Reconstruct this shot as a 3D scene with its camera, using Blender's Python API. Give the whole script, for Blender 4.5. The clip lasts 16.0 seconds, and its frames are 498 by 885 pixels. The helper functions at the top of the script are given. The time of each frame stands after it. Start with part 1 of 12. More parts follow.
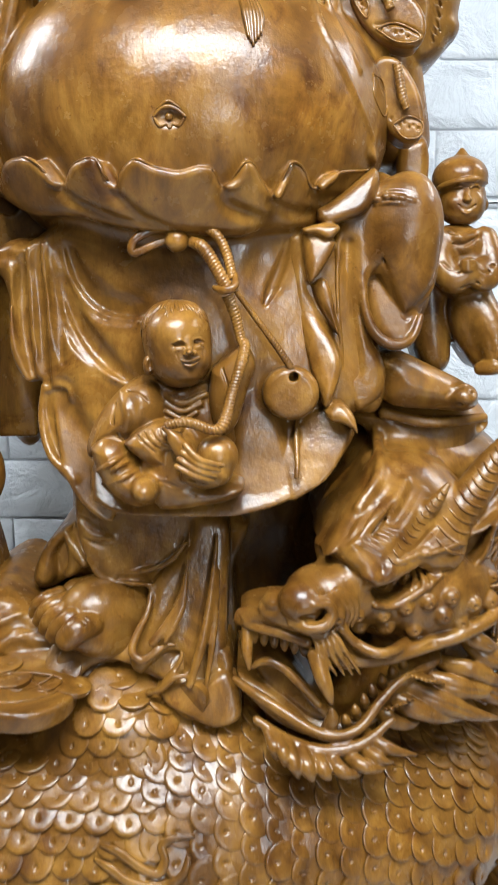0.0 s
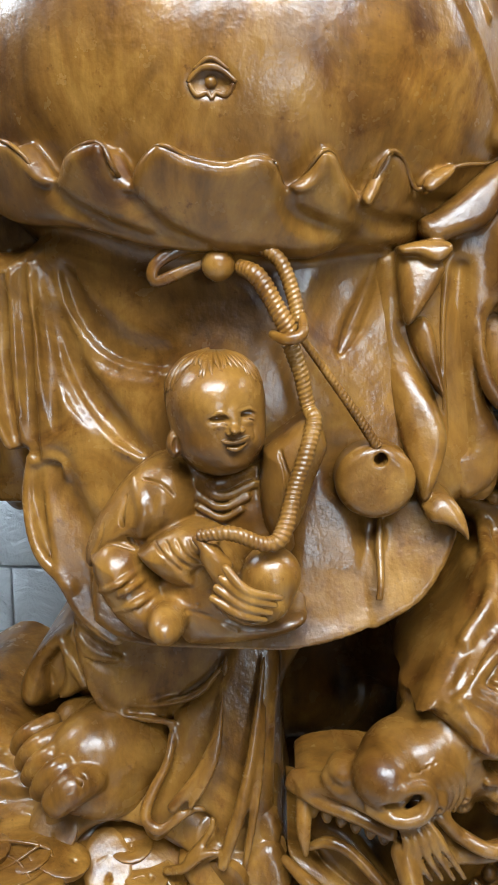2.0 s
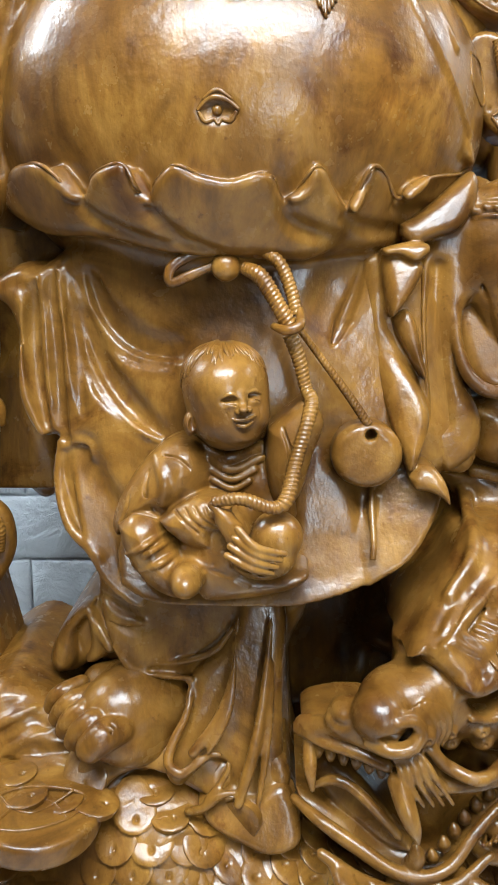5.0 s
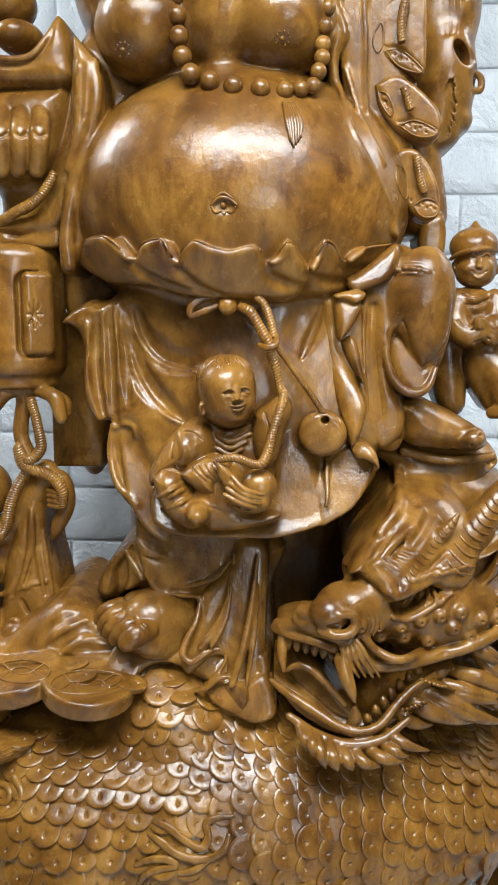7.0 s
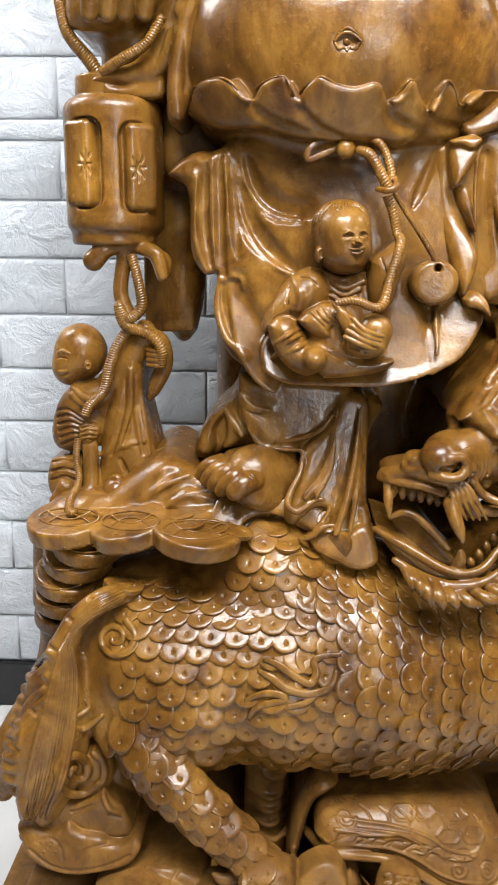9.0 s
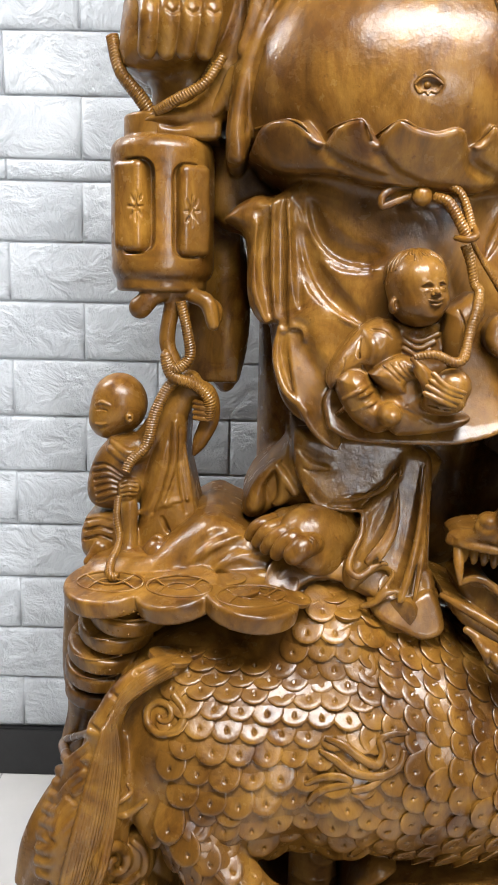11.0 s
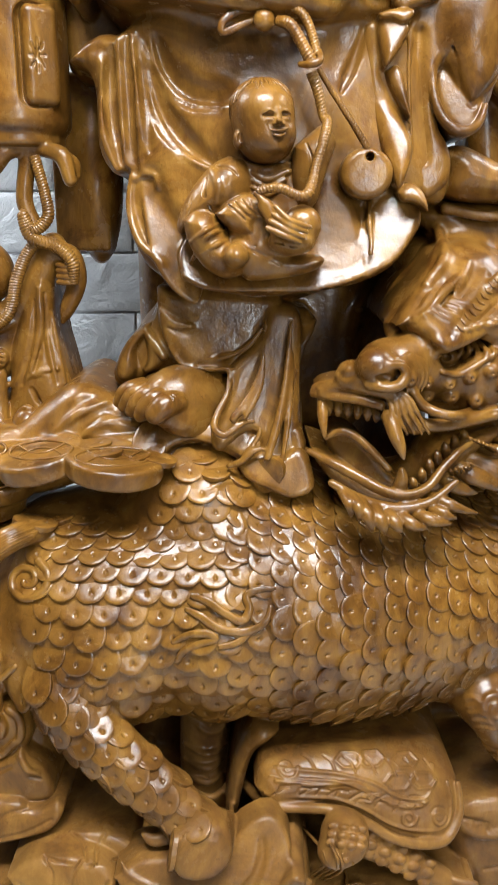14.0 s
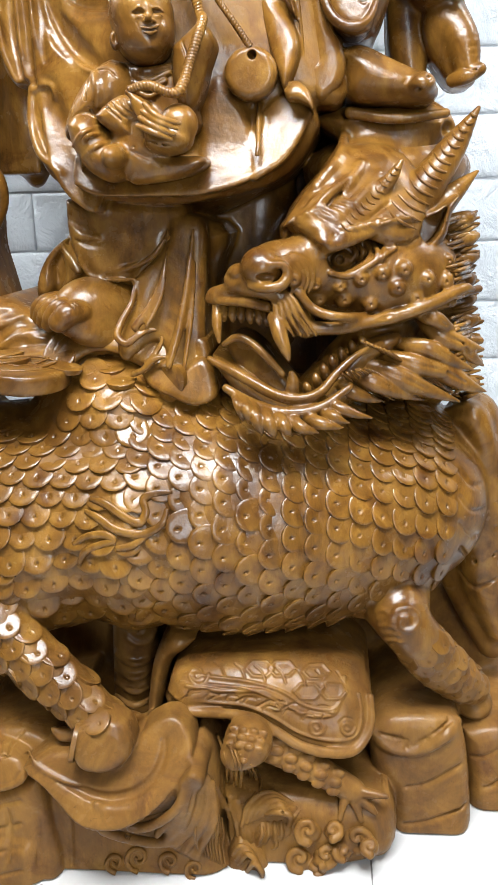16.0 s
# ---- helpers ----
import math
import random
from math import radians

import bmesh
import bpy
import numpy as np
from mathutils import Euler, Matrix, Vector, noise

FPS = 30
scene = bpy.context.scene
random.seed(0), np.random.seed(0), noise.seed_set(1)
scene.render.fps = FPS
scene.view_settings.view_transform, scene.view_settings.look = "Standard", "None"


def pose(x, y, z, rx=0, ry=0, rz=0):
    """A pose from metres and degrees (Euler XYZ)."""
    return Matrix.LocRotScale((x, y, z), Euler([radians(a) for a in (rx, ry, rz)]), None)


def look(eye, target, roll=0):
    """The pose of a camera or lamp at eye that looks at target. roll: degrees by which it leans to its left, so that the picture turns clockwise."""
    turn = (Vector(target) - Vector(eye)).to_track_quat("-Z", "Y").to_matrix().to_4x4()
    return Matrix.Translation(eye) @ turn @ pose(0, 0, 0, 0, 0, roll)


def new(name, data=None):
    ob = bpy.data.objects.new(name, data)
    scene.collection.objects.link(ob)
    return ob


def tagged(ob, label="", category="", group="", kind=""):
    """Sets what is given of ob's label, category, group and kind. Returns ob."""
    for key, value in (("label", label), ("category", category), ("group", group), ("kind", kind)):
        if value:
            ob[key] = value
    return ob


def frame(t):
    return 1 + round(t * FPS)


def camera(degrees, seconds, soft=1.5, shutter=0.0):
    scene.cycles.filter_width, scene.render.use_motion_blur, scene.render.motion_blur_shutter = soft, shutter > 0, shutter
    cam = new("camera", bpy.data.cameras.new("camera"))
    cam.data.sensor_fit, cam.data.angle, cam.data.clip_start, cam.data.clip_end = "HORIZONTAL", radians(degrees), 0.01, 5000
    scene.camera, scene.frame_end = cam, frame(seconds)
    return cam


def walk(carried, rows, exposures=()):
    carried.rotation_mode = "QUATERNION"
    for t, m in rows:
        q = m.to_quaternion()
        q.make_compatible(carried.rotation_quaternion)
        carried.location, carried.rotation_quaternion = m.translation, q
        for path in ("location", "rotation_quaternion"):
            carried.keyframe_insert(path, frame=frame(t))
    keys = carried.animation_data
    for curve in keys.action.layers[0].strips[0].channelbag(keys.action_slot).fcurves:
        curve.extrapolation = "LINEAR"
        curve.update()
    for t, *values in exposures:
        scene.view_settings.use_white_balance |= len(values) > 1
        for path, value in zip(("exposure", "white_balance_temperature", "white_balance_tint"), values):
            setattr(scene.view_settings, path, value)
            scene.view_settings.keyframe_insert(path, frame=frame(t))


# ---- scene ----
cam = camera(33.7, 16.0, soft=1.5, shutter=0.4)
METRES, EYE, TILT, LEAN, TURN = 2.0, 1.385, -11.4, 0.0, 0.0
ROWS = [
    (0.0, 0.0, 0.0, 0.0, 0.0, 0.0, 0.0),
    (0.5, -0.0032, 0.0538, 0.0273, 0.12, 0.57, -0.39),
    (1.0, 0.0009, 0.0971, 0.0383, 0.38, -0.49, -0.93),
    (1.5, -0.011, 0.1369, 0.042, 1.49, -1.69, -0.94),
    (2.0, -0.02, 0.1549, 0.0549, 1.63, -1.07, -1.06),
    (2.5, -0.0296, 0.1558, 0.0519, 1.92, -0.61, -0.67),
    (3.0, -0.0254, 0.1539, 0.0513, 2.28, -0.64, -0.3),
    (5.5, -0.0189, 0.0563, 0.0315, 1.4, -0.25, -0.08),
    (6.0, -0.0107, -0.0139, 0.0294, 0.49, 0.99, -0.84),
    (6.5, 0.0016, -0.069, 0.016, 1.37, 1.86, -0.62),
    (7.0, 0.0012, -0.0922, 0.0016, 2.7, 2.1, -0.86),
    (7.5, 0.0041, -0.0947, -0.019, 4.07, 1.57, -1.24),
    (8.0, 0.0104, -0.0893, -0.0322, 4.45, 0.67, -1.36),
    (8.5, -0.0416, -0.091, -0.0476, 3.53, -0.92, -1.45),
    (9.0, -0.0825, -0.1062, -0.0655, 2.69, -2.44, -0.97),
    (9.5, -0.115, -0.0999, -0.0656, 2.46, -2.21, -1.75),
    (12.0, -0.1562, -0.0429, -0.0467, -0.28, 1.47, -0.74),
    (12.5, -0.1492, -0.0322, -0.0689, -0.67, 0.59, -0.73),
    (13.0, -0.1189, -0.0327, -0.081, -1.64, -0.37, -0.49),
    (13.5, -0.0878, -0.0416, -0.0958, -1.78, -1.46, -0.69),
    (14.0, -0.0589, -0.0482, -0.1213, -0.39, -3.22, 0.32),
    (14.5, -0.0468, -0.0516, -0.1387, 0.35, -3.95, 0.97),
    (15.0, 0.0026, -0.0514, -0.1623, 2.0, -5.01, 1.16),
    (15.5, 0.0455, -0.0546, -0.1727, 3.39, -5.08, 0.94),
    (16.0, 0.0779, -0.0534, -0.177, 5.31, -4.53, 0.53),
]
walk(cam, [(t, pose(0, 0, EYE, TILT, LEAN, TURN) @ pose(METRES * x, METRES * y, METRES * z, 90 + pitch, roll, yaw)) for t, x, y, z, yaw, pitch, roll in ROWS],
     exposures=[(0.0, -0.06, 6200, 7), (0.5, -0.16, 5950, 5), (1.5, -0.19, 5720, 3), (3.0, -0.1, 5750, 3), (5.5, -0.03, 5850, 4), (6.0, -0.2, 6000, 5), (7.0, -0.19, 6200, 6), (8.5, 0.0, 6350, 9),
                (9.5, 0.03, 6600, 11), (12.0, -0.07, 6650, 11), (12.5, -0.01, 6650, 10), (13.5, 0.13, 6350, 9), (14.5, 0.12, 6250, 8), (15.5, 0.22, 6300, 8), (16.0, 0.23, 6300, 8)])

# ---- world and lamps ----
world = bpy.data.worlds.new("world")
scene.world = world
world.use_nodes = True
wn = world.node_tree.nodes
wn["Background"].inputs[0].default_value = (0.75, 0.85, 1.0, 1)
wn["Background"].inputs[1].default_value = 0.02


def area_lamp(name, at, to, sx, sy, power, colour, spread=180):
    data = bpy.data.lights.new(name, "AREA")
    data.shape, data.size, data.size_y, data.energy, data.color, data.spread = "RECTANGLE", sx, sy, power, colour, radians(spread)
    ob = new(name, data)
    ob.matrix_world = look(at, to)
    return ob


DAY, LED = (0.88, 0.94, 1.0), (0.97, 0.985, 1.0)
area_lamp("ceiling_panel_light", (0.06, 0.12, 2.74), (0.0, 0.95, 1.0), 1.6, 1.0, 100, LED, 115)
# added wall fills, set back so the belly doesn't mirror them
area_lamp("ceiling_panel_light", (-1.9, 1.45, 2.74), (-1.9, 1.5, 0), 1.2, 0.2, 54, LED)
area_lamp("ceiling_panel_light", (1.9, 1.45, 2.74), (1.9, 1.5, 0), 1.2, 0.2, 34, LED)
# added front fill to lift the lower carving, no known fixture
area_lamp("ceiling_panel_light", (0.9, -1.9, 2.74), (0.9, -1.9, 0), 1.1, 0.6, 36, LED)
area_lamp("shop_door_light", (1.15, -3.3, 1.55), (0.2, 1.2, 1.2), 0.5, 1.0, 62, DAY)

# ---- materials ----
def material(name):
    m = bpy.data.materials.new(name)
    m.use_nodes = True
    t = m.node_tree
    return m, t, t.nodes["Principled BSDF"]


def node(t, kind, **values):
    n = t.nodes.new(kind)
    for key, value in values.items():
        n.inputs[key.replace("_", " ")].default_value = value
    return n


def ramp(t, source, *stops):
    n = t.nodes.new("ShaderNodeValToRGB")
    e = n.color_ramp.elements
    while len(e) < len(stops):
        e.new(0.5)
    for k, (place, colour) in enumerate(stops):
        e[k].position = place
        e[k].color = (*colour, 1) if len(colour) == 3 else colour
    t.links.new(source, n.inputs[0])
    return n.outputs[0]


def mix(t, kind, factor, a, b):
    n = t.nodes.new("ShaderNodeMix")
    n.data_type, n.blend_type = "RGBA", kind
    for socket, value in ((n.inputs[0], factor), (n.inputs[6], a), (n.inputs[7], b)):
        if isinstance(value, bpy.types.NodeSocket):
            t.links.new(value, socket)
        elif isinstance(value, (int, float)):
            socket.default_value = value
        else:
            socket.default_value = (*value, 1)
    return n.outputs[2]


def coords(t, scale, turn=(0, 0, 0)):
    c, m = t.nodes.new("ShaderNodeTexCoord"), t.nodes.new("ShaderNodeMapping")
    m.inputs["Scale"].default_value, m.inputs["Rotation"].default_value = scale, turn
    t.links.new(c.outputs["Object"], m.inputs[0])
    return m.outputs[0]


def tex(t, vec, scale, detail=5.0, rough=0.55, distort=0.0):
    n = node(t, "ShaderNodeTexNoise", Scale=scale, Detail=detail, Roughness=rough, Distortion=distort)
    t.links.new(vec, n.inputs["Vector"])
    return n.outputs["Fac"]


def bump(t, bs, height, strength, distance, before=None):
    n = node(t, "ShaderNodeBump", Strength=strength, Distance=distance)
    t.links.new(height, n.inputs["Height"])
    if before:
        t.links.new(before, n.inputs["Normal"])
    t.links.new(n.outputs[0], bs.inputs["Normal"])
    return n.outputs[0]


def wood():
    m, t, bs = material("varnished_carved_wood")
    flow = coords(t, (3.2, 3.2, 2.0), (0.25, 0.5, 0))
    grain = tex(t, flow, 3.2, 7, 0.62, 2.2)
    fine = tex(t, coords(t, (60, 60, 7), (0.1, 0.2, 0)), 4.0, 4, 0.7, 0.4)
    broad = tex(t, coords(t, (1, 1, 1)), 5.5, 4, 0.55, 0.8)
    base = ramp(t, grain, (0.25, (0.052, 0.0205, 0.0034)), (0.5, (0.132, 0.060, 0.0098)), (0.75, (0.222, 0.113, 0.0225)))
    warm = ramp(t, broad, (0.3, (0.60, 0.53, 0.44)), (0.5, (1.0, 1.0, 1.0)), (0.72, (1.30, 1.26, 1.05)))
    streak = ramp(t, fine, (0.3, (0.70, 0.66, 0.62)), (0.6, (1.06, 1.05, 1.04)))
    c = mix(t, "MULTIPLY", 1.0, base, warm)
    c = mix(t, "MULTIPLY", 0.4, c, streak)
    # red-brown blotches and dark specks in the varnish
    blotch = ramp(t, tex(t, coords(t, (1, 1, 0.8)), 14, 6, 0.66, 1.2), (0.40, (1.05, 1.06, 1.08)), (0.56, (0.92, 0.88, 0.83)), (0.68, (0.56, 0.45, 0.39)))
    c = mix(t, "MULTIPLY", 1.0, c, blotch)
    speck = ramp(t, tex(t, coords(t, (1, 1, 1)), 95, 4, 0.7), (0.62, (1.0, 1.0, 1.0)), (0.74, (0.55, 0.45, 0.4)))
    c = mix(t, "MULTIPLY", 1.0, c, speck)
    bs.inputs["Roughness"].default_value = 0.42
    bs.inputs["Specular IOR Level"].default_value = 0.05
    # the varnish is worn thin and dusty on the foot of the carving
    place, split = t.nodes.new("ShaderNodeTexCoord"), t.nodes.new("ShaderNodeSeparateXYZ")
    t.links.new(place.outputs["Object"], split.inputs[0])
    ragged = node(t, "ShaderNodeMath")
    ragged.operation = "MULTIPLY_ADD"
    t.links.new(broad, ragged.inputs[0])
    ragged.inputs[1].default_value = 0.16
    t.links.new(split.outputs["Z"], ragged.inputs[2])
    t.links.new(ramp(t, ragged.outputs[0], (0.34, (0.22,) * 3), (0.54, (0.65,) * 3)), bs.inputs["Coat Weight"])
    dust = ramp(t, ragged.outputs[0], (0.32, (0.14,) * 3), (0.50, (0.0,) * 3))
    t.links.new(mix(t, "MIX", dust, c, (0.30, 0.165, 0.07)), bs.inputs["Base Color"])
    rough = ramp(t, tex(t, coords(t, (1, 1, 1)), 30, 4, 0.6), (0.3, (0.185,) * 3), (0.75, (0.32,) * 3))
    t.links.new(rough, bs.inputs["Coat Roughness"])
    h = bump(t, bs, fine, 0.05, 0.002)
    h = bump(t, bs, tex(t, coords(t, (1, 1, 1)), 26, 4, 0.55), 0.40, 0.0045, h)
    h = bump(t, bs, tex(t, coords(t, (1, 1, 0.6)), 85, 3, 0.6, 0.5), 0.22, 0.0016, h)
    h = bump(t, bs, tex(t, coords(t, (1, 1, 1)), 300, 3, 0.6), 0.16, 0.0012, h)
    t.links.new(h, bs.inputs["Coat Normal"])
    return m


def foam_brick():
    m, t, bs = material("white_embossed_foam_brick")
    info = t.nodes.new("ShaderNodeObjectInfo")
    c = t.nodes.new("ShaderNodeTexCoord")
    add = node(t, "ShaderNodeVectorMath")
    add.operation = "MULTIPLY_ADD"
    t.links.new(info.outputs["Random"], add.inputs[0])
    add.inputs[1].default_value = (37, 11, 53)
    t.links.new(c.outputs["Object"], add.inputs[2])
    v = add.outputs[0]
    ridges = tex(t, v, 13, 6, 0.62, 0.5)
    lump = tex(t, v, 26, 4, 0.6)
    tint = ramp(t, tex(t, v, 5, 3), (0.3, (0.50, 0.53, 0.56)), (0.7, (0.60, 0.63, 0.66)))
    t.links.new(tint, bs.inputs["Base Color"])
    bs.inputs["Roughness"].default_value = 0.42
    h = bump(t, bs, ridges, 1.0, 0.024)
    bump(t, bs, lump, 0.3, 0.006, h)
    return m


def plain(name, dark, light, scale, rough, relief=0.0, depth=0.002, coat=0.0):
    m, t, bs = material(name)
    v = coords(t, (1, 1, 1))
    t.links.new(ramp(t, tex(t, v, scale, 6, 0.6, 0.4), (0.3, dark), (0.7, light)), bs.inputs["Base Color"])
    bs.inputs["Roughness"].default_value = rough
    bs.inputs["Coat Weight"].default_value = coat
    if relief:
        bump(t, bs, tex(t, v, scale * 9, 5), relief, depth)
    return m


WOOD = wood()
BRICK = foam_brick()
SEAM = plain("white_foam_joint", (0.58, 0.60, 0.62), (0.64, 0.65, 0.66), 8, 0.55)
SKIRTING = plain("black_skirting_stone", (0.008, 0.008, 0.009), (0.018, 0.018, 0.019), 20, 0.35)
TILE = plain("pale_glazed_floor_tile", (0.46, 0.45, 0.44), (0.54, 0.53, 0.51), 3, 0.22, 0.05, 0.001)
GROUT = plain("grey_grout", (0.16, 0.15, 0.14), (0.24, 0.23, 0.21), 40, 0.8)
# for unseen surfaces: dark to hold down bounced fill and grey reflections
PAINT = plain("unseen_ceiling_grey", (0.22, 0.22, 0.21), (0.28, 0.27, 0.26), 2, 0.7)
DIM = plain("unseen_wall_dark", (0.07, 0.065, 0.06), (0.10, 0.095, 0.09), 2, 0.7)

# ---- the room ----

def block(name, lo, hi, mat, parent=None, edge=0.0):
    bm = bmesh.new()
    bmesh.ops.create_cube(bm, size=1)
    for v in bm.verts:
        v.co = [lo[i] + (v.co[i] + 0.5) * (hi[i] - lo[i]) for i in range(3)]
    if edge:
        bmesh.ops.bevel(bm, geom=bm.edges[:], offset=edge, segments=2, affect="EDGES")
    me = bpy.data.meshes.new(name)
    bm.to_mesh(me)
    bm.free()
    me.materials.append(mat)
    ob = new(name, me)
    ob.parent = parent
    return ob


WALL_Y = 1.85
floor = tagged(block("floor", (-3.2, -3.4, -0.10), (3.2, WALL_Y + 0.1, -0.004), GROUT), "pale tiled shop floor with thin grey joints", "floor", kind="structure")
for i in range(-6, 6):
    for j in range(-4, 3):
        x, y = 0.23 + 0.6 * i, 0.66 + 1.2 * j
        tile = block("tile", (max(x, -3.2) + 0.0012, max(y, -3.4) + 0.0012, -0.012), (min(x + 0.6, 3.2) - 0.0012, min(y + 1.2, WALL_Y + 0.05) - 0.0012, 0.0), TILE, floor, 0.001) if x < 3.1 and x + 0.6 > -3.1 and y + 1.2 > -3.35 and y < WALL_Y - 0.01 else None
wall_back = tagged(block("wall_back", (-3.2, WALL_Y + 0.008, 0.0), (3.2, WALL_Y + 0.12, 2.8), SEAM), "white wall clad in embossed foam brick panels", "wall", kind="structure")
ROW, LONG = 0.1395, 0.355
BRICKS = {}


def brick(x0, x1, z0, z1):
    """One embossed brick of the panels, proud of the joint, with a soft rounded rim."""
    key = (round(x1 - x0, 3), round(z1 - z0, 3))
    if key not in BRICKS:
        w, h = key
        rings = ((0.0, 0.010), (0.001, 0.003), (0.004, -0.001), (0.012, -0.003))
        v = [(a, y, b) for e, y in rings for a, b in ((e - w / 2, e - h / 2), (w / 2 - e, e - h / 2), (w / 2 - e, h / 2 - e), (e - w / 2, h / 2 - e))]
        f = [(k + i, k + (i + 1) % 4, k + 4 + (i + 1) % 4, k + 4 + i) for k in (0, 4, 8) for i in range(4)] + [(12, 13, 14, 15)]
        me = bpy.data.meshes.new("brick")
        me.from_pydata(v, [], f)
        me.materials.append(BRICK)
        me.shade_smooth()
        BRICKS[key] = me
    ob = new("brick", BRICKS[key])
    ob.location = ((x0 + x1) / 2, WALL_Y, (z0 + z1) / 2)
    ob.parent = wall_back


def panel(x_lo, x_hi, rows, joint):
    for n, (z0, z1) in enumerate(rows):
        x = joint + (LONG / 2 if n % 2 else 0) - LONG * 12
        while x < x_hi:
            a, b = max(x, x_lo) + 0.0012, min(x + LONG, x_hi) - 0.0012
            if b - a > 0.03:
                brick(a, b, z0 + 0.0012, z1 - 0.0012)
            x += LONG


LOWER = [(0.135 + ROW * n, 0.135 + ROW * (n + 1)) for n in range(10)]
panel(-2.2, -0.1, LOWER + [(1.53, 1.579)] + [(1.579 + ROW * n, min(2.79, 1.579 + ROW * (n + 1))) for n in range(9)], -0.731 + LONG / 2)
panel(-0.1, 1.7, LOWER + [(1.53, 1.553)] + [(1.553 + ROW * n, min(2.79, 1.553 + ROW * (n + 1))) for n in range(9)], 0.40 + LONG / 2)
# unseen walls and ceiling close the room, darkened to limit bounce
for name, lo, hi in (("wall_left", (-3.3, -3.4, 0), (-3.2, WALL_Y + 0.1, 2.8)), ("wall_right", (3.2, -3.4, 0), (3.3, WALL_Y + 0.1, 2.8)), ("wall_front", (-3.2, -3.5, 0), (3.2, -3.4, 2.8))):
    tagged(block(name, lo, hi, DIM), "unseen wall closing the room, dark to cut fill light", "wall", kind="structure")
tagged(block("ceiling", (-3.3, -3.5, 2.8), (3.3, WALL_Y + 0.12, 2.9), PAINT), "unseen grey ceiling, kept dark to cut fill light", "ceiling", kind="structure")
tagged(block("baseboard", (-3.2, WALL_Y - 0.014, 0.0), (3.2, WALL_Y + 0.008, 0.133), SKIRTING, edge=0.003), "black stone skirting along the brick wall", "baseboard", kind="structure")

# ---- carving tools: solid forms blended in a grid, then skinned ----
def spline(rows, steps=5):
    p = np.array(rows, float)
    if len(p) < 3:
        return p
    q = np.vstack((2 * p[0] - p[1], p, 2 * p[-1] - p[-2]))
    out = []
    for i in range(1, len(q) - 2):
        a, b, c, d = q[i - 1:i + 3]
        for s in np.arange(steps) / steps:
            out.append(0.5 * (2 * b + (c - a) * s + (2 * a - 5 * b + 4 * c - d) * s * s + (3 * b - a - 3 * c + d) * s ** 3))
    out = np.array(out + [p[-1]])
    if out.shape[1] > 3:
        out[:, 3] = np.maximum(out[:, 3], 0.0005)
    return out


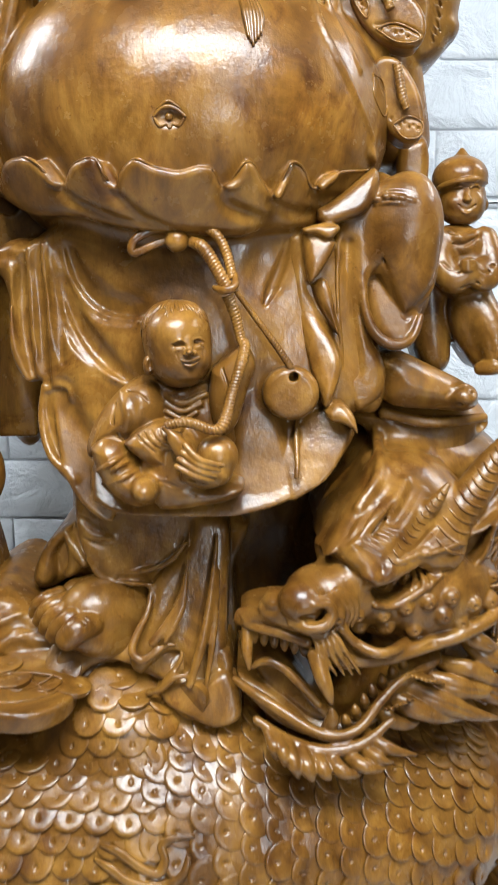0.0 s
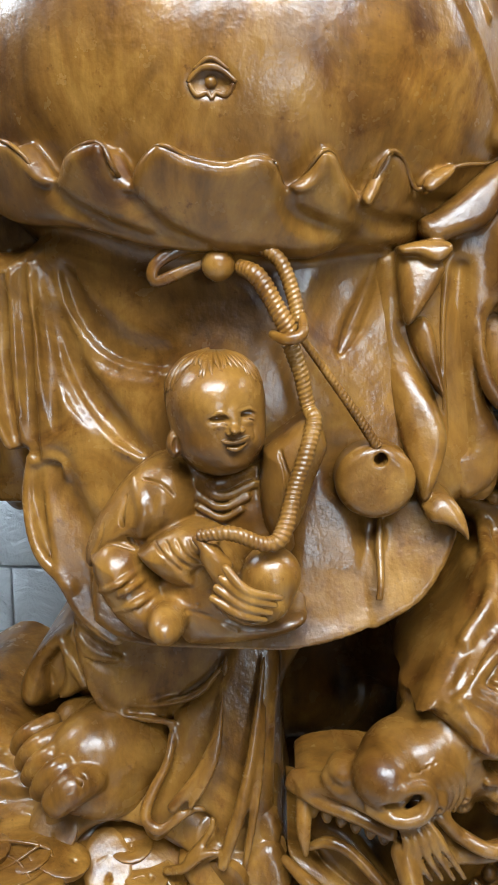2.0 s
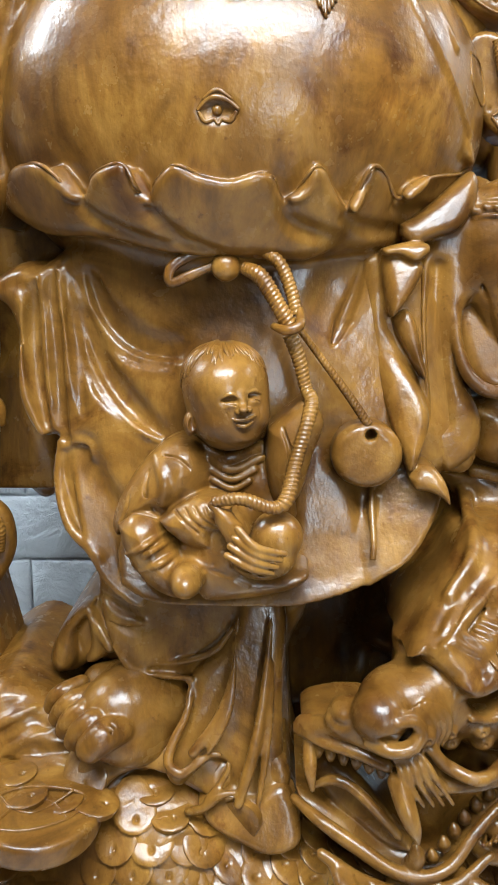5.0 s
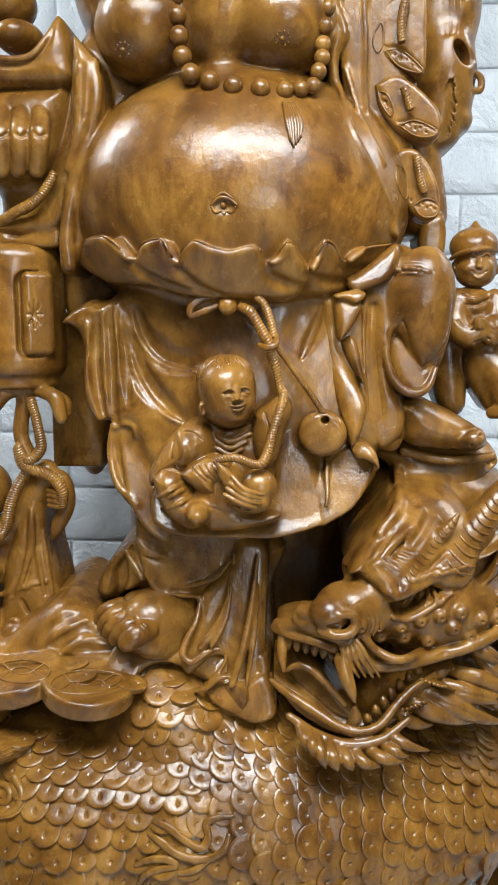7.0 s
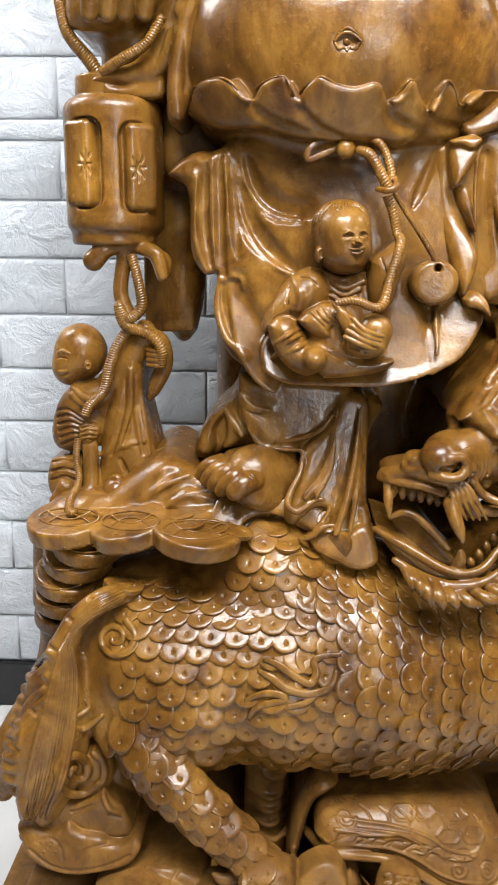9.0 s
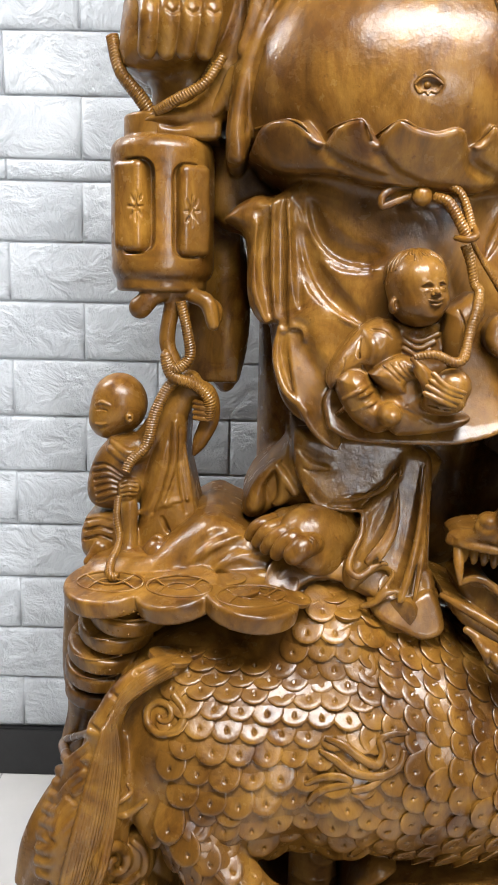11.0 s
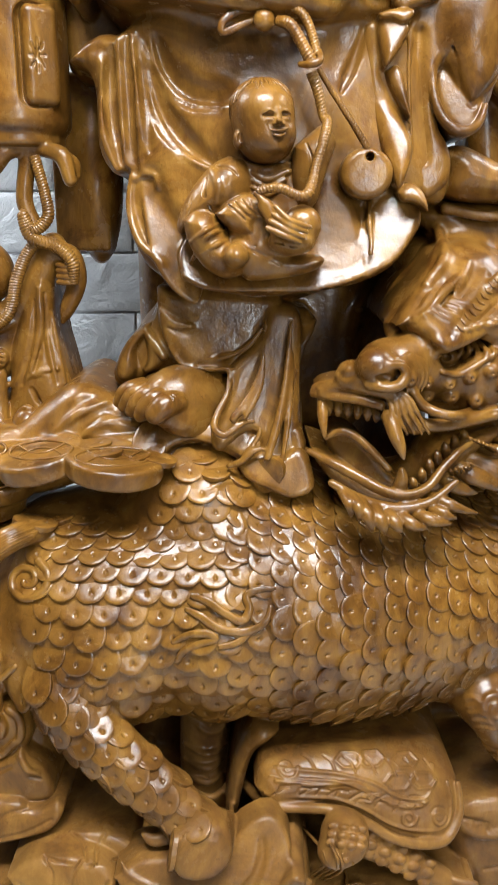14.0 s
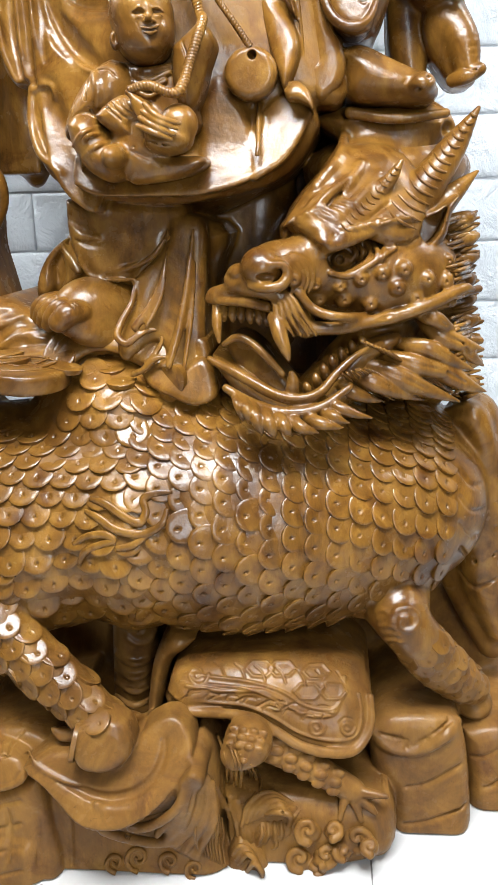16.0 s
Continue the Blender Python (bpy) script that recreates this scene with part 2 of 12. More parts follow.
class Clay:
    def __init__(self, lo, hi, h):
        self.lo, self.h = np.array(lo, float), h
        self.n = [int(math.ceil((b - a) / h)) + 1 for a, b in zip(lo, hi)]
        self.f = np.full(self.n, 0.06, np.float32)
        self.ax = [(self.lo[i] + h * np.arange(self.n[i])).astype(np.float32) for i in range(3)]

    def window(self, lo, hi):
        cut = []
        for i in range(3):
            a = max(0, int((lo[i] - self.lo[i]) / self.h))
            b = min(self.n[i], int((hi[i] - self.lo[i]) / self.h) + 2)
            if a >= b:
                return None, None
            cut.append(slice(a, b))
        return tuple(cut), [self.ax[i][cut[i]].reshape([-1 if j == i else 1 for j in range(3)]) for i in range(3)]

    def blend(self, w, d, k, cut):
        f = -self.f[w] if cut else self.f[w]
        if k > 0:
            m = np.clip(0.5 + (f - d) * np.float32(0.5 / k), 0, 1)
            r = f + (d - f) * m - np.float32(k) * m * (1 - m)
        else:
            r = np.minimum(f, d)
        self.f[w] = -r if cut else r

    def local(self, c, reach, turn, k):
        w, xyz = self.window([c[i] - reach[i] - k - 0.01 for i in range(3)], [c[i] + reach[i] + k + 0.01 for i in range(3)])
        if w is None:
            return None, None
        x, y, z = (xyz[i] - np.float32(c[i]) for i in range(3))
        if any(turn):
            m = Euler([radians(a) for a in turn]).to_matrix()
            x, y, z = (x * m[0][j] + y * m[1][j] + z * m[2][j] for j in range(3))
        return w, (x, y, z)

    @staticmethod
    def reach(r, turn):
        m = Euler([radians(a) for a in turn]).to_matrix()
        return [math.sqrt(sum((m[i][j] * r[j]) ** 2 for j in range(3))) for i in range(3)]

    def ball(self, c, r, turn=(0, 0, 0), k=0.008, cut=False):
        r = (r, r, r) if isinstance(r, float) else r
        w, p = self.local(c, self.reach(r, turn), turn, k)
        if w is None:
            return
        a = (p[0] / r[0]) ** 2 + (p[1] / r[1]) ** 2 + (p[2] / r[2]) ** 2
        b = (p[0] / r[0] ** 2) ** 2 + (p[1] / r[1] ** 2) ** 2 + (p[2] / r[2] ** 2) ** 2
        a = np.sqrt(a)
        self.blend(w, (a * (a - 1) / np.sqrt(b + 1e-9)).astype(np.float32), k, cut)

    def box(self, c, r, turn=(0, 0, 0), edge=0.01, k=0.006, cut=False):
        big = math.sqrt(sum(v * v for v in r)) if any(turn) else None
        w, p = self.local(c, (big,) * 3 if big else r, turn, k)
        if w is None:
            return
        q = [np.abs(p[i]) - (r[i] - edge) for i in range(3)]
        out = np.sqrt(np.maximum(q[0], 0) ** 2 + np.maximum(q[1], 0) ** 2 + np.maximum(q[2], 0) ** 2)
        self.blend(w, (out + np.minimum(np.maximum(np.maximum(q[0], q[1]), q[2]), 0) - edge).astype(np.float32), k, cut)

    def disc(self, c, r, half, turn=(0, 0, 0), edge=0.004, k=0.004, cut=False, oval=1.0):
        """A round slab whose axis is the local z."""
        big = math.hypot(r, half)
        w, p = self.local(c, (big,) * 3, turn, k)
        if w is None:
            return
        a, b = np.sqrt(p[0] ** 2 + (p[1] / oval) ** 2) - (r - edge), np.abs(p[2]) - (half - edge)
        self.blend(w, (np.minimum(np.maximum(a, b), 0) + np.sqrt(np.maximum(a, 0) ** 2 + np.maximum(b, 0) ** 2) - edge).astype(np.float32), k, cut)

    def tube(self, *rows, k=0.006, cut=False, deep=1.0, steps=5):
        """A bent, tapering limb through (x, y, z, r); deep stretches its section along y."""
        p = spline(rows, steps)
        pad = 0 * p[:, 3] + p[:, 3].max() * max(1, deep) + k + 0.012
        w, xyz = self.window((p[:, :3] - pad[:, None]).min(0), (p[:, :3] + pad[:, None]).max(0))
        if w is None:
            return
        d = np.full([s.stop - s.start for s in w], 0.08, np.float32)
        for a, b in zip(p[:-1], p[1:]):
            e = max(a[3], b[3]) * max(1, deep) + k + 0.012
            v, q = self.window(np.minimum(a, b)[:3] - e, np.maximum(a, b)[:3] + e)
            if v is None:
                continue
            s = np.array((1, 1 / deep, 1))
            ab = (b[:3] - a[:3]) * s
            x, y, z = (np.float32(s[i]) * (q[i] - np.float32(a[i])) for i in range(3))
            u = np.clip((x * ab[0] + y * ab[1] + z * ab[2]) / max(ab @ ab, 1e-9), 0, 1)
            dd = np.sqrt((x - u * ab[0]) ** 2 + (y - u * ab[1]) ** 2 + (z - u * ab[2]) ** 2) - (a[3] + (b[3] - a[3]) * u)
            o = tuple(slice(v[i].start - w[i].start, v[i].stop - w[i].start) for i in range(3))
            d[o] = np.minimum(d[o], dd)
        self.blend(w, d, k, cut)

    def relief(self, *outline, front, back, edge=0.02, tilt=(0, 0), bow=0.0, k=0.006, cut=False, steps=4):
        """A carved swell over a closed outline of (x, z): its face is rounded off within edge of the rim, then falls straight to back; tilt and bow bend it."""
        o = np.array(outline, float)
        o = spline(np.vstack((o, o[:1])), steps) if steps > 1 else np.vstack((o, o[:1]))
        mid = (o.min(0) + o.max(0)) / 2
        pad = k + 0.012
        a, b = o.min(0) - pad, o.max(0) + pad
        sag = abs(bow) * ((o[:, 0] - mid[0]) ** 2).max() + abs(tilt[0]) * (b[0] - a[0]) / 2 + abs(tilt[1]) * (b[1] - a[1]) / 2
        w, (x, y, z) = self.window((a[0], front - sag - pad, a[1]), (b[0], back + pad, b[1]))
        if w is None:
            return
        x2, z2 = x[:, :, 0] + 0 * z[0], z[0] + 0 * x[:, :, 0]
        d2, inside = np.full(x2.shape, 1e3, np.float32), np.zeros(x2.shape, bool)
        for p, q in zip(o[:-1], o[1:]):
            e = q - p
            u = np.clip(((x2 - p[0]) * e[0] + (z2 - p[1]) * e[1]) / max(e @ e, 1e-12), 0, 1)
            d2 = np.minimum(d2, (x2 - p[0] - u * e[0]) ** 2 + (z2 - p[1] - u * e[1]) ** 2)
            if p[1] != q[1]:
                inside ^= ((p[1] > z2) != (q[1] > z2)) & (x2 < e[0] * (z2 - p[1]) / e[1] + p[0])
        d2 = np.sqrt(d2) * np.where(inside, -1, 1)
        t = np.clip(-d2 / edge, 0, 1)
        rise = np.sqrt(1 - (1 - t) ** 2)
        face = front + tilt[0] * (x2 - mid[0]) + tilt[1] * (z2 - mid[1]) + bow * (x2 - mid[0]) ** 2
        y0 = np.minimum(face + edge * (1 - rise), back - 0.002)[:, None, :]
        d = np.maximum(0.75 * np.maximum(y0 - y, y - back), d2[:, None, :])
        self.blend(w, d.astype(np.float32), k, cut)

    def front(self, x, z):
        """The y at which the form is first met from the front, or None."""
        i, j = int(round((x - self.lo[0]) / self.h)), int(round((z - self.lo[2]) / self.h))
        if not (0 <= i < self.n[0] and 0 <= j < self.n[2]):
            return None
        line = self.f[i, :, j]
        s = np.nonzero(line < 0)[0]
        if not len(s) or s[0] == 0:
            return None
        a, b = line[s[0] - 1], line[s[0]]
        return self.lo[1] + self.h * (s[0] - 1 + a / (a - b))

    def crease(self, *rows, lift=0.0, k=0.004, cut=False):
        """A ridge or groove through (x, z, r) that follows the front of the form; lift raises its middle line above the skin."""
        p, out = spline(rows, 6), []
        for x, z, r in p:
            y = self.front(x, z)
            if y is not None:
                out.append((x, y - lift, z, abs(r)))
        if len(out) > 2:
            ys = [o[1] for o in out]
            soft = [sum(ys[max(0, i - 2):i + 3]) / len(ys[max(0, i - 2):i + 3]) for i in range(len(ys))]
            self.tube(*((x, y, z, r) for (x, _, z, r), y in zip(out, soft)), k=k, cut=cut, steps=1)

    def knob(self, x, z, r, pit=0.0028):
        """A round boss with a pit, standing on the front of the form."""
        y = self.front(x, z)
        if y is not None:
            self.ball((x, y + 0.002, z), (r, r * 0.95, r), k=0.004)
            self.ball((x + 0.002, y - r * 0.9, z - 0.001), (pit, 0.006, pit), k=0.001, cut=True)

    def normal(self, p):
        g = []
        idx = [min(max(int(round((p[i] - self.lo[i]) / self.h)), 2), self.n[i] - 3) for i in range(3)]
        for i in range(3):
            a, b = list(idx), list(idx)
            a[i] += 2
            b[i] -= 2
            g.append(float(self.f[tuple(a)] - self.f[tuple(b)]))
        v = Vector(g)
        return v.normalized() if v.length > 0 else Vector((0, -1, 0))

    def skin(self):
        f = self.f
        for i in range(3):
            for e in (0, -1):
                cut = [slice(None)] * 3
                cut[i] = e
                f[tuple(cut)] = 0.01
        s = f < 0
        n = self.n
        count = np.zeros([v - 1 for v in n], np.int8)
        corners = [(a, b, c) for a in (0, 1) for b in (0, 1) for c in (0, 1)]
        for a, b, c in corners:
            count += s[a:n[0] - 1 + a, b:n[1] - 1 + b, c:n[2] - 1 + c]
        cells = np.argwhere((count > 0) & (count < 8))
        where = np.full(count.shape, -1, np.int32)
        where[tuple(cells.T)] = np.arange(len(cells))
        val = {o: f[cells[:, 0] + o[0], cells[:, 1] + o[1], cells[:, 2] + o[2]] for o in corners}
        total, hits = np.zeros((len(cells), 3)), np.zeros(len(cells))
        for o in corners:
            for i in range(3):
                if o[i]:
                    continue
                e = tuple(1 if j == i else o[j] for j in range(3))
                a, b = val[o], val[e]
                on = (a < 0) != (b < 0)
                u = np.where(on, a / np.where(on, a - b, 1), 0)
                for j in range(3):
                    total[:, j] += np.where(on, u if j == i else o[j], 0)
                hits += on
        verts = self.lo + self.h * (cells + total / hits[:, None])
        quads = []
        for i in range(3):
            j, k = (i + 1) % 3, (i + 2) % 3
            lo = [slice(1, n[m] - 1) for m in range(3)]
            hi = list(lo)
            lo[i], hi[i] = slice(0, n[i] - 1), slice(1, n[i])
            a, b = s[tuple(lo)], s[tuple(hi)]
            for flip in (False, True):
                e = np.argwhere((a & ~b) if not flip else (~a & b))
                if not len(e):
                    continue
                e = e + np.array([0 if m == i else 1 for m in range(3)])
                ring = []
                for dj, dk in ((0, 0), (1, 0), (1, 1), (0, 1)):
                    c = e.copy()
                    c[:, j] -= 1 - dj
                    c[:, k] -= 1 - dk
                    ring.append(where[tuple(c.T)])
                q = np.stack(ring, 1)
                quads.append(q[:, ::-1] if flip else q)
        return verts, np.vstack(quads)


class Pile:
    """Collects skins and small forms into one mesh."""
    def __init__(self):
        self.v, self.q, self.t, self.n = [], [], [], 0

    def add(self, verts, quads=None, tris=None):
        self.v.append(np.asarray(verts, np.float64))
        for faces, to in ((quads, self.q), (tris, self.t)):
            if faces is not None and len(faces):
                to.append(np.asarray(faces, np.int64) + self.n)
        self.n += len(verts)

    def mesh(self, name):
        v = np.vstack(self.v)
        q = np.vstack(self.q) if self.q else np.zeros((0, 4), int)
        t = np.vstack(self.t) if self.t else np.zeros((0, 3), int)
        me = bpy.data.meshes.new(name)
        me.vertices.add(len(v))
        me.vertices.foreach_set("co", v.ravel())
        me.loops.add(4 * len(q) + 3 * len(t))
        me.loops.foreach_set("vertex_index", np.concatenate((q.ravel(), t.ravel())).astype(np.int32))
        me.polygons.add(len(q) + len(t))
        me.polygons.foreach_set("loop_start", np.concatenate((4 * np.arange(len(q)), 4 * len(q) + 3 * np.arange(len(t)))).astype(np.int32))
        me.update(calc_edges=True)
        me.validate()
        me.shade_smooth()
        return me

    def rope(self, *rows, sides=12, twist=0.0, ridge=0.0, steps=8, rings=0.0, squash=1.0):
        """A tapering cord through (x, y, z, r): twist in turns a metre, ridge as a share of r; rings a metre swell it crosswise."""
        p = spline(rows, steps)
        gap = np.linalg.norm(np.diff(p[:, :3], axis=0), axis=1)
        s = np.concatenate(([0], np.cumsum(gap)))
        fine = max(len(p), int(s[-1] * max(abs(twist), rings, 1) * 6))
        u = np.linspace(0, s[-1], fine)
        p = np.stack([np.interp(u, s, p[:, i]) for i in range(4)], 1)
        d = np.gradient(p[:, :3], axis=0)
        d /= np.linalg.norm(d, axis=1)[:, None] + 1e-9
        side = np.cross(d, (0.1, 1, 0.05))
        side /= np.linalg.norm(side, axis=1)[:, None] + 1e-9
        up = np.cross(side, d)
        ang = np.linspace(0, 2 * np.pi, sides, endpoint=False)
        swell = 1 + ridge * np.cos(2 * ang[None, :] + 2 * np.pi * twist * u[:, None]) if twist else 1 + ridge * np.cos(2 * np.pi * rings * u)[:, None] + 0 * ang[None, :]
        r = p[:, 3:4] * swell
        v = p[:, None, :3] + r[..., None] * (np.cos(ang)[None, :, None] * side[:, None] + squash * np.sin(ang)[None, :, None] * up[:, None])
        v = np.concatenate((v.reshape(-1, 3), p[:1, :3], p[-1:, :3]))
        k, m = np.arange(fine - 1)[:, None] * sides, np.arange(sides)[None, :]
        q = np.stack((k + m, k + (m + 1) % sides, k + sides + (m + 1) % sides, k + sides + m), -1).reshape(-1, 4)
        m = np.arange(sides)
        t = np.concatenate((np.stack((m, 0 * m + fine * sides, (m + 1) % sides), 1), np.stack(((fine - 1) * sides + (m + 1) % sides, 0 * m + fine * sides + 1, (fine - 1) * sides + m), 1)))
        self.add(v, q[:, ::-1], t[:, ::-1])

    def bead(self, c, r, rows=10, around=16):
        r = (r, r, r) if isinstance(r, float) else r
        a, b = np.linspace(0, np.pi, rows + 1)[:, None], np.linspace(0, 2 * np.pi, around, endpoint=False)[None, :]
        v = np.stack((c[0] + r[0] * np.sin(a) * np.cos(b), c[1] + r[1] * np.sin(a) * np.sin(b), c[2] + r[2] * np.cos(a) + 0 * b), -1).reshape(-1, 3)
        k, m = np.arange(rows)[:, None] * around, np.arange(around)[None, :]
        self.add(v, np.stack((k + m, k + around + m, k + around + (m + 1) % around, k + (m + 1) % around), -1).reshape(-1, 4))


pile = Pile()

# ---- the carving ----
torso = Clay((-0.56, 0.94, 0.74), (0.46, 1.56, 2.12), 0.003)
# rear mass, chest, belly
torso.box((-0.099, 1.43, 1.322), (0.209, 0.11, 0.55), edge=0.08)
torso.ball((-0.11, 1.27, 1.96), (0.2518, 0.2, 0.2185), k=0.02)
torso.ball((-0.222, 1.165, 1.842), (0.0808, 0.1, 0.0748), k=0.012)
torso.ball((-0.015, 1.165, 1.848), (0.0893, 0.1, 0.0765), k=0.012)
torso.ball((-0.083, 1.225, 1.591), (0.2774, 0.222, 0.2138), k=0.008)
torso.tube((-0.124, 1.13, 1.924, 0.034), (-0.107, 1.13, 1.854, 0.0341), (-0.108, 1.14, 1.809, 0.0255), k=0.03)
# robe borders beside the belly
torso.relief((-0.348, 1.845), (-0.322, 1.879), (-0.279, 1.938), (-0.161, 1.962), (-0.163, 1.624), (-0.343, 1.624), (-0.367, 1.705), (-0.361, 1.784), front=1.2, back=1.4, edge=0.04, k=0.01)
torso.relief((-0.409, 1.535), (-0.276, 1.535), (-0.269, 1.4), (-0.319, 1.39), (-0.389, 1.409), front=1.25, back=1.43, edge=0.03, k=0.01)
torso.relief((-0.332, 1.835), (-0.302, 1.802), (-0.286, 1.761), (-0.292, 1.695), (-0.311, 1.637), (-0.322, 1.569), (-0.325, 1.517), (-0.342, 1.478), (-0.362, 1.481), (-0.364, 1.534), (-0.355, 1.603), (-0.337, 1.679), (-0.339, 1.745), front=1.125, back=1.32, edge=0.02, k=0.006)
torso.tube((-0.299, 1.136, 1.793, 0.006), (-0.296, 1.128, 1.734, 0.0072), (-0.316, 1.126, 1.668, 0.0072), (-0.337, 1.125, 1.601, 0.0081), (-0.348, 1.125, 1.533, 0.0108), (-0.346, 1.128, 1.49, 0.0126), k=0.008)
torso.tube((-0.32, 1.125, 1.782, 0.0072), (-0.324, 1.126, 1.709, 0.0063), (-0.344, 1.129, 1.635, 0.0063), k=0.008)
torso.tube((-0.312, 1.107, 1.632, 0.0034), (-0.325, 1.116, 1.583, 0.0036), (-0.333, 1.128, 1.524, 0.0036), k=0.0017, cut=True)
torso.tube((-0.423, 1.2, 1.543, 0.0133), (-0.378, 1.18, 1.569, 0.0126), (-0.355, 1.16, 1.614, 0.009), k=0.01)
torso.relief((0.06, 1.89), (0.084, 1.827), (0.07, 1.788), (0.082, 1.732), (0.107, 1.683), (0.143, 1.609), (0.167, 1.55), (0.166, 1.529), (0.145, 1.55), (0.118, 1.601), (0.089, 1.659), (0.072, 1.716), (0.058, 1.756), (0.051, 1.843), front=1.115, back=1.3, edge=0.018, k=0.006)
torso.relief((0.065, 1.91), (0.102, 1.909), (0.114, 1.831), (0.12, 1.718), (0.162, 1.611), (0.169, 1.552), (0.144, 1.611), (0.108, 1.677), (0.085, 1.727), (0.07, 1.831), front=1.13, back=1.3, edge=0.014, k=0.004)
torso.tube((0.071, 1.121, 1.754, 0.004), (0.09, 1.079, 1.681, 0.0043), (0.125, 1.081, 1.618, 0.0042), (0.161, 1.122, 1.558, 0.0042), k=0.0032)
torso.tube((0.081, 1.133, 1.781, 0.0043), (0.105, 1.111, 1.704, 0.004), (0.139, 1.101, 1.638, 0.0042), k=0.0032)
torso.relief((0.036, 1.956), (0.178, 1.955), (0.192, 1.559), (0.116, 1.649), (0.067, 1.78), front=1.2, back=1.4, edge=0.03, k=0.01)
# gathered cloth under the belly with its ruffled rim
torso.relief((-0.33, 1.49), (-0.31, 1.525), (-0.276, 1.528), (-0.252, 1.516), (-0.236, 1.493), (-0.222, 1.495), (-0.21, 1.512), (-0.19, 1.519), (-0.177, 1.519), (-0.168, 1.501), (-0.158, 1.487), (-0.15, 1.503), (-0.13, 1.518), (-0.107, 1.509), (-0.08, 1.505), (-0.056, 1.511), (-0.042, 1.507), (-0.033, 1.488), (-0.021, 1.492), (-0.006, 1.515), (0.006, 1.514), (0.016, 1.497), (0.033, 1.482), (0.044, 1.51), (0.053, 1.521), (0.066, 1.515), (0.081, 1.493), (0.096, 1.501), (0.118, 1.517), (0.157, 1.525), (0.171, 1.532), (0.159, 1.502), (0.113, 1.461), (0.059, 1.443), (-0.009, 1.434), (-0.074, 1.437), (-0.14, 1.441), (-0.208, 1.457), (-0.277, 1.463), front=0.99, back=1.3, edge=0.012, tilt=(0.12, -0.55), bow=2.6, k=0.003)
torso.tube((-0.225, 1.028, 1.485, 0.0024), (-0.204, 1.024, 1.467, 0.0059), (-0.163, 1.018, 1.451, 0.0056), (-0.114, 1.014, 1.443, 0.0024), k=0.012, cut=True)
torso.tube((-0.157, 1.0, 1.479, 0.0024), (-0.145, 1.003, 1.465, 0.0048), (-0.125, 1.01, 1.451, 0.004), (-0.098, 1.015, 1.442, 0.0016), k=0.012, cut=True)
torso.tube((-0.033, 1.004, 1.48, 0.0024), (-0.022, 1.015, 1.466, 0.0048), (0.007, 1.035, 1.456, 0.0043), (0.031, 1.052, 1.453, 0.0016), k=0.012, cut=True)
torso.tube((0.028, 1.039, 1.473, 0.0026), (0.04, 1.051, 1.466, 0.0051), (0.066, 1.074, 1.463, 0.0034), (0.088, 1.093, 1.464, 0.0017), k=0.012, cut=True)
torso.tube((0.079, 1.074, 1.485, 0.0017), (0.094, 1.089, 1.482, 0.0043), (0.12, 1.116, 1.485, 0.0026), k=0.012, cut=True)
# turned-out lips of the ruffle
torso.relief((-0.258, 1.5242), (-0.2447, 1.525), (-0.2313, 1.5088), (-0.2238, 1.4952), (-0.2313, 1.4894), (-0.2443, 1.4954), (-0.2532, 1.5076), front=1.034, back=1.084, edge=0.006, tilt=(0, 0.6), k=0.004)
torso.relief((-0.1827, 1.508), (-0.1715, 1.5177), (-0.1627, 1.5099), (-0.1542, 1.4905), (-0.1581, 1.4832), (-0.1665, 1.4893), (-0.1752, 1.5015), front=1.004, back=1.054, edge=0.006, tilt=(0, 0.6), k=0.004)
torso.relief((-0.0312, 1.4903), (-0.0178, 1.4988), (-0.0077, 1.5116), (-0.0017, 1.5214), (0.0029, 1.5137), (-0.0038, 1.4966), (-0.0176, 1.4855), (-0.0266, 1.4855), front=1.01, back=1.06, edge=0.006, tilt=(0, 0.6), k=0.004)
torso.relief((0.029, 1.4833), (0.0368, 1.4989), (0.0409, 1.5144), (0.0489, 1.5218), (0.0512, 1.5099), (0.0454, 1.4922), (0.0384, 1.4788), (0.0329, 1.4775), front=1.035, back=1.085, edge=0.006, tilt=(0, 0.6), k=0.004)
torso.relief((0.0841, 1.4966), (0.0899, 1.5058), (0.1038, 1.5125), (0.1131, 1.5147), (0.1103, 1.5056), (0.0957, 1.4929), (0.0882, 1.4901), front=1.06, back=1.11, edge=0.006, tilt=(0, 0.6), k=0.004)
# robe front
torso.relief((-0.291, 1.432), (-0.311, 1.411), (-0.326, 1.357), (-0.327, 1.284), (-0.306, 1.245), (-0.281, 1.242), (-0.28, 1.195), (-0.275, 1.14), (-0.246, 1.102), (-0.186, 1.08), (-0.095, 1.068), (-0.032, 1.072), (0.049, 1.085), (0.102, 1.109), (0.136, 1.15), (0.148, 1.177), (0.144, 1.201), (0.173, 1.2), (0.187, 1.227), (0.17, 1.299), (0.14, 1.413), (0.077, 1.46), (-0.071, 1.472), (-0.23, 1.464), front=1.075, back=1.42, edge=0.03, tilt=(0, 0.05), bow=0.5, k=0.008)
torso.ball((-0.079, 1.26, 1.283), (0.215, 0.195, 0.24), k=0.02)
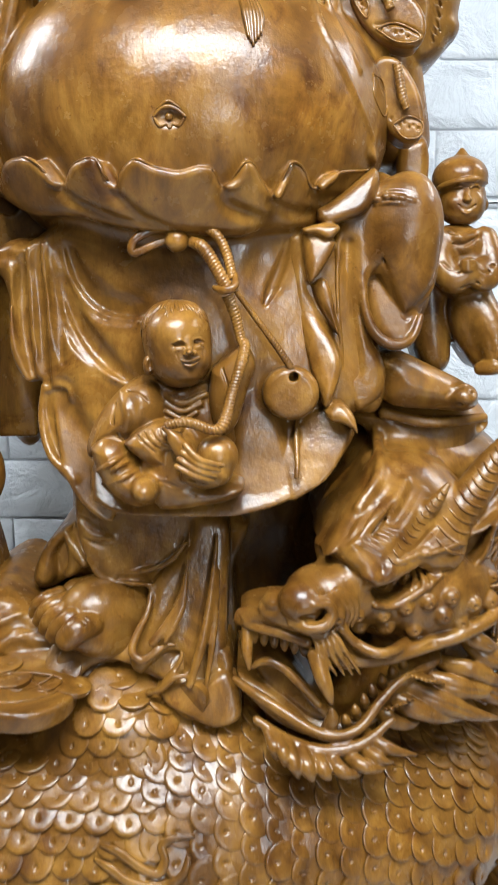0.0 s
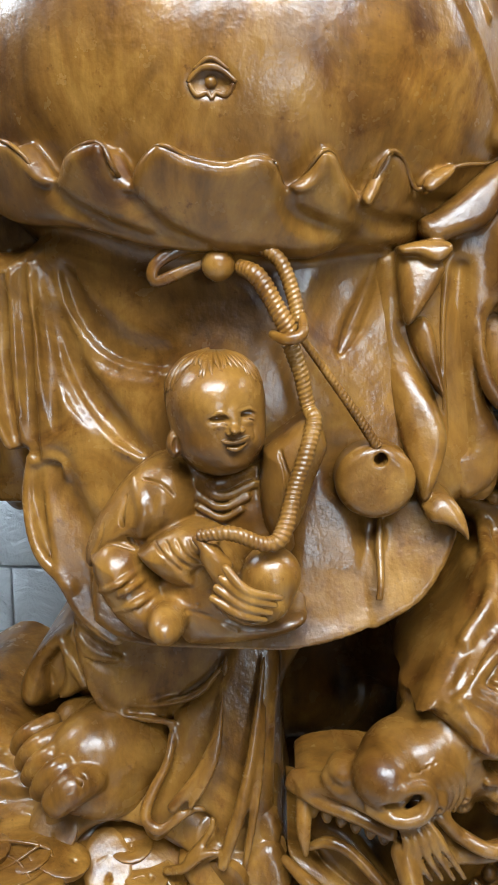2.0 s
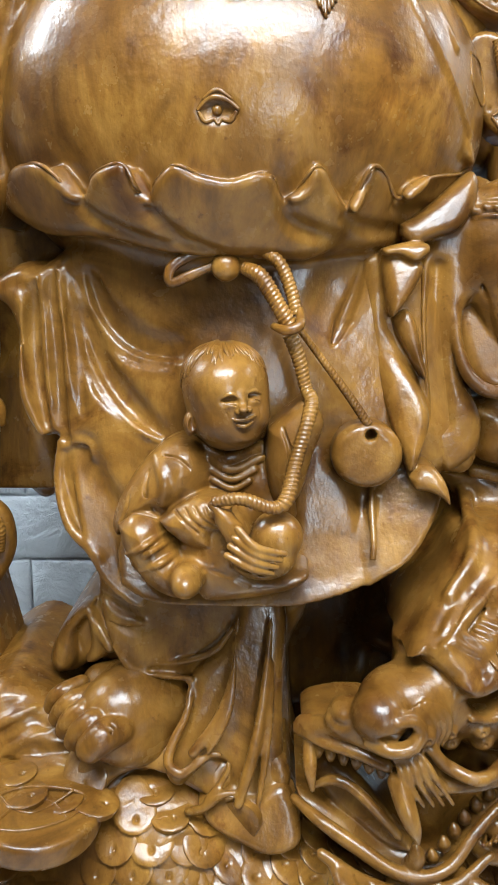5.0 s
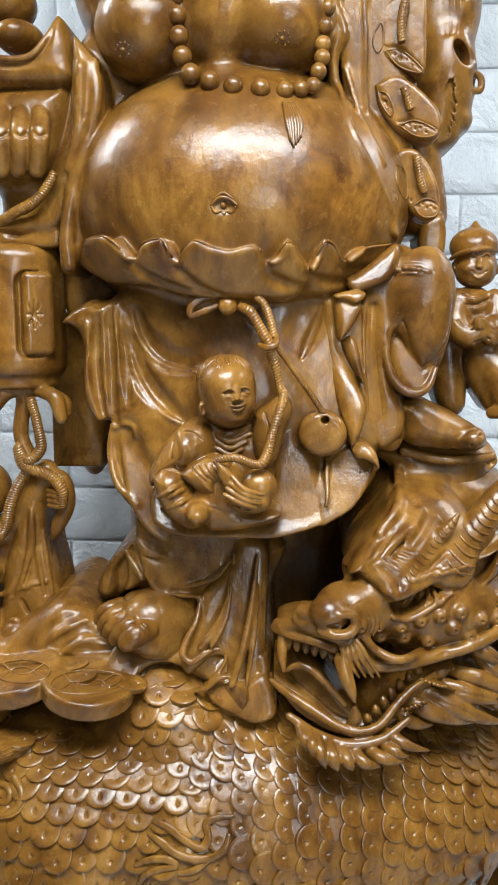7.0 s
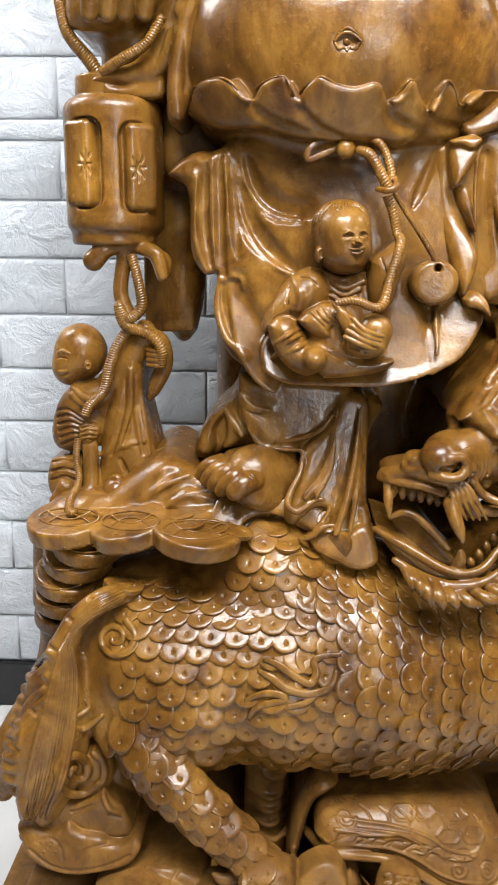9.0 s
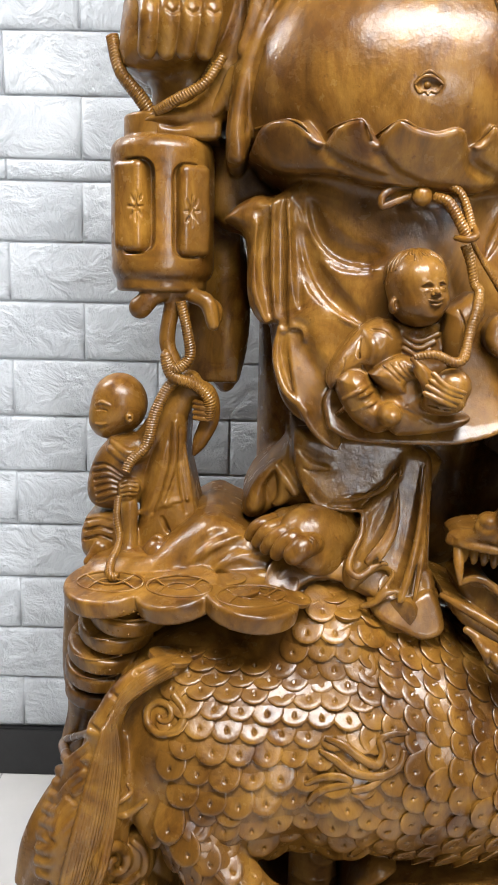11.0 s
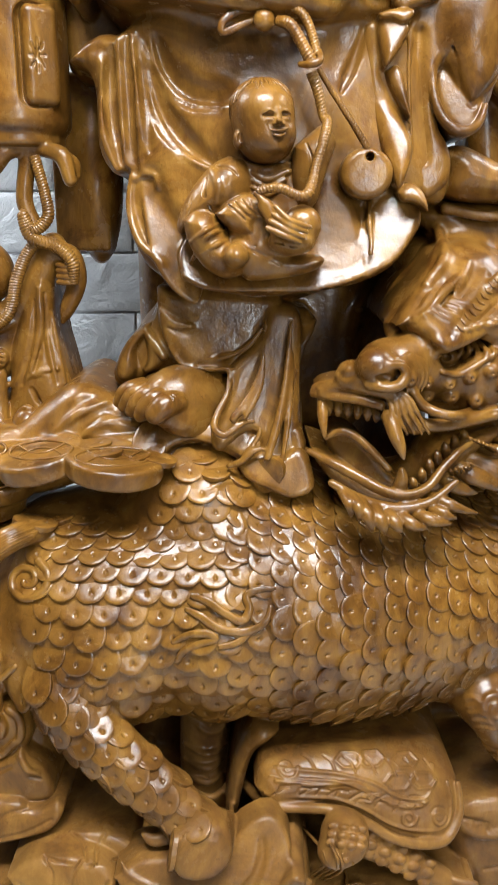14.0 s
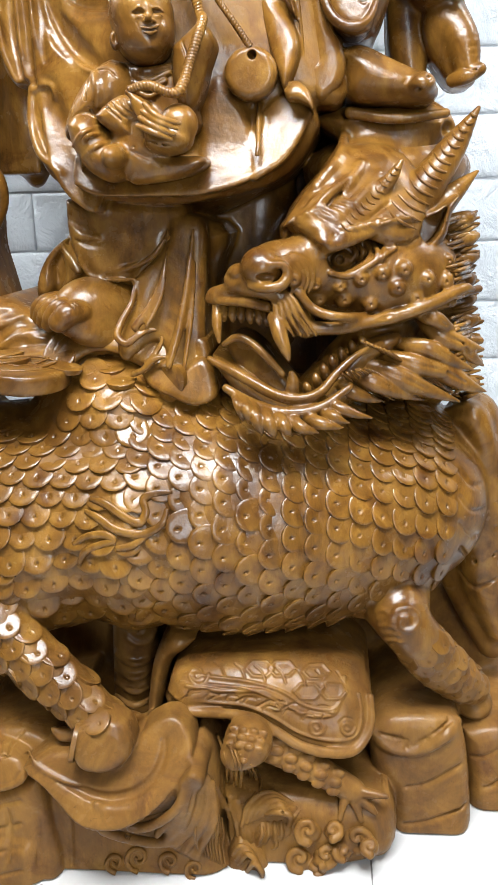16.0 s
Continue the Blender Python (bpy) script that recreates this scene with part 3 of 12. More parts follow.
# left drape
torso.tube((-0.283, 1.112, 1.424, 0.0051), (-0.308, 1.111, 1.371, 0.0063), (-0.315, 1.111, 1.295, 0.0063), (-0.297, 1.108, 1.252, 0.0063), k=0.007)
torso.tube((-0.275, 1.103, 1.411, 0.0045), (-0.281, 1.099, 1.332, 0.0054), (-0.272, 1.097, 1.257, 0.0054), k=0.007)
torso.tube((-0.293, 1.105, 1.394, 0.0045), (-0.298, 1.104, 1.332, 0.0063), (-0.286, 1.099, 1.268, 0.0054), k=0.016, cut=True)
torso.tube((-0.269, 1.1, 1.376, 0.0018), (-0.272, 1.095, 1.306, 0.0026), (-0.261, 1.093, 1.264, 0.0027), k=0.008, cut=True)
torso.tube((-0.277, 1.105, 1.24, 0.0045), (-0.281, 1.105, 1.196, 0.0067), (-0.267, 1.086, 1.149, 0.0067), (-0.235, 1.073, 1.118, 0.0054), k=0.007)
torso.tube((-0.262, 1.094, 1.228, 0.0036), (-0.261, 1.091, 1.181, 0.0063), (-0.242, 1.083, 1.139, 0.0045), k=0.014, cut=True)
torso.relief((-0.367, 1.4), (-0.346, 1.421), (-0.317, 1.436), (-0.291, 1.432), (-0.284, 1.411), (-0.296, 1.366), (-0.31, 1.329), (-0.326, 1.356), (-0.34, 1.387), front=1.105, back=1.34, edge=0.05, k=0.016)
torso.tube((-0.344, 1.122, 1.405, 0.0036), (-0.32, 1.113, 1.411, 0.0054), (-0.304, 1.107, 1.393, 0.0051), (-0.306, 1.11, 1.358, 0.0027), k=0.014, cut=True)
torso.tube((-0.259, 1.1, 1.418, 0.0036), (-0.236, 1.092, 1.373, 0.0054), (-0.195, 1.084, 1.341, 0.0051), (-0.142, 1.073, 1.329, 0.0036), k=0.006)
torso.tube((-0.245, 1.097, 1.415, 0.0072), (-0.22, 1.092, 1.379, 0.0108), (-0.182, 1.084, 1.353, 0.0085), (-0.142, 1.075, 1.346, 0.0042), k=0.02, cut=True)
torso.tube((-0.266, 1.1, 1.387, 0.0034), (-0.247, 1.091, 1.324, 0.0051), (-0.211, 1.083, 1.277, 0.0054), (-0.166, 1.075, 1.25, 0.0034), k=0.006)
torso.tube((-0.249, 1.096, 1.366, 0.0072), (-0.226, 1.09, 1.32, 0.0108), (-0.189, 1.081, 1.279, 0.0068), k=0.02, cut=True)
torso.tube((-0.25, 1.09, 1.236, 0.0054), (-0.229, 1.083, 1.183, 0.0081), (-0.183, 1.074, 1.131, 0.0054), k=0.025, cut=True)
# folds of the drape
torso.crease((-0.2337, 1.4117, 0.004), (-0.2207, 1.3702, 0.009), (-0.1928, 1.3439, 0.009), (-0.1514, 1.3344, 0.004), lift=0.003, k=0.016, cut=True)
torso.crease((-0.2468, 1.3807, 0.004), (-0.2296, 1.3224, 0.009), (-0.2003, 1.2834, 0.009), (-0.164, 1.2571, 0.004), lift=0.003, k=0.016, cut=True)
torso.crease((-0.2462, 1.4271, 0.003), (-0.236, 1.3833, 0.004), (-0.2124, 1.3492, 0.0042), (-0.1809, 1.3322, 0.004), (-0.1409, 1.3291, 0.002), lift=0.0005, k=0.005)
torso.crease((-0.2559, 1.4118, 0.003), (-0.2494, 1.3491, 0.004), (-0.2238, 1.2943, 0.0042), (-0.1912, 1.2608, 0.004), (-0.1588, 1.2449, 0.002), lift=0.0005, k=0.005)
torso.crease((-0.2812, 1.4118, 0.003), (-0.2778, 1.3597, 0.007), (-0.2743, 1.3061, 0.007), (-0.2718, 1.2509, 0.003), lift=0.002, k=0.012, cut=True)
torso.crease((-0.302, 1.4015, 0.003), (-0.3038, 1.349, 0.007), (-0.3016, 1.306, 0.007), (-0.2914, 1.2564, 0.003), lift=0.002, k=0.012, cut=True)
torso.crease((-0.2709, 1.4271, 0.002), (-0.2665, 1.3702, 0.0035), (-0.2634, 1.3061, 0.004), (-0.2618, 1.251, 0.003), lift=0.0, k=0.006)
torso.crease((-0.2902, 1.4221, 0.002), (-0.2905, 1.3807, 0.0035), (-0.2895, 1.3169, 0.004), (-0.2836, 1.2564, 0.003), lift=0.0, k=0.006)
torso.crease((-0.2726, 1.2351, 0.003), (-0.2578, 1.2431, 0.004), (-0.2415, 1.2387, 0.004), (-0.2388, 1.2229, 0.003), lift=0.001, k=0.004)
torso.crease((-0.2591, 1.2171, 0.003), (-0.2444, 1.1741, 0.007), (-0.218, 1.1302, 0.007), (-0.1905, 1.1037, 0.003), lift=0.002, k=0.012, cut=True)
# deep separations between the pleats
torso.crease((-0.2764, 1.422, 0.003), (-0.2777, 1.3807, 0.008), (-0.2764, 1.3277, 0.008), (-0.275, 1.2731, 0.008), (-0.2689, 1.2425, 0.003), lift=0.001, k=0.006, cut=True)
torso.crease((-0.2993, 1.4118, 0.003), (-0.304, 1.3702, 0.009), (-0.3031, 1.3168, 0.009), (-0.2943, 1.2619, 0.003), lift=0.001, k=0.006, cut=True)
torso.crease((-0.2593, 1.4271, 0.003), (-0.2553, 1.3807, 0.007), (-0.2515, 1.3277, 0.007), (-0.2481, 1.2733, 0.003), lift=0.001, k=0.006, cut=True)
# thin flaring rim of the robe
torso.relief((-0.2043, 1.0987), (-0.1756, 1.0845), (-0.1386, 1.0805), (-0.0754, 1.0793), (-0.0282, 1.0796), (0.003, 1.084), (0.034, 1.0918), (0.0646, 1.1046), (0.0969, 1.1266), (0.1031, 1.1571), (0.0817, 1.1836), (0.0013, 1.1693), (-0.1009, 1.1681), (-0.1784, 1.1672), (-0.2081, 1.1367), front=1.054, back=1.2, edge=0.006, tilt=(0, 0.62), k=0.005)
torso.relief((0.0559, 1.096), (0.099, 1.1224), (0.1217, 1.1524), (0.1344, 1.1807), (0.1363, 1.1995), (0.1277, 1.21), (0.1023, 1.215), (0.0727, 1.1988), (0.0486, 1.1581), front=1.056, back=1.2, edge=0.006, tilt=(-0.15, 0.45), k=0.006)
torso.relief((-0.2666, 1.2337), (-0.2619, 1.1971), (-0.2542, 1.1511), (-0.2393, 1.1072), (-0.2151, 1.0757), (-0.1844, 1.0604), (-0.1775, 1.1051), (-0.204, 1.1517), (-0.2244, 1.1975), (-0.2396, 1.2283), front=1.085, back=1.2, edge=0.006, tilt=(0.3, 0.35), k=0.006)
# flat cut beside the child figure
torso.relief((-0.0203, 1.202), (0.0021, 1.2402), (0.0233, 1.2215), (0.0472, 1.1889), (0.0545, 1.1273), (0.0317, 1.1052), (-0.0169, 1.1091), (-0.0239, 1.1546), front=1.062, back=1.2, edge=0.016, tilt=(0.08, 0.22), k=0.012)
torso.tube((0.0524, 1.08, 1.1972, 0.004), (0.0552, 1.062, 1.1723, 0.005), (0.0576, 1.046, 1.1449, 0.004), (0.0543, 1.036, 1.1268, 0.003), k=0.003, cut=True)
torso.tube((0.0633, 1.075, 1.2016, 0.0025), (0.0622, 1.06, 1.1731, 0.004), (0.0627, 1.042, 1.1465, 0.004), (0.0611, 1.034, 1.1305, 0.0035), k=0.009)
# hollow and slit beside the cords
torso.ball((0.028, 1.052, 1.405), (0.034, 0.036, 0.046), turn=(0, 20, 0), k=0.02, cut=True)
torso.tube((0.052, 1.09, 1.432, 0.003), (0.042, 1.092, 1.401, 0.0065), (0.03, 1.09, 1.372, 0.007), (0.021, 1.086, 1.35, 0.003), k=0.004, cut=True)
# filling behind the pleats
torso.relief((0.152, 1.196), (0.326, 1.212), (0.331, 1.16), (0.265, 1.15), (0.2, 1.152), front=1.22, back=1.35, edge=0.03, k=0.008)
torso.relief((0.112, 1.448), (0.154, 1.482), (0.168, 1.465), (0.165, 1.405), (0.152, 1.37), (0.15, 1.335), (0.165, 1.304), (0.181, 1.291), (0.182, 1.22), (0.163, 1.206), (0.137, 1.201), (0.118, 1.21), (0.12, 1.291), (0.111, 1.37), front=1.13, back=1.35, edge=0.02, k=0.006)
# knee and foot, filling behind the sleeve
torso.relief((0.164, 1.508), (0.176, 1.525), (0.205, 1.512), (0.236, 1.483), (0.254, 1.448), (0.258, 1.397), (0.252, 1.353), (0.241, 1.327), (0.227, 1.3), (0.196, 1.291), (0.171, 1.299), (0.156, 1.335), (0.158, 1.379), (0.166, 1.414), (0.16, 1.465), front=1.12, back=1.36, edge=0.05, k=0.005)
torso.relief((0.172, 1.278), (0.208, 1.284), (0.253, 1.264), (0.304, 1.239), (0.322, 1.216), (0.306, 1.199), (0.265, 1.201), (0.211, 1.205), (0.185, 1.221), front=1.105, back=1.3, edge=0.045, k=0.006)
torso.ball((0.293, 1.125, 1.224), (0.0216, 0.03, 0.018), k=0.006)
torso.tube((0.269, 1.109, 1.226, 0.0034), (0.285, 1.11, 1.238, 0.0034), (0.303, 1.116, 1.241, 0.0034), k=0.0017, cut=True)
torso.tube((0.262, 1.123, 1.21, 0.0034), (0.284, 1.104, 1.214, 0.0034), (0.305, 1.104, 1.232, 0.0034), k=0.0017, cut=True)
torso.ball((0.256, 1.28, 1.112), (0.1365, 0.14, 0.063), k=0.01)
torso.ball((0.205, 1.4, 0.971), (0.165, 0.14, 0.132), k=0.02)
# legs under the robe, foot and flowing hem
torso.relief((-0.2546, 1.055), (-0.0124, 1.039), (-0.0236, 0.9518), (-0.0192, 0.847), (-0.021, 0.7232), (-0.1129, 0.7264), (-0.1444, 0.8148), (-0.1429, 0.9148), (-0.2185, 0.934), (-0.2486, 0.9747), front=1.15, back=1.42, edge=0.05, k=0.008)
torso.ball((-0.178, 1.25, 0.978), (0.12, 0.1, 0.09), k=0.02)
torso.relief((-0.2492, 1.0818), (-0.137, 1.0772), (-0.0608, 1.0658), (-0.0666, 1.0277), (-0.0844, 1.0145), (-0.0905, 0.9917), (-0.1176, 0.9715), (-0.1378, 0.9512), (-0.1482, 0.945), (-0.1694, 0.9499), (-0.1967, 0.9533), (-0.2147, 0.9629), (-0.2292, 0.9825), (-0.2406, 1.0019), (-0.2481, 1.0374), front=1.118, back=1.36, edge=0.022, tilt=(0.05, 0.12), k=0.005)
torso.tube((-0.2314, 1.119, 0.989, 0.0024), (-0.2106, 1.113, 0.9619, 0.0036), (-0.1739, 1.109, 0.957, 0.004), (-0.1401, 1.101, 0.9586, 0.0036), k=0.008)
torso.tube((-0.1775, 1.115, 0.9667, 0.0016), (-0.1374, 1.107, 0.9779, 0.0044), (-0.1074, 1.105, 0.9945, 0.0048), (-0.0851, 1.109, 1.0247, 0.0024), k=0.008)
torso.tube((-0.1864, 1.112, 0.9623, 0.0025), (-0.1369, 1.1, 0.9703, 0.005), (-0.1014, 1.1, 0.9853, 0.004), (-0.0863, 1.106, 1.0079, 0.002), k=0.006, cut=True)
torso.tube((-0.2312, 1.12, 1.0206, 0.002), (-0.2029, 1.112, 1.0122, 0.0048), (-0.1666, 1.108, 1.0143, 0.004), (-0.1397, 1.108, 1.0282, 0.0015), k=0.006, cut=True)
torso.tube((-0.2472, 1.13, 1.0511, 0.003), (-0.2205, 1.115, 1.0393, 0.005), (-0.19, 1.11, 1.0346, 0.0045), (-0.1541, 1.108, 1.0469, 0.002), k=0.007, cut=True)
torso.tube((-0.241, 1.129, 1.0456, 0.0032), (-0.2246, 1.119, 1.0249, 0.004), (-0.1967, 1.113, 1.022, 0.0024), k=0.008)
torso.relief((-0.0832, 1.0475), (-0.0689, 1.0539), (-0.0376, 1.0483), (-0.0271, 1.0237), (-0.0298, 0.954), (-0.0314, 0.8752), (-0.0265, 0.8074), (-0.0354, 0.7897), (-0.0657, 0.7853), (-0.09, 0.786), (-0.1112, 0.7979), (-0.1235, 0.7871), (-0.1314, 0.7903), (-0.1172, 0.8102), (-0.1031, 0.8293), (-0.0957, 0.8465), (-0.0981, 0.8573), (-0.1076, 0.8625), (-0.1209, 0.8581), (-0.1367, 0.844), (-0.1501, 0.8334), (-0.1634, 0.8378), (-0.1696, 0.8547), (-0.1649, 0.8772), (-0.1487, 0.9089), (-0.1394, 0.9354), (-0.1378, 0.9582), (-0.1153, 0.9811), (-0.0948, 1.0037), front=1.09, back=1.36, edge=0.016, tilt=(0.05, 0.24), k=0.004)
torso.tube((-0.139, 1.101, 0.9508, 0.0032), (-0.1417, 1.083, 0.9242, 0.0048), (-0.1567, 1.067, 0.8957, 0.006), (-0.1616, 1.057, 0.8768, 0.0064), (-0.1475, 1.053, 0.8659, 0.006), (-0.1303, 1.055, 0.8759, 0.0048), (-0.114, 1.061, 0.8842, 0.004), (-0.0998, 1.063, 0.8831, 0.004), (-0.0928, 1.061, 0.8705, 0.004), (-0.1008, 1.057, 0.8536, 0.004), (-0.1166, 1.051, 0.8369, 0.004), k=0.008)
torso.tube((-0.0831, 1.103, 1.0322, 0.0024), (-0.0846, 1.093, 0.9964, 0.0048), (-0.0917, 1.081, 0.9588, 0.0072), (-0.1085, 1.069, 0.9214, 0.0084), (-0.1337, 1.057, 0.8905, 0.0064), k=0.008)
torso.tube((-0.0896, 1.1, 1.0015, 0.003), (-0.0997, 1.09, 0.9654, 0.009), (-0.1179, 1.078, 0.9274, 0.011), (-0.1432, 1.064, 0.891, 0.005), k=0.008, cut=True)
torso.tube((-0.0813, 1.101, 1.0175, 0.002), (-0.082, 1.085, 0.9757, 0.004), (-0.0895, 1.071, 0.9397, 0.0048), (-0.1052, 1.061, 0.9077, 0.004), (-0.1152, 1.055, 0.8924, 0.0024), k=0.008)
torso.tube((-0.079, 1.1, 1.0112, 0.004), (-0.0774, 1.084, 0.9567, 0.0085), (-0.0829, 1.074, 0.9115, 0.01), (-0.092, 1.068, 0.8829, 0.007), k=0.01, cut=True)
torso.tube((-0.0442, 1.106, 1.0314, 0.0024), (-0.0514, 1.085, 0.97, 0.006), (-0.0586, 1.069, 0.9226, 0.0068), (-0.068, 1.057, 0.8793, 0.0076), (-0.0819, 1.045, 0.8329, 0.0056), k=0.008)
torso.tube((-0.0416, 1.095, 0.9835, 0.0024), (-0.0454, 1.075, 0.9253, 0.004), (-0.0525, 1.061, 0.8703, 0.0048), (-0.0603, 1.051, 0.8254, 0.0032), k=0.008)
torso.tube((-0.0557, 1.1, 0.999, 0.003), (-0.0634, 1.082, 0.9454, 0.006), (-0.0735, 1.068, 0.8899, 0.006), (-0.0849, 1.06, 0.8431, 0.003), k=0.009, cut=True)
torso.tube((-0.037, 1.1, 0.9865, 0.003), (-0.0395, 1.084, 0.9188, 0.005), (-0.0479, 1.066, 0.8527, 0.005), k=0.008, cut=True)
torso.tube((-0.1403, 1.053, 0.818, 0.0048), (-0.121, 1.047, 0.8268, 0.0052), (-0.1037, 1.047, 0.8418, 0.0048), (-0.0905, 1.047, 0.8461, 0.0032), k=0.008)
torso.relief((-0.1313, 0.8199), (-0.1052, 0.8339), (-0.0879, 0.8377), (-0.0649, 0.8285), (-0.0364, 0.8425), (-0.022, 0.8331), (-0.0131, 0.8083), (-0.0127, 0.7802), (-0.0474, 0.7689), (-0.0881, 0.7845), (-0.1142, 0.7971), front=1.05, back=1.3, edge=0.012, tilt=(0, 0.4), k=0.004)
torso.relief((-0.2661, 1.0187), (-0.2875, 1.0044), (-0.3095, 0.983), (-0.3256, 0.9544), (-0.331, 0.9292), (-0.3198, 0.9142), (-0.2983, 0.9176), (-0.2778, 0.9303), (-0.2543, 0.9401), (-0.2439, 0.9524), (-0.2528, 0.977), (-0.26, 1.0084), front=1.185, back=1.36, edge=0.018, k=0.005)
torso.tube((-0.2732, 1.181, 1.0071, 0.0064), (-0.2583, 1.169, 0.9891, 0.008), (-0.2436, 1.156, 0.9687, 0.0064), k=0.008)
torso.tube((-0.2877, 1.178, 0.9904, 0.003), (-0.2736, 1.17, 0.9739, 0.007), (-0.2657, 1.166, 0.9553, 0.005), k=0.006, cut=True)
torso.ball((-0.2927, 1.176, 0.9585), (0.009, 0.014, 0.013), k=0.004, cut=True)
torso.relief((-0.2638, 1.0223), (-0.2821, 1.0131), (-0.3037, 0.9921), (-0.3194, 0.964), (-0.3254, 0.9378), (-0.3164, 0.9231), (-0.2993, 0.9263), (-0.2892, 0.9456), (-0.2904, 0.9736), (-0.2778, 0.9946), front=1.17, back=1.36, edge=0.02, k=0.004)
torso.relief((-0.2752, 1.0089), (-0.2596, 1.0024), (-0.2449, 0.9718), (-0.239, 0.9601), (-0.2654, 0.9415), (-0.2795, 0.9433), (-0.2708, 0.9644), front=1.162, back=1.36, edge=0.016, k=0.004)
# navel, chest marks, belt knot stub
torso.ball((-0.093, 1.005, 1.565), (0.0176, 0.006, 0.0112), k=0.004, cut=True)
pile.add(*torso.skin())
foot = Clay((-0.35, 1.02, 0.83), (-0.115, 1.26, 1.0), 0.0016)
# bare foot with its toes
foot.tube((-0.1444, 1.175, 0.8922, 0.045), (-0.186, 1.14, 0.9075, 0.052), (-0.221, 1.11, 0.9141, 0.048), (-0.2434, 1.092, 0.9099, 0.03), k=0.012)
foot.tube((-0.2555, 1.17, 0.9108, 0.03), (-0.221, 1.16, 0.914, 0.04), k=0.012)
foot.tube((-0.1699, 1.13, 0.8642, 0.022), (-0.2089, 1.088, 0.8801, 0.026), (-0.2341, 1.068, 0.8936, 0.02), k=0.014)
foot.tube((-0.2183, 1.066, 0.9136, 0.017), (-0.234, 1.05, 0.9127, 0.0185), (-0.2473, 1.046, 0.9011, 0.0165), k=0.004)
foot.tube((-0.2304, 1.084, 0.9234, 0.0125), (-0.2488, 1.066, 0.9219, 0.0138), (-0.2634, 1.066, 0.9092, 0.0135), (-0.2727, 1.072, 0.8937, 0.0115), k=0.0012)
foot.tube((-0.2449, 1.102, 0.9287, 0.012), (-0.2641, 1.086, 0.924, 0.013), (-0.2791, 1.086, 0.9117, 0.0128), (-0.2887, 1.092, 0.8955, 0.011), k=0.0012)
foot.tube((-0.2604, 1.122, 0.9294, 0.0112), (-0.2806, 1.108, 0.9241, 0.0122), (-0.2934, 1.108, 0.9131, 0.012), (-0.3033, 1.114, 0.898, 0.01), k=0.0012)
foot.tube((-0.2778, 1.142, 0.9292, 0.0102), (-0.2963, 1.13, 0.9244, 0.0112), (-0.3082, 1.13, 0.9145, 0.011), (-0.3157, 1.136, 0.9001, 0.0092), k=0.0012)
foot.tube((-0.228, 1.042, 0.9322, 0.0014), (-0.2228, 1.042, 0.9217, 0.0016), (-0.2266, 1.046, 0.9055, 0.0014), k=0.002, cut=True)
foot.tube((-0.2237, 1.048, 0.9308, 0.0012), (-0.2185, 1.048, 0.9189, 0.0015), (-0.2216, 1.052, 0.9026, 0.0012), k=0.002, cut=True)
foot.tube((-0.2458, 1.031, 0.9281, 0.0012), (-0.2364, 1.03, 0.934, 0.0013), (-0.2301, 1.03, 0.9267, 0.0013), (-0.233, 1.031, 0.9148, 0.0012), k=0.001, cut=True)
foot.tube((-0.2569, 1.052, 0.9349, 0.0009), (-0.2484, 1.051, 0.9408, 0.001), (-0.2422, 1.053, 0.9358, 0.0009), k=0.001, cut=True)
foot.tube((-0.2548, 1.052, 0.9299, 0.0009), (-0.2469, 1.051, 0.9358, 0.001), (-0.2407, 1.053, 0.9308, 0.0009), k=0.001, cut=True)
foot.tube((-0.272, 1.073, 0.9367, 0.0009), (-0.2633, 1.072, 0.9427, 0.001), (-0.257, 1.074, 0.9377, 0.0009), k=0.001, cut=True)
foot.tube((-0.2699, 1.073, 0.9316, 0.0009), (-0.2618, 1.072, 0.9376, 0.001), (-0.2555, 1.074, 0.9326, 0.0009), k=0.001, cut=True)
foot.tube((-0.2874, 1.095, 0.9361, 0.0009), (-0.2784, 1.094, 0.9422, 0.001), (-0.272, 1.096, 0.9372, 0.0009), k=0.001, cut=True)
foot.tube((-0.2853, 1.095, 0.9309, 0.0009), (-0.2769, 1.094, 0.937, 0.001), (-0.2705, 1.096, 0.9319, 0.0009), k=0.001, cut=True)
pile.add(*foot.skin())
drape = Clay((-0.02, 0.985, 1.10), (0.29, 1.26, 1.56), 0.0018)
# cloth hanging from the sleeve, with its pleats and the sleeve itself
drape.relief((0.1072, 1.4266), (0.1194, 1.4579), (0.1357, 1.4725), (0.1631, 1.4729), (0.1771, 1.415), (0.1654, 1.3937), (0.1547, 1.3679), (0.1547, 1.3332), (0.1638, 1.3026), (0.1782, 1.2805), (0.1855, 1.2536), (0.1782, 1.2261), (0.1541, 1.2063), (0.1404, 1.2107), (0.126, 1.2321), (0.1205, 1.2974), (0.1115, 1.3629), front=1.096, back=1.24, edge=0.014, bow=2.0, k=0.004)
drape.tube((0.1177, 1.104, 1.4436, 0.003), (0.1161, 1.098, 1.3844, 0.004), (0.1215, 1.096, 1.3151, 0.004), (0.128, 1.098, 1.234, 0.003), k=0.006)
drape.tube((0.1291, 1.1, 1.4269, 0.003), (0.1301, 1.094, 1.3504, 0.006), (0.1412, 1.094, 1.2623, 0.003), k=0.014, cut=True)
drape.relief((0.1503, 1.4623), (0.1592, 1.4929), (0.1793, 1.5072), (0.2085, 1.5064), (0.2329, 1.4858), (0.2457, 1.4554), (0.2478, 1.4161), (0.2423, 1.3865), (0.2289, 1.3629), (0.207, 1.3353), (0.1935, 1.3559), (0.1791, 1.3962), (0.1637, 1.4274), front=1.092, back=1.25, edge=0.02, k=0.006)
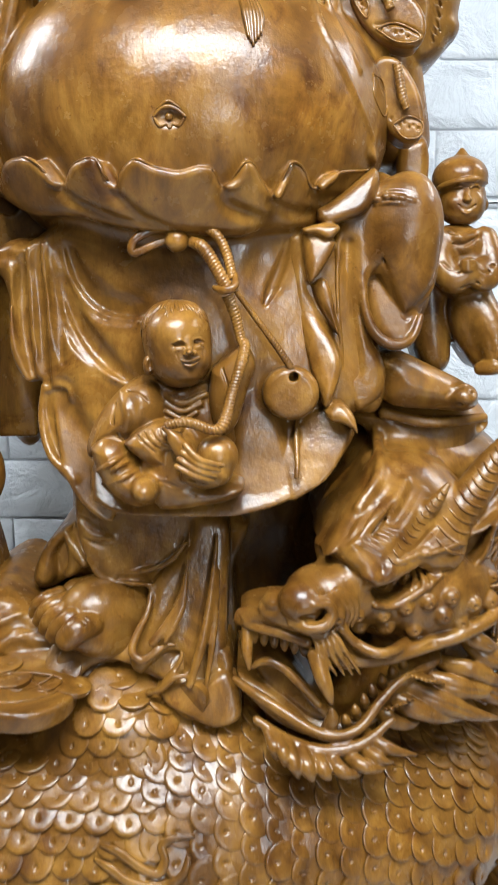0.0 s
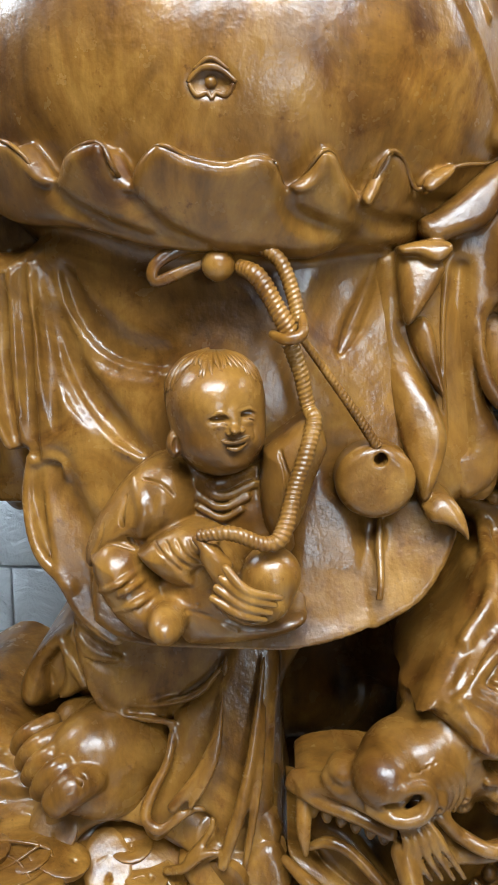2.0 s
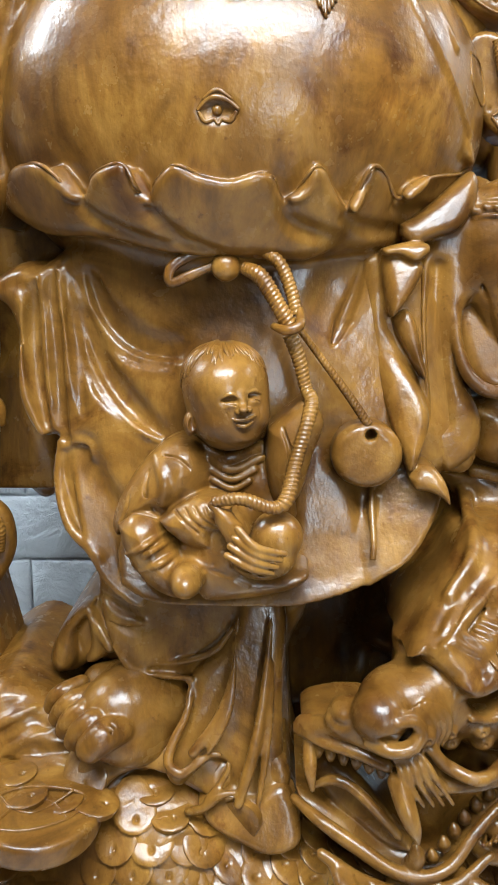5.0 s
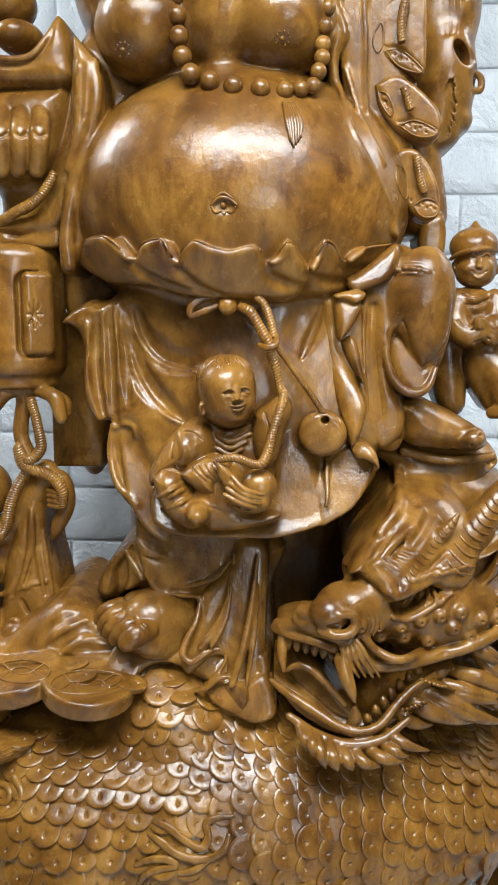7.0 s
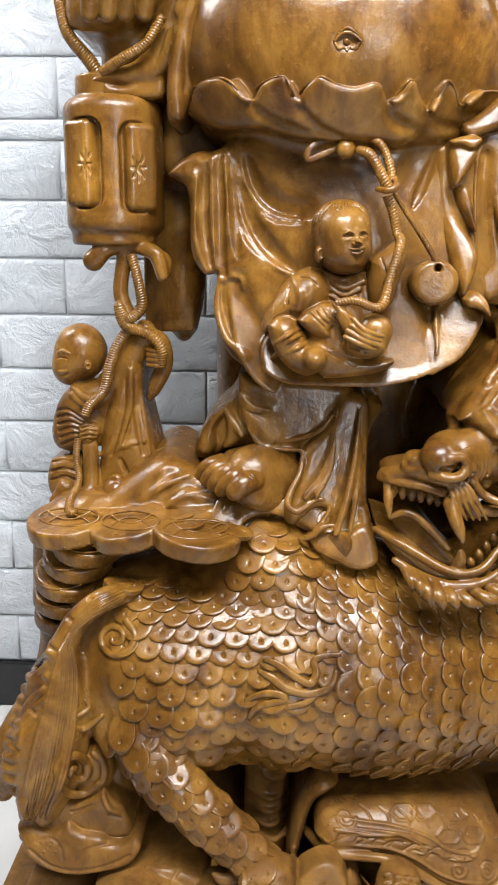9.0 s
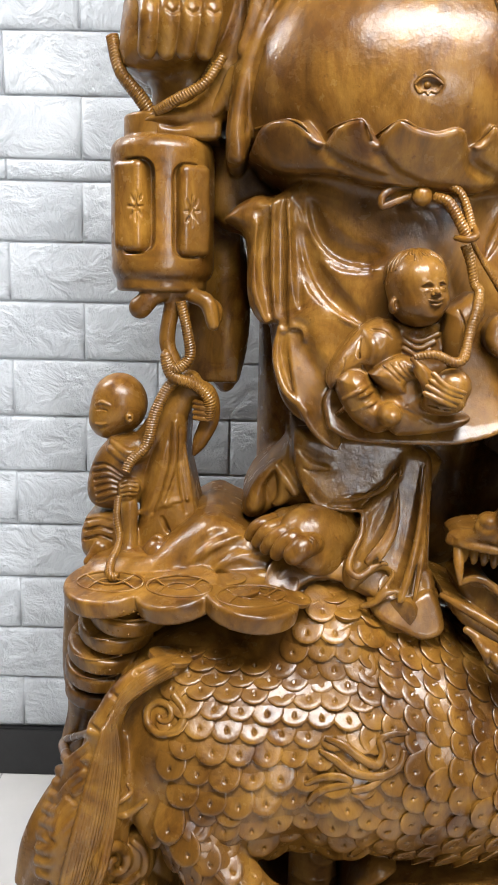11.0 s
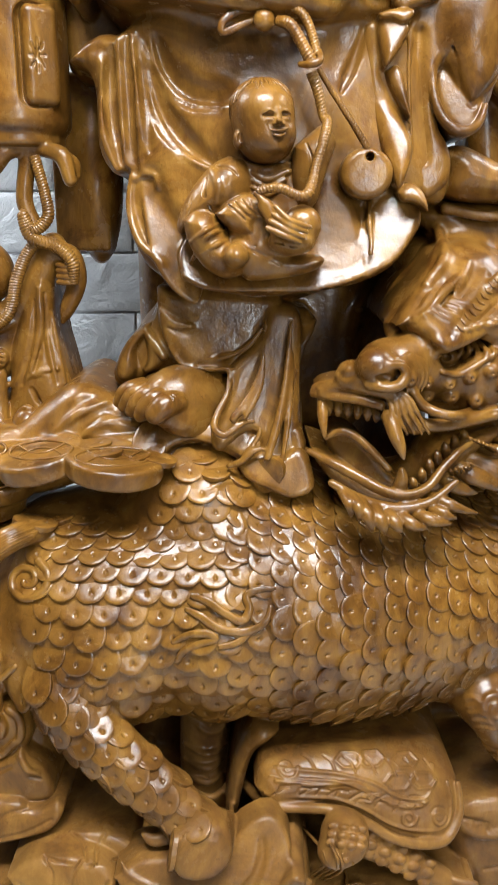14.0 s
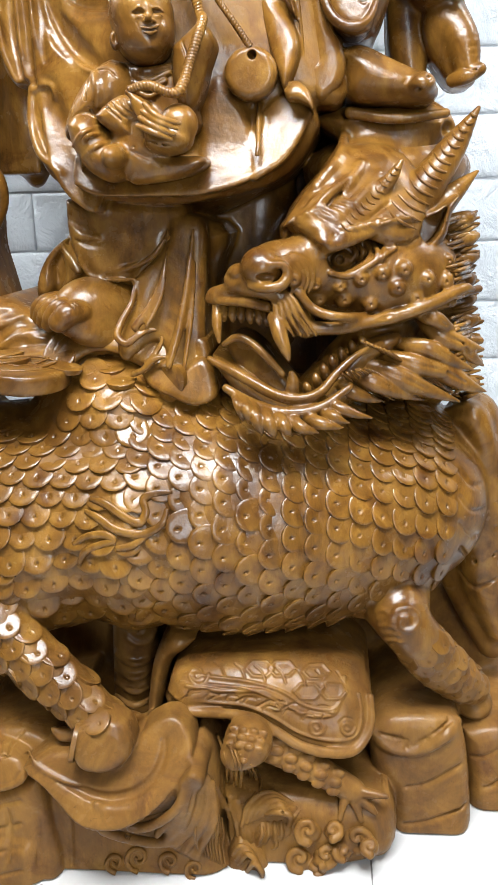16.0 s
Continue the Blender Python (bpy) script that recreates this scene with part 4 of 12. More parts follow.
drape.ball((0.2054, 1.12, 1.4444), (0.05, 0.044, 0.076), turn=(0, 6, 0), k=0.014)
drape.ball((0.2145, 1.12, 1.3849), (0.03, 0.03, 0.04), turn=(0, -12, 0), k=0.02)
drape.relief((0.1626, 1.4147), (0.1519, 1.3867), (0.1528, 1.352), (0.1645, 1.3146), (0.1838, 1.2943), (0.2062, 1.292), (0.222, 1.303), (0.2301, 1.3334), (0.2461, 1.386), (0.2368, 1.3944), (0.1839, 1.4065), front=1.106, back=1.25, edge=0.02, tilt=(0, 0.25), k=0.003)
drape.tube((0.1638, 1.112, 1.4125, 0.0035), (0.1525, 1.104, 1.3847, 0.005), (0.1517, 1.096, 1.3506, 0.006), (0.162, 1.088, 1.3176, 0.007), (0.1805, 1.084, 1.3001, 0.0075), (0.2027, 1.086, 1.2984, 0.007), (0.2186, 1.094, 1.3103, 0.0055), (0.2283, 1.104, 1.3336, 0.004), k=0.004)
drape.tube((0.1745, 1.094, 1.4087, 0.002), (0.1822, 1.09, 1.3794, 0.0028), (0.1921, 1.094, 1.3579, 0.003), (0.209, 1.1, 1.331, 0.003), (0.2314, 1.1, 1.3567, 0.003), (0.2497, 1.106, 1.3839, 0.002), k=0.0025, cut=True)
drape.ball((0.1663, 1.0931, 1.4817), (0.007, 0.005, 0.0045), turn=(0, 20, 0), k=0.002)
drape.ball((0.1749, 1.0886, 1.4848), (0.007, 0.005, 0.0045), turn=(0, 20, 0), k=0.002)
drape.ball((0.1842, 1.0852, 1.4847), (0.007, 0.005, 0.0045), turn=(0, 20, 0), k=0.002)
drape.ball((0.1947, 1.0832, 1.4823), (0.007, 0.005, 0.0045), turn=(0, 20, 0), k=0.002)
drape.ball((0.2057, 1.0832, 1.4792), (0.007, 0.005, 0.0045), turn=(0, 20, 0), k=0.002)
drape.ball((0.2174, 1.0852, 1.4747), (0.007, 0.005, 0.0045), turn=(0, 20, 0), k=0.002)
drape.ball((0.2278, 1.0886, 1.4685), (0.007, 0.005, 0.0045), turn=(0, 20, 0), k=0.002)
drape.tube((0.1632, 1.1013, 1.4896, 0.0015), (0.1798, 1.0906, 1.4939, 0.0022), (0.2, 1.0872, 1.4923, 0.0022), (0.2175, 1.0891, 1.4862, 0.0022), (0.2329, 1.0944, 1.4771, 0.0015), k=0.0015)
drape.tube((0.1626, 1.0937, 1.4752, 0.0015), (0.1813, 1.0832, 1.4773, 0.002), (0.2018, 1.081, 1.4742, 0.002), (0.2211, 1.0846, 1.4666, 0.002), (0.234, 1.0902, 1.4589, 0.0015), k=0.0015)
drape.relief((0.0871, 1.469), (0.1162, 1.4875), (0.148, 1.5138), (0.1619, 1.523), (0.168, 1.5089), (0.1612, 1.4841), (0.1464, 1.4646), (0.126, 1.457), (0.1045, 1.4502), (0.0892, 1.4557), front=1.082, back=1.2, edge=0.012, tilt=(0.1, 0.35), k=0.006)
drape.relief((0.0662, 1.445), (0.0884, 1.4509), (0.1101, 1.4504), (0.1137, 1.4417), (0.1002, 1.4312), (0.0836, 1.4381), (0.0705, 1.4387), front=1.06, back=1.2, edge=0.008, tilt=(-0.1, 0.35), k=0.003)
drape.tube((0.0758, 1.052, 1.441, 0.002), (0.0916, 1.048, 1.4412, 0.0035), (0.1105, 1.052, 1.436, 0.002), k=0.002, cut=True)
drape.relief((0.0465, 1.4389), (0.0641, 1.4445), (0.0774, 1.4261), (0.0813, 1.3758), (0.0998, 1.3418), (0.119, 1.2985), (0.1238, 1.2586), (0.1104, 1.2199), (0.0973, 1.2128), (0.0834, 1.2535), (0.0666, 1.2977), (0.0542, 1.3497), front=1.088, back=1.24, edge=0.016, k=0.004)
drape.relief((0.0669, 1.4386), (0.0807, 1.4412), (0.1079, 1.4312), (0.1069, 1.4176), (0.0954, 1.3973), (0.0829, 1.3808), (0.0763, 1.3791), (0.0712, 1.4078), front=1.06, back=1.2, edge=0.013, tilt=(-0.25, 0.36), k=0.007)
drape.relief((0.0812, 1.3746), (0.0951, 1.3844), (0.1049, 1.3728), (0.1112, 1.3435), (0.1159, 1.3115), (0.0987, 1.3369), (0.085, 1.3621), front=1.072, back=1.2, edge=0.01, tilt=(-0.25, 0.2), k=0.006)
drape.tube((0.0551, 1.07, 1.4257, 0.004), (0.0633, 1.062, 1.3852, 0.0075), (0.0742, 1.062, 1.3584, 0.0085), (0.094, 1.066, 1.3332, 0.0085), (0.1138, 1.078, 1.2999, 0.004), k=0.003, cut=True)
drape.relief((0.0624, 1.3353), (0.0729, 1.348), (0.092, 1.3307), (0.1099, 1.3055), (0.1195, 1.2799), (0.1178, 1.2582), (0.1063, 1.2272), (0.0979, 1.2191), (0.0912, 1.2389), (0.0825, 1.265), (0.0737, 1.2972), front=1.064, back=1.2, edge=0.016, tilt=(-0.3, 0.36), k=0.008)
drape.relief((0.0984, 1.2132), (0.1101, 1.2263), (0.1236, 1.224), (0.1361, 1.2077), (0.1396, 1.1868), (0.1326, 1.1928), (0.1188, 1.1996), (0.1052, 1.2015), front=1.036, back=1.12, edge=0.011, tilt=(-0.1, 0.38), k=0.006)
pile.add(*drape.skin())
baby = Clay((-0.27, 0.90, 1.08), (0.125, 1.12, 1.39), 0.0014)
# small child figure clinging to the robe
baby.ball((-0.089, 1.04, 1.285), (0.0251, 0.045, 0.0301))
# collar, sleeves, legs
baby.relief((-0.13, 1.249), (-0.054, 1.252), (-0.03, 1.213), (-0.022, 1.165), (-0.104, 1.153), (-0.141, 1.157), (-0.14, 1.212), front=1.02, back=1.12, edge=0.03, k=0.008)
baby.tube((-0.119, 1.042, 1.25, 0.0066), (-0.088, 1.019, 1.241, 0.0065), (-0.051, 1.041, 1.25, 0.0055), k=0.003)
baby.tube((-0.112, 1.025, 1.243, 0.004), (-0.085, 1.016, 1.23, 0.0041), (-0.056, 1.023, 1.24, 0.004), k=0.003)
baby.tube((-0.108, 1.02, 1.231, 0.0035), (-0.084, 1.016, 1.22, 0.0036), (-0.061, 1.019, 1.229, 0.0035), k=0.0028)
baby.tube((-0.103, 1.018, 1.219, 0.003), (-0.083, 1.017, 1.21, 0.0035), (-0.066, 1.018, 1.218, 0.003), k=0.0024)
baby.relief((-0.135, 1.261), (-0.155, 1.252), (-0.177, 1.231), (-0.198, 1.2), (-0.208, 1.171), (-0.202, 1.157), (-0.186, 1.168), (-0.163, 1.176), (-0.144, 1.177), (-0.121, 1.191), (-0.107, 1.207), (-0.104, 1.233), (-0.117, 1.254), front=0.995, back=1.12, edge=0.04, k=0.006)
baby.tube((-0.166, 1.01, 1.23, 0.002), (-0.169, 1.002, 1.213, 0.003), (-0.16, 1.005, 1.19, 0.0025), k=0.001, cut=True)
baby.tube((-0.151, 1.012, 1.245, 0.0016), (-0.136, 1.003, 1.244, 0.002), (-0.124, 1.002, 1.234, 0.0016), k=0.0008, cut=True)
baby.tube((-0.187, 1.011, 1.204, 0.0016), (-0.189, 1.007, 1.193, 0.002), (-0.196, 1.008, 1.177, 0.0016), k=0.0008, cut=True)
baby.tube((-0.16, 1.019, 1.244, 0.0025), (-0.15, 0.998, 1.224, 0.0035), (-0.152, 0.999, 1.199, 0.0023), k=0.008)
baby.relief((-0.198, 1.177), (-0.181, 1.191), (-0.158, 1.187), (-0.145, 1.169), (-0.129, 1.148), (-0.113, 1.129), (-0.116, 1.108), (-0.137, 1.099), (-0.157, 1.105), (-0.176, 1.121), (-0.192, 1.149), front=0.975, back=1.1, edge=0.035, k=0.004)
baby.tube((-0.196, 1.007, 1.177, 0.0018), (-0.18, 1.0, 1.19, 0.002), (-0.158, 1.0, 1.185, 0.002), k=0.0009, cut=True)
baby.tube((-0.188, 0.995, 1.148, 0.0025), (-0.169, 0.975, 1.162, 0.0032), (-0.15, 0.996, 1.172, 0.0023), k=0.0018)
baby.tube((-0.2, 1.076, 1.105, 0.003), (-0.166, 0.975, 1.154, 0.0032), (-0.143, 1.0, 1.163, 0.0025), k=0.002)
baby.tube((-0.174, 0.988, 1.133, 0.0022), (-0.153, 0.976, 1.145, 0.0035), (-0.134, 1.001, 1.152, 0.0025), k=0.0018)
baby.ball((-0.126, 0.972, 1.131), (0.0162, 0.032, 0.0162), k=0.01)
baby.relief((-0.139, 1.179), (-0.087, 1.196), (-0.063, 1.168), (-0.067, 1.147), (-0.092, 1.109), (-0.13, 1.122), front=0.982, back=1.1, edge=0.03, k=0.01)
baby.relief((-0.119, 1.171), (-0.082, 1.169), (-0.065, 1.14), (-0.082, 1.105), (-0.112, 1.105), (-0.13, 1.139), front=0.985, back=1.1, edge=0.03, k=0.01)
# folded sleeve at the wrist, hands and ball
baby.relief((-0.154, 1.185), (-0.134, 1.201), (-0.113, 1.21), (-0.091, 1.206), (-0.082, 1.199), (-0.089, 1.186), (-0.082, 1.179), (-0.101, 1.174), (-0.103, 1.158), (-0.125, 1.16), (-0.144, 1.173), front=0.972, back=1.08, edge=0.02, k=0.004)
baby.tube((-0.138, 0.987, 1.197, 0.0016), (-0.128, 0.973, 1.189, 0.0016), (-0.115, 0.973, 1.177, 0.0016), k=0.0008, cut=True)
baby.tube((-0.128, 0.981, 1.2, 0.0016), (-0.12, 0.972, 1.19, 0.0018), (-0.107, 0.976, 1.179, 0.0016), k=0.0008, cut=True)
baby.tube((-0.118, 0.978, 1.202, 0.0016), (-0.111, 0.972, 1.192, 0.0016), (-0.098, 0.978, 1.182, 0.0016), k=0.0008, cut=True)
baby.tube((-0.109, 0.977, 1.204, 0.0016), (-0.103, 0.973, 1.193, 0.0017), (-0.09, 0.982, 1.183, 0.0016), k=0.0008, cut=True)
baby.relief((-0.048, 1.271), (-0.027, 1.288), (-0.007, 1.3), (0.008, 1.277), (-0.002, 1.246), (-0.014, 1.206), (-0.029, 1.189), (-0.043, 1.2), (-0.05, 1.236), front=0.995, back=1.1, edge=0.03, k=0.006)
baby.tube((-0.033, 1.005, 1.274, 0.002), (-0.026, 0.996, 1.251, 0.0025), (-0.03, 0.998, 1.216, 0.0018), k=0.0009, cut=True)
baby.tube((-0.1, 0.962, 1.209, 0.0041), (-0.085, 0.958, 1.195, 0.0041), (-0.074, 0.96, 1.189, 0.0027), k=0.0022)
baby.tube((-0.088, 0.965, 1.194, 0.0099), (-0.077, 0.962, 1.176, 0.0099), (-0.071, 0.965, 1.157, 0.01), k=0.006)
baby.ball((-0.039, 0.985, 1.17), 0.026)
baby.ball((-0.053, 0.985, 1.148), (0.0322, 0.036, 0.0181))
baby.tube((-0.075, 0.942, 1.192, 0.0036), (-0.058, 0.936, 1.176, 0.0041), (-0.031, 0.944, 1.167, 0.0027), k=0.0015)
baby.tube((-0.078, 0.942, 1.183, 0.0036), (-0.059, 0.936, 1.17, 0.004), (-0.035, 0.944, 1.161, 0.0027), k=0.0015)
baby.tube((-0.082, 0.942, 1.175, 0.0036), (-0.061, 0.936, 1.163, 0.0041), (-0.039, 0.944, 1.154, 0.0027), k=0.0015)
baby.tube((-0.085, 0.942, 1.166, 0.0036), (-0.063, 0.936, 1.156, 0.0041), (-0.043, 0.944, 1.148, 0.0027), k=0.0015)
baby.relief((-0.127, 1.141), (-0.092, 1.149), (-0.052, 1.132), (-0.013, 1.13), (-0.007, 1.119), (-0.032, 1.105), (-0.092, 1.096), (-0.117, 1.101), front=0.985, back=1.12, edge=0.025, k=0.006)
baby.tube((-0.11, 0.977, 1.139, 0.002), (-0.091, 0.982, 1.132, 0.002), (-0.067, 0.986, 1.118, 0.002), k=0.001, cut=True)
baby.tube((-0.101, 0.98, 1.143, 0.0016), (-0.076, 0.958, 1.148, 0.0018), (-0.048, 0.952, 1.141, 0.0016), k=0.0008, cut=True)
# stone disc on its cord
baby.disc((0.054, 1.06, 1.238), 0.0367, 0.022, (90, 0, 0), edge=0.012, oval=0.95)
baby.ball((0.057, 1.045, 1.26), (0.006, 0.02, 0.006), k=0.003, cut=True)
pile.add(*baby.skin())
face = Clay((-0.145, 0.95, 1.235), (-0.03, 1.10, 1.375), 0.0009)
# head of the small child figure
face.ball((-0.09, 1.03, 1.314), (0.043, 0.056, 0.042))
face.ball((-0.085, 1.025, 1.281), (0.0375, 0.046, 0.0325), k=0.02)
face.ball((-0.097, 1.004, 1.281), (0.0126, 0.02, 0.0117), k=0.012)
face.ball((-0.059, 1.006, 1.287), (0.0099, 0.018, 0.0108), k=0.012)
face.ball((-0.072, 1.0, 1.268), (0.0108, 0.016, 0.0063), k=0.012)
face.ball((-0.082, 0.977, 1.305), (0.0077, 0.005, 0.0036), turn=(0, 8, 0), k=0.006, cut=True)
face.ball((-0.061, 0.99, 1.308), (0.007, 0.005, 0.0035), turn=(0, 8, 0), k=0.006, cut=True)
face.ball((-0.082, 0.981, 1.301), (0.0068, 0.006, 0.0036), k=0.004)
face.ball((-0.061, 0.993, 1.303), (0.0059, 0.006, 0.0032), k=0.004)
face.tube((-0.089, 0.975, 1.3, 0.001), (-0.082, 0.975, 1.303, 0.0011), (-0.074, 0.978, 1.299, 0.001), k=0.0005, cut=True)
face.tube((-0.067, 0.982, 1.303, 0.001), (-0.061, 0.987, 1.305, 0.0011), (-0.055, 0.992, 1.302, 0.001), k=0.0005, cut=True)
face.tube((-0.09, 0.976, 1.308, 0.0011), (-0.082, 0.975, 1.312, 0.0016), (-0.075, 0.978, 1.309, 0.0011), k=0.0009)
face.tube((-0.067, 0.983, 1.312, 0.0011), (-0.06, 0.991, 1.313, 0.0016), (-0.054, 0.998, 1.309, 0.0013), k=0.0009)
face.tube((-0.072, 0.981, 1.312, 0.0022), (-0.071, 0.979, 1.303, 0.0027), (-0.07, 0.976, 1.298, 0.0032), k=0.006)
face.ball((-0.07, 0.972, 1.298), (0.0041, 0.007, 0.0032), k=0.003)
face.ball((-0.075, 0.976, 1.295), (0.0027, 0.005, 0.0022), k=0.002)
face.ball((-0.065, 0.982, 1.296), (0.0027, 0.005, 0.0023), k=0.002)
face.tube((-0.08, 0.976, 1.287, 0.0014), (-0.075, 0.976, 1.287, 0.002), (-0.069, 0.978, 1.287, 0.002), (-0.064, 0.981, 1.288, 0.002), (-0.059, 0.984, 1.29, 0.0013), k=0.0011)
face.tube((-0.076, 0.977, 1.282, 0.0014), (-0.069, 0.978, 1.281, 0.0023), (-0.062, 0.983, 1.284, 0.0014), k=0.0011)
face.tube((-0.082, 0.976, 1.287, 0.001), (-0.075, 0.976, 1.285, 0.0011), (-0.069, 0.978, 1.284, 0.0012), (-0.063, 0.981, 1.286, 0.0011), (-0.057, 0.985, 1.29, 0.001), k=0.0005, cut=True)
face.tube((-0.086, 0.976, 1.294, 0.001), (-0.084, 0.976, 1.288, 0.001), (-0.082, 0.977, 1.282, 0.001), k=0.0005, cut=True)
face.tube((-0.055, 0.99, 1.296, 0.001), (-0.054, 0.988, 1.29, 0.001), (-0.055, 0.986, 1.285, 0.001), k=0.0005, cut=True)
face.ball((-0.1225, 1.006, 1.279), (0.0075, 0.012, 0.0125), k=0.002)
face.ball((-0.1205, 0.994, 1.28), (0.0035, 0.006, 0.007), k=0.002, cut=True)
pile.add(*face.skin())
# combed hair, with a point over the forehead
for i in range(38):
    side = -128 + 5.6 * i
    low = 64 + 34 * min(1, (-40 - side) / 60) if side < -40 else 50 + 0.55 * (side - 45) if side > 45 else 43 + 15 * max(0, 1 - abs(side + 6) / 15)
    lock = []
    for u, r in ((0.0, 0.0014), (0.35, 0.0026), (0.7, 0.0026), (1.0, 0.0007)):
        th, az = radians(10 + (low - 10 + random.uniform(-3, 3) * u) * u), radians(side + 6 * math.sin(2.2 * u + i))
        lock.append((-0.0905 + 0.0437 * math.sin(th) * math.sin(az), 1.032 - 0.0566 * math.sin(th) * math.cos(az), 1.3145 + 0.0425 * math.cos(th), r))
    pile.rope(*lock, sides=8, steps=5)
beast = Clay((-0.70, 0.80, 0.0), (0.52, 1.56, 0.98), 0.0035)
# body of the scaled beast
beast.tube((-0.278, 1.14, 0.563, 0.1682), (-0.17, 1.14, 0.561, 0.1945), k=0.01)
beast.tube((-0.374, 1.14, 0.565, 0.19), (-0.164, 1.15, 0.573, 0.195), (0.012, 1.155, 0.556, 0.205), (0.198, 1.19, 0.555, 0.185), (0.278, 1.21, 0.563, 0.157), k=0.01)
beast.ball((-0.327, 1.08, 0.526), (0.125, 0.14, 0.15), k=0.03)
beast.ball((0.303, 1.27, 0.575), (0.095, 0.18, 0.18), k=0.02)
beast.ball((0.417, 1.3, 0.62), (0.05, 0.08, 0.09), k=0.02)
# legs
beast.tube((-0.383, 1.03, 0.537, 0.0801), (-0.401, 0.985, 0.489, 0.0552), (-0.345, 0.955, 0.422, 0.0476), (-0.249, 0.935, 0.339, 0.04), (-0.201, 0.925, 0.295, 0.0361), k=0.015)
beast.tube((-0.503, 1.03, 0.618, 0.012), (-0.476, 1.01, 0.556, 0.0285), (-0.447, 1.0, 0.488, 0.04), k=0.012)
beast.ball((-0.184, 0.93, 0.236), (0.0469, 0.05, 0.0379), k=0.01)
beast.ball((-0.162, 0.94, 0.256), (0.036, 0.045, 0.0315), k=0.01)
beast.tube((-0.216, 0.925, 0.275, 0.0126), (-0.255, 0.915, 0.268, 0.0108), (-0.273, 0.915, 0.278, 0.0045), k=0.006)
beast.tube((0.264, 1.12, 0.432, 0.0666), (0.284, 1.045, 0.404, 0.045), (0.356, 1.1, 0.295, 0.0419), (0.417, 1.16, 0.22, 0.0323), k=0.012)
beast.ball((0.42, 1.17, 0.187), (0.036, 0.05, 0.026), k=0.008)
beast.tube((0.384, 1.14, 0.209, 0.016), (0.373, 1.13, 0.198, 0.009), k=0.006)
beast.tube((0.256, 1.01, 0.425, 0.0051), (0.265, 1.014, 0.442, 0.0049), (0.282, 1.017, 0.447, 0.005), (0.297, 1.016, 0.439, 0.0045), (0.3, 1.01, 0.426, 0.0046), (0.293, 1.003, 0.417, 0.0044), (0.281, 1.001, 0.414, 0.0042), (0.273, 1.004, 0.419, 0.0038), (0.271, 1.006, 0.428, 0.0036), (0.275, 1.008, 0.434, 0.0036), (0.282, 1.008, 0.435, 0.0035), (0.285, 1.007, 0.431, 0.0035), (0.285, 1.006, 0.428, 0.0035), k=0.0028)
beast.tube((0.235, 1.031, 0.431, 0.0035), (0.247, 1.022, 0.439, 0.0036), (0.255, 1.012, 0.436, 0.0035), k=0.0028)
beast.tube((0.238, 1.024, 0.422, 0.0035), (0.251, 1.014, 0.43, 0.0036), (0.261, 1.006, 0.427, 0.0035), k=0.0028)
beast.tube((0.241, 1.019, 0.413, 0.0035), (0.255, 1.007, 0.421, 0.0036), (0.266, 1.005, 0.416, 0.0035), k=0.0028)
beast.tube((0.245, 1.018, 0.402, 0.0035), (0.26, 1.007, 0.408, 0.0036), (0.271, 1.002, 0.406, 0.0035), k=0.0028)
beast.tube((0.249, 1.022, 0.387, 0.0035), (0.265, 1.005, 0.396, 0.0035), (0.277, 1.002, 0.395, 0.0035), k=0.0028)
beast.tube((0.408, 1.24, 0.699, 0.0475), (0.436, 1.24, 0.575, 0.05), (0.436, 1.24, 0.422, 0.045), (0.473, 1.24, 0.297, 0.028), k=0.01)
beast.tube((0.377, 1.156, 0.672, 0.004), (0.402, 1.161, 0.646, 0.004), (0.445, 1.197, 0.65, 0.004), k=0.002, cut=True)
beast.tube((0.371, 1.112, 0.642, 0.004), (0.397, 1.121, 0.615, 0.004), (0.447, 1.192, 0.606, 0.004), k=0.002, cut=True)
beast.tube((0.37, 1.09, 0.607, 0.004), (0.396, 1.107, 0.576, 0.004), (0.449, 1.192, 0.56, 0.004), k=0.002, cut=True)
beast.tube((0.37, 1.083, 0.566, 0.004), (0.4, 1.118, 0.528, 0.004), (0.452, 1.194, 0.513, 0.004), k=0.002, cut=True)
beast.tube((0.374, 1.095, 0.517, 0.004), (0.417, 1.197, 0.447, 0.004), (0.456, 1.198, 0.463, 0.004), k=0.002, cut=True)
beast.tube((0.397, 1.218, 0.415, 0.004), (0.421, 1.202, 0.395, 0.004), (0.459, 1.202, 0.412, 0.004), k=0.002, cut=True)
beast.tube((0.371, 1.22, 0.704, 0.019), (0.401, 1.2, 0.714, 0.0234), (0.425, 1.2, 0.659, 0.019), (0.432, 1.21, 0.595, 0.0133), k=0.01)
beast.tube((0.388, 1.26, 0.412, 0.0315), (0.434, 1.26, 0.321, 0.0315), (0.469, 1.26, 0.25, 0.0273), k=0.01)
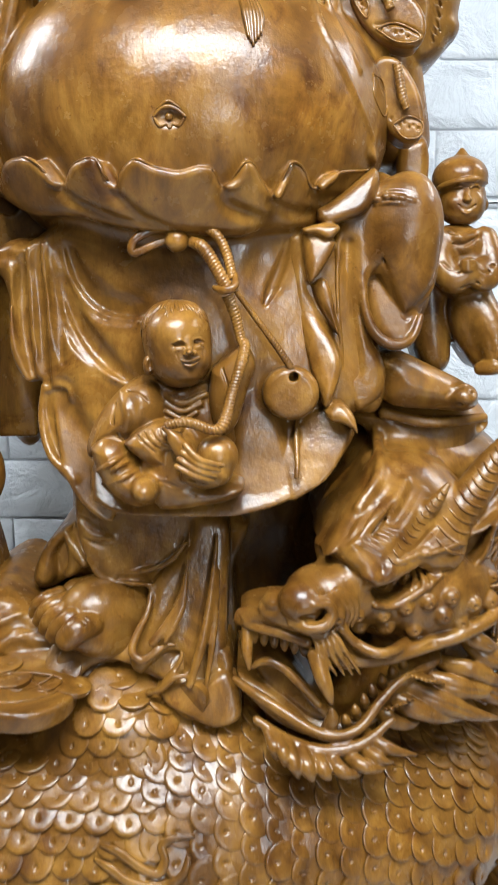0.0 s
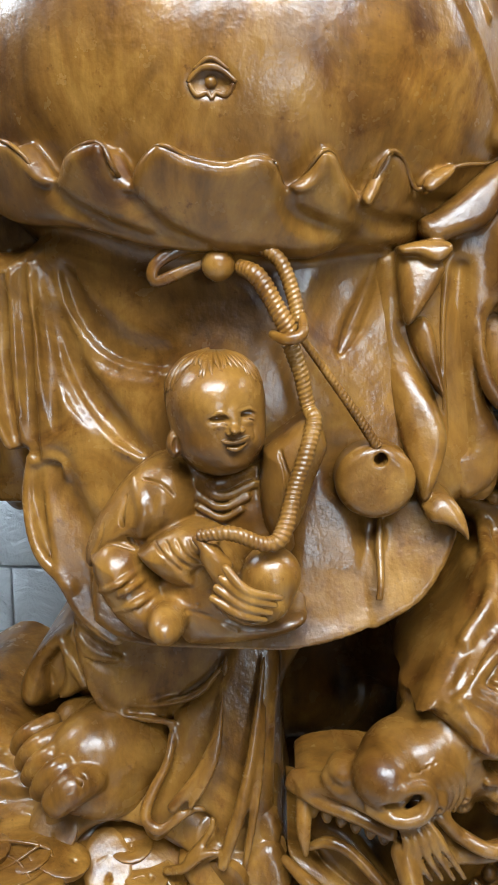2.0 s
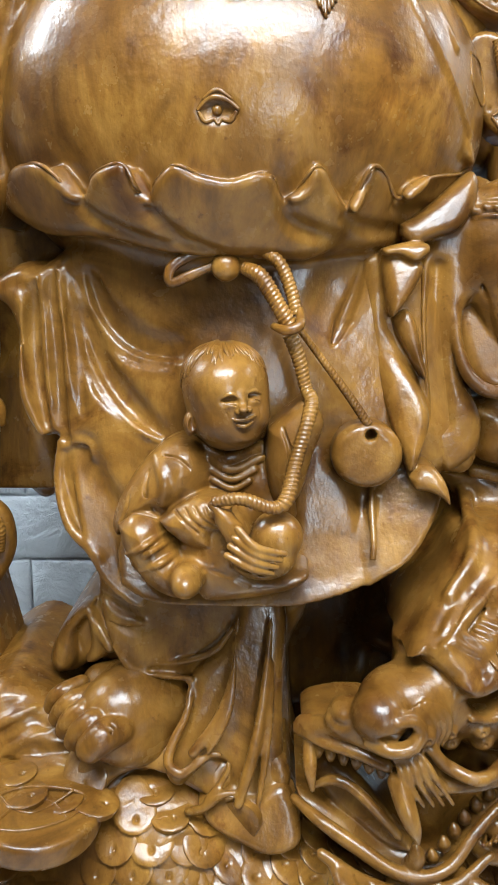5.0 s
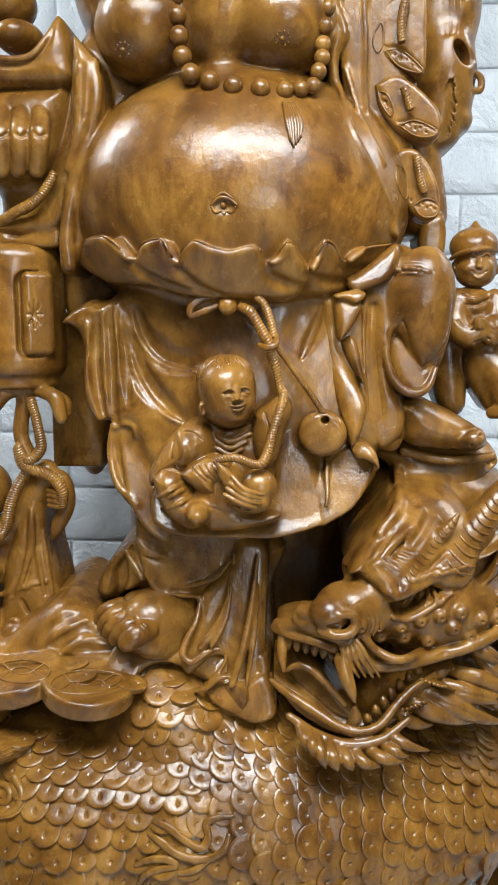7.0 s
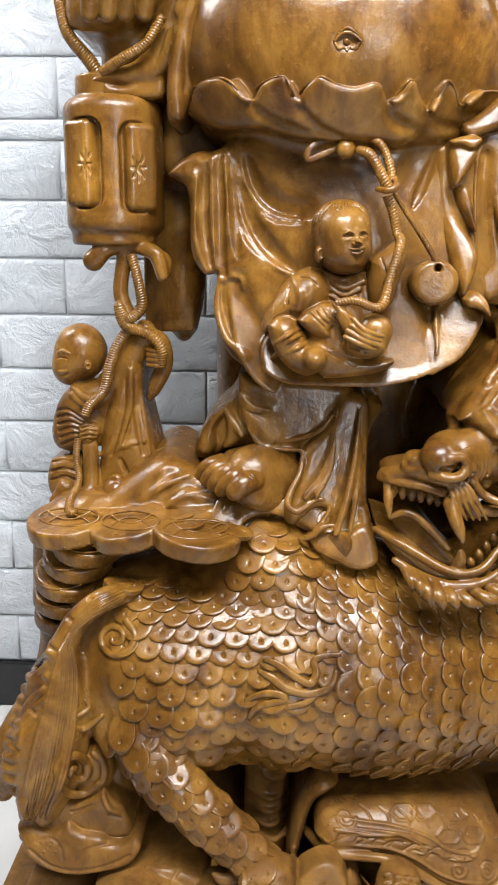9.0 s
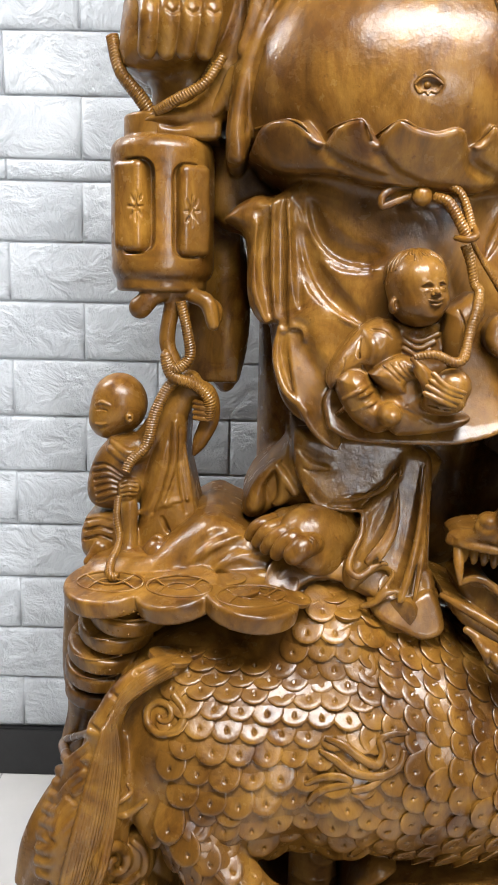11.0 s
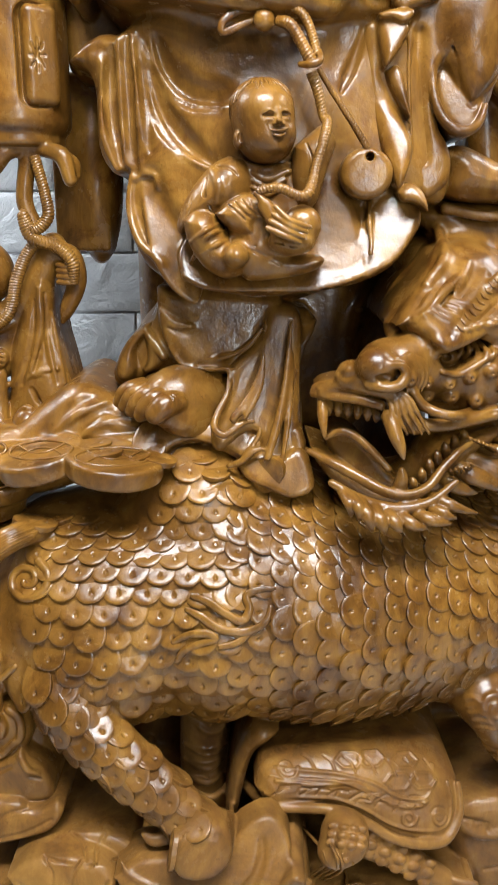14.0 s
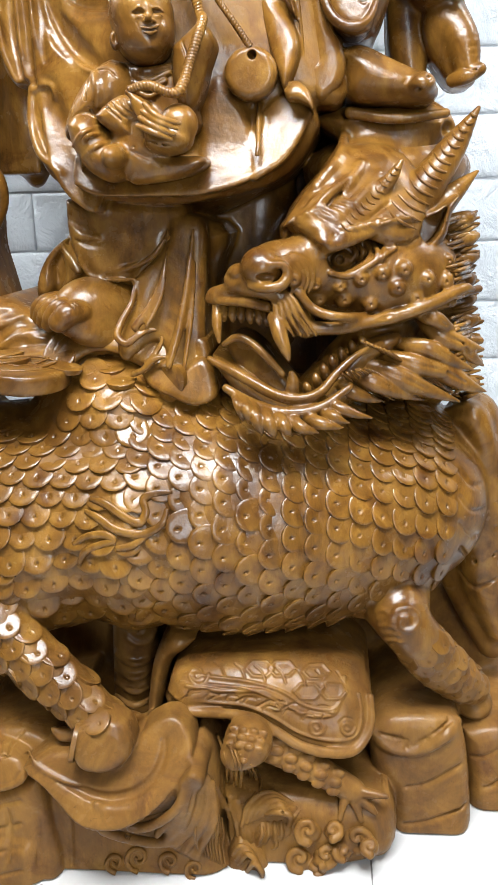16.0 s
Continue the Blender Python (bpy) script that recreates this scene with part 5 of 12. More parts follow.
# base with rocks, leaves and waves
beast.box((-0.138, 1.24, -0.218), (0.3603, 0.3, 0.0961), edge=0.04)
beast.relief((-0.329, 0.174), (-0.263, 0.16), (-0.188, 0.136), (-0.101, 0.161), (-0.05, 0.249), (-0.024, 0.218), (-0.013, 0.143), (-0.021, 0.054), (-0.015, -0.048), (-0.354, -0.068), front=0.92, back=1.3, edge=0.05, k=0.01)
beast.relief((-0.317, 0.2272), (-0.2663, 0.1936), (-0.2241, 0.1614), (-0.1797, 0.1535), (-0.1343, 0.1636), (-0.0863, 0.1975), (-0.0508, 0.2456), (-0.0594, 0.2834), (-0.0869, 0.3005), (-0.1251, 0.2816), (-0.1505, 0.2538), (-0.2255, 0.2515), (-0.2792, 0.2469), front=0.88, back=0.97, edge=0.006, tilt=(0, 0.6), k=0.004)
beast.tube((-0.2764, 0.8781, 0.2238, 0.003), (-0.226, 0.8681, 0.2067, 0.007), (-0.1856, 0.8621, 0.1964, 0.009), (-0.1421, 0.8651, 0.2016, 0.009), (-0.1082, 0.8778, 0.2232, 0.008), (-0.0937, 0.8945, 0.2516, 0.006), (-0.0938, 0.9072, 0.2727, 0.003), k=0.004, cut=True)
beast.tube((-0.3085, 0.8797, 0.2215, 0.002), (-0.2621, 0.8687, 0.2028, 0.003), (-0.2163, 0.8572, 0.1829, 0.0035), (-0.172, 0.8546, 0.1784, 0.004), (-0.1287, 0.858, 0.1843, 0.004), (-0.0861, 0.8707, 0.2061, 0.0035), (-0.0542, 0.8896, 0.2382, 0.002), k=0.003)
beast.tube((-0.2029, 0.8594, 0.1919, 0.0012), (-0.1675, 0.8567, 0.1871, 0.002), (-0.127, 0.8621, 0.1964, 0.002), (-0.0907, 0.8772, 0.2222, 0.002), (-0.0745, 0.896, 0.254, 0.0012), k=0.002, cut=True)
beast.tube((-0.3087, 0.8954, 0.2529, 0.002), (-0.2905, 0.8829, 0.232, 0.004), (-0.249, 0.8735, 0.2159, 0.004), (-0.2246, 0.8705, 0.2109, 0.002), k=0.003)
beast.relief((-0.2841, 0.216), (-0.2596, 0.192), (-0.2216, 0.1661), (-0.1776, 0.1572), (-0.1325, 0.1672), (-0.0848, 0.201), (-0.048, 0.2459), (-0.0284, 0.2202), (-0.0673, 0.1675), (-0.1061, 0.1346), (-0.1447, 0.1161), (-0.1989, 0.1117), (-0.244, 0.1357), (-0.2675, 0.1739), front=0.886, back=1, edge=0.008, tilt=(0, -0.45), k=0.003)
beast.tube((-0.151, 0.874, 0.1623, 0.001), (-0.1598, 0.882, 0.136, 0.0014), (-0.1667, 0.89, 0.1137, 0.001), k=0.002, cut=True)
beast.tube((-0.0805, 0.874, 0.1891, 0.001), (-0.0884, 0.882, 0.1634, 0.0014), (-0.0945, 0.89, 0.1416, 0.001), k=0.002, cut=True)
beast.relief((-0.2304, 0.272), (-0.2287, 0.3019), (-0.2075, 0.3172), (-0.1744, 0.3239), (-0.1462, 0.3109), (-0.1366, 0.2748), (-0.1556, 0.2492), (-0.1875, 0.2422), (-0.2149, 0.2494), front=0.858, back=0.925, edge=0.02, tilt=(0.1, 0.25), k=0.003)
beast.tube((-0.2304, 0.88, 0.2967, 0.002), (-0.1878, 0.872, 0.3134, 0.003), (-0.1474, 0.88, 0.2989, 0.002), k=0.004, cut=True)
beast.tube((-0.0507, 0.892, 0.2446, 0.006), (-0.0659, 0.89, 0.1765, 0.009), (-0.1148, 0.9, 0.0988, 0.006), k=0.004)
beast.tube((-0.0439, 0.896, 0.2325, 0.006), (-0.0558, 0.896, 0.1624, 0.009), (-0.1009, 0.905, 0.085, 0.006), k=0.004)
beast.tube((-0.037, 0.9, 0.2204, 0.006), (-0.0456, 0.902, 0.1482, 0.009), (-0.0867, 0.91, 0.0711, 0.006), k=0.004)
beast.tube((-0.03, 0.904, 0.2082, 0.006), (-0.0352, 0.908, 0.1339, 0.009), (-0.0724, 0.915, 0.0572, 0.006), k=0.004)
beast.tube((-0.0229, 0.908, 0.1958, 0.006), (-0.0247, 0.914, 0.1194, 0.009), (-0.0579, 0.92, 0.0431, 0.006), k=0.004)
beast.tube((-0.057, 0.874, 0.227, 0.0045), (-0.07, 0.874, 0.175, 0.0054), (-0.109, 0.92, 0.069, 0.0048), k=0.006)
beast.tube((-0.049, 0.872, 0.223, 0.0043), (-0.063, 0.876, 0.167, 0.0051), (-0.1, 0.92, 0.064, 0.0048), k=0.006)
beast.tube((-0.045, 0.883, 0.208, 0.0045), (-0.059, 0.887, 0.152, 0.0054), (-0.091, 0.92, 0.059, 0.0048), k=0.006)
beast.tube((-0.046, 0.924, 0.169, 0.0048), (-0.058, 0.92, 0.117, 0.0054), (-0.082, 0.92, 0.054, 0.0048), k=0.006)
beast.tube((-0.039, 0.926, 0.161, 0.0045), (-0.051, 0.921, 0.111, 0.0054), (-0.073, 0.92, 0.049, 0.0048), k=0.006)
beast.tube((-0.033, 0.93, 0.151, 0.0048), (-0.045, 0.924, 0.102, 0.0054), (-0.064, 0.92, 0.043, 0.0048), k=0.006)
beast.tube((-0.026, 0.936, 0.141, 0.0045), (-0.039, 0.929, 0.091, 0.0057), (-0.055, 0.922, 0.037, 0.0048), k=0.006)
beast.box((-0.112, 1.1, -0.157), (0.1321, 0.2, 0.044), edge=0.03, k=0.01)
beast.relief((0.225, 0.204), (0.272, 0.231), (0.357, 0.23), (0.388, 0.193), (0.403, 0.081), (0.403, -0.002), (0.357, -0.026), (0.278, -0.03), (0.266, 0.074), (0.236, 0.12), front=1.035, back=1.4, edge=0.03, k=0.006)
beast.tube((0.23, 1.051, 0.202, 0.0067), (0.262, 1.035, 0.176, 0.0076), (0.309, 1.035, 0.172, 0.0076), (0.355, 1.035, 0.201, 0.0076), (0.379, 1.065, 0.214, 0.0057), k=0.008)
beast.tube((0.292, 1.035, 0.098, 0.004), (0.33, 1.035, 0.108, 0.004), (0.381, 1.039, 0.144, 0.004), k=0.002, cut=True)
beast.tube((0.29, 1.037, 0.021, 0.004), (0.333, 1.035, 0.031, 0.004), (0.395, 1.043, 0.062, 0.004), k=0.002, cut=True)
beast.tube((0.245, 1.039, 0.2, 0.004), (0.281, 1.035, 0.193, 0.004), (0.29, 1.032, 0.179, 0.004), k=0.002, cut=True)
beast.tube((0.309, 1.034, 0.186, 0.004), (0.336, 1.035, 0.206, 0.004), (0.366, 1.052, 0.223, 0.004), k=0.002, cut=True)
beast.ball((0.248, 1.041, 0.197), (0.0029, 0.004, 0.0029), k=0.001, cut=True)
beast.ball((0.258, 1.034, 0.191), (0.0029, 0.004, 0.0029), k=0.001, cut=True)
beast.ball((0.269, 1.039, 0.194), (0.0029, 0.004, 0.0029), k=0.001, cut=True)
beast.ball((0.279, 1.035, 0.186), (0.0029, 0.004, 0.0029), k=0.001, cut=True)
beast.ball((0.289, 1.035, 0.193), (0.0029, 0.004, 0.0029), k=0.001, cut=True)
beast.ball((0.3, 1.034, 0.183), (0.0027, 0.004, 0.0027), k=0.001, cut=True)
beast.ball((0.323, 1.037, 0.195), (0.0029, 0.004, 0.0029), k=0.001, cut=True)
beast.ball((0.33, 1.036, 0.213), (0.0027, 0.004, 0.0027), k=0.001, cut=True)
beast.ball((0.338, 1.039, 0.205), (0.0027, 0.004, 0.0027), k=0.001, cut=True)
beast.ball((0.345, 1.041, 0.22), (0.0029, 0.004, 0.0029), k=0.001, cut=True)
beast.ball((0.353, 1.046, 0.212), (0.0029, 0.004, 0.0029), k=0.001, cut=True)
beast.ball((0.361, 1.053, 0.224), (0.0029, 0.004, 0.0029), k=0.001, cut=True)
beast.relief((0.398, 0.159), (0.458, 0.172), (0.535, 0.152), (0.548, -0.026), (0.427, -0.032), (0.413, 0.053), front=1.1, back=1.4, edge=0.03, k=0.006)
beast.tube((0.402, 1.063, 0.086, 0.004), (0.439, 1.1, 0.052, 0.004), (0.467, 1.1, 0.072, 0.004), k=0.002, cut=True)
beast.tube((0.413, 1.109, 0.109, 0.004), (0.436, 1.1, 0.117, 0.004), (0.464, 1.1, 0.136, 0.004), k=0.002, cut=True)
beast.relief((-0.012, 0.121), (0.054, 0.129), (0.176, 0.129), (0.26, 0.111), (0.265, 0.021), (0.176, -0.019), (0.138, -0.05), (-0.021, -0.114), (-0.224, -0.127), (-0.237, -0.03), (-0.115, 0.001), (-0.021, 0.017), front=0.955, back=1.4, edge=0.04, k=0.006)
beast.tube((-0.191, 1.16, 0.361, 0.042), (-0.194, 1.14, 0.161, 0.042), k=0.02)
beast.tube((-0.224, 1.126, 0.288, 0.0042), (-0.183, 1.104, 0.281, 0.006), (-0.154, 1.135, 0.283, 0.0042), k=0.0034)
beast.tube((-0.226, 1.124, 0.26, 0.0042), (-0.185, 1.101, 0.255, 0.0063), (-0.155, 1.132, 0.258, 0.0042), k=0.0034)
beast.tube((-0.227, 1.121, 0.234, 0.0042), (-0.185, 1.096, 0.231, 0.0063), (-0.155, 1.126, 0.233, 0.0042), k=0.0034)
beast.tube((-0.222, 1.097, 0.222, 0.0042), (-0.179, 1.066, 0.223, 0.0063), (-0.15, 1.099, 0.223, 0.0042), k=0.0034)
beast.tube((-0.171, 0.92, 0.314, 0.0036), (-0.144, 0.933, 0.288, 0.0054), (-0.141, 1.056, 0.224, 0.004), k=0.0029)
beast.tube((-0.152, 1.142, 0.331, 0.0053), (-0.162, 1.126, 0.316, 0.0051), (-0.181, 1.115, 0.317, 0.0046), (-0.197, 1.115, 0.33, 0.0047), (-0.198, 1.117, 0.349, 0.0045), (-0.155, 1.002, 0.424, 0.0037), (-0.143, 1.007, 0.422, 0.0037), (-0.165, 1.126, 0.347, 0.0037), (-0.167, 1.123, 0.336, 0.0035), (-0.175, 1.118, 0.333, 0.0035), (-0.181, 1.117, 0.337, 0.0035), (-0.183, 1.117, 0.343, 0.0035), (-0.18, 1.118, 0.346, 0.0035), k=0.0028)
beast.relief((-0.135, 0.196), (-0.108, 0.318), (-0.078, 0.351), (-0.062, 0.373), (-0.105, 0.382), (-0.138, 0.318), (-0.153, 0.196), front=1.02, back=1.3, edge=0.03, k=0.01)
beast.box((-0.027, 1.42, 0.092), (0.5254, 0.12, 0.3253), edge=0.06, k=0.02)
# ledge of coins, tail and cloud scrolls
beast.relief((-0.479, 0.865), (-0.392, 0.928), (-0.343, 0.917), (-0.273, 0.883), (-0.225, 0.856), (-0.243, 0.824), (-0.29, 0.809), (-0.424, 0.761), (-0.532, 0.754), (-0.59, 0.812), (-0.572, 0.85), front=1.105, back=1.4, edge=0.04, tilt=(-0.05, 0.3), k=0.012)
beast.relief((-0.398, 0.892), (-0.297, 0.875), (-0.176, 0.835), (-0.096, 0.786), (-0.135, 0.737), (-0.254, 0.743), (-0.365, 0.797), front=1.1, back=1.4, edge=0.06, tilt=(0, 0.3), k=0.02)
beast.relief((-0.548, 0.83), (-0.579, 0.576), (-0.475, 0.499), (-0.461, 0.659), (-0.5, 0.724), front=1.12, back=1.4, edge=0.04, k=0.01)
beast.tube((-0.584, 1.2, 0.767, 0.0505), (-0.597, 1.2, 0.642, 0.044), (-0.6, 1.2, 0.56, 0.033), (-0.618, 1.22, 0.477, 0.0345), k=0.02)
beast.tube((-0.441, 1.123, 0.893, 0.004), (-0.389, 1.1, 0.913, 0.006), (-0.34, 1.098, 0.921, 0.0029), k=0.008, cut=True)
beast.tube((-0.441, 1.092, 0.877, 0.0029), (-0.396, 1.084, 0.894, 0.0057), (-0.358, 1.085, 0.898, 0.0029), k=0.008, cut=True)
beast.tube((-0.385, 1.073, 0.88, 0.0029), (-0.338, 1.08, 0.89, 0.0054), (-0.291, 1.081, 0.879, 0.0029), k=0.008, cut=True)
beast.tube((-0.29, 1.072, 0.872, 0.0027), (-0.253, 1.085, 0.869, 0.0057), (-0.196, 1.142, 0.837, 0.003), k=0.008, cut=True)
beast.tube((-0.252, 1.069, 0.86, 0.0027), (-0.226, 1.121, 0.848, 0.005), (-0.176, 1.142, 0.83, 0.0029), k=0.008, cut=True)
beast.tube((-0.454, 1.082, 0.86, 0.0029), (-0.422, 1.077, 0.871, 0.0048), (-0.385, 1.069, 0.871, 0.0029), k=0.008, cut=True)
beast.tube((-0.352, 1.084, 0.889, 0.0028), (-0.345, 1.067, 0.874, 0.0048), (-0.353, 1.059, 0.853, 0.0029), k=0.006, cut=True)
beast.tube((-0.375, 1.13, 0.681, 0.014), (-0.414, 1.06, 0.715, 0.0171), (-0.455, 1.0, 0.727, 0.02), (-0.5, 0.99, 0.695, 0.0198), (-0.528, 0.98, 0.644, 0.0228), k=0.01)
beast.ball((-0.19, 1.15, 0.74), (0.13, 0.125, 0.103), k=0.03)
beast.ball((-0.06, 1.17, 0.705), (0.10, 0.12, 0.08), k=0.03)
beast.ball((-0.09, 1.16, 0.678), (0.11, 0.135, 0.092), k=0.03)
beast.tube((-0.528, 0.98, 0.644, 0.019), (-0.541, 0.965, 0.559, 0.0228), (-0.561, 0.955, 0.47, 0.0247), (-0.596, 0.955, 0.349, 0.014), k=0.012)
beast.tube((-0.516, 0.99, 0.649, 0.0133), (-0.517, 0.98, 0.551, 0.0209), (-0.533, 0.97, 0.44, 0.0228), (-0.569, 0.96, 0.336, 0.014), k=0.012)
beast.tube((-0.545, 0.99, 0.617, 0.0144), (-0.567, 0.97, 0.534, 0.0228), (-0.601, 0.96, 0.454, 0.0266), (-0.636, 0.965, 0.384, 0.018), k=0.012)
beast.tube((-0.572, 1.01, 0.573, 0.0133), (-0.608, 0.99, 0.509, 0.022), (-0.637, 0.98, 0.45, 0.0209), (-0.659, 0.98, 0.383, 0.012), k=0.012)
beast.tube((-0.51, 1.0, 0.613, 0.0095), (-0.501, 0.99, 0.525, 0.0133), (-0.515, 0.99, 0.416, 0.014), (-0.552, 0.97, 0.34, 0.01), k=0.012)
beast.tube((-0.547, 0.965, 0.645, 0.0048), (-0.642, 1.193, 0.488, 0.0088), (-0.586, 0.999, 0.577, 0.0086), (-0.593, 1.006, 0.577, 0.0086), k=0.003)
beast.tube((-0.549, 0.966, 0.624, 0.0045), (-0.578, 0.98, 0.588, 0.0076), (-0.589, 0.99, 0.561, 0.0086), (-0.602, 1.006, 0.555, 0.009), k=0.003)
beast.tube((-0.549, 0.958, 0.608, 0.0048), (-0.579, 0.976, 0.57, 0.0076), (-0.591, 0.98, 0.546, 0.0086), (-0.604, 0.989, 0.544, 0.0086), k=0.003)
beast.tube((-0.549, 0.952, 0.591, 0.0048), (-0.577, 0.959, 0.56, 0.0076), (-0.592, 0.965, 0.534, 0.0086), (-0.609, 0.98, 0.528, 0.0086), k=0.003)
beast.tube((-0.549, 0.947, 0.574, 0.0048), (-0.576, 0.95, 0.544, 0.0072), (-0.592, 0.951, 0.522, 0.0086), (-0.614, 0.973, 0.512, 0.009), k=0.003)
beast.tube((-0.549, 0.942, 0.556, 0.0045), (-0.577, 0.942, 0.528, 0.0076), (-0.594, 0.943, 0.507, 0.0086), (-0.618, 0.967, 0.494, 0.0086), k=0.003)
beast.tube((-0.55, 0.938, 0.538, 0.0048), (-0.578, 0.937, 0.511, 0.0076), (-0.596, 0.937, 0.489, 0.0086), (-0.621, 0.96, 0.477, 0.0086), k=0.003)
beast.tube((-0.551, 0.935, 0.52, 0.0048), (-0.579, 0.934, 0.492, 0.0072), (-0.598, 0.933, 0.471, 0.0086), (-0.621, 0.949, 0.463, 0.0086), k=0.003)
beast.tube((-0.552, 0.932, 0.501, 0.0048), (-0.582, 0.932, 0.472, 0.0076), (-0.6, 0.933, 0.45, 0.0081), (-0.622, 0.943, 0.446, 0.0086), k=0.003)
beast.tube((-0.553, 0.931, 0.481, 0.0045), (-0.585, 0.933, 0.451, 0.0076), (-0.602, 0.938, 0.425, 0.0081), (-0.619, 0.941, 0.427, 0.0086), k=0.003)
beast.tube((-0.555, 0.932, 0.459, 0.0045), (-0.588, 0.935, 0.428, 0.0076), (-0.601, 0.943, 0.399, 0.0086), (-0.613, 0.95, 0.398, 0.009), k=0.003)
beast.tube((-0.558, 0.935, 0.435, 0.0048), (-0.59, 0.932, 0.408, 0.0076), (-0.597, 0.94, 0.38, 0.009), (-0.603, 0.95, 0.377, 0.009), k=0.003)
beast.tube((-0.562, 0.941, 0.409, 0.0048), (-0.591, 0.926, 0.391, 0.0076), (-0.593, 0.939, 0.36, 0.0086), (-0.591, 0.944, 0.361, 0.0086), k=0.003)
beast.tube((-0.517, 0.98, 0.702, 0.004), (-0.504, 0.97, 0.697, 0.004), k=0.002, cut=True)
beast.tube((-0.545, 0.968, 0.655, 0.004), (-0.532, 0.957, 0.651, 0.004), k=0.002, cut=True)
beast.tube((-0.563, 0.961, 0.598, 0.004), (-0.548, 0.949, 0.594, 0.004), k=0.002, cut=True)
beast.tube((-0.578, 0.948, 0.552, 0.004), (-0.564, 0.938, 0.547, 0.004), k=0.002, cut=True)
beast.tube((-0.611, 0.941, 0.489, 0.004), (-0.596, 0.929, 0.487, 0.004), k=0.002, cut=True)
beast.tube((-0.48, 0.983, 0.735, 0.004), (-0.467, 0.975, 0.728, 0.004), k=0.002, cut=True)
beast.tube((-0.436, 1.018, 0.745, 0.004), (-0.424, 1.013, 0.737, 0.004), k=0.002, cut=True)
pile.rope((-0.425, 1.003, 0.689, 0.0076), (-0.407, 0.984, 0.672, 0.0069), (-0.415, 0.973, 0.65, 0.0067), (-0.44, 0.976, 0.639, 0.0068), (-0.461, 0.989, 0.645, 0.0061), (-0.465, 1.001, 0.662, 0.0062), (-0.451, 1.003, 0.675, 0.0059), (-0.434, 0.995, 0.676, 0.0056), (-0.426, 0.986, 0.668, 0.0053), (-0.43, 0.982, 0.658, 0.005), (-0.44, 0.984, 0.655, 0.0048), (-0.446, 0.988, 0.658, 0.0045), (-0.445, 0.991, 0.662, 0.0042))
beast.box((-0.573, 1.12, -0.04), (0.2647, 0.24, 0.1266), edge=0.03, k=0.01)
beast.relief((-0.618, 0.169), (-0.473, 0.176), (-0.384, 0.169), (-0.325, 0.185), (-0.298, 0.166), (-0.312, -0.071), (-0.66, -0.069), front=0.895, back=1.3, edge=0.02, k=0.006)
beast.tube((-0.508, 0.904, 0.172, 0.004), (-0.419, 0.905, 0.168, 0.004), (-0.335, 0.916, 0.183, 0.004), k=0.002, cut=True)
beast.tube((-0.509, 0.895, 0.135, 0.004), (-0.42, 0.895, 0.132, 0.004), (-0.333, 0.895, 0.157, 0.004), k=0.002, cut=True)
beast.tube((-0.514, 0.895, 0.089, 0.004), (-0.424, 0.895, 0.087, 0.004), (-0.336, 0.895, 0.112, 0.004), k=0.002, cut=True)
beast.tube((-0.513, 0.88, 0.057, 0.004), (-0.423, 0.88, 0.055, 0.004), (-0.338, 0.886, 0.074, 0.004), k=0.002, cut=True)
beast.tube((-0.518, 0.88, 0.01, 0.004), (-0.428, 0.88, 0.008, 0.004), (-0.339, 0.88, 0.034, 0.004), k=0.002, cut=True)
beast.tube((-0.244, 0.876, 0.155, 0.0059), (-0.179, 0.88, 0.114, 0.0081), (-0.102, 0.909, 0.077, 0.0081), (-0.047, 0.913, 0.119, 0.0081), (-0.008, 0.995, 0.121, 0.0066), k=0.006)
beast.tube((-0.193, 0.855, 0.19, 0.0051), (-0.143, 0.877, 0.131, 0.0081), (-0.081, 0.871, 0.166, 0.0077), (-0.052, 0.87, 0.228, 0.0051), k=0.006)
beast.tube((-0.454, 0.895, 0.147, 0.004), (-0.455, 0.895, 0.104, 0.004), (-0.458, 0.882, 0.051, 0.004), k=0.002, cut=True)
beast.tube((-0.405, 0.895, 0.143, 0.004), (-0.405, 0.895, 0.104, 0.004), (-0.408, 0.88, 0.052, 0.004), k=0.002, cut=True)
beast.tube((-0.357, 0.895, 0.138, 0.004), (-0.356, 0.897, 0.102, 0.004), (-0.359, 0.88, 0.052, 0.004), k=0.002, cut=True)
beast.tube((-0.308, 0.896, 0.133, 0.004), (-0.307, 0.895, 0.103, 0.004), (-0.313, 0.892, 0.039, 0.004), k=0.002, cut=True)
beast.tube((-0.265, 0.92, 0.105, 0.004), (-0.263, 0.92, 0.079, 0.004), (-0.269, 0.92, 0.011, 0.004), k=0.002, cut=True)
beast.tube((-0.208, 0.876, 0.141, 0.004), (-0.204, 0.87, 0.125, 0.004), (-0.218, 0.92, 0.01, 0.004), k=0.002, cut=True)
beast.tube((-0.159, 0.865, 0.147, 0.004), (-0.158, 0.882, 0.114, 0.004), (-0.167, 0.92, 0.01, 0.004), k=0.002, cut=True)
beast.tube((-0.045, 0.876, 0.233, 0.0035), (-0.028, 0.927, 0.136, 0.0045), (-0.025, 0.944, 0.042, 0.0038), k=0.0028)
beast.tube((-0.033, 0.932, 0.176, 0.0036), (-0.016, 1.021, 0.043, 0.005), (-0.013, 0.962, 0.026, 0.0038), k=0.0029)
beast.tube((-0.02, 0.945, 0.156, 0.0036), (-0.006, 0.972, 0.078, 0.0047), (-0.002, 0.964, 0.024, 0.0038), k=0.0029)
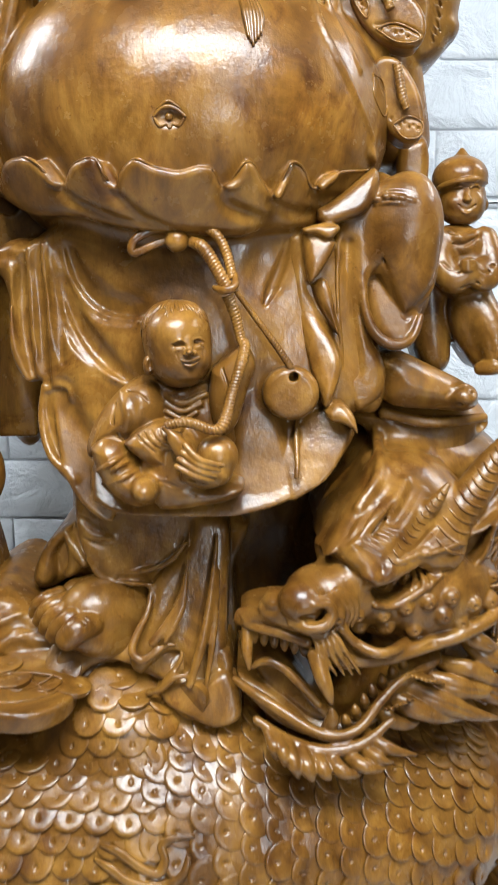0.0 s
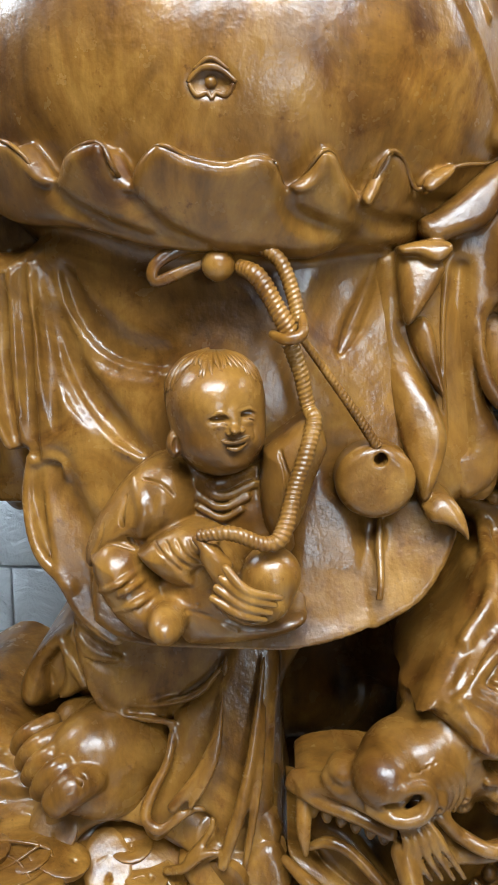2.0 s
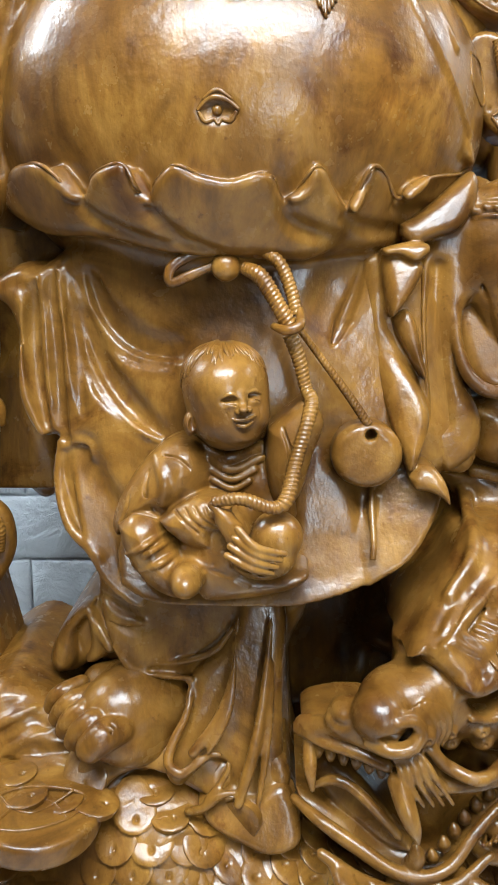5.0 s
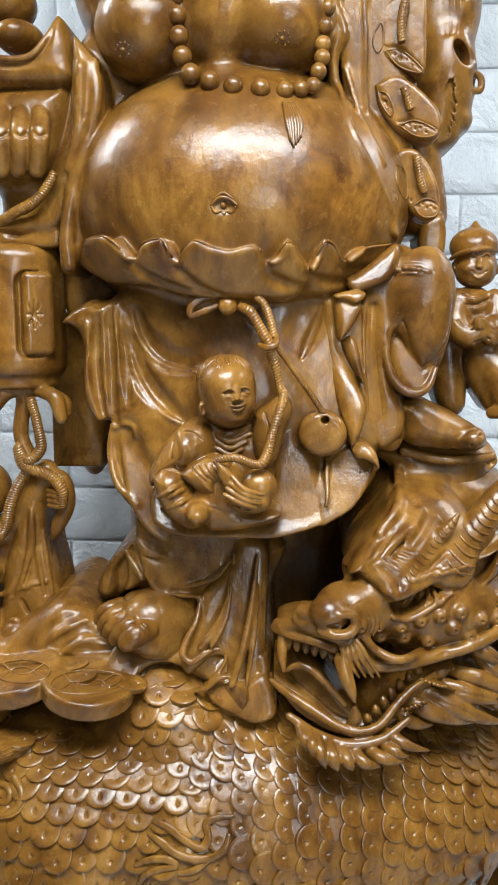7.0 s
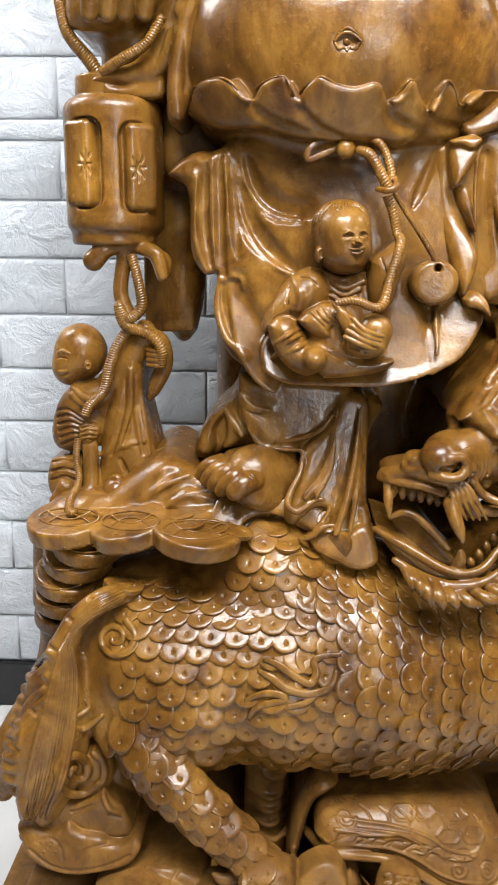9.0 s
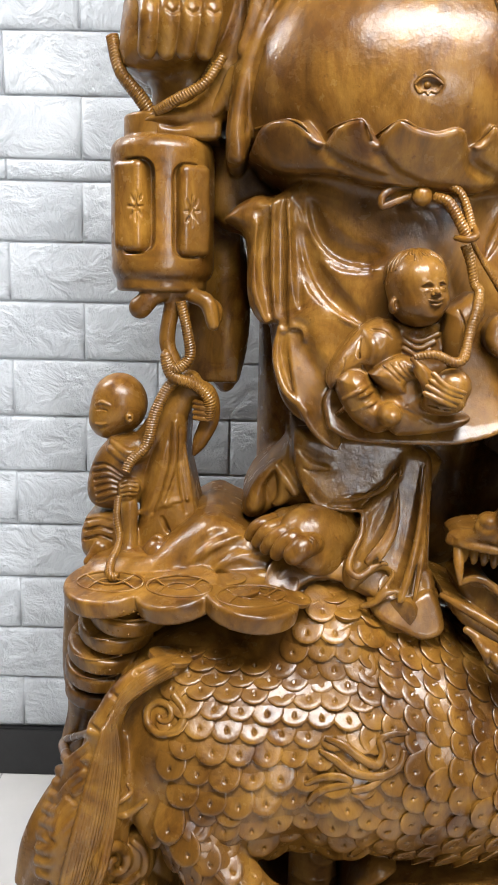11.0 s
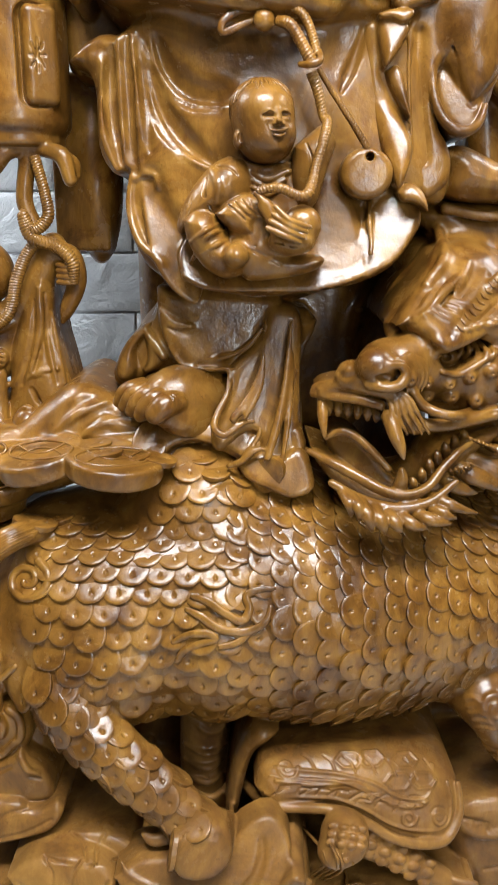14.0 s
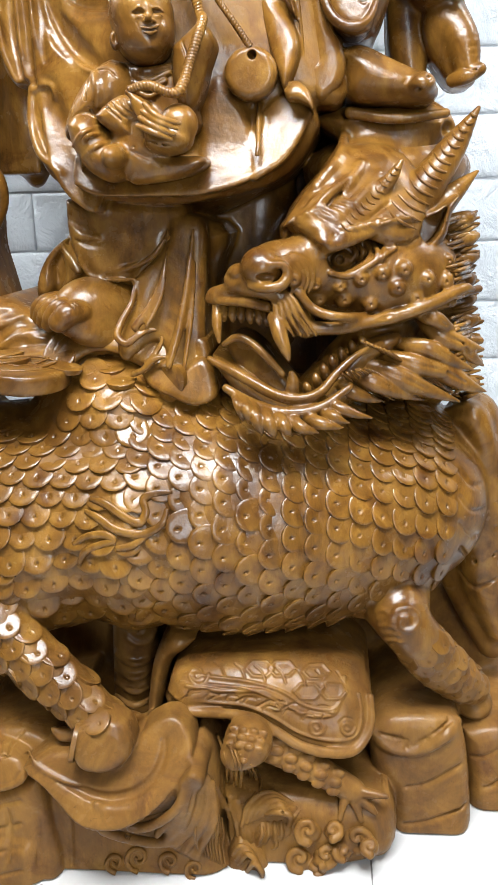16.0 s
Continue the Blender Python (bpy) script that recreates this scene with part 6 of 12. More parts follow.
beast.tube((-0.007, 0.977, 0.118, 0.0038), (0.005, 0.96, 0.079, 0.0047), (0.01, 0.958, 0.028, 0.0036), k=0.0029)
beast.tube((0.006, 0.969, 0.114, 0.0036), (0.016, 0.955, 0.075, 0.0048), (0.021, 0.955, 0.031, 0.0036), k=0.0029)
beast.tube((0.019, 0.963, 0.11, 0.0036), (0.027, 0.953, 0.068, 0.0047), (0.032, 0.955, 0.032, 0.0038), k=0.0029)
beast.tube((-0.458, 0.918, 0.175, 0.0045), (-0.386, 0.916, 0.169, 0.0045), (-0.333, 0.926, 0.184, 0.0036), k=0.0029)
beast.relief((-0.263, 0.804), (-0.244, 0.829), (-0.215, 0.843), (-0.177, 0.845), (-0.142, 0.832), (-0.109, 0.81), (-0.079, 0.774), (-0.043, 0.773), (-0.027, 0.866), (-0.14, 0.886), (-0.235, 0.871), front=1.082, back=1.3, edge=0.012, tilt=(-0.12, 0.25), k=0.004)
# grooves over the ledge
beast.crease((-0.4278, 0.8587, 0.003), (-0.3936, 0.8947, 0.006), (-0.3343, 0.9174, 0.003), lift=0.003, k=0.008, cut=True)
beast.crease((-0.4023, 0.8456, 0.003), (-0.3596, 0.8818, 0.007), (-0.3087, 0.8957, 0.003), lift=0.003, k=0.008, cut=True)
beast.crease((-0.3766, 0.8593, 0.002), (-0.3638, 0.846, 0.006), (-0.3295, 0.8375, 0.003), lift=0.003, k=0.008, cut=True)
beast.crease((-0.4532, 0.8807, 0.003), (-0.4274, 0.9163, 0.006), (-0.402, 0.9341, 0.003), lift=0.003, k=0.008, cut=True)
beast.crease((-0.3254, 0.8599, 0.003), (-0.2827, 0.8604, 0.006), (-0.231, 0.8476, 0.003), lift=0.003, k=0.008, cut=True)
beast.crease((-0.3512, 0.904, 0.002), (-0.3171, 0.8823, 0.005), (-0.2657, 0.8696, 0.002), lift=0.003, k=0.008, cut=True)
beast.crease((-0.415, 0.8544, 0.002), (-0.3809, 0.8833, 0.005), (-0.33, 0.9043, 0.002), lift=0.0, k=0.006)
beast.crease((-0.3809, 0.8458, 0.002), (-0.3425, 0.8686, 0.005), (-0.2957, 0.8808, 0.002), lift=0.0, k=0.006)
beast.crease((-0.3167, 0.8466, 0.002), (-0.2782, 0.847, 0.005), (-0.2307, 0.8341, 0.002), lift=0.0, k=0.006)
# edge of the saddle cloth
beast.relief((-0.2438, 0.823), (-0.226, 0.8403), (-0.196, 0.8485), (-0.1622, 0.8418), (-0.1286, 0.829), (-0.095, 0.8028), (-0.0694, 0.789), (-0.0776, 0.8246), (-0.1193, 0.8645), (-0.1862, 0.8829), (-0.2453, 0.8796), (-0.281, 0.8456), front=1.072, back=1.2, edge=0.012, tilt=(0, 0.55), k=0.006)
beast.crease((-0.2378, 0.8255, 0.003), (-0.2218, 0.8402, 0.005), (-0.196, 0.8467, 0.0055), (-0.1623, 0.84, 0.0055), (-0.1286, 0.8272, 0.0055), (-0.095, 0.8001, 0.005), (-0.0609, 0.7862, 0.003), lift=0.001, k=0.004)
beast.crease((-0.2239, 0.7916, 0.002), (-0.1971, 0.8178, 0.004), (-0.1629, 0.8216, 0.002), lift=0.0, k=0.003)
beast.crease((-0.2071, 0.7806, 0.002), (-0.1805, 0.8042, 0.004), (-0.1419, 0.8062, 0.002), lift=0.0, k=0.003)
beast.crease((-0.1814, 0.7775, 0.002), (-0.1509, 0.7922, 0.004), (-0.1123, 0.7897, 0.002), lift=0.0, k=0.003)
beast.crease((-0.1516, 0.768, 0.002), (-0.1212, 0.7765, 0.004), (-0.0825, 0.7713, 0.002), lift=0.0, k=0.003)
beast.crease((-0.2188, 0.8093, 0.002), (-0.2072, 0.8224, 0.0035), (-0.1839, 0.8308, 0.002), lift=0.0, k=0.003)
beast.disc((-0.311, 1.04, 0.826), 0.0741, 0.016, (7, 7, 8), edge=0.006, oval=1.0, k=0.003)
beast.disc((-0.424, 1.06, 0.828), 0.0666, 0.016, (10, -10, -6), edge=0.006, oval=1.0, k=0.003)
beast.disc((-0.537, 1.1, 0.821), 0.074, 0.016, (9, -4, 0), edge=0.006, oval=1.0, k=0.003)
beast.disc((-0.508, 1.11, 0.783), 0.0641, 0.015, (14, 4, 0), edge=0.006, oval=1.0, k=0.003)
beast.disc((-0.531, 1.12, 0.75), 0.0621, 0.015, (16, 6, 0), edge=0.006, oval=1.0, k=0.003)
beast.disc((-0.551, 1.13, 0.71), 0.063, 0.015, (16, 8, 0), edge=0.006, oval=1.0, k=0.003)
beast.disc((-0.563, 1.14, 0.668), 0.0588, 0.015, (14, 8, 0), edge=0.006, oval=1.0, k=0.003)
beast.disc((-0.572, 1.15, 0.625), 0.0525, 0.015, (12, 8, 0), edge=0.006, oval=1.0, k=0.003)
pile.rope((-0.256, 1.045, 0.835, 0.0021), (-0.259, 1.031, 0.834, 0.002), (-0.27, 1.015, 0.834, 0.002), (-0.287, 1.002, 0.835, 0.002), (-0.307, 0.992, 0.837, 0.002), (-0.327, 0.988, 0.839, 0.002), (-0.344, 0.989, 0.842, 0.002), (-0.357, 0.995, 0.844, 0.002), (-0.362, 1.007, 0.846, 0.002), (-0.36, 1.021, 0.847, 0.002), (-0.35, 1.036, 0.848, 0.0021), (-0.333, 1.05, 0.847, 0.002), (-0.312, 1.052, 0.848, 0.0021), (-0.291, 1.051, 0.848, 0.0021), (-0.272, 1.051, 0.845, 0.002), (-0.26, 1.052, 0.839, 0.002), (-0.256, 1.045, 0.835, 0.0021))
pile.rope((-0.346, 0.987, 0.842, 0.0016), (-0.33, 1.021, 0.843, 0.0017), (-0.311, 1.038, 0.842, 0.0017), (-0.29, 1.036, 0.839, 0.0017), (-0.268, 1.015, 0.834, 0.0017))
pile.rope((-0.352, 1.037, 0.848, 0.0016), (-0.33, 1.019, 0.843, 0.0017), (-0.309, 1.017, 0.84, 0.0016), (-0.29, 1.033, 0.839, 0.0017), (-0.27, 1.051, 0.845, 0.0017))
pile.rope((-0.371, 1.035, 0.851, 0.0021), (-0.373, 1.022, 0.849, 0.0021), (-0.382, 1.016, 0.846, 0.002), (-0.397, 1.014, 0.843, 0.002), (-0.416, 1.018, 0.84, 0.002), (-0.436, 1.027, 0.837, 0.002), (-0.454, 1.039, 0.836, 0.002), (-0.468, 1.054, 0.835, 0.0021), (-0.474, 1.067, 0.837, 0.0021), (-0.472, 1.072, 0.842, 0.0022), (-0.461, 1.073, 0.847, 0.0021), (-0.444, 1.071, 0.852, 0.0021), (-0.424, 1.067, 0.856, 0.0021), (-0.405, 1.064, 0.856, 0.0021), (-0.389, 1.061, 0.854, 0.0021), (-0.376, 1.048, 0.853, 0.0021), (-0.371, 1.035, 0.851, 0.0021))
pile.rope((-0.456, 1.039, 0.835, 0.0016), (-0.442, 1.06, 0.842, 0.0017), (-0.424, 1.062, 0.846, 0.0017), (-0.403, 1.048, 0.847, 0.0017), (-0.38, 1.015, 0.846, 0.0017))
pile.rope((-0.463, 1.075, 0.848, 0.0017), (-0.442, 1.058, 0.841, 0.0017), (-0.421, 1.043, 0.843, 0.0017), (-0.403, 1.046, 0.847, 0.0017), (-0.387, 1.061, 0.854, 0.0017))
pile.rope((-0.48, 1.074, 0.842, 0.0022), (-0.483, 1.069, 0.837, 0.0022), (-0.492, 1.061, 0.834, 0.0021), (-0.508, 1.055, 0.832, 0.0021), (-0.527, 1.055, 0.831, 0.0021), (-0.548, 1.059, 0.83, 0.0021), (-0.567, 1.067, 0.83, 0.0021), (-0.581, 1.078, 0.831, 0.0021), (-0.588, 1.088, 0.834, 0.0021), (-0.585, 1.093, 0.838, 0.0021), (-0.574, 1.096, 0.843, 0.0021), (-0.557, 1.096, 0.847, 0.0022), (-0.536, 1.095, 0.849, 0.0021), (-0.515, 1.091, 0.85, 0.0021), (-0.497, 1.085, 0.849, 0.0021), (-0.485, 1.079, 0.846, 0.0022), (-0.48, 1.074, 0.842, 0.0022))
pile.rope((-0.569, 1.066, 0.83, 0.0017), (-0.554, 1.082, 0.838, 0.0018), (-0.534, 1.084, 0.842, 0.0017), (-0.513, 1.078, 0.84, 0.0017), (-0.49, 1.059, 0.834, 0.0017))
pile.rope((-0.577, 1.097, 0.843, 0.0018), (-0.553, 1.081, 0.837, 0.0017), (-0.532, 1.076, 0.835, 0.0017), (-0.513, 1.077, 0.84, 0.0017), (-0.495, 1.086, 0.849, 0.0017))
pile.rope((-0.53, 1.028, 0.803, 0.0019), (-0.518, 1.052, 0.787, 0.0019), (-0.498, 1.05, 0.786, 0.0019), (-0.479, 1.048, 0.79, 0.002), (-0.452, 1.014, 0.811, 0.0019))
pile.bead((-0.511, 1.028, 0.806), 0.0017)
pile.bead((-0.504, 1.028, 0.81), 0.0017)
pile.bead((-0.497, 1.031, 0.805), 0.0017)
pile.bead((-0.49, 1.033, 0.809), 0.0017)
pile.bead((-0.483, 1.037, 0.803), 0.0017)
pile.bead((-0.476, 1.041, 0.806), 0.0017)
pile.rope((-0.599, 1.123, 0.731, 0.0021), (-0.562, 1.065, 0.749, 0.002), (-0.541, 1.06, 0.749, 0.002), (-0.523, 1.066, 0.75, 0.002), (-0.499, 1.049, 0.764, 0.0019))
pile.bead((-0.563, 1.071, 0.755), 0.0018)
pile.bead((-0.557, 1.078, 0.756), 0.0018)
pile.bead((-0.548, 1.074, 0.754), 0.0017)
pile.bead((-0.534, 1.054, 0.767), 0.0017)
pile.bead((-0.526, 1.051, 0.764), 0.0017)
pile.bead((-0.517, 1.048, 0.77), 0.0017)
pile.rope((-0.594, 1.083, 0.711, 0.002), (-0.572, 1.071, 0.71, 0.002), (-0.553, 1.07, 0.709, 0.002), (-0.536, 1.077, 0.709, 0.002), (-0.514, 1.067, 0.721, 0.0019))
pile.bead((-0.575, 1.081, 0.715), 0.0017)
pile.bead((-0.569, 1.088, 0.716), 0.0017)
pile.bead((-0.561, 1.084, 0.714), 0.0018)
pile.bead((-0.547, 1.064, 0.727), 0.0018)
pile.bead((-0.539, 1.064, 0.724), 0.0018)
pile.bead((-0.53, 1.061, 0.729), 0.0017)
pile.rope((-0.594, 1.09, 0.674, 0.002), (-0.575, 1.084, 0.671, 0.002), (-0.559, 1.084, 0.669, 0.0021), (-0.543, 1.091, 0.669, 0.002), (-0.523, 1.081, 0.681, 0.002))
pile.bead((-0.581, 1.094, 0.675), 0.0018)
pile.bead((-0.566, 1.072, 0.69), 0.0018)
pile.bead((-0.558, 1.072, 0.686), 0.0018)
pile.bead((-0.55, 1.07, 0.691), 0.0018)
pile.bead((-0.543, 1.072, 0.686), 0.0018)
pile.bead((-0.535, 1.072, 0.691), 0.0018)
# saddle cloth edge on the back
pile.add(*beast.skin())
cloud = Clay((-0.68, 0.90, 0.19), (-0.40, 1.20, 0.64), 0.0022)
# cloud scrolls under the tail
cloud.relief((-0.546, 0.578), (-0.512, 0.569), (-0.478, 0.527), (-0.446, 0.417), (-0.426, 0.314), (-0.429, 0.219), (-0.638, 0.22), (-0.604, 0.282), (-0.557, 0.412), front=1.02, back=1.18, edge=0.03, k=0.006)
cloud.relief((-0.53, 0.499), (-0.511, 0.506), (-0.498, 0.518), (-0.499, 0.535), (-0.486, 0.54), (-0.471, 0.525), (-0.471, 0.498), (-0.492, 0.479), (-0.527, 0.469), front=1, back=1.15, edge=0.012, k=0.002)
cloud.tube((-0.516, 0.956, 0.533, 0.0038), (-0.5, 0.968, 0.532, 0.0048), (-0.487, 0.979, 0.539, 0.0047), (-0.492, 0.978, 0.553, 0.0038), k=0.003)
cloud.tube((-0.512, 0.956, 0.518, 0.0045), (-0.494, 0.974, 0.503, 0.006), (-0.463, 0.969, 0.531, 0.0048), k=0.003)
cloud.relief((-0.545, 0.433), (-0.53, 0.443), (-0.514, 0.437), (-0.496, 0.453), (-0.472, 0.456), (-0.459, 0.435), (-0.454, 0.395), (-0.479, 0.358), (-0.529, 0.348), (-0.556, 0.359), (-0.555, 0.397), front=0.985, back=1.15, edge=0.018, k=0.002)
cloud.tube((-0.533, 0.943, 0.424, 0.0095), (-0.533, 0.943, 0.448, 0.0087), (-0.521, 0.946, 0.464, 0.0083), (-0.507, 0.958, 0.461, 0.0084), (-0.498, 0.979, 0.437, 0.0085), (-0.494, 0.981, 0.42, 0.0081), (-0.499, 0.981, 0.405, 0.0074), (-0.509, 0.975, 0.403, 0.0074), (-0.517, 0.967, 0.412, 0.007), (-0.517, 0.952, 0.431, 0.0063), (-0.515, 0.952, 0.439, 0.0059), (-0.511, 0.957, 0.438, 0.0056), (-0.51, 0.968, 0.429, 0.0052), k=0.004)
cloud.tube((-0.484, 0.987, 0.447, 0.006), (-0.468, 0.984, 0.433, 0.0067), (-0.468, 0.982, 0.401, 0.0067), (-0.489, 0.985, 0.378, 0.0057), k=0.003)
cloud.tube((-0.531, 0.934, 0.428, 0.0057), (-0.524, 0.966, 0.382, 0.0076), (-0.499, 0.982, 0.372, 0.0067), (-0.477, 0.978, 0.395, 0.0048), k=0.003)
cloud.relief((-0.561, 0.373), (-0.525, 0.354), (-0.489, 0.365), (-0.469, 0.382), (-0.458, 0.367), (-0.431, 0.337), (-0.424, 0.294), (-0.477, 0.286), (-0.507, 0.299), (-0.531, 0.313), (-0.557, 0.292), (-0.61, 0.298), (-0.585, 0.329), front=0.972, back=1.15, edge=0.014, k=0.002)
cloud.tube((-0.546, 0.952, 0.363, 0.003), (-0.523, 0.972, 0.34, 0.004), (-0.483, 0.972, 0.355, 0.0029), k=0.0014, cut=True)
cloud.tube((-0.468, 0.975, 0.372, 0.005), (-0.458, 0.969, 0.354, 0.0057), (-0.443, 0.974, 0.342, 0.004), k=0.003)
cloud.tube((-0.456, 0.972, 0.336, 0.0029), (-0.439, 0.973, 0.332, 0.0029), k=0.0014, cut=True)
cloud.relief((-0.619, 0.311), (-0.596, 0.314), (-0.562, 0.307), (-0.542, 0.311), (-0.528, 0.324), (-0.508, 0.307), (-0.473, 0.303), (-0.458, 0.292), (-0.434, 0.291), (-0.413, 0.302), (-0.402, 0.287), (-0.421, 0.26), (-0.47, 0.246), (-0.519, 0.24), (-0.568, 0.249), (-0.599, 0.27), front=0.948, back=1.15, edge=0.012, tilt=(0, 0.35), k=0.002)
cloud.tube((-0.593, 0.948, 0.281, 0.003), (-0.557, 0.94, 0.258, 0.0035), (-0.517, 0.937, 0.251, 0.0033), (-0.464, 0.94, 0.259, 0.0033), (-0.42, 0.947, 0.278, 0.0029), k=0.0014, cut=True)
cloud.tube((-0.584, 0.952, 0.294, 0.0025), (-0.559, 0.955, 0.3, 0.003), (-0.541, 0.95, 0.289, 0.003), (-0.534, 0.943, 0.268, 0.0025), k=0.0013, cut=True)
cloud.tube((-0.51, 0.943, 0.267, 0.0025), (-0.495, 0.949, 0.284, 0.003), (-0.475, 0.951, 0.291, 0.003), (-0.458, 0.959, 0.291, 0.0025), k=0.0013, cut=True)
cloud.ball((-0.576, 0.951, 0.291), (0.0025, 0.004, 0.0025), k=0.001, cut=True)
cloud.ball((-0.57, 0.946, 0.275), (0.0024, 0.004, 0.0024), k=0.001, cut=True)
cloud.ball((-0.566, 0.948, 0.281), (0.0025, 0.004, 0.0025), k=0.001, cut=True)
cloud.ball((-0.561, 0.949, 0.286), (0.0025, 0.004, 0.0025), k=0.001, cut=True)
cloud.ball((-0.556, 0.951, 0.292), (0.0024, 0.004, 0.0024), k=0.001, cut=True)
cloud.ball((-0.551, 0.946, 0.276), (0.0025, 0.004, 0.0025), k=0.001, cut=True)
cloud.ball((-0.546, 0.948, 0.282), (0.0024, 0.004, 0.0024), k=0.001, cut=True)
cloud.ball((-0.542, 0.951, 0.286), (0.0025, 0.004, 0.0025), k=0.001, cut=True)
pile.add(*cloud.skin())
leaf = Clay((-0.58, 0.84, 0.14), (-0.28, 1.14, 0.36), 0.0022)
# lotus leaves beside the pedestal
leaf.relief((-0.445, 0.222), (-0.418, 0.244), (-0.364, 0.255), (-0.31, 0.245), (-0.285, 0.227), (-0.308, 0.208), (-0.364, 0.2), (-0.41, 0.205), front=0.935, back=1.12, edge=0.012, tilt=(0, 0.4), k=0.003)
leaf.relief((-0.481, 0.219), (-0.443, 0.242), (-0.382, 0.247), (-0.328, 0.232), (-0.315, 0.206), (-0.337, 0.186), (-0.399, 0.178), (-0.453, 0.191), front=0.888, back=1.12, edge=0.012, tilt=(0, 0.35), k=0.003)
leaf.tube((-0.425, 0.911, 0.245, 0.0027), (-0.398, 0.9, 0.242, 0.0026), (-0.355, 0.898, 0.236, 0.0025), (-0.313, 0.932, 0.22, 0.0026), k=0.0013, cut=True)
leaf.tube((-0.391, 0.952, 0.251, 0.0025), (-0.37, 0.935, 0.245, 0.0027), (-0.359, 0.903, 0.241, 0.0025), k=0.0013, cut=True)
leaf.tube((-0.337, 0.95, 0.25, 0.0025), (-0.347, 0.934, 0.24, 0.0027), (-0.345, 0.904, 0.238, 0.0025), k=0.0013, cut=True)
leaf.tube((-0.467, 0.89, 0.218, 0.0026), (-0.441, 0.885, 0.204, 0.0027), (-0.398, 0.881, 0.193, 0.0027), (-0.341, 0.883, 0.2, 0.0026), (-0.324, 0.89, 0.215, 0.0027), k=0.0013, cut=True)
leaf.tube((-0.422, 0.906, 0.243, 0.0025), (-0.41, 0.893, 0.226, 0.0027), (-0.413, 0.884, 0.201, 0.0025), k=0.0013, cut=True)
leaf.tube((-0.364, 0.906, 0.243, 0.0025), (-0.379, 0.892, 0.225, 0.0027), (-0.382, 0.883, 0.199, 0.0025), k=0.0013, cut=True)
pile.add(*leaf.skin())
wave = Clay((-0.02, 0.86, -0.01), (0.30, 1.10, 0.24), 0.0018)
# breaking waves at the foot
wave.relief((-0.009, 0.102), (0.053, 0.116), (0.139, 0.114), (0.214, 0.1), (0.26, 0.119), (0.266, 0.012), (0.215, -0.014), (0.167, -0.046), (0.138, -0.061), (0.079, -0.06), (0.049, -0.081), (-0.022, -0.112), front=0.972, back=1.08, edge=0.03, k=0.006)
wave.tube((0.016, 0.951, 0.079, 0.0038), (0.028, 0.96, 0.115, 0.005), (0.062, 0.973, 0.128, 0.0057), (0.113, 0.96, 0.11, 0.0038), k=0.0025)
wave.tube((0.025, 0.952, 0.084, 0.0036), (0.037, 0.958, 0.113, 0.0052), (0.07, 0.964, 0.126, 0.0054), (0.109, 0.958, 0.105, 0.0038), k=0.0025)
wave.tube((0.033, 0.955, 0.086, 0.0038), (0.046, 0.956, 0.112, 0.0052), (0.077, 0.955, 0.126, 0.0054), (0.106, 0.956, 0.099, 0.0036), k=0.0025)
wave.tube((0.041, 0.955, 0.091, 0.0038), (0.056, 0.955, 0.11, 0.005), (0.083, 0.947, 0.124, 0.0057), (0.102, 0.955, 0.093, 0.0036), k=0.0025)
wave.tube((0.05, 0.956, 0.095, 0.0038), (0.065, 0.954, 0.108, 0.0052), (0.09, 0.939, 0.122, 0.0054), (0.098, 0.955, 0.087, 0.0038), k=0.0025)
wave.tube((0.059, 0.951, 0.104, 0.0036), (0.076, 0.937, 0.12, 0.005), (0.097, 0.934, 0.118, 0.0054), (0.094, 0.955, 0.08, 0.0038), k=0.0025)
wave.relief((0.036, 0.073), (0.055, 0.089), (0.088, 0.087), (0.103, 0.076), (0.097, 0.056), (0.082, 0.05), (0.078, 0.032), (0.059, 0.025), (0.065, 0.048), (0.046, 0.03), (0.037, 0.03), (0.032, 0.052), front=0.95, back=1.05, edge=0.014, k=0.003)
wave.tube((0.048, 0.955, 0.082, 0.0027), (0.05, 0.947, 0.069, 0.0038), (0.041, 0.951, 0.042, 0.0029), k=0.002)
wave.tube((0.059, 0.954, 0.085, 0.0029), (0.061, 0.947, 0.07, 0.0038), (0.054, 0.955, 0.043, 0.0029), k=0.002)
wave.tube((0.07, 0.954, 0.086, 0.0029), (0.072, 0.947, 0.07, 0.0038), (0.068, 0.955, 0.047, 0.0027), k=0.002)
wave.tube((0.081, 0.955, 0.087, 0.0029), (0.083, 0.947, 0.071, 0.0038), (0.081, 0.955, 0.051, 0.0029), k=0.002)
wave.ball((0.125, 0.959, 0.069), (0.0238, 0.018, 0.0238), k=0.004)
wave.tube((0.125, 0.942, 0.059, 0.0076), (0.114, 0.942, 0.063, 0.0073), (0.109, 0.944, 0.072, 0.0067), (0.109, 0.947, 0.082, 0.0064), (0.114, 0.949, 0.089, 0.0061), (0.122, 0.95, 0.092, 0.0059), (0.129, 0.949, 0.092, 0.0056), (0.133, 0.946, 0.088, 0.0056), (0.134, 0.944, 0.084, 0.005), (0.132, 0.941, 0.081, 0.0048), (0.128, 0.94, 0.079, 0.0045), (0.125, 0.94, 0.08, 0.0042), (0.124, 0.941, 0.082, 0.004), k=0.003)
wave.ball((0.155, 0.959, 0.021), (0.0219, 0.018, 0.0219), k=0.004)
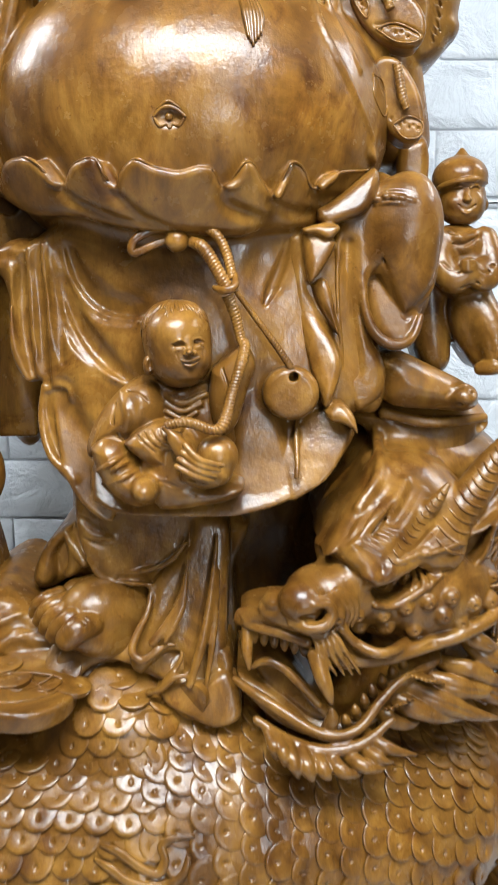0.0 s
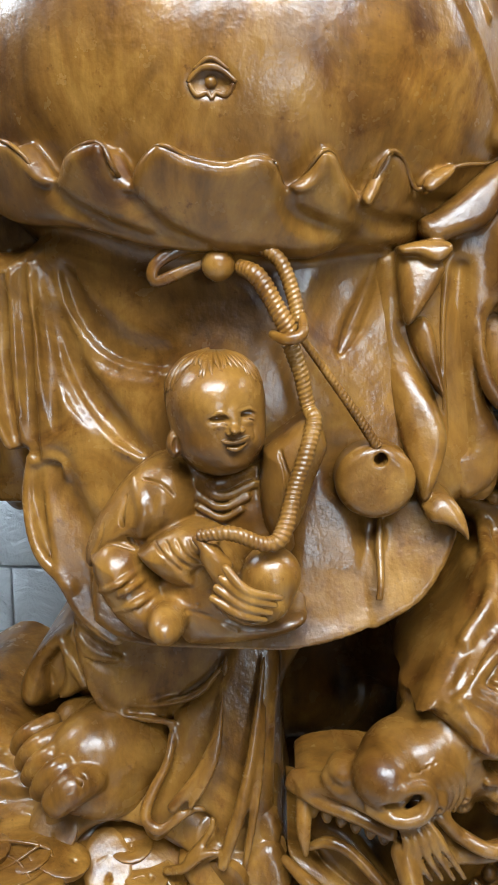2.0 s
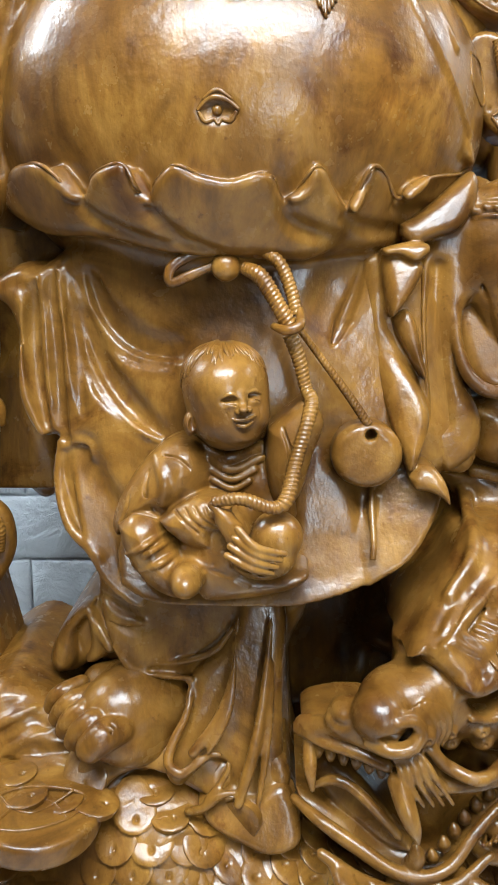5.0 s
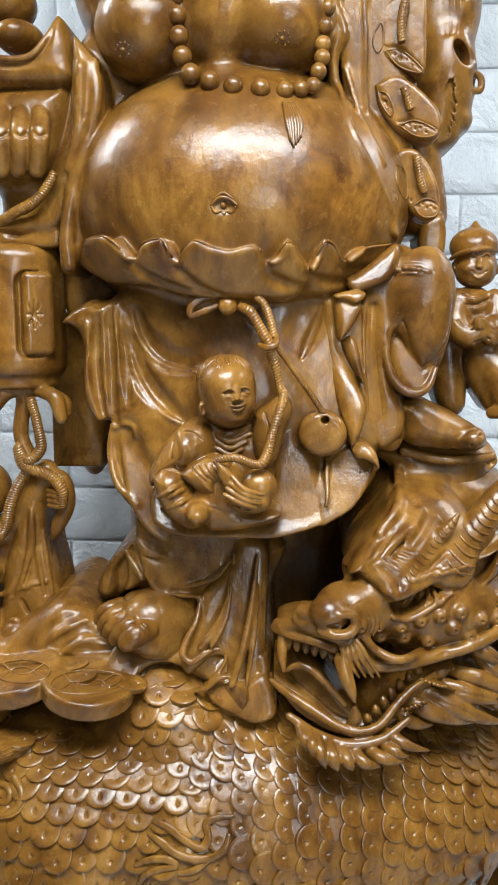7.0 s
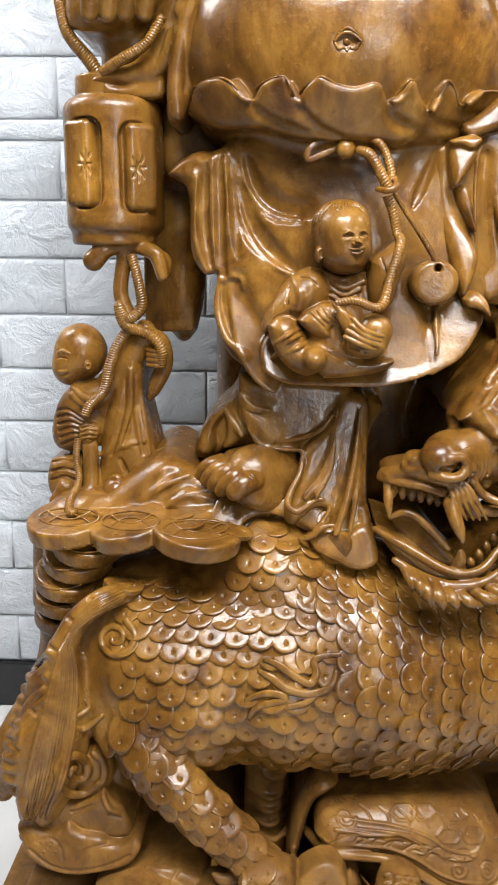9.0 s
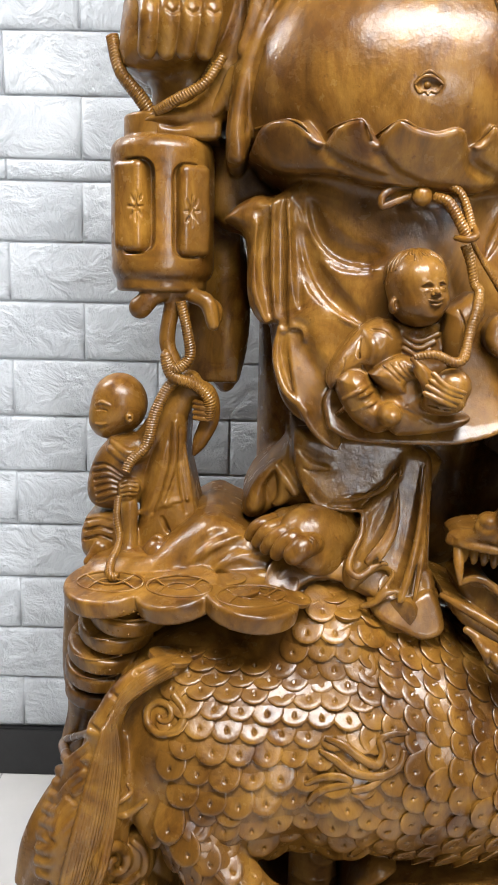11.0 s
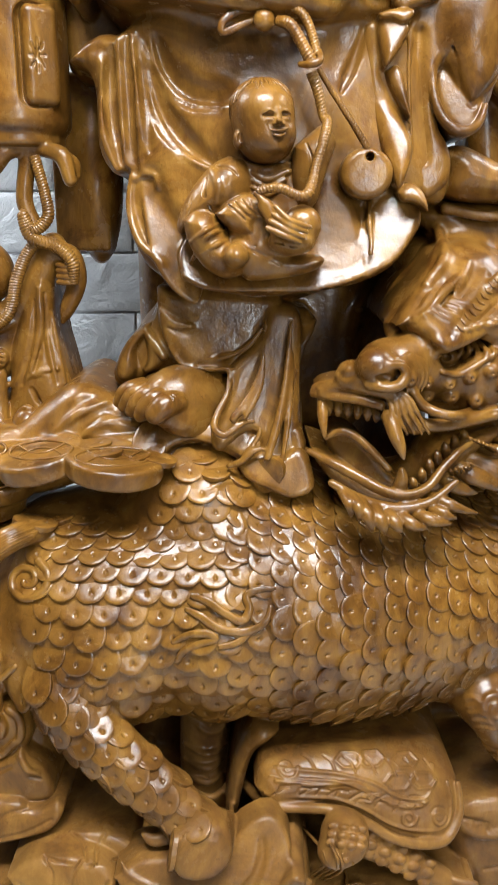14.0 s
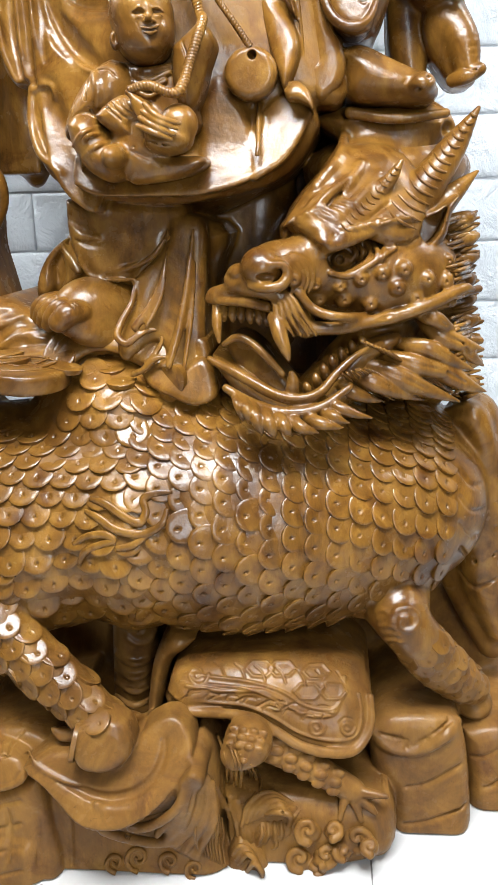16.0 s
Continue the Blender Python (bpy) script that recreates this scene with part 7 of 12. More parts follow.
wave.tube((0.155, 0.94, 0.016, 0.0076), (0.165, 0.941, 0.02, 0.0069), (0.17, 0.944, 0.027, 0.0067), (0.17, 0.948, 0.035, 0.0064), (0.165, 0.95, 0.04, 0.0065), (0.158, 0.95, 0.043, 0.0062), (0.152, 0.949, 0.042, 0.0059), (0.148, 0.946, 0.039, 0.0056), (0.148, 0.944, 0.035, 0.005), (0.15, 0.942, 0.033, 0.0048), (0.153, 0.941, 0.032, 0.0045), (0.156, 0.941, 0.033, 0.0042), (0.157, 0.942, 0.034, 0.004), k=0.003)
wave.ball((0.182, 0.959, 0.031), (0.0166, 0.018, 0.0166), k=0.004)
wave.tube((0.181, 0.939, 0.031, 0.0072), (0.174, 0.939, 0.035, 0.0069), (0.17, 0.941, 0.041, 0.0067), (0.17, 0.945, 0.045, 0.0064), (0.174, 0.951, 0.046, 0.0061), (0.179, 0.952, 0.048, 0.0059), (0.184, 0.951, 0.048, 0.0056), (0.187, 0.949, 0.047, 0.0053), (0.187, 0.946, 0.044, 0.0053), (0.186, 0.943, 0.043, 0.0048), (0.183, 0.942, 0.042, 0.0045), (0.181, 0.943, 0.043, 0.0042), (0.18, 0.943, 0.044, 0.0042), k=0.003)
wave.ball((0.207, 0.959, 0.057), (0.0263, 0.018, 0.0263), k=0.004)
wave.tube((0.207, 0.941, 0.047, 0.0072), (0.218, 0.941, 0.053, 0.0069), (0.224, 0.944, 0.063, 0.0067), (0.224, 0.947, 0.072, 0.0064), (0.218, 0.949, 0.079, 0.0061), (0.21, 0.949, 0.082, 0.0062), (0.203, 0.948, 0.081, 0.0056), (0.198, 0.946, 0.077, 0.0056), (0.198, 0.943, 0.072, 0.005), (0.2, 0.941, 0.069, 0.0048), (0.204, 0.94, 0.068, 0.0045), (0.207, 0.94, 0.069, 0.0042), (0.208, 0.941, 0.071, 0.004), k=0.003)
wave.ball((0.11, 0.959, 0.011), (0.0241, 0.018, 0.0241), k=0.004)
wave.tube((0.111, 0.94, 0.004, 0.0072), (0.1, 0.941, 0.008, 0.0073), (0.095, 0.943, 0.016, 0.0067), (0.095, 0.947, 0.025, 0.0068), (0.1, 0.949, 0.032, 0.0065), (0.107, 0.95, 0.035, 0.0062), (0.114, 0.949, 0.034, 0.0059), (0.119, 0.947, 0.031, 0.0053), (0.119, 0.944, 0.027, 0.0053), (0.117, 0.942, 0.024, 0.005), (0.114, 0.941, 0.023, 0.0045), (0.111, 0.941, 0.023, 0.0042), (0.109, 0.942, 0.025, 0.0042), k=0.003)
wave.ball((0.138, 0.959, -0.005), (0.0164, 0.018, 0.0164), k=0.004)
wave.tube((0.139, 0.939, -0.004, 0.0072), (0.146, 0.941, -0.002, 0.0069), (0.149, 0.945, 0.002, 0.007), (0.149, 0.934, 0.021, 0.0068), (0.146, 0.94, 0.02, 0.0065), (0.141, 0.944, 0.02, 0.0062), (0.136, 0.949, 0.013, 0.0059), (0.133, 0.947, 0.01, 0.0056), (0.133, 0.945, 0.008, 0.0053), (0.134, 0.943, 0.007, 0.005), (0.137, 0.942, 0.006, 0.0045), (0.139, 0.943, 0.007, 0.0042), (0.14, 0.943, 0.008, 0.004), k=0.003)
wave.ball((0.226, 0.941, 0.057), (0.0145, 0.018, 0.0145), k=0.004)
wave.tube((0.225, 0.921, 0.059, 0.0072), (0.219, 0.924, 0.06, 0.0066), (0.215, 0.928, 0.063, 0.0067), (0.215, 0.931, 0.067, 0.0064), (0.219, 0.933, 0.07, 0.0061), (0.223, 0.934, 0.072, 0.0059), (0.227, 0.933, 0.072, 0.0056), (0.23, 0.931, 0.071, 0.0053), (0.23, 0.928, 0.069, 0.005), (0.229, 0.926, 0.068, 0.0048), (0.226, 0.925, 0.068, 0.0045), (0.225, 0.925, 0.068, 0.0042), (0.224, 0.926, 0.069, 0.004), k=0.003)
wave.ball((0.167, 0.959, 0.071), (0.0166, 0.018, 0.0166), k=0.004)
wave.tube((0.166, 0.939, 0.071, 0.0076), (0.174, 0.941, 0.074, 0.0069), (0.178, 0.945, 0.078, 0.0067), (0.178, 0.949, 0.083, 0.0064), (0.174, 0.951, 0.087, 0.0065), (0.169, 0.952, 0.088, 0.0059), (0.164, 0.95, 0.088, 0.0056), (0.161, 0.948, 0.086, 0.0053), (0.16, 0.945, 0.083, 0.0053), (0.162, 0.943, 0.082, 0.0048), (0.165, 0.942, 0.082, 0.0045), (0.167, 0.942, 0.082, 0.0042), (0.167, 0.943, 0.083, 0.0042), k=0.003)
wave.relief((-0.005, 0.033), (0.012, 0.056), (0.045, 0.035), (0.059, 0.002), (0.053, -0.029), (0.024, -0.042), (-0.01, -0.044), (-0.013, -0.002), front=0.94, back=1.05, edge=0.02, k=0.003)
wave.tube((0.0, 0.945, 0.027, 0.0033), (0.015, 0.939, 0.049, 0.0045), (0.035, 0.94, 0.034, 0.0045), (0.041, 0.94, 0.004, 0.0029), k=0.0023)
wave.tube((0.006, 0.941, 0.021, 0.0033), (0.02, 0.937, 0.042, 0.0048), (0.039, 0.933, 0.031, 0.0048), (0.043, 0.94, -0.001, 0.0029), k=0.0023)
wave.tube((0.011, 0.94, 0.012, 0.0033), (0.027, 0.927, 0.044, 0.0045), (0.043, 0.927, 0.029, 0.0048), (0.045, 0.941, -0.007, 0.0029), k=0.0023)
wave.tube((0.017, 0.94, 0.002, 0.0033), (0.031, 0.936, 0.026, 0.0048), (0.047, 0.923, 0.023, 0.0045), (0.047, 0.938, -0.01, 0.0029), k=0.0023)
wave.tube((0.022, 0.94, -0.008, 0.0033), (0.038, 0.92, 0.033, 0.0048), (0.051, 0.919, 0.018, 0.0045), (0.049, 0.935, -0.013, 0.0029), k=0.0023)
wave.tube((0.085, 0.93, 0.125, 0.0023), (0.097, 0.959, 0.118, 0.0029), (0.12, 0.961, 0.112, 0.0024), k=0.0011, cut=True)
wave.tube((0.102, 0.952, 0.104, 0.0024), (0.116, 0.961, 0.112, 0.0027), (0.139, 0.96, 0.109, 0.0023), k=0.0011, cut=True)
wave.tube((0.121, 0.956, 0.098, 0.0023), (0.134, 0.96, 0.11, 0.0029), (0.157, 0.959, 0.106, 0.0024), k=0.0011, cut=True)
wave.tube((0.139, 0.955, 0.096, 0.0023), (0.153, 0.959, 0.107, 0.0027), (0.176, 0.958, 0.104, 0.0023), k=0.0011, cut=True)
wave.tube((0.157, 0.955, 0.094, 0.0024), (0.171, 0.958, 0.104, 0.0029), (0.194, 0.957, 0.101, 0.0023), k=0.0011, cut=True)
pile.add(*wave.skin())
tortoise = Clay((-0.13, 0.84, 0.08), (0.31, 1.24, 0.47), 0.0016)
# tortoise
tortoise.relief((-0.105, 0.301), (-0.092, 0.333), (-0.046, 0.348), (0.056, 0.354), (0.139, 0.343), (0.204, 0.32), (0.23, 0.287), (0.226, 0.239), (0.203, 0.208), (0.162, 0.205), (0.112, 0.218), (0.066, 0.243), (0.02, 0.263), (-0.035, 0.269), (-0.081, 0.273), front=0.965, back=1.22, edge=0.05, tilt=(0.1, 0.45), k=0.006)
tortoise.tube((-0.126, 1.099, 0.232, 0.0084), (-0.083, 0.98, 0.277, 0.0086), (-0.032, 0.965, 0.282, 0.0081), (0.024, 0.955, 0.285, 0.0081), (0.069, 0.95, 0.267, 0.0077), (0.113, 0.945, 0.241, 0.0081), (0.162, 0.95, 0.225, 0.0081), (0.203, 0.965, 0.222, 0.0076), (0.227, 0.99, 0.25, 0.0072), (0.227, 1.01, 0.289, 0.0063), k=0.006)
tortoise.tube((-0.069, 0.979, 0.321, 0.0036), (-0.005, 0.976, 0.315, 0.0038), (0.058, 0.981, 0.313, 0.0038), (0.113, 0.972, 0.283, 0.0036), (0.167, 0.976, 0.281, 0.0036), (0.185, 1.017, 0.32, 0.0038), k=0.0029)
tortoise.tube((0.107, 1.012, 0.336, 0.0023), (0.096, 1.001, 0.33, 0.0023), (0.074, 0.998, 0.331, 0.0023), (0.063, 1.006, 0.339, 0.0023), (0.073, 1.019, 0.345, 0.0025), (0.095, 1.022, 0.344, 0.0025), (0.107, 1.012, 0.336, 0.0023), steps=1, k=0.0019)
tortoise.tube((0.162, 1.019, 0.328, 0.0023), (0.151, 1.006, 0.323, 0.0023), (0.129, 1.002, 0.325, 0.0023), (0.118, 1.01, 0.333, 0.0023), (0.128, 1.023, 0.338, 0.0025), (0.15, 1.029, 0.336, 0.0025), (0.162, 1.019, 0.328, 0.0023), steps=1, k=0.0019)
tortoise.tube((0.148, 0.991, 0.309, 0.0023), (0.137, 0.983, 0.301, 0.0023), (0.115, 0.981, 0.302, 0.0023), (0.104, 0.985, 0.312, 0.0025), (0.115, 0.994, 0.32, 0.0023), (0.137, 0.997, 0.318, 0.0023), (0.148, 0.991, 0.309, 0.0023), steps=1, k=0.0019)
tortoise.tube((0.189, 0.999, 0.305, 0.0023), (0.178, 0.988, 0.299, 0.0023), (0.156, 0.985, 0.3, 0.0023), (0.145, 0.99, 0.31, 0.0023), (0.156, 1.001, 0.317, 0.0023), (0.178, 1.005, 0.314, 0.0023), (0.189, 0.999, 0.305, 0.0023), steps=1, k=0.0019)
tortoise.tube((0.07, 1.007, 0.339, 0.0023), (0.06, 0.996, 0.331, 0.0023), (0.038, 0.995, 0.332, 0.0023), (0.026, 1.004, 0.339, 0.0025), (0.036, 1.016, 0.346, 0.0025), (0.059, 1.017, 0.346, 0.0023), (0.07, 1.007, 0.339, 0.0023), steps=1, k=0.0019)
tortoise.tube((-0.034, 0.994, 0.334, 0.0029), (-0.039, 0.984, 0.326, 0.0026), (-0.051, 0.981, 0.323, 0.0026), (-0.062, 0.985, 0.327, 0.0025), (-0.066, 0.994, 0.332, 0.0024), (-0.062, 1.002, 0.337, 0.0023), (-0.054, 1.003, 0.339, 0.0022), (-0.047, 0.999, 0.337, 0.0021), (-0.045, 0.993, 0.333, 0.002), (-0.047, 0.99, 0.331, 0.0018), (-0.052, 0.989, 0.33, 0.0018), (-0.055, 0.991, 0.332, 0.0017), (-0.055, 0.994, 0.333, 0.0016), k=0.0013)
tortoise.tube((0.085, 0.973, 0.293, 0.0027), (0.082, 0.971, 0.288, 0.0026), (0.077, 0.97, 0.287, 0.0025), (0.072, 0.971, 0.289, 0.0024), (0.071, 0.972, 0.293, 0.0023), (0.073, 0.974, 0.297, 0.0022), (0.077, 0.975, 0.297, 0.0021), (0.08, 0.974, 0.296, 0.002), (0.08, 0.973, 0.293, 0.0019), (0.079, 0.972, 0.291, 0.0018), (0.077, 0.972, 0.291, 0.0017), (0.076, 0.972, 0.292, 0.0016), (0.076, 0.973, 0.293, 0.0016), k=0.0013)
tortoise.tube((0.154, 0.966, 0.261, 0.0027), (0.149, 0.962, 0.253, 0.0026), (0.14, 0.961, 0.25, 0.0025), (0.132, 0.962, 0.254, 0.0024), (0.13, 0.964, 0.262, 0.0022), (0.133, 0.967, 0.267, 0.0022), (0.14, 0.968, 0.268, 0.0021), (0.145, 0.967, 0.266, 0.002), (0.146, 0.965, 0.261, 0.0019), (0.143, 0.964, 0.258, 0.0018), (0.14, 0.963, 0.258, 0.0017), (0.138, 0.964, 0.26, 0.0016), (0.138, 0.965, 0.261, 0.0016), k=0.0013)
tortoise.tube((0.202, 0.974, 0.255, 0.0027), (0.197, 0.969, 0.249, 0.0026), (0.189, 0.965, 0.248, 0.0025), (0.182, 0.965, 0.253, 0.0024), (0.18, 0.968, 0.259, 0.0023), (0.183, 0.97, 0.264, 0.0022), (0.189, 0.972, 0.264, 0.0021), (0.193, 0.972, 0.261, 0.002), (0.194, 0.971, 0.257, 0.0019), (0.192, 0.969, 0.255, 0.0018), (0.189, 0.968, 0.255, 0.0017), (0.187, 0.968, 0.257, 0.0016), (0.187, 0.969, 0.258, 0.0016), k=0.0013)
tortoise.tube((-0.078, 0.969, 0.301, 0.0019), (-0.055, 0.973, 0.315, 0.0024), (-0.032, 0.973, 0.318, 0.0019), k=0.001, cut=True)
tortoise.tube((-0.036, 0.968, 0.299, 0.0018), (-0.014, 0.972, 0.311, 0.0024), (0.009, 0.974, 0.312, 0.0018), k=0.0009, cut=True)
tortoise.tube((0.004, 0.971, 0.294, 0.0018), (0.027, 0.974, 0.306, 0.0023), (0.05, 0.975, 0.305, 0.0018), k=0.0009, cut=True)
tortoise.tube((0.045, 0.971, 0.291, 0.0018), (0.068, 0.976, 0.301, 0.0023), (0.09, 0.975, 0.299, 0.0018), k=0.0009, cut=True)
tortoise.tube((0.086, 0.971, 0.289, 0.0018), (0.108, 0.977, 0.296, 0.0023), (0.131, 0.978, 0.292, 0.0018), k=0.0009, cut=True)
tortoise.tube((0.126, 0.973, 0.284, 0.0018), (0.149, 0.979, 0.291, 0.0023), (0.171, 0.977, 0.286, 0.0018), k=0.0009, cut=True)
tortoise.tube((-0.086, 0.974, 0.302, 0.0029), (-0.032, 0.969, 0.299, 0.0027), (0.022, 0.972, 0.293, 0.0029), (0.068, 0.968, 0.277, 0.0027), (0.113, 0.962, 0.252, 0.0027), (0.162, 0.96, 0.241, 0.0027), (0.201, 0.969, 0.243, 0.0027), (0.212, 0.986, 0.268, 0.0027), (0.209, 1.003, 0.298, 0.0027), k=0.002)
tortoise.tube((-0.072, 0.997, 0.333, 0.0024), (-0.024, 0.99, 0.331, 0.0027), (0.031, 0.988, 0.326, 0.0027), (0.086, 0.983, 0.312, 0.0027), (0.122, 0.977, 0.292, 0.0027), (0.167, 0.979, 0.286, 0.0027), (0.187, 0.997, 0.306, 0.0023), k=0.0018)
tortoise.tube((-0.08, 0.987, 0.325, 0.0024), (-0.023, 0.981, 0.322, 0.0027), (0.032, 0.978, 0.319, 0.0027), (0.077, 0.977, 0.3, 0.0023), k=0.0018)
tortoise.tube((-0.069, 0.973, 0.307, 0.0019), (-0.061, 0.974, 0.315, 0.0022), (-0.048, 0.973, 0.314, 0.0018), k=0.0009, cut=True)
tortoise.tube((-0.037, 0.969, 0.307, 0.0018), (-0.03, 0.972, 0.313, 0.0022), (-0.017, 0.974, 0.31, 0.0018), k=0.0009, cut=True)
tortoise.tube((-0.006, 0.971, 0.302, 0.0018), (0.001, 0.973, 0.309, 0.0022), (0.014, 0.973, 0.307, 0.0018), k=0.0009, cut=True)
tortoise.tube((0.024, 0.972, 0.298, 0.0018), (0.031, 0.975, 0.305, 0.0023), (0.044, 0.975, 0.303, 0.0018), k=0.0009, cut=True)
tortoise.tube((0.055, 0.968, 0.285, 0.0018), (0.062, 0.971, 0.292, 0.0022), (0.075, 0.971, 0.29, 0.0018), k=0.0009, cut=True)
tortoise.tube((0.086, 0.968, 0.279, 0.0018), (0.093, 0.971, 0.286, 0.0022), (0.106, 0.969, 0.285, 0.0018), k=0.0009, cut=True)
tortoise.tube((0.116, 0.968, 0.273, 0.0018), (0.124, 0.968, 0.281, 0.0022), (0.136, 0.968, 0.28, 0.0018), k=0.0009, cut=True)
tortoise.tube((0.147, 0.969, 0.274, 0.0018), (0.154, 0.971, 0.281, 0.0022), (0.167, 0.972, 0.279, 0.0018), k=0.0009, cut=True)
tortoise.tube((0.177, 0.971, 0.267, 0.0018), (0.185, 0.975, 0.273, 0.002), (0.197, 0.977, 0.27, 0.0018), k=0.0009, cut=True)
tortoise.tube((-0.027, 1.014, 0.345, 0.0018), (-0.015, 1.005, 0.341, 0.0019), (-0.008, 0.994, 0.333, 0.0018), k=0.0009, cut=True)
tortoise.tube((0.007, 1.011, 0.345, 0.0018), (0.019, 1.002, 0.339, 0.0018), (0.025, 0.992, 0.33, 0.0018), k=0.0009, cut=True)
tortoise.tube((0.04, 1.01, 0.343, 0.0018), (0.052, 1.001, 0.336, 0.0018), (0.058, 0.991, 0.326, 0.0018), k=0.0009, cut=True)
tortoise.tube((0.074, 1.011, 0.341, 0.0018), (0.085, 1.002, 0.333, 0.0018), (0.091, 0.992, 0.322, 0.0018), k=0.0009, cut=True)
tortoise.tube((0.107, 1.011, 0.338, 0.0018), (0.118, 1.004, 0.328, 0.0018), (0.123, 0.993, 0.317, 0.0018), k=0.0009, cut=True)
tortoise.tube((0.139, 1.017, 0.332, 0.0018), (0.151, 1.005, 0.325, 0.0018), (0.156, 0.995, 0.311, 0.0018), k=0.0009, cut=True)
tortoise.tube((0.173, 1.023, 0.327, 0.0018), (0.183, 1.01, 0.318, 0.0019), (0.189, 0.996, 0.306, 0.0018), k=0.0009, cut=True)
tortoise.ball((0.034, 0.93, 0.258), (0.0378, 0.045, 0.0378), k=0.006)
tortoise.ball((0.018, 0.915, 0.244), (0.0272, 0.03, 0.0221), k=0.008)
tortoise.ball((0.031, 0.885, 0.254), (0.006, 0.006, 0.0051), k=0.002)
tortoise.tube((0.057, 0.97, 0.226, 0.0285), (0.121, 0.965, 0.195, 0.0234), (0.176, 0.97, 0.156, 0.0216), (0.199, 0.97, 0.141, 0.0198), k=0.008)
tortoise.ball((0.081, 0.954, 0.24), (0.0108, 0.006, 0.0081), k=0.002)
tortoise.ball((0.077, 0.944, 0.23), (0.0108, 0.006, 0.0081), k=0.002)
tortoise.ball((0.073, 0.942, 0.215), (0.0108, 0.006, 0.0081), k=0.002)
tortoise.ball((0.105, 0.952, 0.227), (0.0108, 0.006, 0.0081), k=0.002)
tortoise.ball((0.1, 0.943, 0.217), (0.0108, 0.006, 0.0081), k=0.002)
tortoise.ball((0.096, 0.942, 0.201), (0.0108, 0.006, 0.0081), k=0.002)
tortoise.ball((0.128, 0.952, 0.214), (0.0108, 0.006, 0.0081), k=0.002)
tortoise.ball((0.124, 0.943, 0.203), (0.0102, 0.006, 0.0077), k=0.002)
tortoise.ball((0.119, 0.943, 0.186), (0.0108, 0.006, 0.0081), k=0.002)
tortoise.ball((0.151, 0.954, 0.198), (0.0108, 0.006, 0.0081), k=0.002)
tortoise.ball((0.147, 0.945, 0.188), (0.0108, 0.006, 0.0081), k=0.002)
tortoise.ball((0.142, 0.946, 0.17), (0.0108, 0.006, 0.0081), k=0.002)
tortoise.ball((0.175, 0.958, 0.181), (0.0108, 0.006, 0.0081), k=0.002)
tortoise.ball((0.17, 0.949, 0.171), (0.0108, 0.006, 0.0081), k=0.002)
tortoise.ball((0.166, 0.949, 0.154), (0.0108, 0.006, 0.0081), k=0.002)
tortoise.ball((0.014, 0.917, 0.288), (0.0081, 0.005, 0.0063), k=0.002)
tortoise.ball((0.012, 0.907, 0.281), (0.0077, 0.005, 0.006), k=0.002)
tortoise.ball((0.009, 0.901, 0.272), (0.0077, 0.005, 0.006), k=0.002)
tortoise.ball((0.03, 0.909, 0.291), (0.0077, 0.005, 0.006), k=0.002)
tortoise.ball((0.027, 0.899, 0.285), (0.0081, 0.005, 0.0063), k=0.002)
tortoise.ball((0.024, 0.892, 0.276), (0.0081, 0.005, 0.0063), k=0.002)
tortoise.ball((0.045, 0.909, 0.289), (0.0077, 0.005, 0.006), k=0.002)
tortoise.ball((0.042, 0.898, 0.283), (0.0077, 0.005, 0.006), k=0.002)
tortoise.ball((0.039, 0.89, 0.275), (0.0077, 0.005, 0.006), k=0.002)
tortoise.ball((0.059, 0.914, 0.283), (0.0077, 0.005, 0.006), k=0.002)
tortoise.ball((0.056, 0.902, 0.277), (0.0081, 0.005, 0.0063), k=0.002)
tortoise.ball((0.053, 0.894, 0.269), (0.0081, 0.005, 0.0063), k=0.002)
tortoise.tube((0.194, 0.97, 0.143, 0.0108), (0.185, 0.96, 0.132, 0.0081), (0.178, 0.955, 0.097, 0.0045), k=0.0036)
tortoise.tube((0.194, 0.97, 0.143, 0.0108), (0.203, 0.96, 0.122, 0.0081), (0.212, 0.955, 0.097, 0.0048), k=0.0038)
tortoise.tube((0.194, 0.97, 0.143, 0.0108), (0.221, 0.96, 0.123, 0.0085), (0.234, 0.955, 0.111, 0.0045), k=0.0036)
tortoise.tube((0.194, 0.97, 0.143, 0.0108), (0.226, 0.96, 0.144, 0.0081), (0.252, 0.955, 0.144, 0.0045), k=0.0036)
pile.add(*tortoise.skin())
head = Clay((-0.07, 0.90, 0.66), (0.46, 1.40, 1.26), 0.002)
# head of the beast
head.ball((0.229, 1.14, 0.961), (0.1277, 0.125, 0.0894))
head.tube((0.29, 1.22, 0.879, 0.095), (0.304, 1.26, 0.796, 0.0874), k=0.02)
head.ball((0.231, 1.2, 1.053), (0.108, 0.1, 0.072), k=0.02)
head.tube((0.217, 1.07, 0.974, 0.0496), (0.142, 1.04, 0.97, 0.0426), (0.086, 1.02, 0.976, 0.034), k=0.015)
head.tube((0.069, 1.0, 0.985, 0.022), (0.098, 1.03, 0.986, 0.025), (0.142, 1.065, 0.975, 0.032), deep=1.5, k=0.02)
head.relief((0.095, 1.033), (0.105, 1.05), (0.123, 1.076), (0.151, 1.111), (0.176, 1.141), (0.242, 1.146), (0.291, 1.108), (0.306, 1.067), (0.286, 1.014), (0.246, 1.006), (0.206, 1.022), (0.177, 1.007), (0.159, 1.003), (0.143, 1.02), (0.12, 1.034), front=1.035, back=1.3, edge=0.04, tilt=(0.3, 0.75), k=0.016)
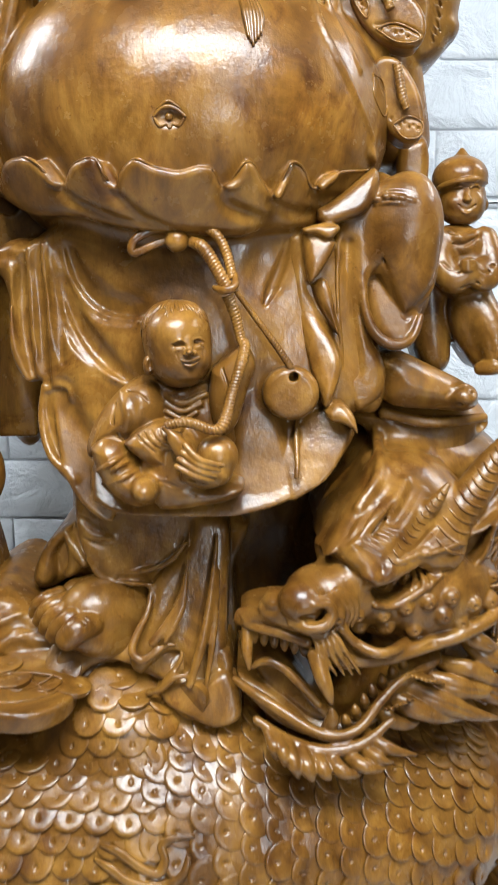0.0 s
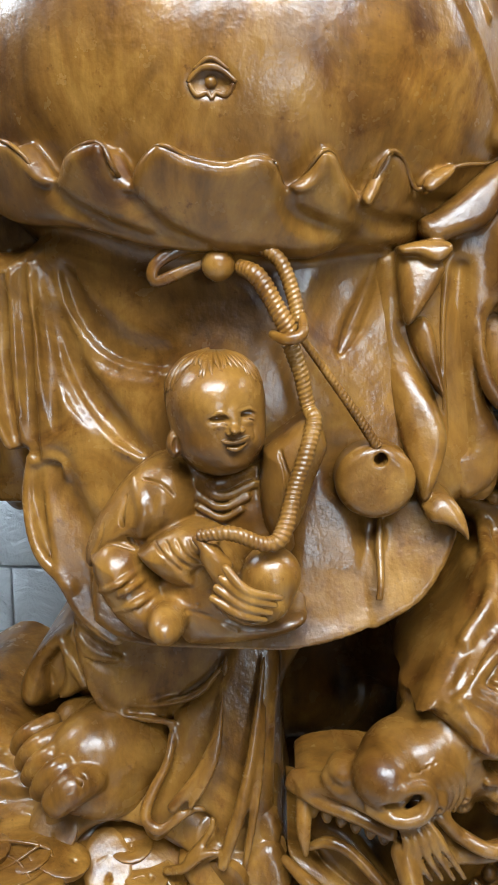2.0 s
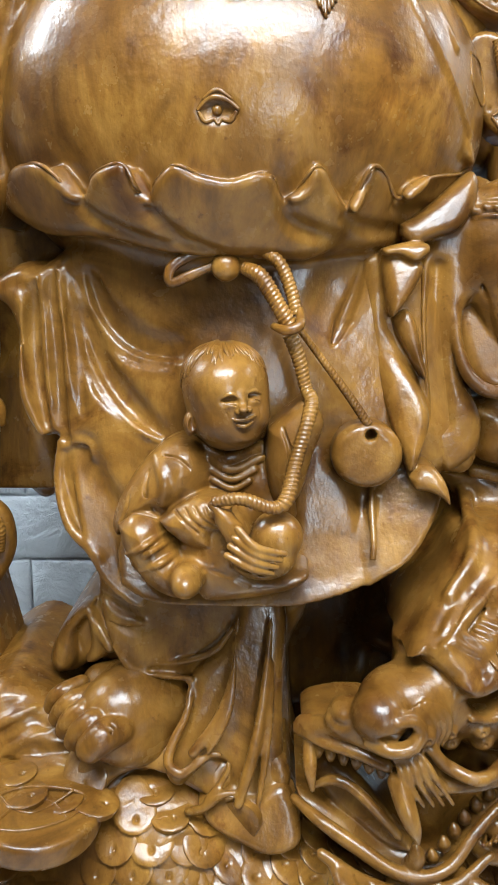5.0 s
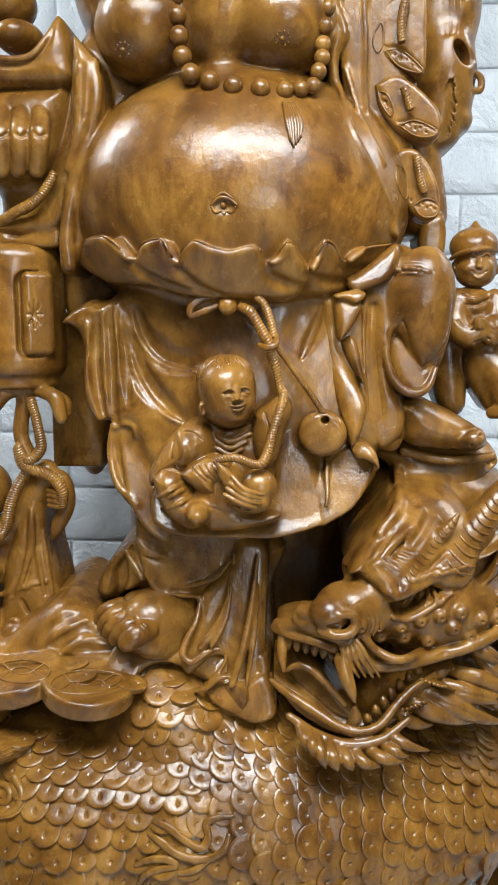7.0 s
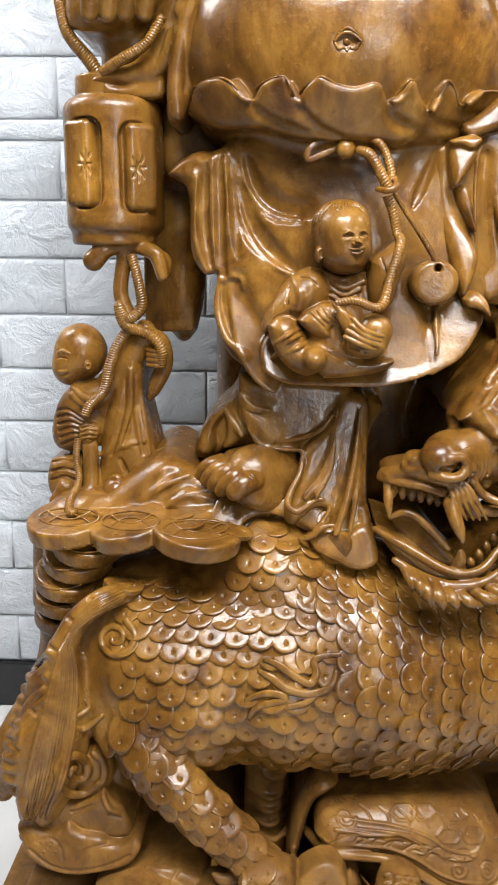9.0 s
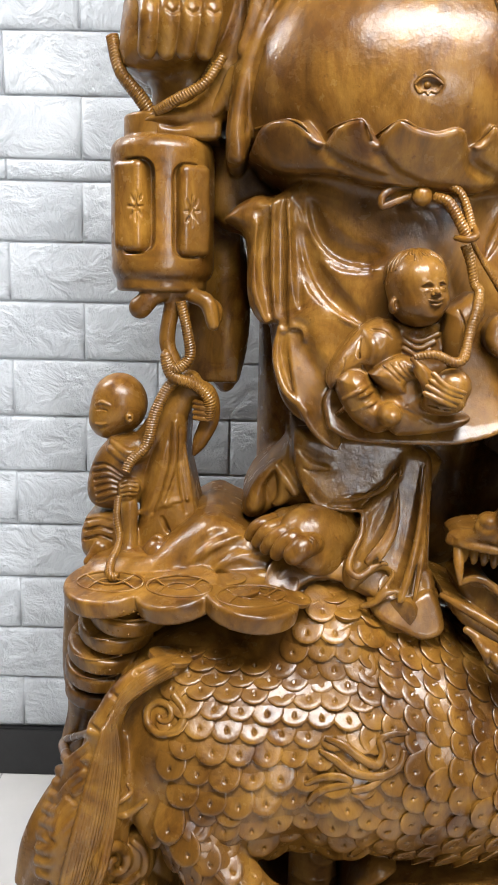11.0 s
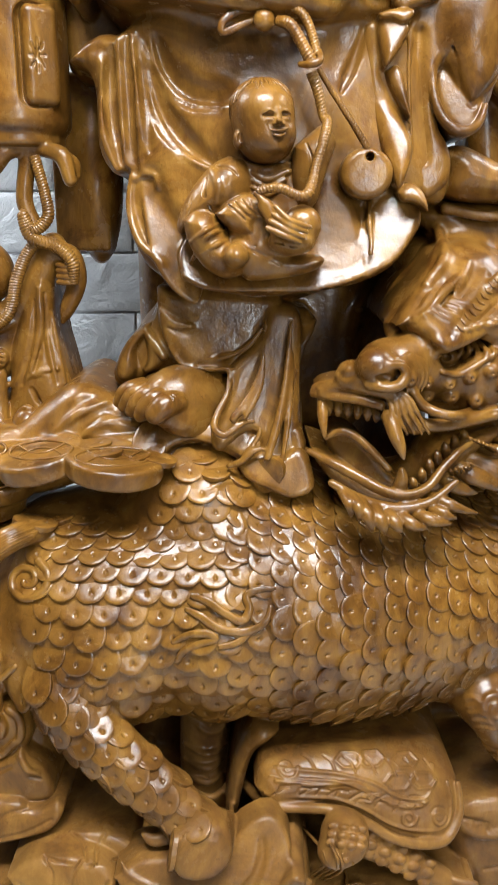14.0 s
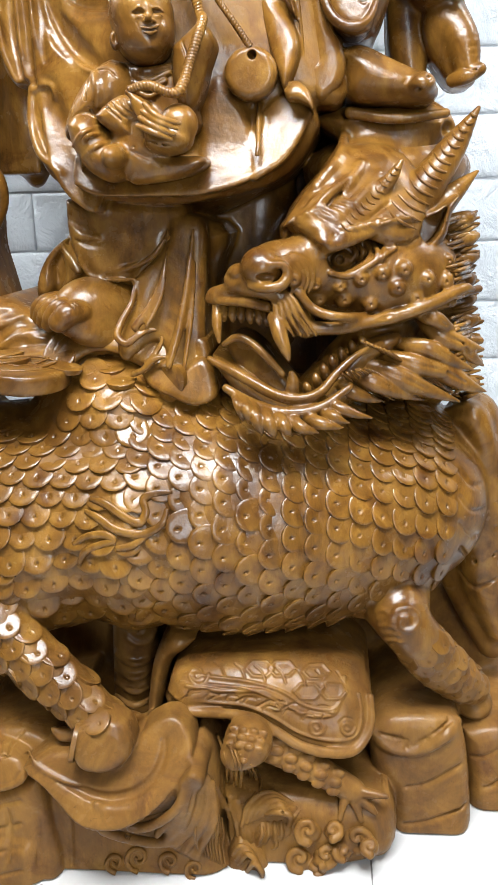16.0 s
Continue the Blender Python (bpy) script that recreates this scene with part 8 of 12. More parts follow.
head.tube((0.132, 1.001, 1.049, 0.0037), (0.159, 1.021, 1.075, 0.006), (0.19, 1.043, 1.093, 0.0064), (0.207, 1.069, 1.116, 0.004), k=0.012)
head.tube((0.115, 1.001, 1.044, 0.0016), (0.137, 1.009, 1.064, 0.0032), (0.167, 1.04, 1.092, 0.0015), k=0.007, cut=True)
head.tube((0.134, 1.001, 1.037, 0.0015), (0.167, 1.015, 1.063, 0.003), (0.19, 1.035, 1.094, 0.0016), k=0.007, cut=True)
head.tube((0.155, 0.995, 1.025, 0.0015), (0.19, 1.015, 1.052, 0.003), (0.214, 1.043, 1.081, 0.0016), k=0.007, cut=True)
head.tube((0.128, 1.012, 1.06, 0.0015), (0.148, 1.034, 1.083, 0.0032), (0.172, 1.062, 1.112, 0.0016), k=0.007, cut=True)
head.tube((0.177, 0.999, 1.018, 0.0016), (0.213, 1.018, 1.038, 0.0032), (0.245, 1.038, 1.061, 0.0016), k=0.007, cut=True)
head.tube((0.174, 1.007, 1.044, 0.004), (0.206, 1.033, 1.07, 0.0056), (0.231, 1.063, 1.1, 0.004), k=0.012)
head.tube((0.086, 1.322, 1.026, 0.006), (0.116, 1.294, 1.026, 0.0076), (0.145, 1.007, 1.018, 0.0068), (0.166, 1.003, 1.001, 0.0064), (0.179, 1.013, 1.008, 0.0048), k=0.006)
head.tube((0.12, 1.004, 1.046, 0.0023), (0.135, 1.003, 1.034, 0.0032), (0.162, 0.992, 1.022, 0.0024), k=0.006)
head.tube((0.131, 0.996, 1.05, 0.0022), (0.146, 0.998, 1.04, 0.0032), (0.17, 0.995, 1.028, 0.0024), k=0.006)
head.tube((0.142, 1.0, 1.054, 0.0023), (0.157, 1.0, 1.045, 0.0032), (0.178, 1.001, 1.034, 0.0023), k=0.006)
head.tube((0.153, 1.007, 1.058, 0.0023), (0.168, 1.004, 1.051, 0.003), (0.186, 1.007, 1.039, 0.0023), k=0.006)
head.tube((0.163, 1.017, 1.062, 0.0024), (0.179, 1.01, 1.057, 0.003), (0.194, 1.013, 1.045, 0.0022), k=0.006)
head.tube((0.174, 1.023, 1.067, 0.0024), (0.19, 1.015, 1.063, 0.003), (0.202, 1.018, 1.051, 0.0023), k=0.006)
head.ball((0.155, 1.13, 1.035), (0.0562, 0.075, 0.0494), k=0.02)
head.tube((0.106, 1.07, 1.022, 0.0153), (0.133, 1.055, 1.003, 0.0192), (0.157, 1.05, 0.986, 0.016), k=0.02)
head.tube((0.131, 1.033, 1.026, 0.0032), (0.152, 0.984, 1.004, 0.0048), (0.163, 1.001, 0.986, 0.003), k=0.008, cut=True)
head.tube((0.106, 0.981, 1.005, 0.0032), (0.128, 0.989, 0.993, 0.0037), (0.14, 0.991, 0.966, 0.003), k=0.01, cut=True)
head.relief((-0.082, 0.808), (-0.061, 1.002), (-0.037, 1.136), (0.102, 1.169), (0.218, 1.156), (0.222, 0.698), (-0.011, 0.7), (-0.095, 0.766), front=1.37, back=1.4, edge=0.06, k=0.02)
# muzzle
head.relief((-0.0051, 0.9115), (0.0691, 0.9018), (0.1183, 0.8693), (0.1679, 0.86), (0.2169, 0.8799), (0.1929, 0.8428), (0.1516, 0.801), (0.118, 0.7929), (0.076, 0.809), (0.0303, 0.8372), (-0.0026, 0.8615), front=0.9, back=1.2, edge=0.01, k=0.006, cut=True)
head.tube((0.1772, 1.06, 0.9714, 0.05), (0.1392, 1.035, 0.9901, 0.038), (0.1066, 1.01, 0.984, 0.029), k=0.012)
head.ball((0.0665, 0.986, 0.9805), (0.029, 0.032, 0.028), k=0.006)
head.ball((0.0346, 1.01, 0.9723), (0.018, 0.022, 0.013), k=0.008)
head.tube((0.0273, 1.01, 0.9709, 0.006), (0.0192, 1.008, 0.9634, 0.008), (0.0291, 1, 0.9576, 0.0075), (0.0439, 0.99, 0.9629, 0.006), k=0.005)
head.tube((0.0538, 0.972, 0.9567, 0.006), (0.0749, 0.962, 0.9541, 0.0078), (0.0957, 0.964, 0.958, 0.0085), (0.1043, 0.968, 0.9711, 0.0075), (0.0975, 0.966, 0.9835, 0.006), (0.0807, 0.96, 0.9858, 0.005), k=0.005)
head.ball((0.079, 0.958, 0.968), (0.017, 0.013, 0.0065), turn=(0, 4, 0), k=0.003, cut=True)
head.tube((0.0637, 0.955, 0.9641, 0.003), (0.0805, 0.952, 0.964, 0.004), (0.0943, 0.957, 0.9708, 0.003), k=0.003, cut=True)
head.tube((0.0831, 0.966, 0.9921, 0.0022), (0.1037, 0.972, 0.9829, 0.0034), (0.1129, 0.976, 0.9641, 0.0036), (0.1089, 0.976, 0.945, 0.0022), k=0.003)
head.tube((0.09, 0.97, 0.9939, 0.0022), (0.1107, 0.976, 0.9838, 0.0034), (0.1192, 0.98, 0.9646, 0.0036), (0.1145, 0.98, 0.9445, 0.0022), k=0.003)
head.tube((0.0969, 0.974, 0.9954, 0.0022), (0.1177, 0.98, 0.9845, 0.0034), (0.1256, 0.984, 0.9648, 0.0036), (0.1203, 0.984, 0.9439, 0.0022), k=0.003)
head.tube((0.1039, 0.978, 0.9968, 0.0022), (0.1248, 0.984, 0.9852, 0.0034), (0.1321, 0.988, 0.9651, 0.0036), (0.126, 0.988, 0.9434, 0.0022), k=0.003)
head.tube((0.1109, 0.982, 0.9979, 0.0022), (0.1319, 0.988, 0.9856, 0.0034), (0.1386, 0.992, 0.9652, 0.0036), (0.1318, 0.992, 0.9428, 0.0022), k=0.003)
head.relief((-0.0115, 0.9412), (0.0001, 0.9504), (0.0267, 0.9561), (0.0546, 0.9563), (0.0863, 0.9501), (0.1084, 0.9386), (0.1059, 0.9188), (0.0779, 0.9194), (0.046, 0.9272), (0.0139, 0.9295), (-0.0087, 0.9284), front=1, back=1.1, edge=0.016, tilt=(-0.28, 0), k=0.008)
head.tube((-0.0134, 1.04, 0.9352, 0.005), (0.0091, 1.02, 0.9474, 0.0085), (0.0385, 1, 0.9519, 0.0105), (0.0667, 0.985, 0.9489, 0.0115), (0.0901, 0.978, 0.9414, 0.009), k=0.007)
head.tube((-0.0132, 1.036, 0.9307, 0.0045), (0.0132, 1.012, 0.9313, 0.006), (0.0446, 0.996, 0.9309, 0.007), (0.0742, 0.982, 0.9256, 0.007), k=0.005)
head.tube((-0.0152, 1.04, 0.9319, 0.006), (-0.0115, 1.04, 0.9417, 0.006), (-0.0027, 1.036, 0.9468, 0.005), k=0.004)
head.relief((-0.0025, 0.9236), (0.0192, 0.9224), (0.0525, 0.9183), (0.079, 0.9136), (0.0772, 0.8995), (0.0438, 0.9019), (0.0104, 0.9059), (-0.0013, 0.9095), front=1.045, back=1.1, edge=0.008, tilt=(-0.28, 0), k=0.003)
head.tube((0.0064, 1.036, 0.9204, 0.006), (0.0064, 1.032, 0.911, 0.0062), (0.0067, 1.035, 0.9024, 0.004), k=0.0012)
head.tube((0.02, 1.03, 0.9201, 0.006), (0.0199, 1.026, 0.9107, 0.0062), (0.0204, 1.029, 0.9021, 0.004), k=0.0012)
head.tube((0.0334, 1.024, 0.9197, 0.006), (0.0334, 1.02, 0.9104, 0.0062), (0.0339, 1.023, 0.9018, 0.004), k=0.0012)
head.tube((0.0467, 1.018, 0.9185, 0.006), (0.0467, 1.014, 0.9093, 0.0062), (0.0472, 1.017, 0.9008, 0.004), k=0.0012)
head.tube((0.0599, 1.012, 0.9174, 0.006), (0.0598, 1.008, 0.9082, 0.0062), (0.0604, 1.011, 0.8997, 0.004), k=0.0012)
head.tube((0.0721, 1.006, 0.9163, 0.006), (0.0721, 1.002, 0.9072, 0.0062), (0.0727, 1.005, 0.8987, 0.004), k=0.0012)
head.tube((-0.0018, 1.034, 0.9208, 0.0085), (-0.0025, 1.022, 0.8978, 0.0075), (0.0003, 1.018, 0.8718, 0.003), k=0.002)
head.tube((0.0858, 0.976, 0.9105, 0.0115), (0.0934, 0.962, 0.8873, 0.0105), (0.1003, 0.958, 0.8697, 0.0075), (0.1048, 0.957, 0.8547, 0.0025), k=0.003)
head.relief((0.0768, 0.944), (0.0981, 0.9498), (0.1176, 0.94), (0.1333, 0.9122), (0.1428, 0.8843), (0.1213, 0.8783), (0.0976, 0.8995), (0.0796, 0.9212), front=0.985, back=1.06, edge=0.02, k=0.008)
head.tube((0.08, 0.976, 0.9403, 0.0024), (0.0861, 0.97, 0.9263, 0.0034), (0.089, 0.969, 0.9071, 0.0036), (0.1013, 0.972, 0.8855, 0.0022), k=0.003)
head.tube((0.0851, 0.976, 0.9421, 0.0024), (0.0927, 0.97, 0.9289, 0.0034), (0.0972, 0.969, 0.9105, 0.0036), (0.1116, 0.973, 0.8856, 0.0022), k=0.003)
head.tube((0.0902, 0.976, 0.9439, 0.0024), (0.0993, 0.97, 0.9315, 0.0034), (0.1054, 0.969, 0.9138, 0.0036), (0.1218, 0.974, 0.8856, 0.0022), k=0.003)
head.tube((0.0952, 0.976, 0.9457, 0.0024), (0.1059, 0.97, 0.934, 0.0034), (0.1136, 0.969, 0.9171, 0.0036), (0.1321, 0.975, 0.8856, 0.0022), k=0.003)
head.tube((0.1003, 0.976, 0.9475, 0.0024), (0.1125, 0.97, 0.9366, 0.0034), (0.1217, 0.969, 0.9204, 0.0036), (0.1424, 0.976, 0.8857, 0.0022), k=0.003)
# cheek ridges and knobs
head.tube((0.119, 0.981, 0.944, 0.0064), (0.139, 0.987, 0.921, 0.0072), (0.174, 0.982, 0.91, 0.0072), (0.224, 1.041, 0.903, 0.0076), (0.273, 1.041, 0.912, 0.0072), (0.336, 1.094, 0.924, 0.0076), (0.394, 1.15, 0.929, 0.006), k=0.0048)
head.tube((0.122, 1.0, 0.898, 0.0102), (0.15, 1.0, 0.892, 0.0096), (0.191, 1.01, 0.893, 0.0096), (0.248, 1.03, 0.902, 0.0096), (0.29, 1.05, 0.908, 0.008), (0.344, 1.09, 0.916, 0.0077), k=0.006)
head.tube((0.131, 0.987, 0.91, 0.0032), (0.174, 0.977, 0.902, 0.004), (0.247, 1.02, 0.906, 0.004), (0.306, 1.054, 0.917, 0.0034), k=0.0016, cut=True)
# eye
head.relief((0.157, 0.988), (0.175, 1.004), (0.204, 1.015), (0.242, 1.005), (0.216, 0.988), (0.183, 0.97), (0.166, 0.974), front=0.97, back=1.052, edge=0.012, k=0.004, cut=True)
head.ball((0.18, 1.05, 0.983), (0.016, 0.018, 0.0136), k=0.002)
head.ball((0.216, 1.058, 0.993), (0.0273, 0.018, 0.0096), turn=(0, -20, 0), k=0.002)
head.ball((0.176, 1.033, 0.985), (0.0064, 0.012, 0.0064), k=0.001, cut=True)
head.tube((0.193, 1.052, 1.006, 0.0032), (0.199, 1.045, 0.994, 0.004), (0.193, 1.039, 0.982, 0.0024), k=0.0019)
head.tube((0.203, 1.052, 1.006, 0.0032), (0.209, 1.037, 0.994, 0.004), (0.203, 1.046, 0.981, 0.0024), k=0.0019)
head.tube((0.214, 1.052, 1.006, 0.0032), (0.22, 1.036, 0.994, 0.004), (0.212, 1.015, 0.983, 0.0024), k=0.0019)
head.tube((0.224, 1.051, 1.006, 0.0032), (0.229, 1.019, 0.994, 0.004), (0.223, 1.016, 0.982, 0.0022), k=0.0018)
head.tube((0.235, 1.051, 1.005, 0.0032), (0.239, 1.018, 0.994, 0.004), (0.233, 1.016, 0.982, 0.0024), k=0.0019)
head.tube((0.148, 0.999, 0.994, 0.0053), (0.174, 0.995, 1.014, 0.0064), (0.206, 1.025, 1.023, 0.0064), (0.25, 1.029, 1.004, 0.0045), k=0.0036)
head.tube((0.163, 0.998, 0.969, 0.0038), (0.19, 1.007, 0.965, 0.0048), (0.226, 1.014, 0.984, 0.0045), (0.254, 1.026, 1.0, 0.003), k=0.0024)
head.tube((0.206, 1.018, 1.026, 0.003), (0.237, 1.018, 1.031, 0.0038), (0.269, 1.028, 1.011, 0.0024), k=0.0019)
head.tube((0.215, 1.015, 1.029, 0.003), (0.246, 1.019, 1.033, 0.004), (0.277, 1.033, 1.014, 0.0024), k=0.0019)
head.tube((0.224, 1.013, 1.032, 0.0032), (0.256, 1.023, 1.035, 0.0038), (0.287, 1.048, 1.016, 0.0024), k=0.0019)
head.tube((0.233, 1.012, 1.034, 0.0032), (0.265, 1.027, 1.037, 0.004), (0.297, 1.066, 1.018, 0.0024), k=0.0019)
head.tube((0.243, 1.013, 1.037, 0.003), (0.275, 1.034, 1.039, 0.004), (0.307, 1.086, 1.021, 0.0024), k=0.0019)
# horns, ear, mane
head.tube((0.179, 0.997, 1.02, 0.0098), (0.214, 1.045, 1.058, 0.0136), (0.246, 1.048, 1.093, 0.0098), (0.262, 1.05, 1.117, 0.0032), k=0.006)
head.tube((0.258, 1.09, 1.029, 0.034), (0.298, 1.095, 1.08, 0.0273), (0.338, 1.11, 1.133, 0.0204), (0.376, 1.12, 1.19, 0.0032), k=0.008)
head.relief((0.28, 1.009), (0.285, 1.033), (0.293, 1.046), (0.32, 1.055), (0.348, 1.07), (0.337, 1.043), (0.33, 1.012), (0.311, 0.992), (0.29, 0.997), front=1.06, back=1.2, edge=0.02, k=0.005)
head.relief((0.29, 1.015), (0.295, 1.035), (0.319, 1.047), (0.33, 1.053), (0.32, 1.02), (0.304, 1.003), front=1.05, back=1.1, edge=0.012, k=0.005, cut=True)
head.tube((0.321, 1.11, 1.051, 0.0204), (0.35, 1.12, 1.078, 0.0136), (0.38, 1.13, 1.103, 0.0026), k=0.006)
head.tube((0.328, 1.16, 1.025, 0.0136), (0.368, 1.16, 1.034, 0.0128), (0.383, 1.17, 1.04, 0.006), k=0.006)
head.tube((0.332, 1.16, 0.996, 0.0136), (0.37, 1.16, 1.003, 0.0128), (0.39, 1.17, 1.009, 0.006), k=0.006)
head.tube((0.337, 1.16, 0.966, 0.0136), (0.371, 1.16, 0.973, 0.0128), (0.391, 1.17, 0.977, 0.006), k=0.006)
head.tube((0.341, 1.16, 0.937, 0.0144), (0.372, 1.16, 0.941, 0.0135), (0.388, 1.17, 0.945, 0.006), k=0.006)
head.tube((0.346, 1.16, 0.907, 0.0136), (0.374, 1.16, 0.91, 0.0128), (0.39, 1.17, 0.912, 0.0059), k=0.006)
head.tube((0.343, 1.16, 0.876, 0.0144), (0.375, 1.16, 0.878, 0.0135), (0.397, 1.17, 0.879, 0.0063), k=0.006)
head.tube((0.341, 1.16, 0.846, 0.0144), (0.377, 1.16, 0.845, 0.0128), (0.403, 1.17, 0.845, 0.0063), k=0.006)
head.tube((0.339, 1.16, 0.815, 0.0136), (0.378, 1.16, 0.812, 0.0135), (0.403, 1.17, 0.811, 0.0063), k=0.006)
head.tube((0.336, 1.16, 0.783, 0.0144), (0.379, 1.16, 0.779, 0.0135), (0.4, 1.17, 0.777, 0.0067), k=0.006)
head.tube((0.21, 1.091, 0.863, 0.0023), (0.261, 1.073, 0.843, 0.0024), (0.337, 1.072, 0.808, 0.0023), k=0.0011, cut=True)
head.tube((0.193, 1.083, 0.816, 0.0023), (0.227, 1.07, 0.792, 0.0025), (0.255, 1.089, 0.767, 0.0023), k=0.0011, cut=True)
head.tube((0.251, 1.168, 0.804, 0.0023), (0.298, 1.172, 0.774, 0.0027), (0.349, 1.209, 0.742, 0.0023), k=0.0011, cut=True)
head.tube((0.294, 1.072, 0.856, 0.0023), (0.339, 1.086, 0.827, 0.0024), (0.394, 1.154, 0.796, 0.0023), k=0.0011, cut=True)
# lower jaw
head.tube((0.2354, 1.12, 0.8523, 0.05), (0.2002, 1.115, 0.8179, 0.05), (0.1467, 1.11, 0.7742, 0.04), k=0.02)
head.relief((-0.0166, 0.8467), (0.0058, 0.8395), (0.0429, 0.8203), (0.0759, 0.7975), (0.1094, 0.7893), (0.1428, 0.7948), (0.1675, 0.8241), (0.1919, 0.8513), (0.2259, 0.8689), (0.2646, 0.8748), (0.2611, 0.8559), (0.2249, 0.8358), (0.2007, 0.8092), (0.172, 0.7789), (0.1344, 0.7621), (0.0839, 0.761), (0.0419, 0.7773), (0.0088, 0.802), (-0.0137, 0.8331), front=1.02, back=1.2, edge=0.02, bow=1.2, k=0.008)
head.tube((-0.0188, 1.045, 0.8421, 0.005), (0.0099, 1.018, 0.8331, 0.0075), (0.0476, 1, 0.816, 0.0085), (0.0844, 0.985, 0.7986, 0.0085), (0.1169, 0.982, 0.793, 0.008), (0.148, 0.99, 0.8015, 0.0075), (0.1731, 1.005, 0.8271, 0.0065), (0.2001, 1.02, 0.8487, 0.0055), (0.2348, 1.04, 0.8638, 0.004), k=0.004)
head.tube((0.0068, 1, 0.8309, 0.003), (0.048, 0.98, 0.8053, 0.006), (0.1004, 0.97, 0.7862, 0.006), (0.149, 0.978, 0.791, 0.005), (0.1822, 0.995, 0.8182, 0.003), k=0.01, cut=True)
head.tube((0.0102, 1, 0.8064, 0.006), (0.0516, 0.985, 0.7857, 0.008), (0.1004, 0.978, 0.7741, 0.008), (0.1494, 0.984, 0.7812, 0.007), (0.1909, 1, 0.807, 0.005), k=0.008)
head.relief((0.0042, 0.8596), (0.0182, 0.8746), (0.0366, 0.8743), (0.0598, 0.8586), (0.0805, 0.8344), (0.1014, 0.81), (0.1182, 0.7906), (0.0842, 0.7911), (0.0505, 0.8108), (0.0171, 0.8355), front=1.04, back=1.14, edge=0.014, tilt=(-0.25, 0.2), k=0.006)
head.tube((0.0047, 1.036, 0.8654, 0.004), (0.0229, 1.03, 0.8761, 0.006), (0.0439, 1.022, 0.872, 0.006), (0.0686, 1.012, 0.8517, 0.006), (0.0929, 1.005, 0.8259, 0.005), k=0.004)
head.tube((0.1049, 0.995, 0.7977, 0.01), (0.1089, 0.984, 0.8159, 0.0095), (0.1074, 0.982, 0.8304, 0.005), k=0.003)
head.tube((0.1308, 1.01, 0.7955, 0.0075), (0.1288, 1, 0.8063, 0.0065), (0.1272, 1, 0.813, 0.003), k=0.002)
head.tube((0.1442, 1.014, 0.808, 0.0075), (0.1421, 1.004, 0.8186, 0.0065), (0.1404, 1.004, 0.8253, 0.003), k=0.002)
head.tube((0.156, 1.02, 0.8201, 0.0075), (0.1538, 1.01, 0.8306, 0.0065), (0.1521, 1.01, 0.8373, 0.003), k=0.002)
head.tube((0.1679, 1.026, 0.8322, 0.0075), (0.1655, 1.016, 0.8426, 0.0065), (0.1638, 1.016, 0.8492, 0.003), k=0.002)
head.tube((0.1816, 1.034, 0.8423, 0.0075), (0.1791, 1.024, 0.8525, 0.0065), (0.1774, 1.024, 0.8592, 0.003), k=0.002)
head.tube((0.1971, 1.042, 0.8507, 0.0075), (0.1944, 1.032, 0.8609, 0.0065), (0.1927, 1.032, 0.8676, 0.003), k=0.002)
head.tube((0.2127, 1.05, 0.8575, 0.0075), (0.2099, 1.04, 0.8676, 0.0065), (0.2081, 1.04, 0.8743, 0.003), k=0.002)
head.tube((0.025, 0.996, 0.7953, 0.0077), (0.0325, 0.972, 0.7858, 0.0085), (0.0355, 0.97, 0.7737, 0.0053), (0.0366, 0.976, 0.7629, 0.0016), k=0.0025, steps=6)
head.tube((0.0369, 0.986, 0.7907, 0.0077), (0.0441, 0.962, 0.7831, 0.0085), (0.0463, 0.96, 0.7711, 0.0053), (0.0467, 0.966, 0.7603, 0.0016), k=0.0025, steps=6)
head.tube((0.0483, 0.982, 0.7848, 0.0088), (0.0569, 0.958, 0.7724, 0.0098), (0.0619, 0.956, 0.7578, 0.0061), (0.0652, 0.962, 0.7444, 0.0016), k=0.0025, steps=6)
head.tube((0.0662, 0.981, 0.7781, 0.0095), (0.0745, 0.957, 0.7657, 0.0105), (0.0799, 0.955, 0.7529, 0.0065), (0.0838, 0.961, 0.7411, 0.0016), k=0.0025, steps=6)
head.tube((0.0841, 0.982, 0.7725, 0.0088), (0.0953, 0.958, 0.7619, 0.0098), (0.1016, 0.956, 0.7523, 0.0061), (0.1065, 0.962, 0.7439, 0.0016), k=0.0025, steps=6)
head.tube((0.1005, 0.986, 0.7695, 0.0088), (0.1178, 0.962, 0.7588, 0.0098), (0.1322, 0.96, 0.7525, 0.0061), (0.1454, 0.966, 0.7473, 0.0016), k=0.0025, steps=6)
head.tube((0.1219, 0.992, 0.7677, 0.0088), (0.1454, 0.968, 0.7619, 0.0098), (0.1638, 0.966, 0.7571, 0.0061), (0.1812, 0.972, 0.7536, 0.0016), k=0.0025, steps=6)
head.tube((0.1435, 0.998, 0.7727, 0.0077), (0.165, 0.974, 0.7701, 0.0085), (0.1778, 0.972, 0.7637, 0.0053), (0.1897, 0.978, 0.7586, 0.0016), k=0.0025, steps=6)
head.tube((0.1506, 1.009, 0.7852, 0.0088), (0.1754, 0.985, 0.7789, 0.0098), (0.1996, 0.983, 0.7702, 0.0061), (0.2231, 0.989, 0.7629, 0.0016), k=0.0025, steps=6)
